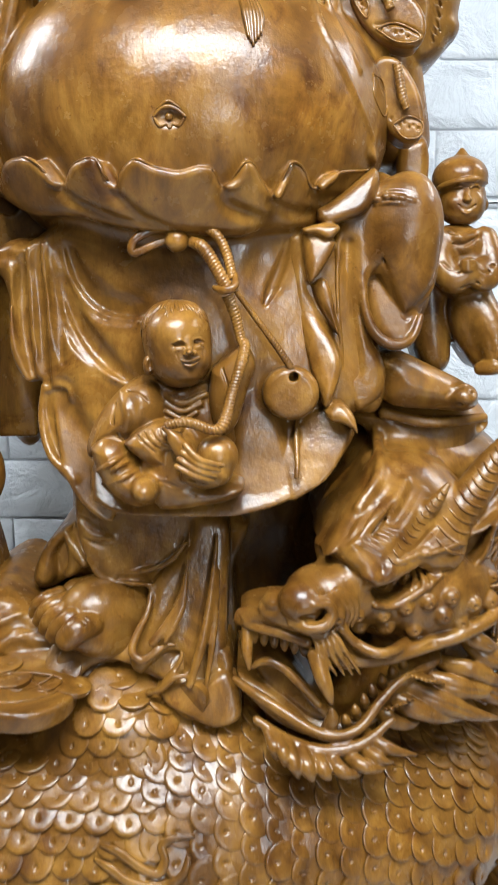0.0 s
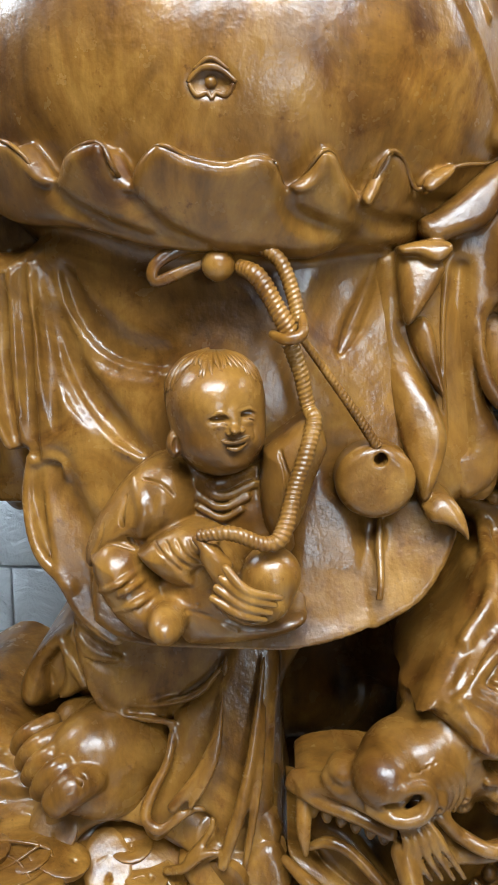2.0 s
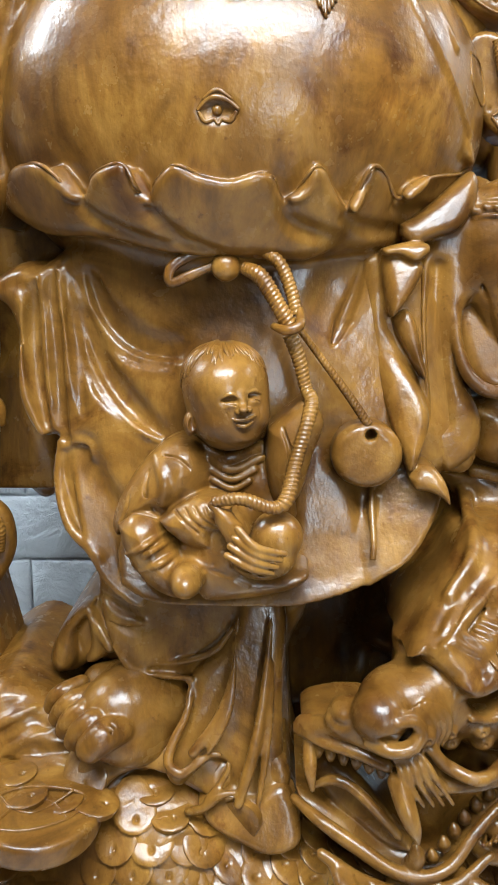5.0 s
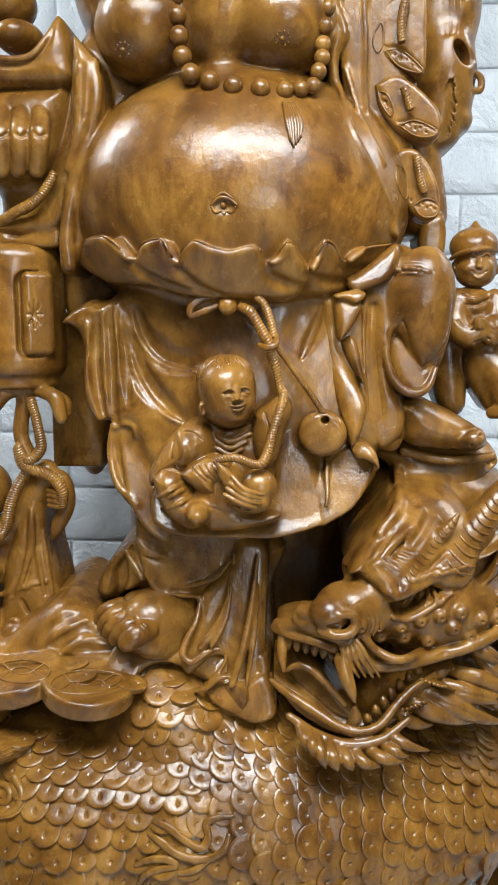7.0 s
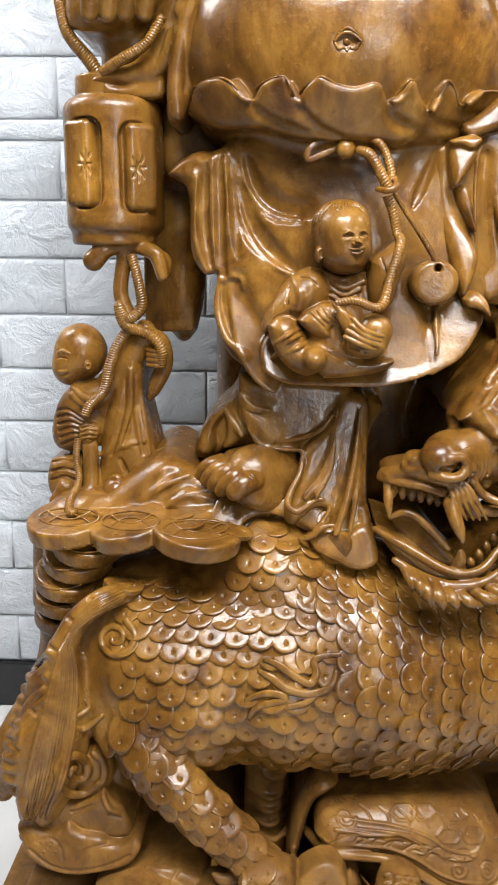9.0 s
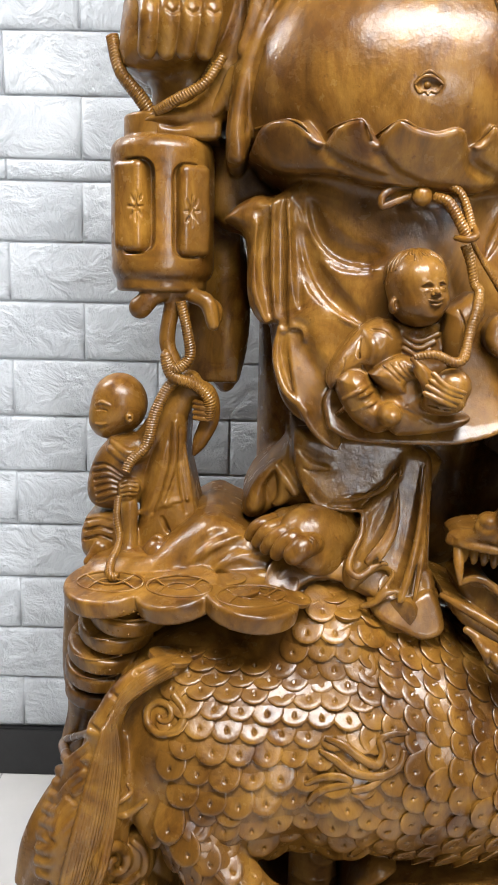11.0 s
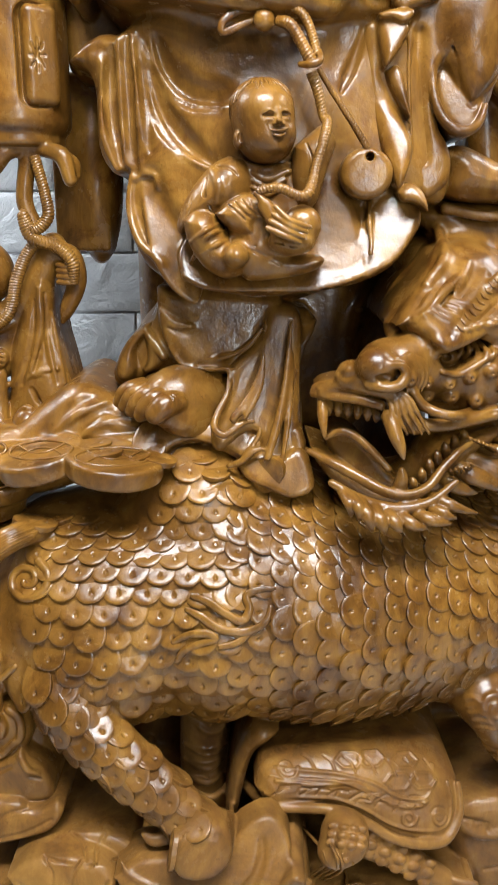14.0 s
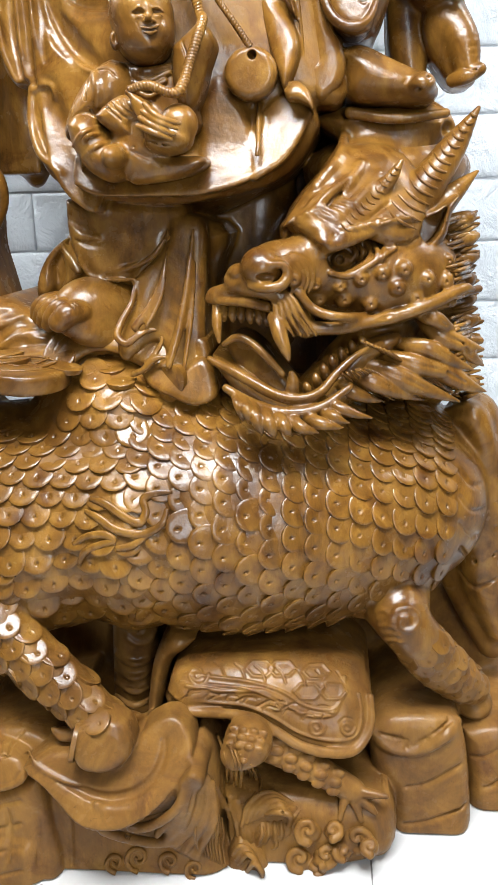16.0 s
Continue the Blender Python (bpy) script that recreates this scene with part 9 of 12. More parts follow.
# brow ridge
head.tube((0.1095, 1.03, 1.0317, 0.006), (0.1279, 1.008, 1.0364, 0.0125), (0.1478, 0.998, 1.0241, 0.0125), (0.1614, 0.992, 1.009, 0.01), (0.1803, 0.998, 1.0112, 0.0095), (0.2063, 1.012, 1.0206, 0.0095), (0.2339, 1.03, 1.0269, 0.007), (0.2601, 1.05, 1.0318, 0.004), k=0.007)
head.tube((0.1191, 1.03, 1.0392, 0.006), (0.1503, 1.02, 1.0401, 0.012), (0.1818, 1.02, 1.0316, 0.014), (0.2229, 1.04, 1.0377, 0.012), k=0.012)
head.tube((0.1155, 1.008, 1.0383, 0.003), (0.1312, 1.01, 1.0529, 0.006), (0.1426, 1.024, 1.0675, 0.0062), (0.1643, 1.062, 1.0917, 0.0025), k=0.005)
head.tube((0.1231, 1, 1.0367, 0.0015), (0.1501, 1.016, 1.0658, 0.0028), (0.1703, 1.056, 1.0898, 0.0012), k=0.003, cut=True)
head.tube((0.1304, 1.012, 1.0393, 0.003), (0.1473, 1.015, 1.0546, 0.006), (0.1602, 1.03, 1.0701, 0.0062), (0.1926, 1.066, 1.0955, 0.0025), k=0.005)
head.tube((0.1379, 1.004, 1.0378, 0.0015), (0.1675, 1.022, 1.0683, 0.0028), (0.1985, 1.06, 1.0937, 0.0012), k=0.003, cut=True)
head.tube((0.1486, 1.016, 1.0341, 0.003), (0.1675, 1.02, 1.0502, 0.006), (0.1826, 1.036, 1.0664, 0.0062), (0.217, 1.07, 1.0949, 0.0025), k=0.005)
head.tube((0.156, 1.008, 1.0326, 0.0015), (0.1898, 1.028, 1.0647, 0.0028), (0.2228, 1.064, 1.0931, 0.0012), k=0.003, cut=True)
head.tube((0.1677, 1.02, 1.0274, 0.003), (0.186, 1.025, 1.0436, 0.006), (0.2006, 1.042, 1.0598, 0.0062), (0.2376, 1.074, 1.0898, 0.0025), k=0.005)
head.tube((0.175, 1.012, 1.026, 0.0015), (0.2077, 1.034, 1.0581, 0.0028), (0.2433, 1.068, 1.088, 0.0012), k=0.003, cut=True)
head.tube((0.19, 1.024, 1.0252, 0.003), (0.2085, 1.03, 1.0368, 0.006), (0.2236, 1.048, 1.0484, 0.0062), (0.2546, 1.078, 1.0762, 0.0025), k=0.005)
head.tube((0.1972, 1.016, 1.0237, 0.0015), (0.2307, 1.04, 1.0467, 0.0028), (0.2603, 1.072, 1.0744, 0.0012), k=0.003, cut=True)
head.tube((0.1865, 1, 1.0246, 0.0035), (0.1957, 1, 1.0288, 0.0048), (0.2108, 1.01, 1.019, 0.0016), k=0.002)
head.tube((0.1978, 1.006, 1.0271, 0.0035), (0.207, 1.006, 1.0314, 0.0048), (0.2222, 1.016, 1.0216, 0.0016), k=0.002)
head.tube((0.2092, 1.012, 1.0296, 0.0035), (0.2184, 1.012, 1.0339, 0.0048), (0.2338, 1.022, 1.0241, 0.0016), k=0.002)
head.tube((0.2207, 1.018, 1.0322, 0.0035), (0.2299, 1.018, 1.0365, 0.0048), (0.2454, 1.028, 1.0267, 0.0016), k=0.002)
head.tube((0.2322, 1.024, 1.0348, 0.0035), (0.2415, 1.024, 1.0391, 0.0048), (0.2572, 1.034, 1.0293, 0.0016), k=0.002)
head.tube((0.2439, 1.03, 1.0374, 0.0035), (0.2531, 1.03, 1.0417, 0.0048), (0.269, 1.04, 1.0319, 0.0016), k=0.002)
head.tube((0.2556, 1.036, 1.04, 0.0035), (0.2649, 1.036, 1.0443, 0.0048), (0.2809, 1.046, 1.0345, 0.0016), k=0.002)
# knobs of the cheek, standing well out
for x, z, r in ((0.1115, 0.9634, 0.0105), (0.1461, 0.9323, 0.0125), (0.1402, 0.9536, 0.0095), (0.1818, 0.93, 0.0135), (0.1756, 0.9502, 0.01), (0.2193, 0.9233, 0.0118), (0.2047, 0.9598, 0.0112), (0.2348, 0.9664, 0.0115), (0.2661, 0.9708, 0.0122), (0.2566, 0.9459, 0.013), (0.3001, 0.9557, 0.012), (0.3289, 0.9506, 0.014), (0.2851, 0.9292, 0.011), (0.3338, 0.9791, 0.01)):
    head.knob(x, z, r)
# swept locks behind the jaw
head.tube((0.1863, 1.05, 0.822, 0.0077), (0.2058, 1.032, 0.8159, 0.0133), (0.2261, 1.026, 0.8075, 0.014), (0.2631, 1.036, 0.7901, 0.0098), (0.3031, 1.06, 0.7726, 0.002), deep=0.7, k=0.003)
head.tube((0.2045, 1.018, 0.8205, 0.0016), (0.228, 1.014, 0.8117, 0.0024), (0.2616, 1.026, 0.7941, 0.0012), k=0.003, cut=True)
head.tube((0.1954, 1.06, 0.8355, 0.0088), (0.2296, 1.042, 0.8246, 0.0152), (0.2646, 1.036, 0.8116, 0.016), (0.3098, 1.046, 0.7898, 0.0112), (0.3588, 1.07, 0.7677, 0.002), deep=0.7, k=0.003)
head.tube((0.228, 1.028, 0.8291, 0.0016), (0.2661, 1.024, 0.8158, 0.0024), (0.3079, 1.036, 0.7938, 0.0012), k=0.003, cut=True)
head.tube((0.2302, 1.07, 0.8417, 0.0085), (0.2598, 1.052, 0.8358, 0.0147), (0.2905, 1.046, 0.8279, 0.0155), (0.3288, 1.056, 0.818, 0.0108), (0.3708, 1.08, 0.8086, 0.002), deep=0.7, k=0.003)
head.tube((0.2578, 1.038, 0.8402, 0.0016), (0.2917, 1.034, 0.8319, 0.0024), (0.3268, 1.046, 0.8217, 0.0012), k=0.003, cut=True)
head.tube((0.271, 1.09, 0.8461, 0.0088), (0.3029, 1.072, 0.83, 0.0152), (0.3364, 1.066, 0.812, 0.016), (0.3677, 1.076, 0.794, 0.0112), (0.4027, 1.1, 0.7762, 0.002), deep=0.7, k=0.003)
head.tube((0.3005, 1.058, 0.8344, 0.0016), (0.3373, 1.054, 0.8161, 0.0024), (0.3654, 1.066, 0.798, 0.0012), k=0.003, cut=True)
head.tube((0.2558, 1.075, 0.8593, 0.0072), (0.2828, 1.057, 0.8567, 0.0123), (0.3111, 1.051, 0.8521, 0.013), (0.3438, 1.061, 0.8327, 0.0091), (0.3801, 1.085, 0.8135, 0.002), deep=0.7, k=0.003)
head.tube((0.2806, 1.043, 0.8608, 0.0016), (0.3122, 1.039, 0.8558, 0.0024), (0.3416, 1.051, 0.8363, 0.0012), k=0.003, cut=True)
head.tube((0.2986, 1.085, 0.8912, 0.0085), (0.3149, 1.067, 0.8799, 0.0147), (0.333, 1.061, 0.8669, 0.0155), (0.3627, 1.071, 0.8546, 0.0108), (0.3961, 1.095, 0.8429, 0.002), deep=0.7, k=0.003)
head.tube((0.3123, 1.053, 0.8837, 0.0016), (0.3339, 1.049, 0.8705, 0.0024), (0.3605, 1.061, 0.858, 0.0012), k=0.003, cut=True)
head.tube((0.3274, 1.1, 0.8713, 0.0072), (0.3414, 1.082, 0.8626, 0.0123), (0.3576, 1.076, 0.8521, 0.013), (0.3767, 1.086, 0.8336, 0.0091), (0.3993, 1.11, 0.8154, 0.002), deep=0.7, k=0.003)
head.tube((0.3386, 1.068, 0.8666, 0.0016), (0.3583, 1.064, 0.8558, 0.0024), (0.3743, 1.076, 0.8371, 0.0012), k=0.003, cut=True)
head.tube((0.2873, 1.07, 0.9061, 0.0066), (0.3011, 1.052, 0.9019, 0.0114), (0.3167, 1.046, 0.8962, 0.012), (0.3334, 1.056, 0.8845, 0.0084), (0.3531, 1.08, 0.8738, 0.002), deep=0.7, k=0.003)
head.tube((0.2987, 1.038, 0.9055, 0.0016), (0.3176, 1.034, 0.8995, 0.0024), (0.3313, 1.046, 0.8877, 0.0012), k=0.003, cut=True)
head.tube((0.1689, 1.04, 0.8089, 0.006), (0.1823, 1.022, 0.8031, 0.0104), (0.1965, 1.016, 0.7949, 0.011), (0.2162, 1.026, 0.7841, 0.0077), (0.2379, 1.05, 0.7733, 0.002), deep=0.7, k=0.003)
head.tube((0.1813, 1.008, 0.8079, 0.0016), (0.1986, 1.004, 0.7992, 0.0024), (0.2151, 1.016, 0.7882, 0.0012), k=0.003, cut=True)
head.tube((0.2328, 1.03, 0.8985, 0.006), (0.273, 1.03, 0.9091, 0.009), (0.3154, 1.045, 0.9226, 0.01), (0.3562, 1.07, 0.9378, 0.008), (0.3736, 1.085, 0.9351, 0.004), k=0.005)
# rough wood between robe and head
head.relief((0.107, 1.048), (0.124, 1.082), (0.159, 1.114), (0.177, 1.156), (0.142, 1.191), (0.212, 1.214), (0.299, 1.22), (0.343, 1.202), (0.36, 1.168), (0.334, 1.143), (0.299, 1.085), (0.264, 1.044), (0.176, 1.03), front=1.15, back=1.38, edge=0.05, tilt=(0.1, 0.3), k=0.02)
head.tube((0.193, 1.161, 1.194, 0.0085), (0.26, 1.15, 1.182, 0.008), (0.335, 1.16, 1.188, 0.0068), k=0.01)
head.tube((0.143, 1.041, 1.087, 0.0064), (0.175, 1.076, 1.125, 0.008), (0.185, 1.175, 1.163, 0.0068), k=0.01)
head.ball((0.347, 1.193, 1.169), (0.0136, 0.02, 0.0119), cut=True)
pile.add(*head.skin())
lantern = Clay((-0.60, 1.09, 1.16), (-0.34, 1.36, 1.64), 0.0018)
# lantern
lantern.disc((-0.469, 1.235, 1.415), 0.0836, 0.112, (0, 0, 0), edge=0.024)
lantern.box((-0.503, 1.163, 1.418), (0.0323, 0.024, 0.0722), turn=(0, 0, -33), edge=0.022, k=0.002, cut=True)
lantern.box((-0.508, 1.187, 1.419), (0.0285, 0.024, 0.0694), turn=(0, 0, -33), edge=0.012, k=0.0015)
lantern.tube((-0.49, 1.162, 1.418, 0.0021), (-0.501, 1.156, 1.417, 0.0021), (-0.515, 1.163, 1.418, 0.0021), k=0.001, cut=True)
lantern.tube((-0.494, 1.158, 1.402, 0.0021), (-0.501, 1.158, 1.418, 0.0021), (-0.51, 1.159, 1.434, 0.0021), k=0.001, cut=True)
lantern.tube((-0.502, 1.156, 1.395, 0.0021), (-0.502, 1.159, 1.418, 0.0021), (-0.5, 1.156, 1.44, 0.0021), k=0.001, cut=True)
lantern.tube((-0.511, 1.16, 1.402, 0.0021), (-0.502, 1.161, 1.418, 0.0021), (-0.493, 1.159, 1.434, 0.0021), k=0.001, cut=True)
lantern.box((-0.416, 1.166, 1.412), (0.0304, 0.024, 0.0722), turn=(0, 0, 30), edge=0.022, k=0.002, cut=True)
lantern.box((-0.42, 1.19, 1.413), (0.0266, 0.024, 0.0694), turn=(0, 0, 30), edge=0.012, k=0.0015)
lantern.tube((-0.405, 1.171, 1.413, 0.0021), (-0.416, 1.165, 1.412, 0.0021), (-0.427, 1.16, 1.412, 0.0021), k=0.001, cut=True)
lantern.tube((-0.408, 1.169, 1.396, 0.0021), (-0.416, 1.167, 1.412, 0.0021), (-0.423, 1.161, 1.428, 0.0021), k=0.001, cut=True)
lantern.tube((-0.416, 1.164, 1.389, 0.0021), (-0.416, 1.168, 1.413, 0.0021), (-0.415, 1.165, 1.435, 0.0021), k=0.001, cut=True)
lantern.tube((-0.424, 1.161, 1.396, 0.0021), (-0.417, 1.169, 1.413, 0.0021), (-0.408, 1.169, 1.429, 0.0021), k=0.001, cut=True)
lantern.disc((-0.478, 1.235, 1.542), 0.0532, 0.02, (0, 0, 0), edge=0.006)
lantern.disc((-0.471, 1.235, 1.308), 0.074, 0.02, (0, 0, 0), edge=0.008)
lantern.tube((-0.44, 1.2, 1.286, 0.01), (-0.476, 1.185, 1.283, 0.015), (-0.5, 1.185, 1.263, 0.018), k=0.004)
lantern.tube((-0.435, 1.2, 1.286, 0.0095), (-0.394, 1.185, 1.275, 0.0133), (-0.382, 1.185, 1.239, 0.0105), k=0.004)
lantern.tube((-0.412, 1.21, 1.284, 0.0076), (-0.382, 1.2, 1.265, 0.012), (-0.376, 1.2, 1.246, 0.0076), k=0.004)
lantern.tube((-0.445, 1.2, 1.284, 0.016), (-0.452, 1.2, 1.255, 0.0133), (-0.458, 1.2, 1.207, 0.013), (-0.443, 1.2, 1.168, 0.012), k=0.005)
pile.add(*lantern.skin())
boy = Clay((-0.68, 1.04, 0.80), (-0.34, 1.38, 1.24), 0.0014)
# standing child figure holding the cord
boy.ball((-0.562, 1.255, 1.111), (0.0483, 0.047, 0.0525))
boy.ball((-0.583, 1.25, 1.086), (0.0315, 0.034, 0.0357), k=0.01)
boy.ball((-0.601, 1.24, 1.085), (0.0074, 0.009, 0.0074), k=0.004)
boy.tube((-0.595, 1.219, 1.104, 0.0017), (-0.587, 1.215, 1.106, 0.002), (-0.577, 1.211, 1.104, 0.0016), k=0.0008, cut=True)
boy.tube((-0.597, 1.223, 1.113, 0.002), (-0.584, 1.213, 1.118, 0.003), (-0.571, 1.209, 1.114, 0.002), k=0.0016)
boy.tube((-0.594, 1.22, 1.074, 0.0016), (-0.586, 1.219, 1.072, 0.0021), (-0.577, 1.217, 1.077, 0.0017), k=0.0008, cut=True)
boy.tube((-0.596, 1.219, 1.08, 0.0021), (-0.587, 1.216, 1.08, 0.0027), (-0.578, 1.215, 1.082, 0.002), k=0.0016)
boy.ball((-0.538, 1.208, 1.093), (0.008, 0.01, 0.01), k=0.002)
boy.ball((-0.536, 1.198, 1.093), (0.0035, 0.006, 0.004), k=0.001, cut=True)
boy.relief((-0.574, 1.056), (-0.523, 1.062), (-0.5, 1.032), (-0.506, 0.979), (-0.525, 0.942), (-0.563, 0.929), (-0.603, 0.935), (-0.616, 0.964), (-0.606, 1.011), (-0.591, 1.038), front=1.2, back=1.32, edge=0.035, k=0.004)
boy.tube((-0.569, 1.215, 1.051, 0.006), (-0.535, 1.198, 1.034, 0.0084), (-0.508, 1.234, 1.049, 0.0063), k=0.004)
boy.tube((-0.571, 1.207, 1.04, 0.0052), (-0.538, 1.198, 1.021, 0.006), (-0.506, 1.216, 1.033, 0.005), k=0.004)
boy.tube((-0.604, 1.217, 1.008, 0.003), (-0.577, 1.202, 1.014, 0.003), (-0.549, 1.2, 0.996, 0.0026), k=0.0013, cut=True)
boy.tube((-0.601, 1.212, 0.997, 0.003), (-0.575, 1.2, 1.003, 0.003), (-0.549, 1.2, 0.989, 0.0025), k=0.0013, cut=True)
boy.tube((-0.598, 1.207, 0.985, 0.003), (-0.574, 1.2, 0.991, 0.0032), (-0.549, 1.2, 0.982, 0.0025), k=0.0013, cut=True)
boy.tube((-0.596, 1.204, 0.973, 0.0032), (-0.572, 1.2, 0.98, 0.003), (-0.55, 1.2, 0.974, 0.0026), k=0.0013, cut=True)
boy.tube((-0.594, 1.203, 0.961, 0.003), (-0.57, 1.2, 0.969, 0.003), (-0.55, 1.2, 0.967, 0.0026), k=0.0013, cut=True)
boy.tube((-0.594, 1.206, 0.948, 0.0032), (-0.569, 1.201, 0.957, 0.0032), (-0.55, 1.201, 0.96, 0.0025), k=0.0013, cut=True)
boy.relief((-0.556, 0.983), (-0.541, 0.993), (-0.523, 0.988), (-0.52, 0.969), (-0.536, 0.954), (-0.555, 0.958), front=1.182, back=1.24, edge=0.016, k=0.003)
boy.tube((-0.55, 1.188, 0.982, 0.002), (-0.536, 1.186, 0.987, 0.0021), (-0.523, 1.191, 0.984, 0.0021), k=0.001, cut=True)
boy.tube((-0.55, 1.186, 0.975, 0.002), (-0.535, 1.182, 0.98, 0.002), (-0.522, 1.189, 0.976, 0.002), k=0.001, cut=True)
boy.tube((-0.55, 1.185, 0.968, 0.002), (-0.535, 1.182, 0.971, 0.002), (-0.523, 1.19, 0.968, 0.002), k=0.001, cut=True)
boy.tube((-0.551, 1.187, 0.96, 0.002), (-0.536, 1.184, 0.963, 0.002), (-0.528, 1.21, 0.955, 0.0021), k=0.001, cut=True)
boy.relief((-0.618, 0.914), (-0.586, 0.925), (-0.552, 0.92), (-0.547, 0.883), (-0.566, 0.848), (-0.6, 0.836), (-0.623, 0.85), (-0.627, 0.883), front=1.2, back=1.3, edge=0.03, k=0.004)
boy.tube((-0.515, 1.235, 1.04, 0.026), (-0.482, 1.23, 1.083, 0.028), (-0.455, 1.225, 1.125, 0.026), (-0.438, 1.22, 1.155, 0.02), k=0.01)
boy.tube((-0.441, 1.22, 1.145, 0.016), (-0.411, 1.215, 1.136, 0.018), (-0.403, 1.215, 1.097, 0.016), (-0.419, 1.215, 1.056, 0.0126), (-0.429, 1.215, 1.033, 0.004), k=0.006)
boy.tube((-0.428, 1.195, 1.125, 0.004), (-0.411, 1.19, 1.124, 0.005), (-0.402, 1.195, 1.127, 0.004), k=0.002)
boy.tube((-0.428, 1.195, 1.116, 0.004), (-0.411, 1.19, 1.115, 0.005), (-0.402, 1.195, 1.118, 0.004), k=0.002)
boy.tube((-0.428, 1.195, 1.107, 0.004), (-0.411, 1.19, 1.106, 0.005), (-0.402, 1.195, 1.109, 0.004), k=0.002)
boy.tube((-0.428, 1.195, 1.098, 0.004), (-0.411, 1.19, 1.097, 0.0047), (-0.402, 1.195, 1.1, 0.004), k=0.002)
boy.relief((-0.501, 1.034), (-0.463, 1.106), (-0.442, 1.086), (-0.443, 1.025), (-0.43, 0.962), (-0.424, 0.92), (-0.432, 0.855), (-0.474, 0.832), (-0.512, 0.82), (-0.537, 0.852), (-0.525, 0.918), (-0.518, 0.981), front=1.19, back=1.34, edge=0.035, k=0.01)
boy.tube((-0.54, 1.282, 0.906, 0.0044), (-0.483, 1.19, 0.946, 0.0052), (-0.448, 1.194, 0.954, 0.0042), k=0.0021, cut=True)
boy.tube((-0.517, 1.205, 0.931, 0.0053), (-0.478, 1.192, 0.951, 0.0063), (-0.441, 1.199, 0.957, 0.004), k=0.006)
boy.tube((-0.62, 1.221, 0.908, 0.0032), (-0.592, 1.211, 0.917, 0.0032), (-0.57, 1.205, 0.913, 0.0031), k=0.0016, cut=True)
boy.tube((-0.619, 1.212, 0.894, 0.0033), (-0.59, 1.202, 0.903, 0.0032), (-0.569, 1.201, 0.898, 0.0031), k=0.0016, cut=True)
boy.tube((-0.618, 1.209, 0.879, 0.0032), (-0.59, 1.2, 0.888, 0.0032), (-0.57, 1.201, 0.881, 0.0032), k=0.0016, cut=True)
boy.tube((-0.586, 1.2, 0.866, 0.0168), (-0.605, 1.19, 0.845, 0.0105), k=0.004)
boy.tube((-0.469, 1.197, 1.068, 0.002), (-0.475, 1.19, 1.008, 0.004), (-0.498, 1.191, 0.935, 0.0021), k=0.006, cut=True)
boy.tube((-0.453, 1.199, 1.078, 0.002), (-0.452, 1.199, 1.007, 0.004), (-0.441, 1.196, 0.935, 0.002), k=0.006, cut=True)
boy.tube((-0.461, 1.194, 1.028, 0.002), (-0.466, 1.191, 0.988, 0.0032), (-0.476, 1.187, 0.957, 0.0021), k=0.006, cut=True)
boy.tube((-0.481, 1.19, 0.925, 0.002), (-0.463, 1.19, 0.894, 0.004), (-0.429, 1.12, 0.894, 0.002), k=0.006, cut=True)
boy.tube((-0.461, 1.198, 1.088, 0.003), (-0.461, 1.195, 1.028, 0.005), (-0.48, 1.189, 0.957, 0.003), k=0.006)
boy.tube((-0.446, 1.211, 1.046, 0.0032), (-0.44, 1.209, 0.995, 0.005), (-0.43, 1.206, 0.933, 0.003), k=0.006)
boy.ball((-0.485, 1.165, 0.874), (0.0231, 0.025, 0.0252), k=0.004)
boy.tube((-0.506, 1.17, 0.879, 0.0063), (-0.483, 1.16, 0.9, 0.007), (-0.467, 1.165, 0.875, 0.006), k=0.003)
boy.tube((-0.538, 1.2, 0.947, 0.014), (-0.538, 1.19, 0.871, 0.014), (-0.542, 1.13, 0.836, 0.012), k=0.008)
boy.tube((-0.456, 1.2, 0.859, 0.0315), (-0.476, 1.17, 0.841, 0.036), k=0.02)
boy.lo += (0.016, 0, -0.014)
pile.add(*boy.skin())
left = Clay((-0.62, 1.02, 1.02), (-0.24, 1.42, 2.06), 0.0025)
# raised fist with an ingot, sleeve, long plaque behind
left.relief((-0.517, 1.76), (-0.462, 1.764), (-0.371, 1.77), (-0.349, 1.759), (-0.357, 1.704), (-0.38, 1.652), (-0.413, 1.633), (-0.524, 1.626), front=1.15, back=1.35, edge=0.04, k=0.006)
left.tube((-0.483, 1.155, 1.721, 0.0153), (-0.477, 1.13, 1.682, 0.0153), (-0.483, 1.145, 1.638, 0.0135), k=0.003)
left.tube((-0.452, 1.155, 1.721, 0.0153), (-0.447, 1.13, 1.682, 0.0162), (-0.454, 1.145, 1.638, 0.0135), k=0.003)
left.tube((-0.422, 1.155, 1.72, 0.0153), (-0.417, 1.13, 1.682, 0.0162), (-0.426, 1.145, 1.638, 0.0135), k=0.003)
left.tube((-0.391, 1.155, 1.72, 0.0145), (-0.387, 1.13, 1.682, 0.0162), (-0.397, 1.145, 1.638, 0.0135), k=0.003)
left.tube((-0.45, 1.115, 1.686, 0.0029), (-0.442, 1.115, 1.681, 0.0029), (-0.434, 1.122, 1.687, 0.0029), k=0.001, cut=True)
left.tube((-0.421, 1.115, 1.686, 0.0029), (-0.412, 1.115, 1.681, 0.0029), (-0.404, 1.122, 1.687, 0.0029), k=0.001, cut=True)
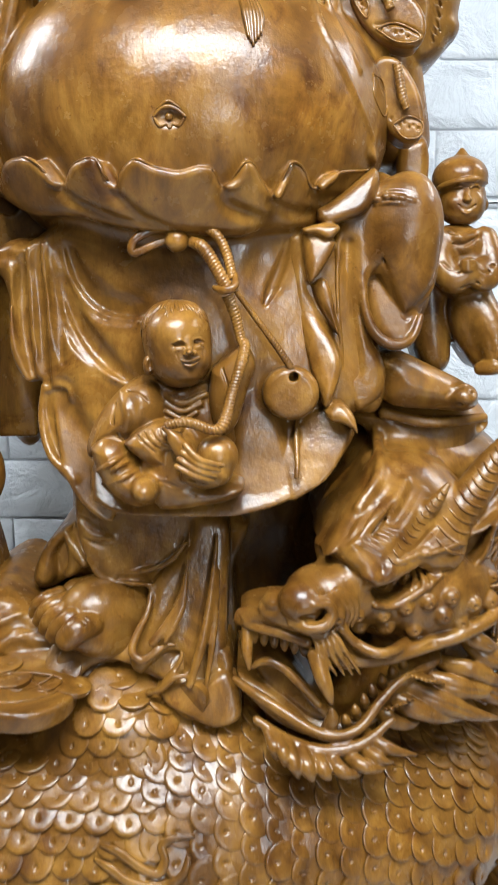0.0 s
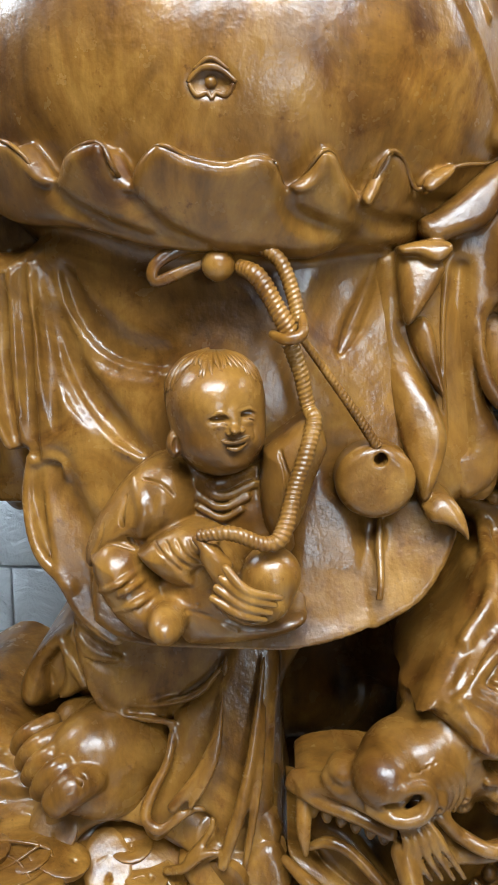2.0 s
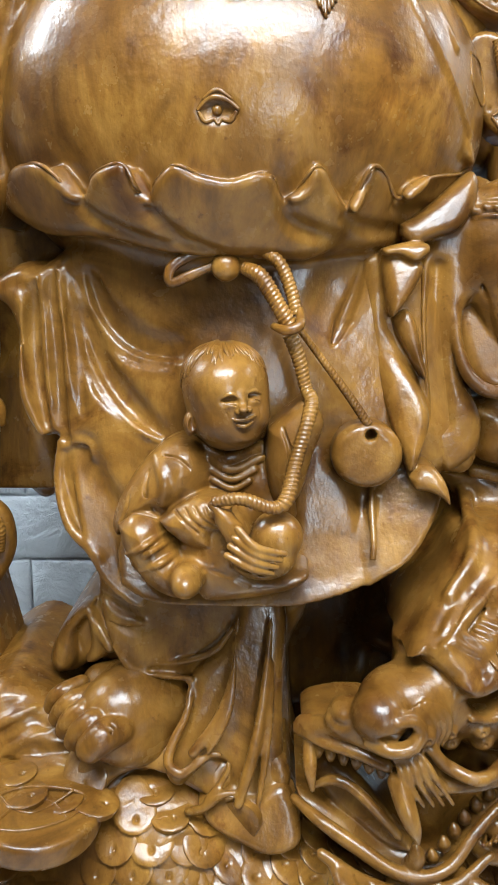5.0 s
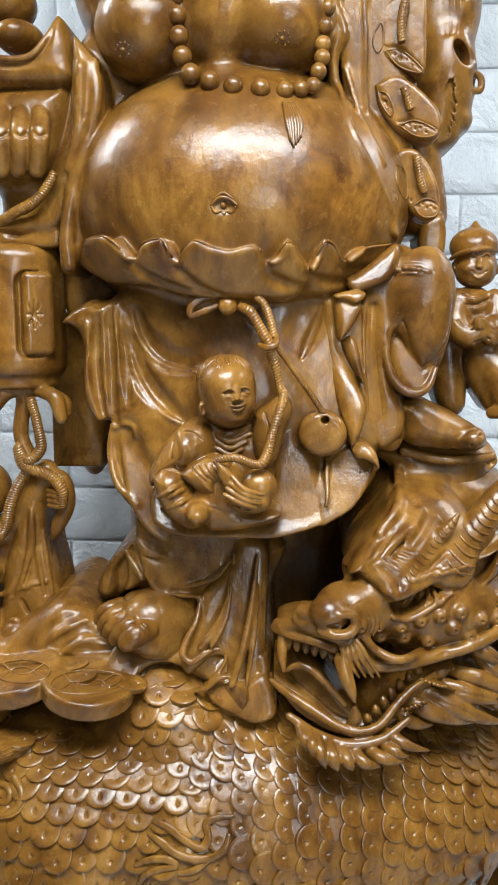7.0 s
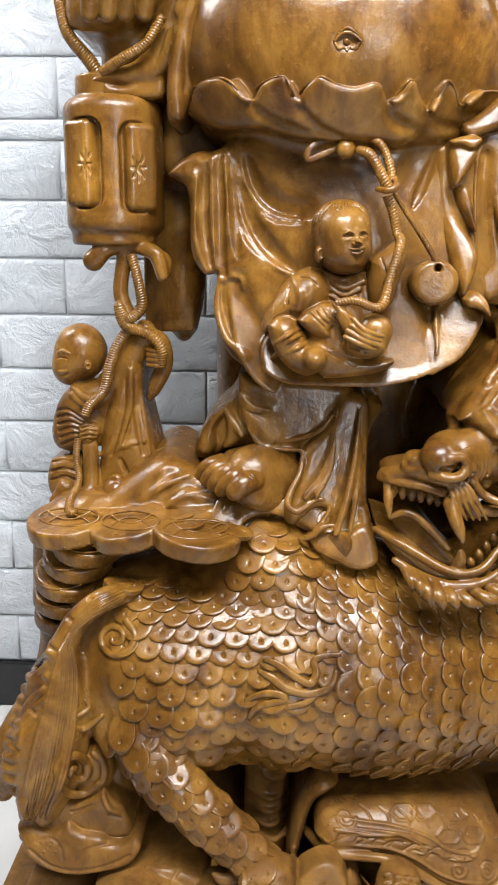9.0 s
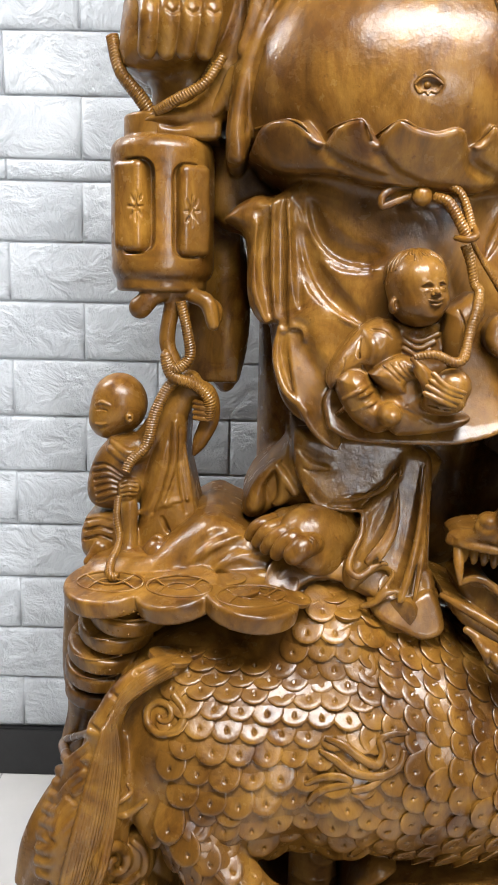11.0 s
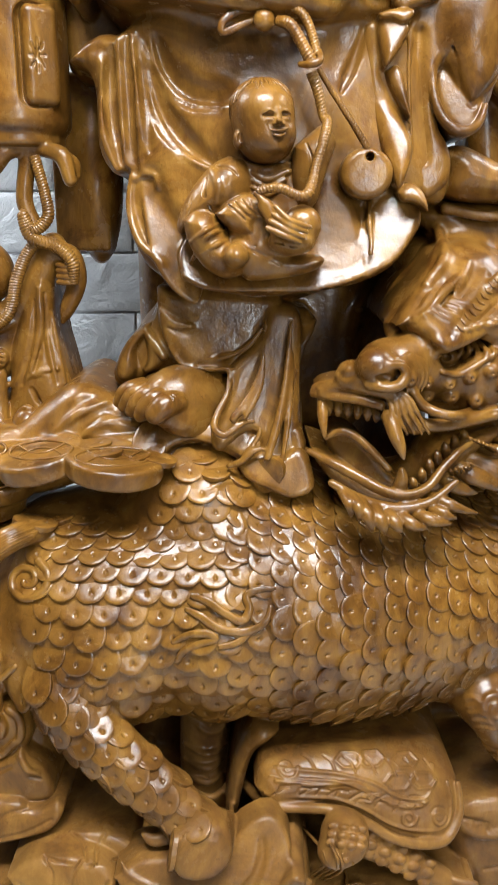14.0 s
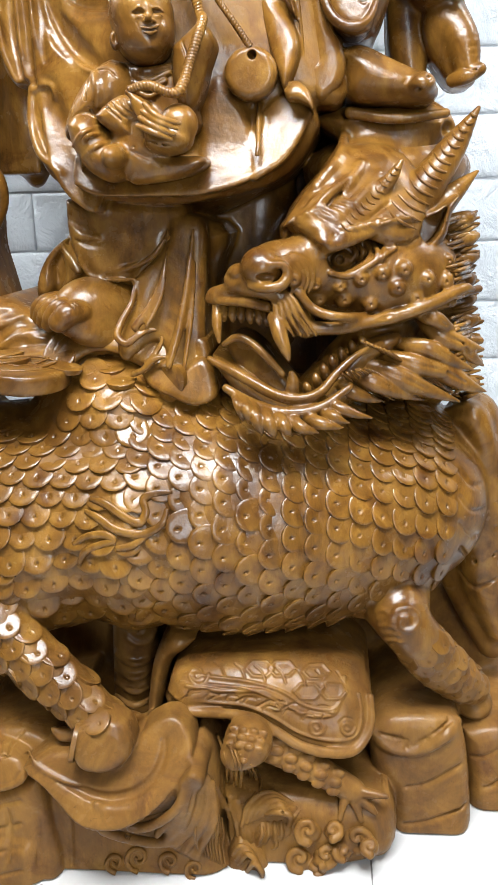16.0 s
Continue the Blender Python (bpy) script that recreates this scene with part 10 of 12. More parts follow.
left.tube((-0.391, 1.115, 1.686, 0.0029), (-0.382, 1.115, 1.681, 0.0029), (-0.374, 1.122, 1.686, 0.0029), k=0.001, cut=True)
left.relief((-0.524, 1.843), (-0.472, 1.81), (-0.419, 1.805), (-0.391, 1.822), (-0.36, 1.866), (-0.345, 1.842), (-0.339, 1.809), (-0.344, 1.767), (-0.456, 1.764), (-0.528, 1.764), front=1.14, back=1.35, edge=0.03, k=0.004)
left.ball((-0.433, 1.2, 1.846), (0.0378, 0.06, 0.0252), k=0.004)
left.tube((-0.503, 1.15, 1.819, 0.0045), (-0.447, 1.14, 1.801, 0.0051), (-0.403, 1.14, 1.803, 0.0051), (-0.377, 1.145, 1.829, 0.0051), (-0.36, 1.16, 1.863, 0.0045), k=0.0036)
left.ball((-0.452, 1.22, 1.904), (0.0397, 0.05, 0.0379), k=0.004)
left.tube((-0.434, 1.25, 1.655, 0.057), (-0.441, 1.26, 1.544, 0.0475), k=0.02)
left.relief((-0.388, 1.645), (-0.352, 1.775), (-0.32, 1.766), (-0.323, 1.68), (-0.363, 1.556), (-0.42, 1.538), (-0.496, 1.543), (-0.476, 1.565), (-0.419, 1.583), front=1.17, back=1.35, edge=0.03, k=0.01)
left.relief((-0.475, 1.547), (-0.438, 1.54), (-0.381, 1.56), (-0.374, 1.529), (-0.391, 1.52), (-0.457, 1.523), (-0.476, 1.523), front=1.18, back=1.3, edge=0.01, k=0.004)
left.box((-0.391, 1.34, 1.272), (0.0462, 0.025, 0.143), edge=0.006)
left.ball((-0.369, 1.36, 1.26), (0.044, 0.06, 0.154), k=0.01)
pile.add(*left.skin())
right = Clay((0.08, 1.04, 1.16), (0.56, 1.46, 2.06), 0.0022)
# string of coins, sack, sitting child figure
right.relief((0.126, 1.877), (0.151, 1.9), (0.201, 1.912), (0.208, 1.846), (0.207, 1.788), (0.18, 1.791), (0.145, 1.813), (0.125, 1.844), front=1.195, back=1.235, edge=0.008, tilt=(-0.2, 0.02), k=0.003)
right.relief((0.131, 1.773), (0.153, 1.784), (0.179, 1.779), (0.223, 1.739), (0.235, 1.709), (0.225, 1.685), (0.195, 1.687), (0.164, 1.705), (0.139, 1.739), front=1.18, back=1.225, edge=0.008, tilt=(-0.2, 0.02), k=0.003)
right.relief((0.161, 1.659), (0.175, 1.672), (0.199, 1.668), (0.225, 1.631), (0.235, 1.588), (0.228, 1.564), (0.206, 1.563), (0.18, 1.59), (0.164, 1.625), front=1.165, back=1.215, edge=0.008, tilt=(-0.2, 0.02), k=0.003)
right.tube((0.129, 1.2, 1.861, 0.0025), (0.133, 1.2, 1.832, 0.0025), (0.139, 1.2, 1.874, 0.0025), k=0.001, cut=True)
right.tube((0.138, 1.19, 1.763, 0.0025), (0.142, 1.189, 1.746, 0.0025), (0.154, 1.186, 1.737, 0.0025), k=0.001, cut=True)
right.tube((0.166, 1.138, 1.635, 0.0025), (0.172, 1.14, 1.611, 0.0025), (0.19, 1.166, 1.593, 0.0025), k=0.001, cut=True)
right.tube((0.141, 1.2, 1.829, 0.0025), (0.17, 1.194, 1.824, 0.0025), (0.203, 1.187, 1.793, 0.0025), k=0.001, cut=True)
right.tube((0.168, 1.183, 1.714, 0.0025), (0.198, 1.177, 1.713, 0.0025), (0.229, 1.171, 1.698, 0.0025), k=0.001, cut=True)
right.tube((0.196, 1.165, 1.584, 0.0025), (0.213, 1.161, 1.592, 0.0025), (0.235, 1.159, 1.584, 0.0025), k=0.001, cut=True)
right.ball((0.153, 1.197, 1.819), (0.002, 0.004, 0.002), k=0.001, cut=True)
right.ball((0.161, 1.195, 1.818), (0.0022, 0.004, 0.0022), k=0.001, cut=True)
right.ball((0.17, 1.193, 1.81), (0.0022, 0.004, 0.0022), k=0.001, cut=True)
right.ball((0.179, 1.192, 1.809), (0.002, 0.004, 0.002), k=0.001, cut=True)
right.ball((0.188, 1.19, 1.8), (0.002, 0.004, 0.002), k=0.001, cut=True)
right.ball((0.176, 1.181, 1.708), (0.0022, 0.004, 0.0022), k=0.001, cut=True)
right.ball((0.185, 1.179, 1.71), (0.002, 0.004, 0.002), k=0.001, cut=True)
right.ball((0.194, 1.177, 1.703), (0.002, 0.004, 0.002), k=0.001, cut=True)
right.ball((0.202, 1.176, 1.704), (0.0022, 0.004, 0.0022), k=0.001, cut=True)
right.ball((0.211, 1.174, 1.697), (0.002, 0.004, 0.002), k=0.001, cut=True)
right.ball((0.202, 1.164, 1.583), (0.0022, 0.004, 0.0022), k=0.001, cut=True)
right.ball((0.208, 1.162, 1.587), (0.0022, 0.004, 0.0022), k=0.001, cut=True)
right.ball((0.214, 1.161, 1.581), (0.0022, 0.004, 0.0022), k=0.001, cut=True)
right.ball((0.22, 1.16, 1.584), (0.0022, 0.004, 0.0022), k=0.001, cut=True)
right.ball((0.226, 1.159, 1.579), (0.0022, 0.004, 0.0022), k=0.001, cut=True)
right.ball((0.138, 1.2, 1.853), (0.0022, 0.004, 0.0022), k=0.001, cut=True)
right.ball((0.139, 1.2, 1.851), (0.002, 0.004, 0.002), k=0.001, cut=True)
right.ball((0.14, 1.2, 1.84), (0.002, 0.004, 0.002), k=0.001, cut=True)
right.ball((0.14, 1.2, 1.837), (0.0022, 0.004, 0.0022), k=0.001, cut=True)
right.ball((0.141, 1.2, 1.827), (0.0022, 0.004, 0.0022), k=0.001, cut=True)
right.ball((0.143, 1.189, 1.758), (0.0022, 0.004, 0.0022), k=0.001, cut=True)
right.ball((0.145, 1.189, 1.757), (0.0022, 0.004, 0.0022), k=0.001, cut=True)
right.ball((0.147, 1.188, 1.746), (0.002, 0.004, 0.002), k=0.001, cut=True)
right.ball((0.149, 1.189, 1.745), (0.002, 0.004, 0.002), k=0.001, cut=True)
right.ball((0.15, 1.187, 1.734), (0.0022, 0.004, 0.0022), k=0.001, cut=True)
right.ball((0.17, 1.142, 1.628), (0.002, 0.004, 0.002), k=0.001, cut=True)
right.ball((0.172, 1.145, 1.625), (0.002, 0.004, 0.002), k=0.001, cut=True)
right.ball((0.174, 1.144, 1.613), (0.002, 0.004, 0.002), k=0.001, cut=True)
right.ball((0.176, 1.148, 1.61), (0.002, 0.004, 0.002), k=0.001, cut=True)
right.ball((0.178, 1.151, 1.599), (0.0022, 0.004, 0.0022), k=0.001, cut=True)
right.relief((0.127, 1.835), (0.143, 1.772), (0.139, 1.717), (0.181, 1.633), (0.183, 1.567), (0.213, 1.548), (0.27, 1.567), (0.262, 1.661), (0.23, 1.843), (0.224, 1.983), (0.122, 1.985), front=1.27, back=1.42, edge=0.04, k=0.01)
right.ball((0.257, 1.31, 1.819), (0.0522, 0.07, 0.108), k=0.01)
right.ball((0.268, 1.32, 1.92), (0.0475, 0.07, 0.0855), k=0.01)
# shaggy bag with an animal mask
right.relief((0.2033, 1.9922), (0.2528, 1.9831), (0.2812, 1.9493), (0.285, 1.9072), (0.277, 1.886), (0.2833, 1.8663), (0.297, 1.8456), (0.3073, 1.8214), (0.3104, 1.7953), (0.306, 1.7735), (0.3041, 1.756), (0.3068, 1.7384), (0.2993, 1.7234), (0.2904, 1.7182), (0.2793, 1.7004), (0.2567, 1.6898), (0.2334, 1.6935), (0.2083, 1.7434), (0.1991, 1.8654), front=1.255, back=1.4, edge=0.045, k=0.008)
right.tube((0.2575, 1.262, 1.867, 0.008), (0.2501, 1.256, 1.8437, 0.01), (0.2621, 1.256, 1.8203, 0.011), (0.282, 1.262, 1.8096, 0.01), (0.296, 1.27, 1.8204, 0.006), k=0.005)
right.tube((0.2607, 1.26, 1.8681, 0.006), (0.2761, 1.262, 1.8582, 0.007), (0.2909, 1.268, 1.8408, 0.007), (0.2989, 1.275, 1.8217, 0.006), k=0.005)
right.ball((0.2736, 1.258, 1.8355), (0.012, 0.03, 0.022), turn=(0, -30, 0), k=0.004, cut=True)
right.ball((0.3069, 1.285, 1.7978), (0.0095, 0.03, 0.012), k=0.004, cut=True)
right.tube((0.3023, 1.28, 1.8125, 0.005), (0.315, 1.285, 1.8031, 0.006), (0.314, 1.285, 1.7853, 0.006), (0.2995, 1.278, 1.7837, 0.005), k=0.004)
right.tube((0.2426, 1.266, 1.6955, 0.0016), (0.2332, 1.25, 1.7227, 0.0026), (0.2331, 1.246, 1.7517, 0.0014), k=0.004, cut=True)
right.tube((0.2468, 1.266, 1.6976, 0.0016), (0.2364, 1.25, 1.7247, 0.0026), (0.236, 1.246, 1.7538, 0.0014), k=0.004, cut=True)
right.tube((0.2509, 1.266, 1.7005, 0.0016), (0.2397, 1.25, 1.7276, 0.0026), (0.2389, 1.246, 1.7566, 0.0014), k=0.004, cut=True)
right.tube((0.2549, 1.266, 1.7044, 0.0016), (0.2428, 1.25, 1.7314, 0.0026), (0.2417, 1.246, 1.7604, 0.0014), k=0.004, cut=True)
right.tube((0.259, 1.266, 1.7091, 0.0016), (0.246, 1.25, 1.7361, 0.0026), (0.2445, 1.246, 1.765, 0.0014), k=0.004, cut=True)
right.tube((0.2629, 1.266, 1.7147, 0.0016), (0.2491, 1.25, 1.7416, 0.0026), (0.2473, 1.246, 1.7704, 0.0014), k=0.004, cut=True)
right.tube((0.2669, 1.266, 1.7212, 0.0016), (0.2521, 1.25, 1.748, 0.0026), (0.25, 1.246, 1.7767, 0.0014), k=0.004, cut=True)
right.tube((0.2708, 1.266, 1.7286, 0.0016), (0.2551, 1.25, 1.7552, 0.0026), (0.2526, 1.246, 1.7839, 0.0014), k=0.004, cut=True)
right.tube((0.2746, 1.266, 1.7368, 0.0016), (0.2581, 1.25, 1.7633, 0.0026), (0.2553, 1.246, 1.7919, 0.0014), k=0.004, cut=True)
right.tube((0.2784, 1.266, 1.7459, 0.0016), (0.261, 1.25, 1.7722, 0.0026), (0.2578, 1.246, 1.8007, 0.0014), k=0.004, cut=True)
right.tube((0.2821, 1.266, 1.7559, 0.0016), (0.2639, 1.25, 1.782, 0.0026), (0.2604, 1.246, 1.8104, 0.0014), k=0.004, cut=True)
right.tube((0.2858, 1.266, 1.7667, 0.0016), (0.2667, 1.25, 1.7926, 0.0026), (0.2628, 1.246, 1.8209, 0.0014), k=0.004, cut=True)
right.tube((0.2174, 1.256, 1.9337, 0.0015), (0.2215, 1.25, 1.8977, 0.0024), (0.2299, 1.248, 1.8612, 0.0014), k=0.004, cut=True)
right.tube((0.2273, 1.256, 1.9335, 0.0015), (0.2314, 1.25, 1.8976, 0.0024), (0.2371, 1.248, 1.8612, 0.0014), k=0.004, cut=True)
right.tube((0.2372, 1.256, 1.9334, 0.0015), (0.2413, 1.25, 1.8975, 0.0024), (0.2443, 1.248, 1.8611, 0.0014), k=0.004, cut=True)
right.tube((0.2471, 1.256, 1.9333, 0.0015), (0.2512, 1.25, 1.8974, 0.0024), (0.2515, 1.248, 1.861, 0.0014), k=0.004, cut=True)
right.tube((0.257, 1.256, 1.9332, 0.0015), (0.2611, 1.25, 1.8973, 0.0024), (0.2587, 1.248, 1.861, 0.0014), k=0.004, cut=True)
right.tube((0.2669, 1.256, 1.9331, 0.0015), (0.2709, 1.25, 1.8972, 0.0024), (0.2659, 1.248, 1.8609, 0.0014), k=0.004, cut=True)
right.tube((0.2768, 1.256, 1.9329, 0.0015), (0.2808, 1.25, 1.8971, 0.0024), (0.2731, 1.248, 1.8608, 0.0014), k=0.004, cut=True)
right.relief((0.222, 1.574), (0.26, 1.583), (0.265, 1.527), (0.249, 1.499), (0.219, 1.527), front=1.26, back=1.36, edge=0.015, k=0.005)
# child figure in a cap
right.relief((0.2872, 1.4588), (0.3149, 1.4636), (0.3431, 1.4582), (0.3615, 1.4268), (0.3713, 1.3849), (0.3636, 1.3519), (0.3231, 1.3516), (0.294, 1.3702), (0.2825, 1.417), front=1.265, back=1.37, edge=0.03, k=0.006)
right.tube((0.2915, 1.285, 1.4543, 0.006), (0.3145, 1.258, 1.4405, 0.0075), (0.3527, 1.28, 1.4528, 0.006), k=0.004)
right.tube((0.293, 1.28, 1.4403, 0.004), (0.3165, 1.256, 1.4267, 0.005), (0.3504, 1.275, 1.4379, 0.004), k=0.003)
right.tube((0.292, 1.28, 1.4403, 0.02), (0.2872, 1.262, 1.4032, 0.021), (0.3045, 1.25, 1.3786, 0.019), (0.329, 1.246, 1.3901, 0.013), k=0.006)
right.tube((0.3584, 1.285, 1.4407, 0.019), (0.3649, 1.265, 1.3989, 0.02), (0.3496, 1.252, 1.3788, 0.017), (0.326, 1.246, 1.3947, 0.012), k=0.006)
right.ball((0.3234, 1.24, 1.4013), (0.014, 0.012, 0.012), k=0.004)
right.tube((0.2809, 1.242, 1.4129, 0.0015), (0.2929, 1.236, 1.404, 0.0022), (0.3071, 1.234, 1.4051, 0.0015), k=0.002, cut=True)
right.tube((0.3663, 1.25, 1.404, 0.0015), (0.353, 1.24, 1.3978, 0.0022), (0.3389, 1.236, 1.4015, 0.0015), k=0.002, cut=True)
right.tube((0.2858, 1.242, 1.4047, 0.0015), (0.2979, 1.236, 1.3958, 0.0022), (0.3112, 1.234, 1.3968, 0.0015), k=0.002, cut=True)
right.tube((0.363, 1.25, 1.3966, 0.0015), (0.3497, 1.24, 1.3905, 0.0022), (0.3356, 1.236, 1.3951, 0.0015), k=0.002, cut=True)
right.tube((0.2908, 1.242, 1.3964, 0.0015), (0.3029, 1.236, 1.3875, 0.0022), (0.3152, 1.234, 1.3886, 0.0015), k=0.002, cut=True)
right.tube((0.3597, 1.25, 1.3892, 0.0015), (0.3464, 1.24, 1.3831, 0.0022), (0.3322, 1.236, 1.3887, 0.0015), k=0.002, cut=True)
right.tube((0.2958, 1.242, 1.3882, 0.0015), (0.3079, 1.236, 1.3793, 0.0022), (0.3193, 1.234, 1.3804, 0.0015), k=0.002, cut=True)
right.tube((0.3564, 1.25, 1.3817, 0.0015), (0.3431, 1.24, 1.3756, 0.0022), (0.3289, 1.236, 1.3822, 0.0015), k=0.002, cut=True)
right.tube((0.3129, 1.232, 1.4088, 0.0022), (0.3205, 1.229, 1.408, 0.0028), (0.3305, 1.233, 1.4089, 0.002), k=0.001)
right.tube((0.3131, 1.232, 1.4042, 0.0022), (0.3207, 1.229, 1.4035, 0.0028), (0.3307, 1.233, 1.4043, 0.002), k=0.001)
right.tube((0.3133, 1.232, 1.3997, 0.0022), (0.3209, 1.229, 1.3989, 0.0028), (0.331, 1.233, 1.3998, 0.002), k=0.001)
right.tube((0.3136, 1.232, 1.3951, 0.0022), (0.3211, 1.229, 1.3944, 0.0028), (0.3312, 1.233, 1.3952, 0.002), k=0.001)
right.tube((0.2859, 1.27, 1.4263, 0.003), (0.2913, 1.256, 1.408, 0.005), (0.2947, 1.25, 1.3897, 0.003), k=0.006)
right.relief((0.2915, 1.4468), (0.3168, 1.4396), (0.3412, 1.4526), (0.3581, 1.4131), (0.3582, 1.3759), (0.3459, 1.3617), (0.3114, 1.3577), (0.2887, 1.3838), (0.2816, 1.4172), front=1.256, back=1.34, edge=0.022, k=0.008)
right.tube((0.2879, 1.264, 1.3965, 0.01), (0.3041, 1.25, 1.386, 0.013), (0.3236, 1.246, 1.3863, 0.013), (0.3481, 1.258, 1.4009, 0.012), k=0.006)
right.tube((0.2936, 1.246, 1.3935, 0.0012), (0.3147, 1.236, 1.3904, 0.0018), (0.34, 1.247, 1.3975, 0.0012), k=0.002, cut=True)
right.tube((0.294, 1.246, 1.3861, 0.0012), (0.315, 1.236, 1.3839, 0.0018), (0.3403, 1.247, 1.392, 0.0012), k=0.002, cut=True)
right.tube((0.2943, 1.246, 1.3787, 0.0012), (0.3153, 1.236, 1.3775, 0.0018), (0.3405, 1.247, 1.3864, 0.0012), k=0.002, cut=True)
right.tube((0.2946, 1.246, 1.3713, 0.0012), (0.3156, 1.236, 1.371, 0.0018), (0.3408, 1.247, 1.3808, 0.0012), k=0.002, cut=True)
right.tube((0.2923, 1.27, 1.4524, 0.0015), (0.3138, 1.256, 1.4451, 0.002), (0.3394, 1.264, 1.4536, 0.0015), k=0.002, cut=True)
right.tube((0.297, 1.262, 1.4348, 0.0015), (0.3161, 1.255, 1.4304, 0.0022), (0.3413, 1.262, 1.4434, 0.0015), k=0.002, cut=True)
right.relief((0.3154, 1.3588), (0.3569, 1.361), (0.3796, 1.325), (0.3935, 1.28), (0.3974, 1.2442), (0.3632, 1.2399), (0.3388, 1.2669), (0.318, 1.3034), (0.3107, 1.3369), front=1.27, back=1.37, edge=0.03, k=0.006)
right.tube((0.3505, 1.3, 1.3494, 0.03), (0.3726, 1.275, 1.3034, 0.026), (0.3818, 1.265, 1.2612, 0.018), k=0.01)
right.tube((0.3585, 1.268, 1.246, 0.011), (0.3778, 1.255, 1.25, 0.012), (0.3981, 1.255, 1.2598, 0.01), k=0.005)
right.tube((0.3553, 1.25, 1.2963, 0.0014), (0.3687, 1.243, 1.2915, 0.002), (0.3873, 1.25, 1.2928, 0.0014), k=0.002, cut=True)
right.tube((0.3615, 1.25, 1.285, 0.0014), (0.374, 1.243, 1.2802, 0.002), (0.3899, 1.25, 1.2814, 0.0014), k=0.002, cut=True)
right.tube((0.3677, 1.25, 1.2736, 0.0014), (0.3793, 1.243, 1.2689, 0.002), (0.3924, 1.25, 1.27, 0.0014), k=0.002, cut=True)
right.tube((0.374, 1.25, 1.2622, 0.0014), (0.3846, 1.243, 1.2575, 0.002), (0.3949, 1.25, 1.2585, 0.0014), k=0.002, cut=True)
right.relief((0.2603, 1.4257), (0.3052, 1.3877), (0.3175, 1.3297), (0.3232, 1.251), (0.2927, 1.2308), (0.2666, 1.2703), (0.2566, 1.3487), front=1.3, back=1.4, edge=0.03, k=0.01)
pile.add(*right.skin())
cap = Clay((0.262, 1.235, 1.45), (0.378, 1.355, 1.59), 0.0012)
# smiling head in a cap with a pointed knob
cap.ball((0.323, 1.3, 1.4998), (0.037, 0.04, 0.037))
cap.ball((0.322, 1.288, 1.4826), (0.031, 0.028, 0.02), k=0.01)
cap.ball((0.32, 1.302, 1.5317), (0.0415, 0.046, 0.033), k=0.001)
cap.tube((0.28, 1.292, 1.5105, 0.0035), (0.2884, 1.27, 1.5177, 0.004), (0.3097, 1.2545, 1.5233, 0.004), (0.3352, 1.262, 1.5257, 0.004), (0.3559, 1.285, 1.5234, 0.003), k=0.002)
cap.tube((0.3214, 1.3, 1.5519, 0.012), (0.3209, 1.3, 1.563, 0.009), (0.3205, 1.3, 1.5713, 0.004), k=0.005)
cap.tube((0.3155, 1.2575, 1.5325, 0.0014), (0.3238, 1.259, 1.5381, 0.0018), (0.333, 1.262, 1.5347, 0.0014), (0.3259, 1.2585, 1.5299, 0.0014), (0.3174, 1.2575, 1.5308, 0.0012), k=0.0012)
cap.ball((0.2898, 1.296, 1.4995), (0.007, 0.012, 0.011), k=0.002)
cap.ball((0.2866, 1.2845, 1.4981), (0.0035, 0.005, 0.006), k=0.001, cut=True)
cap.ball((0.358, 1.298, 1.4924), (0.006, 0.012, 0.01), k=0.002)
cap.ball((0.3063, 1.27, 1.4931), (0.012, 0.011, 0.011), k=0.006)
cap.ball((0.3374, 1.272, 1.4951), (0.011, 0.011, 0.011), k=0.006)
cap.tube((0.3215, 1.263, 1.5093, 0.003), (0.3216, 1.257, 1.4991, 0.0042), k=0.004)
cap.ball((0.3215, 1.256, 1.4963), (0.0062, 0.006, 0.0042), k=0.003)
cap.tube((0.3039, 1.262, 1.5056, 0.0011), (0.3095, 1.259, 1.51, 0.0015), (0.3164, 1.26, 1.5064, 0.0011), k=0.0007, cut=True)
cap.tube((0.3274, 1.26, 1.5065, 0.0011), (0.333, 1.261, 1.5111, 0.0015), (0.3406, 1.265, 1.5077, 0.0011), k=0.0007, cut=True)
cap.tube((0.3031, 1.264, 1.5129, 0.0012), (0.3094, 1.26, 1.5164, 0.0018), (0.316, 1.26, 1.5137, 0.0012), k=0.002)
cap.tube((0.3264, 1.261, 1.5138, 0.0012), (0.3341, 1.263, 1.5176, 0.0018), (0.3417, 1.267, 1.5142, 0.0012), k=0.002)
cap.tube((0.3081, 1.261, 1.491, 0.0011), (0.3142, 1.258, 1.4854, 0.002), (0.3225, 1.2575, 1.4827, 0.0026), (0.3301, 1.259, 1.4855, 0.0019), (0.3363, 1.263, 1.4912, 0.0011), k=0.001, cut=True)
cap.tube((0.3107, 1.263, 1.4846, 0.0012), (0.3168, 1.26, 1.4791, 0.0019), (0.324, 1.259, 1.4773, 0.002), (0.3331, 1.263, 1.482, 0.0012), k=0.002)
pile.add(*cap.skin())
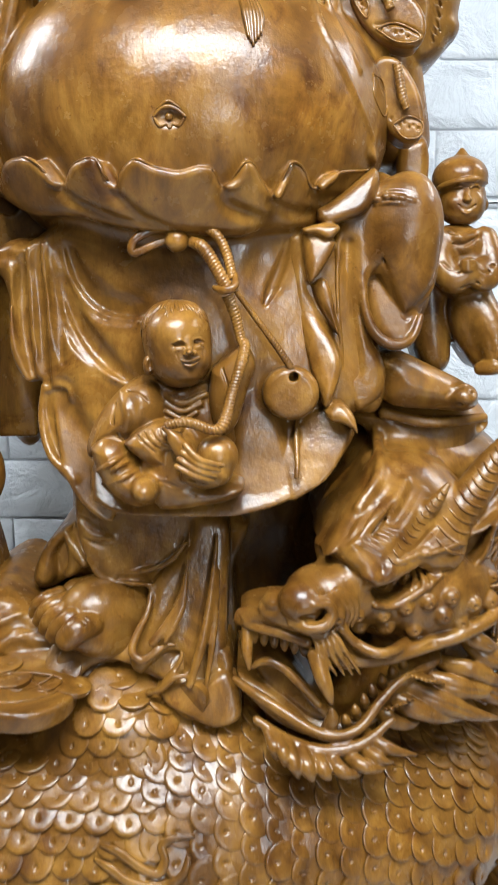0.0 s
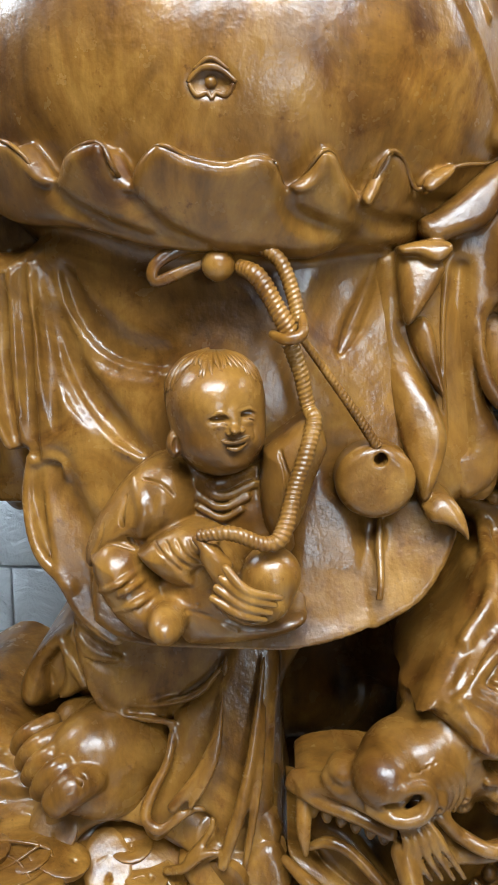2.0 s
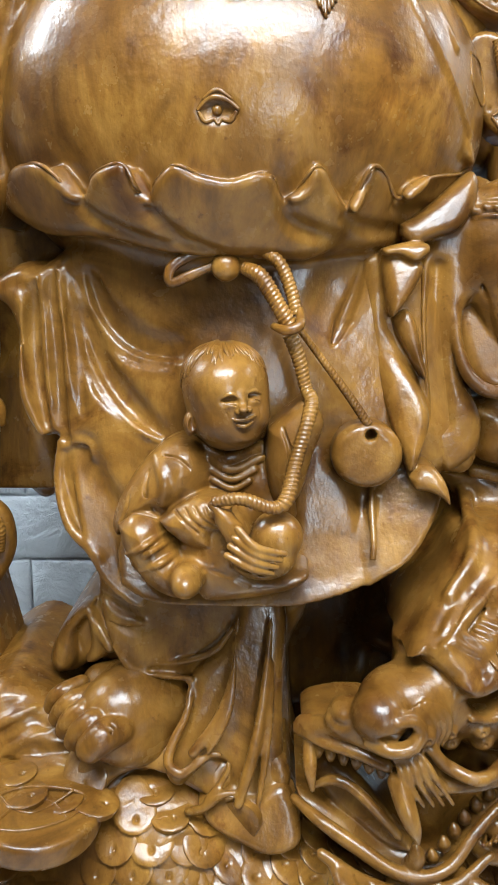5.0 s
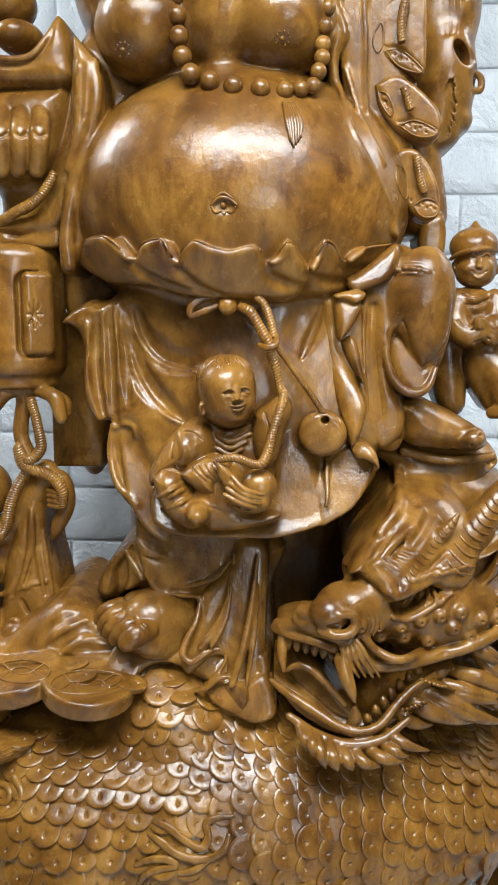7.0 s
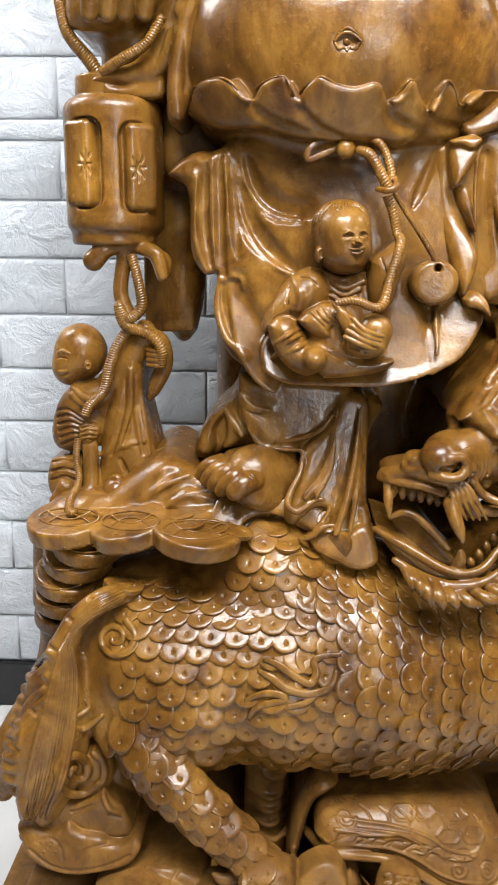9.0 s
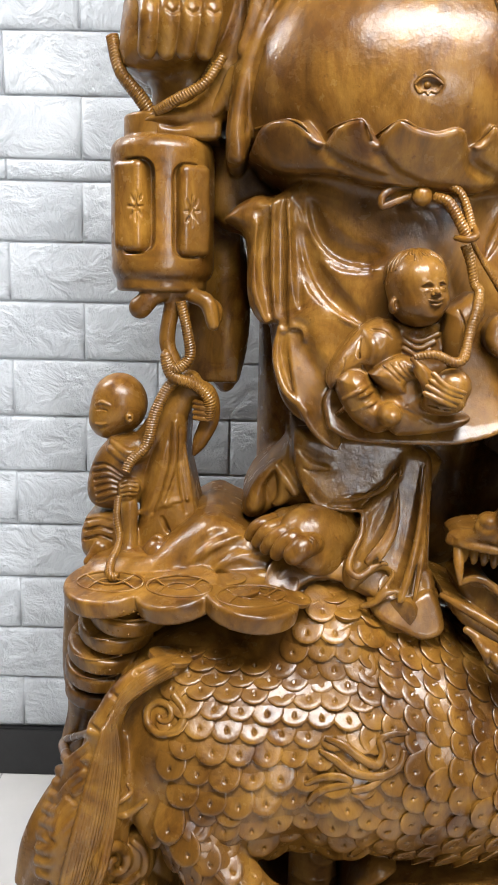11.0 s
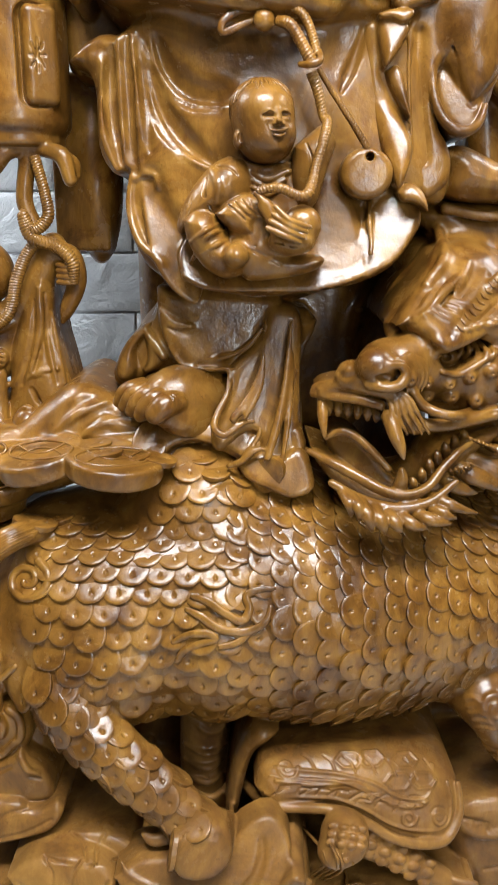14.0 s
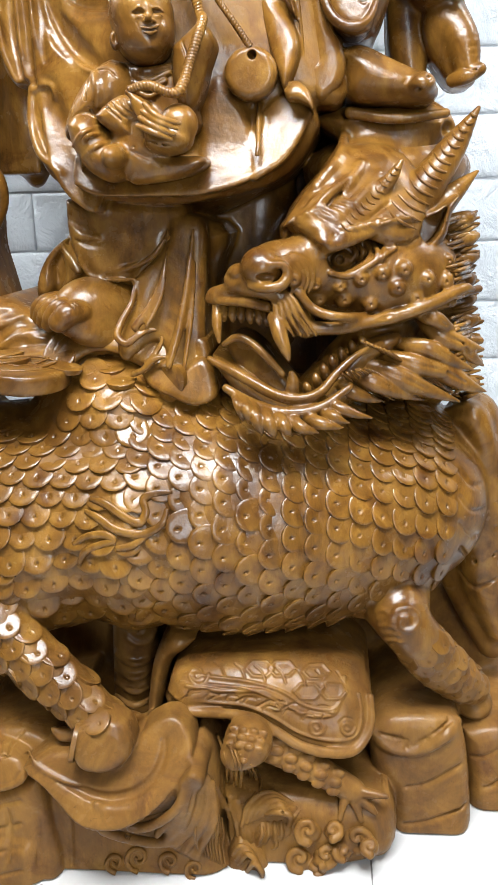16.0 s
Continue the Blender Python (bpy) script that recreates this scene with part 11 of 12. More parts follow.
# borders on the string of coins
pile.rope((0.129, 1.199, 1.852, 0.0015), (0.127, 1.199, 1.834, 0.0015), (0.135, 1.199, 1.821, 0.0015), (0.143, 1.199, 1.839, 0.0014), (0.139, 1.199, 1.865, 0.0015), (0.129, 1.199, 1.852, 0.0015))
pile.rope((0.146, 1.198, 1.824, 0.0014), (0.172, 1.195, 1.822, 0.0014), (0.202, 1.188, 1.795, 0.0015), (0.197, 1.189, 1.788, 0.0014), (0.167, 1.195, 1.8, 0.0015), (0.146, 1.198, 1.824, 0.0014))
pile.rope((0.136, 1.192, 1.762, 0.0014), (0.142, 1.189, 1.742, 0.0015), (0.156, 1.185, 1.723, 0.0015), (0.159, 1.184, 1.736, 0.0015), (0.149, 1.187, 1.757, 0.0015), (0.136, 1.192, 1.762, 0.0014))
pile.rope((0.169, 1.182, 1.709, 0.0014), (0.194, 1.178, 1.715, 0.0015), (0.225, 1.173, 1.7, 0.0015), (0.22, 1.171, 1.69, 0.0015), (0.195, 1.177, 1.692, 0.0014), (0.169, 1.182, 1.709, 0.0014))
pile.rope((0.16, 1.131, 1.641, 0.0014), (0.161, 1.121, 1.612, 0.0014), (0.177, 1.147, 1.593, 0.0014), (0.185, 1.167, 1.606, 0.0015), (0.177, 1.164, 1.638, 0.0014), (0.16, 1.131, 1.641, 0.0014))
pile.rope((0.193, 1.165, 1.585, 0.0014), (0.213, 1.161, 1.595, 0.0014), (0.232, 1.161, 1.586, 0.0015), (0.228, 1.159, 1.569, 0.0014), (0.208, 1.162, 1.568, 0.0015), (0.193, 1.165, 1.585, 0.0014))
# prayer beads and tassel
pile.bead((-0.169, 1.1, 1.871), 0.0144)
pile.bead((-0.167, 1.09, 1.843), 0.0144)
pile.bead((-0.163, 1.08, 1.812), 0.0144)
pile.bead((-0.158, 1.075, 1.783), 0.0144)
pile.bead((-0.145, 1.07, 1.757), 0.0153)
pile.bead((-0.117, 1.065, 1.746), 0.0144)
pile.bead((-0.083, 1.06, 1.738), 0.0144)
pile.bead((-0.044, 1.06, 1.734), 0.0144)
pile.bead((-0.009, 1.065, 1.733), 0.0128)
pile.bead((0.014, 1.07, 1.736), 0.012)
pile.bead((0.031, 1.075, 1.741), 0.012)
pile.bead((0.039, 1.08, 1.762), 0.012)
pile.bead((0.044, 1.085, 1.782), 0.012)
pile.bead((0.045, 1.09, 1.802), 0.012)
pile.bead((0.049, 1.095, 1.828), 0.012)
pile.bead((0.051, 1.1, 1.854), 0.012)
pile.rope((-0.01, 1.049, 1.712, 0.0032), (-0.005, 1.031, 1.683, 0.0034), (-0.0, 1.022, 1.655, 0.0015))
pile.rope((-0.007, 1.05, 1.712, 0.0032), (-0.002, 1.032, 1.684, 0.0036), (0.003, 1.021, 1.65, 0.0015))
pile.rope((-0.005, 1.05, 1.712, 0.0032), (0.002, 1.034, 1.684, 0.0036), (0.005, 1.021, 1.646, 0.0016))
pile.rope((-0.003, 1.051, 1.712, 0.0032), (0.006, 1.035, 1.684, 0.0036), (0.008, 1.023, 1.651, 0.0016))
pile.rope((-0.0, 1.052, 1.712, 0.0032), (0.01, 1.036, 1.684, 0.0036), (0.011, 1.025, 1.656, 0.0016))
pile.rope((0.002, 1.053, 1.712, 0.0032), (0.014, 1.038, 1.685, 0.0036), (0.014, 1.028, 1.661, 0.0016))
pile.bead((-0.003, 1.081, 1.808), 0.0018)
pile.bead((-0.005, 1.085, 1.803), 0.0018)
pile.bead((-0.01, 1.087, 1.8), 0.0018)
pile.bead((-0.017, 1.087, 1.8), 0.0018)
pile.bead((-0.022, 1.085, 1.803), 0.0018)
pile.bead((-0.024, 1.081, 1.808), 0.0018)
pile.bead((-0.022, 1.077, 1.812), 0.0018)
pile.bead((-0.017, 1.075, 1.815), 0.0018)
pile.bead((-0.011, 1.075, 1.815), 0.0019)
pile.bead((-0.005, 1.077, 1.812), 0.0018)
pile.bead((-0.014, 1.08, 1.807), 0.004)
pile.bead((-0.235, 1.088, 1.796), 0.0018)
pile.bead((-0.239, 1.093, 1.792), 0.0019)
pile.bead((-0.245, 1.099, 1.79), 0.0019)
pile.bead((-0.253, 1.102, 1.791), 0.0019)
pile.bead((-0.258, 1.102, 1.795), 0.0019)
pile.bead((-0.259, 1.097, 1.799), 0.0019)
pile.bead((-0.255, 1.09, 1.803), 0.0018)
pile.bead((-0.249, 1.085, 1.805), 0.0019)
pile.bead((-0.242, 1.082, 1.804), 0.0019)
pile.bead((-0.237, 1.083, 1.801), 0.0019)
pile.bead((-0.247, 1.091, 1.797), 0.0042)
# navel
pile.rope((-0.111, 1.006, 1.566, 0.0016), (-0.102, 1.005, 1.575, 0.0024), (-0.092, 1.004, 1.577, 0.0027), (-0.083, 1.005, 1.574, 0.0024), (-0.073, 1.004, 1.566, 0.0016))
pile.rope((-0.106, 1.004, 1.575, 0.0012), (-0.093, 1.003, 1.583, 0.0019), (-0.079, 1.004, 1.575, 0.0012))
pile.rope((-0.11, 1.006, 1.565, 0.0016), (-0.104, 1.007, 1.557, 0.0024), (-0.096, 1.009, 1.559, 0.0021), (-0.092, 1.007, 1.554, 0.0016))
pile.rope((-0.075, 1.005, 1.565, 0.0016), (-0.081, 1.007, 1.557, 0.0024), (-0.089, 1.009, 1.559, 0.0021), (-0.092, 1.007, 1.554, 0.0016))
pile.bead((-0.093, 1.011, 1.567), 0.0052)
# belt cords
pile.bead((-0.088, 1.03, 1.428), 0.0145)
pile.rope((-0.07, 1.03, 1.427, 0.0063), (-0.054, 1.015, 1.418, 0.008), (-0.037, 1.01, 1.391, 0.0076), (-0.027, 1.01, 1.373, 0.0085), twist=230, ridge=0.07)
pile.rope((-0.078, 1.035, 1.441, 0.005), (-0.056, 1.03, 1.443, 0.0059), (-0.037, 1.025, 1.432, 0.0063), (-0.025, 1.02, 1.405, 0.0063), (-0.02, 1.015, 1.382, 0.0063), twist=230, ridge=0.07)
pile.rope((-0.042, 1.015, 1.372, 0.0036), (-0.03, 0.998, 1.369, 0.0049), (-0.017, 1.0, 1.374, 0.005), (-0.017, 1.015, 1.388, 0.0036))
pile.rope((-0.026, 1.02, 1.363, 0.0075), (-0.017, 1.02, 1.339, 0.007), (-0.01, 1.02, 1.31, 0.0063), (-0.005, 1.01, 1.3, 0.007), (-0.011, 0.995, 1.276, 0.0067), (-0.021, 0.985, 1.245, 0.0068), (-0.03, 0.968, 1.213, 0.0075), (-0.044, 0.962, 1.206, 0.0063), (-0.072, 0.958, 1.216, 0.0063), (-0.099, 0.962, 1.212, 0.0054), twist=230, ridge=0.07)
pile.rope((-0.017, 1.025, 1.369, 0.0036), (0.003, 1.035, 1.342, 0.004), (0.029, 1.04, 1.307, 0.0045), (0.054, 1.045, 1.271, 0.005), twist=230, ridge=0.07)
pile.rope((-0.09, 1.04, 1.441, 0.0035), (-0.118, 1.035, 1.441, 0.006), (-0.141, 1.03, 1.427, 0.0054), (-0.141, 1.03, 1.413, 0.005), (-0.118, 1.03, 1.422, 0.005), (-0.089, 1.035, 1.434, 0.0027), squash=0.6)
# rim of the ruffled cloth
pile.rope((-0.321, 1.132, 1.528, 0.0022), (-0.276, 1.054, 1.528, 0.0019), (-0.252, 1.034, 1.516, 0.002), (-0.237, 1.044, 1.495, 0.0019), (-0.228, 1.063, 1.497, 0.002), (-0.217, 1.047, 1.515, 0.002), (-0.191, 1.0, 1.519, 0.0019), (-0.177, 0.994, 1.518, 0.0019), (-0.167, 0.991, 1.5, 0.0019), (-0.161, 1.024, 1.49, 0.002), (-0.155, 1.03, 1.505, 0.002), (-0.13, 0.98, 1.516, 0.0019), (-0.107, 0.984, 1.508, 0.0019), (-0.08, 0.989, 1.504, 0.0019), (-0.056, 0.99, 1.51, 0.0018), (-0.042, 0.995, 1.506, 0.0018))
pile.rope((-0.042, 0.995, 1.506, 0.0018), (-0.034, 1.022, 1.49, 0.002), (-0.022, 1.02, 1.494, 0.002), (-0.006, 1.003, 1.515, 0.0019), (0.006, 1.029, 1.515, 0.002), (0.016, 1.04, 1.498, 0.002), (0.033, 1.046, 1.483, 0.002), (0.044, 1.032, 1.509, 0.0019), (0.053, 1.032, 1.52, 0.0019), (0.066, 1.054, 1.515, 0.0019), (0.08, 1.071, 1.494, 0.002), (0.094, 1.072, 1.5, 0.002), (0.116, 1.085, 1.514, 0.002), (0.155, 1.136, 1.523, 0.0022), (0.167, 1.141, 1.53, 0.002))
# cords of the lantern and of the child figure
pile.rope((-0.543, 1.2, 1.671, 0.0099), (-0.529, 1.19, 1.619, 0.0099), (-0.497, 1.2, 1.579, 0.0114), (-0.481, 1.21, 1.55, 0.0108), twist=230, ridge=0.07)
pile.rope((-0.383, 1.19, 1.635, 0.0081), (-0.407, 1.19, 1.597, 0.0095), (-0.446, 1.2, 1.578, 0.0095), (-0.467, 1.21, 1.55, 0.009), twist=230, ridge=0.07)
pile.rope((-0.435, 1.185, 1.274, 0.0086), (-0.424, 1.185, 1.227, 0.0086), (-0.42, 1.185, 1.185, 0.0095), (-0.445, 1.185, 1.165, 0.0095), (-0.459, 1.185, 1.189, 0.0086), (-0.449, 1.185, 1.155, 0.01), (-0.412, 1.19, 1.14, 0.0105), (-0.388, 1.19, 1.116, 0.011), (-0.389, 1.195, 1.081, 0.009), twist=230, ridge=0.07)
pile.rope((-0.438, 1.2, 1.152, 0.01), (-0.459, 1.195, 1.128, 0.0095), (-0.477, 1.19, 1.089, 0.01), (-0.49, 1.185, 1.039, 0.0095), (-0.514, 1.18, 1.014, 0.009), (-0.524, 1.175, 0.995, 0.008), twist=230, ridge=0.07)
pile.rope((-0.532, 1.155, 0.958, 0.006), (-0.534, 1.145, 0.925, 0.006), (-0.528, 1.135, 0.887, 0.006), (-0.537, 1.105, 0.86, 0.007), (-0.535, 1.09, 0.845, 0.0086), (-0.523, 1.085, 0.844, 0.007), twist=230, ridge=0.07)
# rings of the horns
pile.rope((0.24, 1.036, 1.055, 0.0013), (0.249, 1.026, 1.045, 0.0023), (0.258, 1.016, 1.037, 0.0024), (0.27, 1.026, 1.03, 0.0024), (0.284, 1.038, 1.025, 0.0012))
pile.rope((0.249, 1.041, 1.064, 0.0013), (0.257, 1.036, 1.055, 0.0024), (0.266, 1.033, 1.047, 0.0026), (0.277, 1.03, 1.041, 0.0023), (0.291, 1.049, 1.035, 0.0012))
pile.rope((0.258, 1.05, 1.073, 0.0013), (0.266, 1.046, 1.064, 0.0023), (0.274, 1.044, 1.057, 0.0026), (0.285, 1.048, 1.051, 0.0024), (0.298, 1.065, 1.046, 0.0013))
pile.rope((0.267, 1.061, 1.082, 0.0013), (0.274, 1.056, 1.074, 0.0024), (0.282, 1.056, 1.067, 0.0026), (0.293, 1.061, 1.061, 0.0023), (0.304, 1.071, 1.057, 0.0013))
pile.rope((0.277, 1.074, 1.092, 0.0013), (0.283, 1.067, 1.083, 0.0024), (0.29, 1.064, 1.077, 0.0026), (0.3, 1.066, 1.072, 0.0023), (0.31, 1.073, 1.068, 0.0013))
pile.rope((0.286, 1.082, 1.101, 0.0013), (0.291, 1.071, 1.093, 0.0024), (0.298, 1.068, 1.087, 0.0024), (0.306, 1.069, 1.082, 0.0024), (0.316, 1.074, 1.079, 0.0013))
pile.rope((0.295, 1.085, 1.11, 0.0013), (0.299, 1.075, 1.103, 0.0024), (0.305, 1.071, 1.097, 0.0026), (0.313, 1.072, 1.093, 0.0024), (0.322, 1.077, 1.09, 0.0013))
pile.rope((0.303, 1.088, 1.119, 0.0013), (0.307, 1.079, 1.112, 0.0024), (0.312, 1.075, 1.107, 0.0026), (0.32, 1.076, 1.103, 0.0023), (0.328, 1.08, 1.101, 0.0013))
pile.rope((0.312, 1.091, 1.129, 0.0013), (0.315, 1.083, 1.122, 0.0024), (0.32, 1.08, 1.117, 0.0026), (0.326, 1.08, 1.114, 0.0024), (0.334, 1.083, 1.112, 0.0013))
pile.rope((0.321, 1.094, 1.138, 0.0013), (0.323, 1.087, 1.132, 0.0024), (0.327, 1.084, 1.127, 0.0026), (0.333, 1.084, 1.125, 0.0024), (0.34, 1.087, 1.124, 0.0013))
pile.rope((0.33, 1.098, 1.147, 0.0012), (0.332, 1.092, 1.142, 0.0023), (0.335, 1.089, 1.138, 0.0026), (0.34, 1.089, 1.135, 0.0024), (0.347, 1.092, 1.135, 0.0012))
pile.rope((0.338, 1.102, 1.157, 0.0013), (0.34, 1.097, 1.151, 0.0024), (0.343, 1.094, 1.148, 0.0024), (0.347, 1.094, 1.146, 0.0024), (0.353, 1.096, 1.146, 0.0013))
pile.rope((0.347, 1.107, 1.166, 0.0013), (0.348, 1.102, 1.161, 0.0024), (0.35, 1.099, 1.158, 0.0026), (0.354, 1.099, 1.157, 0.0024), (0.359, 1.102, 1.157, 0.0013))
pile.rope((0.356, 1.112, 1.175, 0.0013), (0.356, 1.107, 1.171, 0.0024), (0.358, 1.105, 1.168, 0.0026), (0.361, 1.105, 1.167, 0.0024), (0.366, 1.107, 1.168, 0.0012))
pile.rope((0.364, 1.112, 1.184, 0.0013), (0.365, 1.112, 1.181, 0.0024), (0.366, 1.11, 1.179, 0.0024), (0.368, 1.11, 1.178, 0.0024), (0.372, 1.113, 1.179, 0.0013))
pile.rope((0.177, 0.998, 1.036, 0.0012), (0.185, 0.992, 1.028, 0.002), (0.196, 1.004, 1.022, 0.0011))
pile.rope((0.184, 1.003, 1.043, 0.0012), (0.191, 1.0, 1.035, 0.002), (0.202, 1.011, 1.029, 0.0011))
pile.rope((0.191, 1.008, 1.05, 0.0011), (0.197, 1.008, 1.042, 0.0021), (0.207, 1.017, 1.037, 0.0012))
pile.rope((0.198, 1.013, 1.056, 0.0011), (0.204, 1.014, 1.049, 0.002), (0.213, 1.02, 1.044, 0.0012))
pile.rope((0.205, 1.022, 1.063, 0.0011), (0.21, 1.022, 1.056, 0.0021), (0.219, 1.024, 1.052, 0.0012))
pile.rope((0.212, 1.028, 1.07, 0.0011), (0.217, 1.029, 1.063, 0.002), (0.225, 1.03, 1.06, 0.0012))
pile.rope((0.219, 1.035, 1.077, 0.0011), (0.223, 1.034, 1.071, 0.0021), (0.231, 1.036, 1.067, 0.0012))
pile.rope((0.226, 1.04, 1.084, 0.0011), (0.229, 1.037, 1.078, 0.0021), (0.237, 1.038, 1.075, 0.0011))
pile.rope((0.232, 1.042, 1.091, 0.0012), (0.236, 1.037, 1.085, 0.002), (0.242, 1.038, 1.083, 0.0012))
pile.rope((0.239, 1.043, 1.098, 0.0012), (0.242, 1.038, 1.092, 0.002), (0.248, 1.039, 1.09, 0.0011))
pile.rope((0.246, 1.044, 1.104, 0.0011), (0.248, 1.039, 1.1, 0.002), (0.254, 1.041, 1.098, 0.0011))
pile.rope((0.252, 1.047, 1.111, 0.0012), (0.254, 1.042, 1.107, 0.0021), (0.259, 1.044, 1.106, 0.0012))
pile.rope((0.173, 1.185, 1.893, 0.0068), (0.168, 1.18, 1.859, 0.0072), (0.169, 1.178, 1.83, 0.0059), twist=230, ridge=0.07)
pile.rope((0.174, 1.17, 1.762, 0.0068), (0.185, 1.165, 1.728, 0.006), twist=230, ridge=0.07)
pile.rope((0.195, 1.16, 1.66, 0.0063), (0.202, 1.155, 1.621, 0.0063), (0.209, 1.155, 1.603, 0.0051), twist=230, ridge=0.07)
pile.rope((-0.472, 1.18, 1.56, 0.0085), (-0.437, 1.16, 1.575, 0.0086), (-0.396, 1.15, 1.596, 0.0081), (-0.37, 1.15, 1.634, 0.0072), twist=230, ridge=0.07)
# strands of the tail
pile.rope((-0.511, 0.965, 0.682, 0.0029), (-0.503, 0.969, 0.6, 0.0041), (-0.51, 0.954, 0.505, 0.005), (-0.526, 0.931, 0.425, 0.0045), (-0.56, 0.946, 0.351, 0.0023))
pile.rope((-0.512, 0.965, 0.68, 0.0029), (-0.506, 0.967, 0.6, 0.0043), (-0.515, 0.952, 0.505, 0.0052), (-0.53, 0.928, 0.427, 0.0045), (-0.561, 0.947, 0.344, 0.0024))
pile.rope((-0.513, 0.964, 0.678, 0.0029), (-0.509, 0.964, 0.6, 0.0043), (-0.519, 0.95, 0.505, 0.0052), (-0.537, 0.934, 0.421, 0.0048), (-0.57, 0.947, 0.351, 0.0023))
pile.rope((-0.514, 0.963, 0.675, 0.0027), (-0.512, 0.962, 0.601, 0.0043), (-0.524, 0.949, 0.505, 0.0052), (-0.545, 0.946, 0.412, 0.0048), (-0.57, 0.948, 0.356, 0.0023))
pile.rope((-0.515, 0.963, 0.673, 0.0027), (-0.514, 0.959, 0.601, 0.0041), (-0.528, 0.945, 0.506, 0.0052), (-0.55, 0.946, 0.411, 0.0048), (-0.57, 0.947, 0.347, 0.0023))
pile.rope((-0.516, 0.962, 0.671, 0.0027), (-0.517, 0.957, 0.602, 0.0041), (-0.531, 0.941, 0.508, 0.005), (-0.555, 0.945, 0.411, 0.0048), (-0.581, 0.95, 0.342, 0.0023))
pile.rope((-0.517, 0.962, 0.669, 0.0027), (-0.52, 0.954, 0.602, 0.0043), (-0.535, 0.937, 0.51, 0.0052), (-0.558, 0.94, 0.414, 0.0045), (-0.58, 0.948, 0.354, 0.0024))
pile.rope((-0.519, 0.961, 0.666, 0.0029), (-0.523, 0.952, 0.603, 0.0043), (-0.539, 0.934, 0.511, 0.0052), (-0.562, 0.937, 0.415, 0.0048), (-0.58, 0.948, 0.353, 0.0024))
pile.rope((-0.52, 0.96, 0.664, 0.0029), (-0.526, 0.95, 0.603, 0.0043), (-0.543, 0.932, 0.511, 0.005), (-0.567, 0.934, 0.416, 0.0048), (-0.589, 0.943, 0.346, 0.0024))
pile.rope((-0.521, 0.96, 0.662, 0.0027), (-0.529, 0.949, 0.602, 0.0043), (-0.548, 0.931, 0.51, 0.0052), (-0.57, 0.93, 0.419, 0.0048), (-0.586, 0.937, 0.354, 0.0023))
pile.rope((-0.522, 0.959, 0.66, 0.0027), (-0.532, 0.949, 0.602, 0.0041), (-0.552, 0.93, 0.51, 0.005), (-0.574, 0.926, 0.421, 0.0048), (-0.585, 0.935, 0.365, 0.0023))
pile.rope((-0.523, 0.958, 0.658, 0.0027), (-0.535, 0.948, 0.601, 0.0041), (-0.557, 0.929, 0.51, 0.0052), (-0.578, 0.925, 0.421, 0.0048), (-0.592, 0.926, 0.366, 0.0023))
pile.rope((-0.524, 0.957, 0.656, 0.0027), (-0.539, 0.948, 0.6, 0.0043), (-0.561, 0.927, 0.51, 0.0052), (-0.583, 0.925, 0.42, 0.0048), (-0.597, 0.941, 0.347, 0.0023))
pile.rope((-0.418, 1.041, 0.738, 0.0029), (-0.452, 0.984, 0.742, 0.0038), (-0.489, 0.972, 0.717, 0.0027), (-0.518, 0.964, 0.672, 0.0019))
pile.rope((-0.419, 1.029, 0.738, 0.0029), (-0.453, 0.981, 0.739, 0.0038), (-0.49, 0.971, 0.712, 0.0027), (-0.517, 0.963, 0.669, 0.0019))
pile.rope((-0.42, 1.02, 0.737, 0.0027), (-0.454, 0.978, 0.735, 0.0036), (-0.491, 0.971, 0.708, 0.0027), (-0.516, 0.962, 0.665, 0.0018))
pile.rope((-0.422, 1.015, 0.734, 0.0027), (-0.456, 0.976, 0.731, 0.0038), (-0.492, 0.97, 0.703, 0.0029), (-0.515, 0.962, 0.662, 0.0018))
pile.rope((-0.424, 1.008, 0.732, 0.0029), (-0.457, 0.974, 0.727, 0.0036), (-0.493, 0.97, 0.698, 0.0029), (-0.514, 0.961, 0.658, 0.0018))
pile.rope((-0.426, 1.003, 0.729, 0.0029), (-0.459, 0.973, 0.722, 0.0036), (-0.494, 0.97, 0.693, 0.0027), (-0.513, 0.961, 0.654, 0.0018))
pile.rope((-0.428, 1.0, 0.726, 0.0027), (-0.461, 0.974, 0.717, 0.0036), (-0.495, 0.97, 0.688, 0.0027), (-0.513, 0.961, 0.65, 0.0019))
# fine strands of the mane
pile.rope((0.328, 1.065, 1.034, 0.002), (0.357, 1.145, 1.037, 0.0036), (0.377, 1.16, 1.04, 0.0037), (0.389, 1.172, 1.046, 0.002))
pile.rope((0.346, 1.145, 1.025, 0.0021), (0.36, 1.144, 1.03, 0.0036), (0.377, 1.16, 1.033, 0.0037), (0.393, 1.172, 1.036, 0.0019))
pile.rope((0.354, 1.153, 1.018, 0.0021), (0.364, 1.148, 1.023, 0.0036), (0.377, 1.16, 1.027, 0.0037), (0.394, 1.172, 1.027, 0.0019))
pile.rope((0.344, 1.153, 1.011, 0.0021), (0.368, 1.156, 1.016, 0.0036), (0.378, 1.16, 1.02, 0.0037), (0.392, 1.172, 1.025, 0.0019))
pile.rope((0.35, 1.146, 1.005, 0.0021), (0.359, 1.147, 1.009, 0.0036), (0.378, 1.16, 1.013, 0.0037), (0.389, 1.172, 1.015, 0.002))
pile.rope((0.333, 1.092, 1.0, 0.002), (0.361, 1.144, 1.003, 0.0036), (0.378, 1.16, 1.006, 0.0037), (0.388, 1.172, 1.006, 0.0019))
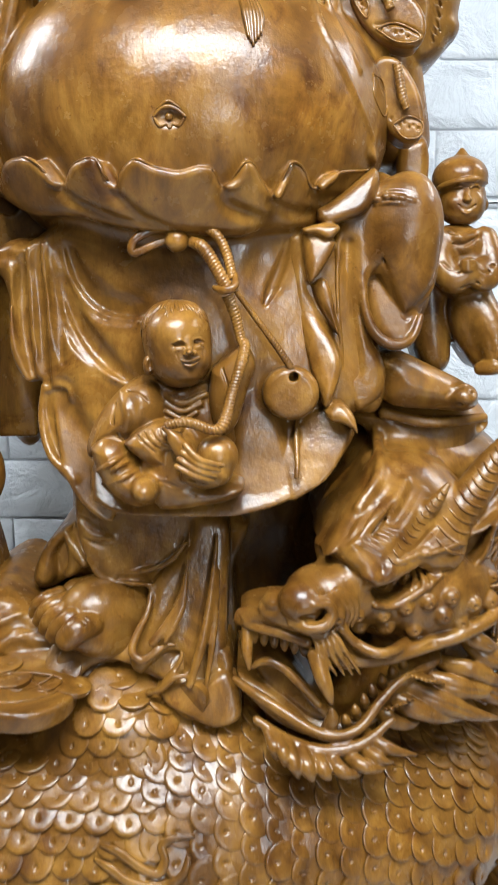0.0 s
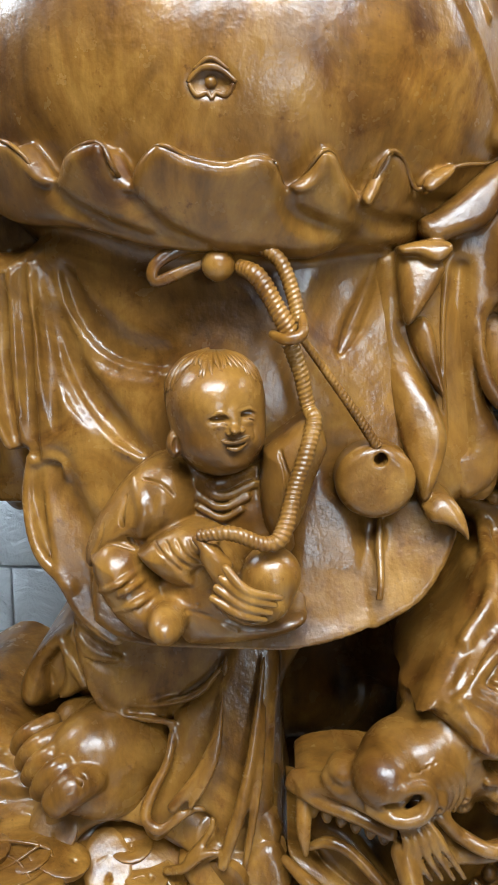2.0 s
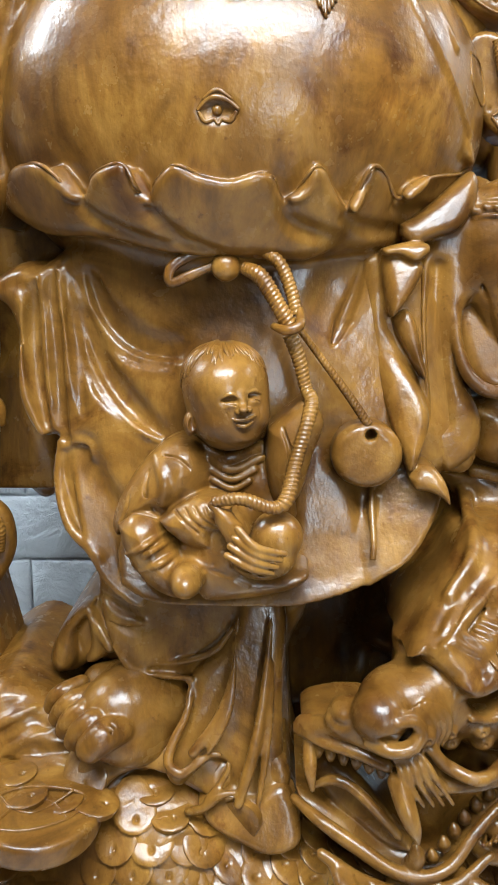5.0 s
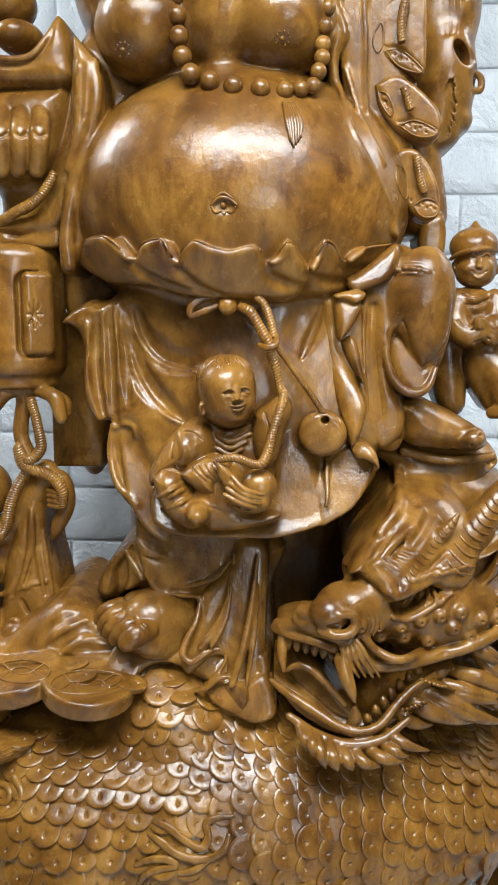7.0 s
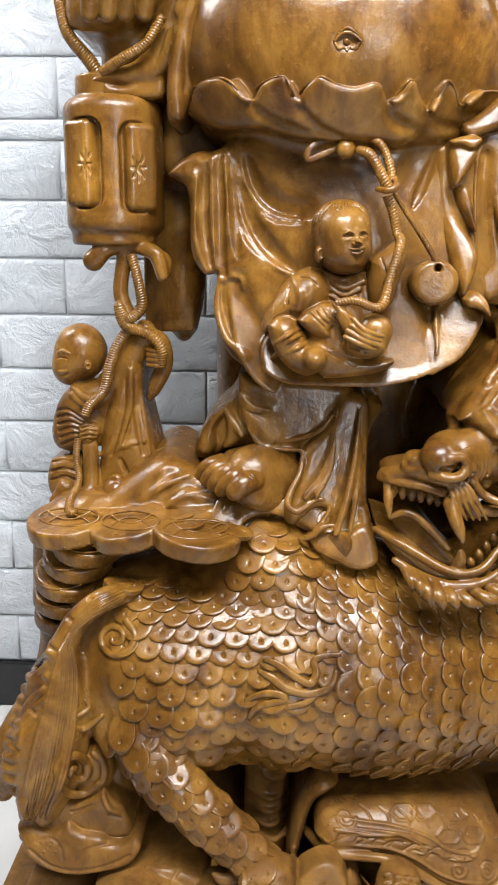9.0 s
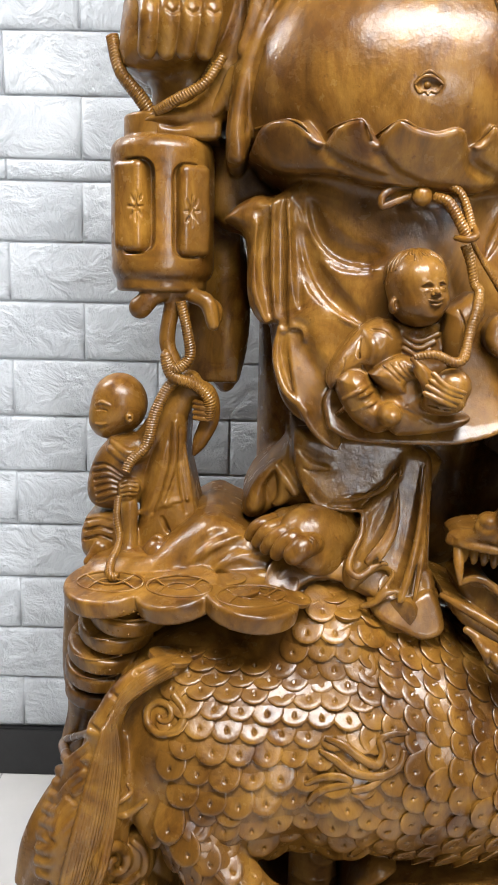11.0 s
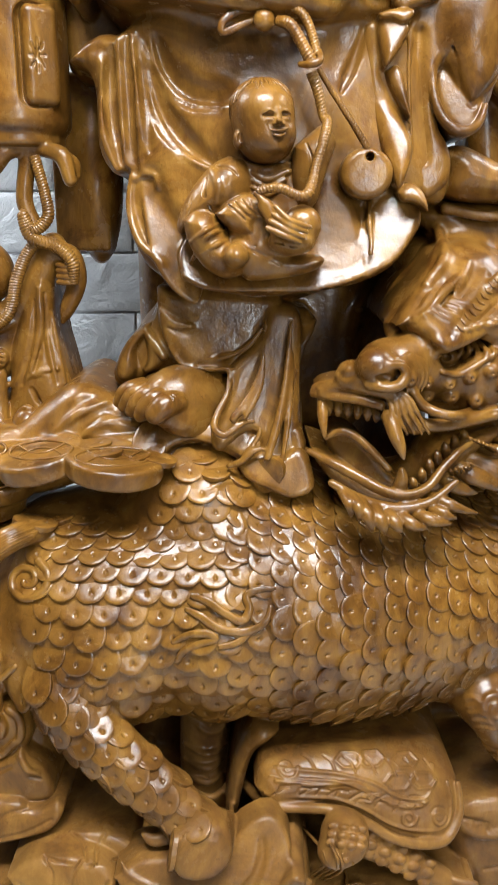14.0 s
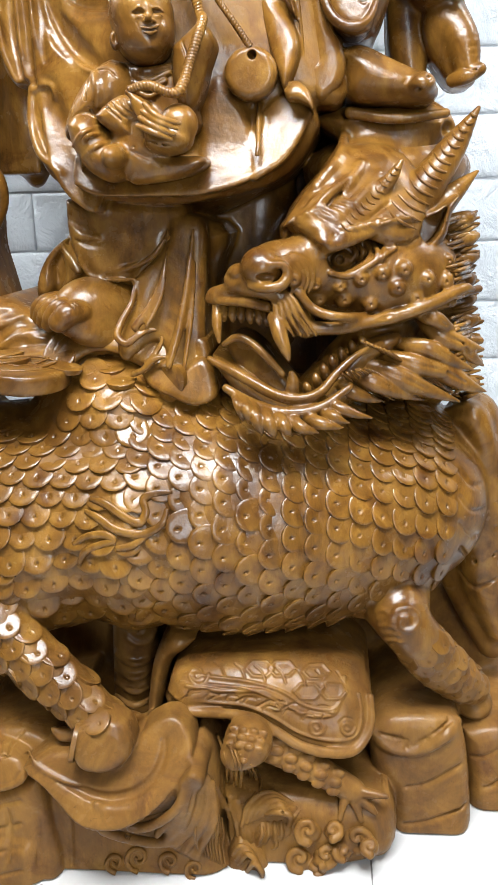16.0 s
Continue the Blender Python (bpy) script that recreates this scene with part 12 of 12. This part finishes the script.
pile.rope((0.341, 1.099, 0.993, 0.002), (0.364, 1.146, 0.996, 0.0036), (0.378, 1.16, 0.999, 0.004), (0.389, 1.172, 1.004, 0.0019))
pile.rope((0.356, 1.152, 0.983, 0.0021), (0.368, 1.152, 0.988, 0.0036), (0.379, 1.16, 0.992, 0.0037), (0.392, 1.172, 0.994, 0.0019))
pile.rope((0.334, 1.075, 0.981, 0.0021), (0.36, 1.149, 0.982, 0.0036), (0.379, 1.16, 0.985, 0.0037), (0.395, 1.172, 0.985, 0.0019))
pile.rope((0.343, 1.085, 0.974, 0.002), (0.362, 1.144, 0.975, 0.0038), (0.379, 1.16, 0.978, 0.004), (0.396, 1.172, 0.983, 0.0019))
pile.rope((0.33, 1.064, 0.969, 0.002), (0.354, 1.073, 0.973, 0.0034), (0.38, 1.16, 0.971, 0.0037), (0.394, 1.172, 0.973, 0.002))
pile.rope((0.338, 1.071, 0.962, 0.002), (0.356, 1.067, 0.966, 0.0034), (0.38, 1.16, 0.964, 0.0037), (0.392, 1.172, 0.963, 0.0019))
pile.rope((0.345, 1.074, 0.955, 0.002), (0.349, 1.069, 0.96, 0.0034), (0.38, 1.16, 0.957, 0.004), (0.39, 1.172, 0.962, 0.0019))
pile.rope((0.335, 1.071, 0.948, 0.002), (0.352, 1.071, 0.953, 0.0034), (0.381, 1.16, 0.949, 0.0037), (0.391, 1.172, 0.952, 0.002))
pile.rope((0.347, 1.103, 0.939, 0.002), (0.366, 1.143, 0.94, 0.0038), (0.381, 1.16, 0.942, 0.0037), (0.394, 1.172, 0.942, 0.002))
pile.rope((0.333, 1.078, 0.934, 0.0021), (0.37, 1.146, 0.932, 0.0036), (0.381, 1.16, 0.935, 0.004), (0.397, 1.172, 0.94, 0.002))
pile.rope((0.342, 1.088, 0.926, 0.002), (0.355, 1.102, 0.93, 0.0036), (0.382, 1.16, 0.928, 0.0037), (0.398, 1.172, 0.93, 0.002))
pile.rope((0.348, 1.084, 0.92, 0.0021), (0.359, 1.105, 0.922, 0.0034), (0.382, 1.16, 0.921, 0.0037), (0.397, 1.172, 0.92, 0.0019))
pile.rope((0.337, 1.074, 0.914, 0.002), (0.368, 1.144, 0.911, 0.0036), (0.382, 1.16, 0.913, 0.004), (0.394, 1.172, 0.918, 0.0019))
pile.rope((0.355, 1.149, 0.898, 0.0021), (0.371, 1.146, 0.904, 0.0036), (0.383, 1.16, 0.906, 0.0037), (0.392, 1.172, 0.908, 0.002))
pile.rope((0.344, 1.142, 0.892, 0.0021), (0.365, 1.154, 0.895, 0.0036), (0.383, 1.16, 0.899, 0.0037), (0.394, 1.172, 0.898, 0.0019))
pile.rope((0.341, 1.073, 0.894, 0.002), (0.367, 1.149, 0.889, 0.0036), (0.383, 1.16, 0.892, 0.004), (0.397, 1.172, 0.896, 0.0019))
pile.rope((0.347, 1.069, 0.887, 0.0021), (0.369, 1.144, 0.882, 0.0036), (0.384, 1.16, 0.884, 0.0037), (0.4, 1.172, 0.886, 0.002))
pile.rope((0.337, 1.068, 0.881, 0.0021), (0.361, 1.077, 0.884, 0.0034), (0.384, 1.16, 0.877, 0.004), (0.408, 1.172, 0.876, 0.002))
pile.rope((0.344, 1.069, 0.874, 0.0021), (0.352, 1.069, 0.879, 0.0036), (0.384, 1.16, 0.87, 0.004), (0.406, 1.172, 0.874, 0.002))
pile.rope((0.336, 1.075, 0.866, 0.002), (0.355, 1.07, 0.871, 0.0036), (0.385, 1.16, 0.862, 0.0037), (0.403, 1.172, 0.864, 0.002))
pile.rope((0.345, 1.09, 0.857, 0.0021), (0.36, 1.078, 0.863, 0.0034), (0.385, 1.16, 0.855, 0.004), (0.402, 1.172, 0.854, 0.002))
pile.rope((0.349, 1.074, 0.852, 0.0021), (0.373, 1.144, 0.846, 0.0038), (0.385, 1.16, 0.847, 0.004), (0.403, 1.172, 0.852, 0.002))
pile.rope((0.339, 1.068, 0.846, 0.002), (0.354, 1.074, 0.85, 0.0036), (0.386, 1.16, 0.84, 0.0037), (0.407, 1.172, 0.841, 0.0019))
pile.rope((0.346, 1.069, 0.839, 0.002), (0.357, 1.071, 0.843, 0.0034), (0.386, 1.16, 0.833, 0.004), (0.41, 1.172, 0.831, 0.002))
pile.rope((0.337, 1.077, 0.83, 0.0021), (0.36, 1.073, 0.836, 0.0034), (0.386, 1.16, 0.825, 0.004), (0.41, 1.172, 0.829, 0.002))
pile.rope((0.346, 1.088, 0.821, 0.0021), (0.363, 1.077, 0.828, 0.0036), (0.387, 1.16, 0.817, 0.0037), (0.409, 1.172, 0.819, 0.002))
pile.rope((0.354, 1.092, 0.813, 0.0021), (0.359, 1.095, 0.818, 0.0036), (0.387, 1.16, 0.81, 0.004), (0.406, 1.172, 0.808, 0.002))
pile.rope((0.341, 1.074, 0.81, 0.0021), (0.362, 1.095, 0.811, 0.0036), (0.387, 1.16, 0.802, 0.004), (0.404, 1.172, 0.806, 0.002))
pile.rope((0.348, 1.076, 0.802, 0.0021), (0.374, 1.151, 0.792, 0.0038), (0.388, 1.16, 0.795, 0.004), (0.406, 1.172, 0.796, 0.002))
pile.rope((0.338, 1.073, 0.796, 0.0021), (0.376, 1.145, 0.786, 0.0038), (0.388, 1.16, 0.787, 0.004), (0.409, 1.172, 0.785, 0.002))
pile.rope((0.346, 1.079, 0.787, 0.0021), (0.358, 1.081, 0.792, 0.0036), (0.388, 1.16, 0.78, 0.004), (0.412, 1.172, 0.783, 0.002))
pile.rope((0.354, 1.085, 0.779, 0.0021), (0.361, 1.083, 0.784, 0.0036), (0.389, 1.16, 0.772, 0.004), (0.413, 1.172, 0.773, 0.002))
pile.rope((0.364, 1.22, 0.741, 0.0024), (0.389, 1.234, 0.743, 0.004), (0.389, 1.16, 0.764, 0.004), (0.411, 1.172, 0.762, 0.002))
pile.rope((0.373, 1.228, 0.73, 0.0024), (0.389, 1.216, 0.739, 0.004), (0.389, 1.16, 0.756, 0.004), (0.408, 1.172, 0.76, 0.002))
pile.rope((0.206, 0.996, 0.874, 0.002), (0.252, 1.068, 0.84, 0.0029), (0.3, 1.077, 0.805, 0.0012))
pile.rope((0.213, 0.995, 0.872, 0.0019), (0.258, 1.068, 0.837, 0.0029), (0.305, 1.078, 0.802, 0.0012))
pile.rope((0.219, 0.997, 0.869, 0.002), (0.264, 1.067, 0.833, 0.0029), (0.309, 1.081, 0.799, 0.0012))
pile.rope((0.226, 0.999, 0.866, 0.002), (0.27, 1.068, 0.83, 0.0029), (0.314, 1.083, 0.797, 0.0012))
pile.rope((0.232, 1.001, 0.863, 0.002), (0.276, 1.068, 0.826, 0.0029), (0.319, 1.087, 0.793, 0.0012))
pile.rope((0.239, 1.005, 0.86, 0.002), (0.282, 1.069, 0.822, 0.0029), (0.331, 1.146, 0.778, 0.0013))
pile.rope((0.246, 1.012, 0.856, 0.002), (0.288, 1.07, 0.818, 0.0029), (0.335, 1.147, 0.776, 0.0013))
pile.rope((0.257, 1.074, 0.843, 0.0021), (0.294, 1.072, 0.815, 0.0029), (0.34, 1.148, 0.773, 0.0013))
pile.rope((0.264, 1.073, 0.841, 0.0021), (0.3, 1.073, 0.811, 0.0029), (0.345, 1.152, 0.77, 0.0013))
pile.rope((0.271, 1.073, 0.838, 0.0021), (0.306, 1.072, 0.808, 0.0029), (0.357, 1.203, 0.756, 0.0013))
pile.rope((0.278, 1.073, 0.835, 0.0021), (0.312, 1.071, 0.804, 0.0029), (0.364, 1.214, 0.751, 0.0013))
pile.rope((0.285, 1.073, 0.833, 0.002), (0.318, 1.071, 0.801, 0.0029), (0.368, 1.213, 0.749, 0.0013))
pile.rope((0.291, 1.072, 0.83, 0.0021), (0.324, 1.072, 0.797, 0.0029), (0.377, 1.236, 0.741, 0.0013))
pile.rope((0.298, 1.072, 0.827, 0.0021), (0.331, 1.074, 0.793, 0.0027), (0.382, 1.235, 0.739, 0.0013))
pile.rope((0.305, 1.072, 0.825, 0.0021), (0.337, 1.078, 0.788, 0.0029), (0.385, 1.225, 0.738, 0.0013))
pile.rope((0.312, 1.071, 0.822, 0.002), (0.354, 1.151, 0.769, 0.0031), (0.388, 1.215, 0.738, 0.0013))
pile.rope((0.179, 0.987, 0.829, 0.002), (0.21, 1.07, 0.788, 0.0027), (0.246, 1.089, 0.763, 0.0013))
pile.rope((0.186, 0.988, 0.83, 0.002), (0.218, 1.067, 0.79, 0.0027), (0.263, 1.21, 0.737, 0.0013))
pile.rope((0.192, 0.99, 0.832, 0.002), (0.226, 1.069, 0.791, 0.0027), (0.262, 1.092, 0.765, 0.0012))
pile.rope((0.199, 0.993, 0.833, 0.002), (0.233, 1.07, 0.793, 0.0027), (0.279, 1.194, 0.743, 0.0013))
pile.rope((0.205, 0.997, 0.833, 0.002), (0.241, 1.073, 0.794, 0.0027), (0.287, 1.19, 0.745, 0.0013))
pile.rope((0.212, 1.005, 0.833, 0.002), (0.249, 1.069, 0.796, 0.0027), (0.284, 1.08, 0.772, 0.0012))
pile.rope((0.223, 1.085, 0.82, 0.0021), (0.256, 1.067, 0.798, 0.0027), (0.292, 1.08, 0.773, 0.0012))
pile.rope((0.229, 1.084, 0.822, 0.0022), (0.264, 1.068, 0.8, 0.0027), (0.3, 1.083, 0.774, 0.0012))
pile.rope((0.236, 1.087, 0.823, 0.0023), (0.272, 1.071, 0.801, 0.0027), (0.308, 1.089, 0.774, 0.0013))
pile.rope((0.242, 1.072, 0.827, 0.0021), (0.289, 1.167, 0.783, 0.0029), (0.329, 1.188, 0.753, 0.0013))
# flame ornaments on the flank
pile.rope((-0.197, 0.963, 0.646, 0.0037), (-0.173, 0.955, 0.642, 0.007), (-0.147, 0.949, 0.626, 0.007), (-0.122, 0.948, 0.614, 0.007), (-0.111, 0.953, 0.629, 0.0064), (-0.115, 0.96, 0.647, 0.0064), (-0.097, 0.964, 0.655, 0.0058), (-0.072, 0.967, 0.656, 0.0029), squash=0.55)
pile.rope((-0.205, 0.958, 0.629, 0.0035), (-0.182, 0.949, 0.621, 0.007), (-0.156, 0.943, 0.605, 0.0074), (-0.118, 0.946, 0.597, 0.007), (-0.088, 0.949, 0.611, 0.0058), (-0.079, 0.958, 0.634, 0.0035), squash=0.55)
pile.rope((-0.225, 0.95, 0.578, 0.0037), (-0.2, 0.946, 0.593, 0.0058), (-0.173, 0.942, 0.597, 0.007), (-0.16, 0.94, 0.589, 0.0058), (-0.183, 0.943, 0.58, 0.0058), (-0.207, 0.946, 0.567, 0.0058), (-0.219, 0.951, 0.545, 0.0037), squash=0.55)
pile.rope((-0.157, 0.941, 0.575, 0.0047), (-0.132, 0.943, 0.58, 0.0062), (-0.109, 0.947, 0.595, 0.0037), squash=0.55)
# chisel lines on the base
pile.rope((-0.04, 0.884, 0.207, 0.0018), (-0.044, 0.916, 0.141, 0.0032), (-0.052, 0.9, 0.111, 0.0027), (-0.052, 0.917, 0.05, 0.0015))
pile.rope((-0.038, 0.895, 0.192, 0.0018), (-0.04, 0.917, 0.134, 0.0032), (-0.05, 0.916, 0.093, 0.0029), (-0.047, 0.921, 0.043, 0.0015))
pile.rope((-0.035, 0.901, 0.179, 0.0018), (-0.035, 0.916, 0.129, 0.0032), (-0.045, 0.919, 0.087, 0.0029), (-0.042, 0.925, 0.037, 0.0014))
pile.rope((-0.032, 0.908, 0.167, 0.0018), (-0.032, 0.919, 0.12, 0.0034), (-0.04, 0.921, 0.08, 0.0029), (-0.037, 0.927, 0.032, 0.0015))
pile.rope((-0.029, 0.915, 0.154, 0.0018), (-0.029, 0.928, 0.106, 0.0034), (-0.036, 0.932, 0.066, 0.0027), (-0.032, 0.929, 0.026, 0.0015))
pile.rope((-0.025, 0.921, 0.141, 0.0018), (-0.025, 0.931, 0.097, 0.0034), (-0.032, 0.938, 0.057, 0.0029), (-0.027, 0.932, 0.021, 0.0015))
pile.rope((-0.023, 0.93, 0.126, 0.0019), (-0.021, 0.938, 0.085, 0.0032), (-0.027, 0.939, 0.052, 0.0029), (-0.022, 0.934, 0.016, 0.0015))
pile.rope((-0.021, 0.948, 0.104, 0.0019), (-0.021, 0.963, 0.056, 0.0034), (-0.022, 0.941, 0.045, 0.0029), (-0.017, 0.936, 0.01, 0.0015))
pile.rope((-0.019, 0.966, 0.081, 0.0019), (-0.017, 0.968, 0.045, 0.0034), (-0.017, 0.951, 0.033, 0.0029), (-0.011, 0.939, 0.005, 0.0015))
pile.rope((-0.155, 0.918, 0.007, 0.0048), (-0.169, 0.921, 0.012, 0.0048), (-0.173, 0.918, 0.029, 0.0046), (-0.168, 0.918, 0.044, 0.0042), (-0.159, 0.918, 0.052, 0.004), (-0.148, 0.918, 0.052, 0.0039), (-0.142, 0.918, 0.044, 0.0037), (-0.142, 0.918, 0.035, 0.0035), (-0.147, 0.918, 0.028, 0.0033), (-0.153, 0.918, 0.026, 0.0032), (-0.157, 0.918, 0.028, 0.003), (-0.157, 0.918, 0.033, 0.0028), (-0.156, 0.918, 0.036, 0.0026))
pile.rope((-0.103, 0.918, 0.008, 0.0048), (-0.113, 0.918, 0.014, 0.0046), (-0.117, 0.918, 0.026, 0.0042), (-0.114, 0.918, 0.038, 0.0042), (-0.106, 0.918, 0.045, 0.004), (-0.098, 0.918, 0.045, 0.0039), (-0.093, 0.918, 0.039, 0.0037), (-0.092, 0.918, 0.031, 0.0033), (-0.096, 0.918, 0.025, 0.0033), (-0.101, 0.918, 0.023, 0.0032), (-0.104, 0.918, 0.026, 0.003), (-0.105, 0.918, 0.029, 0.0028), (-0.104, 0.918, 0.032, 0.0026))
pile.rope((-0.193, 0.918, 0.003, 0.0048), (-0.203, 0.918, 0.008, 0.0046), (-0.207, 0.918, 0.019, 0.0046), (-0.203, 0.918, 0.03, 0.0042), (-0.196, 0.918, 0.037, 0.004), (-0.188, 0.918, 0.036, 0.0039), (-0.184, 0.918, 0.031, 0.0037), (-0.184, 0.918, 0.024, 0.0037), (-0.187, 0.918, 0.018, 0.0033), (-0.192, 0.918, 0.017, 0.0033), (-0.195, 0.918, 0.019, 0.0031), (-0.195, 0.918, 0.022, 0.0028), (-0.194, 0.918, 0.024, 0.0026))
pile.rope((-0.061, 0.918, -0.003, 0.0048), (-0.07, 0.918, 0.002, 0.0043), (-0.074, 0.918, 0.013, 0.0044), (-0.071, 0.918, 0.024, 0.004), (-0.064, 0.918, 0.03, 0.004), (-0.057, 0.918, 0.03, 0.0039), (-0.052, 0.919, 0.024, 0.0037), (-0.052, 0.919, 0.017, 0.0035), (-0.055, 0.918, 0.012, 0.0033), (-0.059, 0.918, 0.011, 0.003), (-0.062, 0.918, 0.013, 0.0028), (-0.063, 0.918, 0.016, 0.0028), (-0.062, 0.918, 0.018, 0.0026))
pile.rope((-0.025, 0.996, 0.221, 0.0019), (0.003, 0.89, 0.252, 0.0026), (-0.011, 0.994, 0.129, 0.0019))
pile.rope((-0.018, 1.016, 0.197, 0.0019), (0.011, 0.885, 0.251, 0.0027), (-0.004, 0.993, 0.127, 0.0019))
pile.rope((0.008, 0.896, 0.275, 0.0017), (0.019, 0.883, 0.246, 0.0026), (0.004, 0.992, 0.124, 0.0019))
pile.rope((0.016, 0.891, 0.27, 0.0018), (0.026, 0.886, 0.238, 0.0027), (0.012, 0.988, 0.124, 0.0019))
pile.rope((0.026, 0.886, 0.265, 0.0017), (0.019, 1.021, 0.127, 0.0029), (0.02, 0.985, 0.124, 0.0019))
pile.rope((0.034, 0.883, 0.259, 0.0017), (0.028, 1.011, 0.128, 0.003), (0.028, 0.98, 0.125, 0.0019))
pile.rope((0.042, 0.887, 0.247, 0.0017), (0.038, 1.002, 0.129, 0.0029), (0.036, 0.977, 0.124, 0.0019))
pile.rope((0.036, 1.029, 0.129, 0.002), (0.047, 0.993, 0.13, 0.0029), (0.044, 0.965, 0.131, 0.0019))

# ---- scales of the beast ----
def shingle(n=16):
    """A rounded scale, one unit across its half width: its tip (towards -v) stands proud, its root sinks in; a small pit marks its middle."""
    rings = ((0.0, 0.0, 0.40), (0.055, 0.0, 0.40), (0.09, 0.10, 0.40), (0.22, 0.116, 0.38), (0.55, 0.122, 0.18), (0.80, 0.112, 0.05), (0.955, 0.085, 0.0), (0.985, 0.06, 0.0), (0.985, 0.06, 0.0), (0.96, -0.26, 0.0))
    v = [(0, -0.40, 0.07)]
    for r, h, low in rings[1:]:
        for i in range(n):
            a = 2 * math.pi * i / n
            x, y = r * math.cos(a), r * math.sin(a) * (1.6 if math.sin(a) > 0 else 1.0) - low
            v.append((x, y, h - 0.25 * y))
    t = [(0, 1 + i, 1 + (i + 1) % n) for i in range(n)]
    q = []
    for k in range(len(rings) - 2):
        if rings[k + 1] == rings[k + 2]:
            continue
        a, b = 1 + k * n, 1 + (k + 1) * n
        q += [(a + i, b + i, b + (i + 1) % n, a + (i + 1) % n) for i in range(n)]
    return np.array(v), q, t


SCALE_V, SCALE_Q, SCALE_T = shingle()


def put_scale(clay, p, size, way):
    """Sets one scale at p on the clay's skin; way is the direction in which its tip points."""
    n = clay.normal(p)
    down = Vector(way) - n * Vector(way).dot(n)
    if down.length < 0.2:
        return
    down.normalize()
    side = n.cross(-down)
    m = np.array((side, -down, n)) * size * random.uniform(0.94, 1.06)
    pile.add(np.array(p) + SCALE_V @ m - np.array(n) * size * 0.05, SCALE_Q, SCALE_T)


def outermost(clay, a, way, reach=0.29):
    last = None
    for s in np.arange(0.02, reach, clay.h * 0.7):
        p = [a[i] + way[i] * s for i in range(3)]
        i = [int(round((p[j] - clay.lo[j]) / clay.h)) for j in range(3)]
        if all(0 <= i[j] < clay.n[j] for j in range(3)) and clay.f[tuple(i)] < 0:
            last = p
    return last


AXIS = spline(((-0.40, 1.14, 0.66), (-0.26, 1.14, 0.655), (-0.06, 1.15, 0.645), (0.12, 1.16, 0.64), (0.30, 1.20, 0.66), (0.38, 1.22, 0.66)), 6)
PITCH, STEP = 0.0405, 0.0335


def body_scale(x, phi, tip):
    """One scale on the trunk, at phi round its axis; tip is the angle in which it points."""
    axis = (x, np.interp(x, AXIS[:, 0], AXIS[:, 1]), np.interp(x, AXIS[:, 0], AXIS[:, 2]))
    p = outermost(beast, axis, (0, -math.cos(phi), math.sin(phi)))
    if p is None or p[2] > (0.93 if x > 0.15 else 0.845 if x > -0.34 else 0.872) or (x < -0.345 and phi > 0.8) or math.hypot(p[1] - axis[1], p[2] - axis[2]) > (0.215 if x < -0.2 and phi > 0.5 else 0.28):
        return
    a = radians(tip + random.uniform(-5, 5))
    put_scale(beast, p, PITCH * 0.645, (math.cos(a), 0, math.sin(a)))


# on the haunch the scales hang down in staggered rows, on the flank they point back towards it
for j in range(-10, 14):
    phi = j * STEP / 0.215
    if -1.45 < phi < 1.85:
        for i in range(8):
            x = -0.425 + (i + (0.5 if j % 2 else 0)) * PITCH
            if x < -0.125:
                body_scale(x, phi, -84)
for i in range(16):
    x = -0.122 + i * STEP
    lean = 1 - 0.5 * min(1, max(0, (x - 0.16) / 0.12))
    for j in range(-10, 13):
        phi = (j + (0.5 if i % 2 else 0)) * PITCH / 0.215
        if -1.45 < phi < 1.85 and x < 0.375:
            body_scale(x, phi, -84 - (85 + (-18 if phi > 0.3 else 22 if phi < -0.6 else 0)) * lean * (0.6 + 0.4 * min(1, (x + 0.122) / 0.1)))


def leg_scales(*rows, pitch=0.036):
    """Scales in staggered rows along a limb, seen from the front half."""
    p = spline(rows, 8)
    gap = np.concatenate(([0], np.cumsum(np.linalg.norm(np.diff(p[:, :3], axis=0), axis=1))))
    for i, s in enumerate(np.arange(0, gap[-1], pitch * 0.8)):
        c = [np.interp(s, gap, p[:, m]) for m in range(4)]
        d = Vector([np.interp(s + 0.01, gap, p[:, m]) - np.interp(s - 0.01, gap, p[:, m]) for m in range(3)]).normalized()
        side = d.cross(Vector((0, -1, 0))).normalized()
        out = side.cross(d)
        for j in range(-3, 4):
            a = (j + (0.5 if i % 2 else 0)) * pitch / c[3]
            if abs(a) > 1.5:
                continue
            way = -out * math.cos(a) + side * math.sin(a)
            way = way if way.y < 0.3 else -way
            q = outermost(beast, c[:3], way, c[3] * 2.2)
            if q is not None:
                put_scale(beast, q, pitch * 0.66, d)


leg_scales((-0.393, 1.0, 0.512, 0.0552), (-0.401, 0.985, 0.489, 0.0552), (-0.345, 0.955, 0.422, 0.0476), (-0.249, 0.935, 0.339, 0.04), (-0.201, 0.925, 0.295, 0.0361))
leg_scales((0.307, 1.065, 0.373, 0.0432), (0.356, 1.1, 0.295, 0.0419), (0.417, 1.16, 0.22, 0.0323), pitch=0.03)

# ---- the finished carving ----
statue = tagged(new("carved_statue", pile.mesh("carved_statue")), "glossy brown wood carving of a monk on a scaled beast", "statue")
statue.data.materials.append(WOOD)
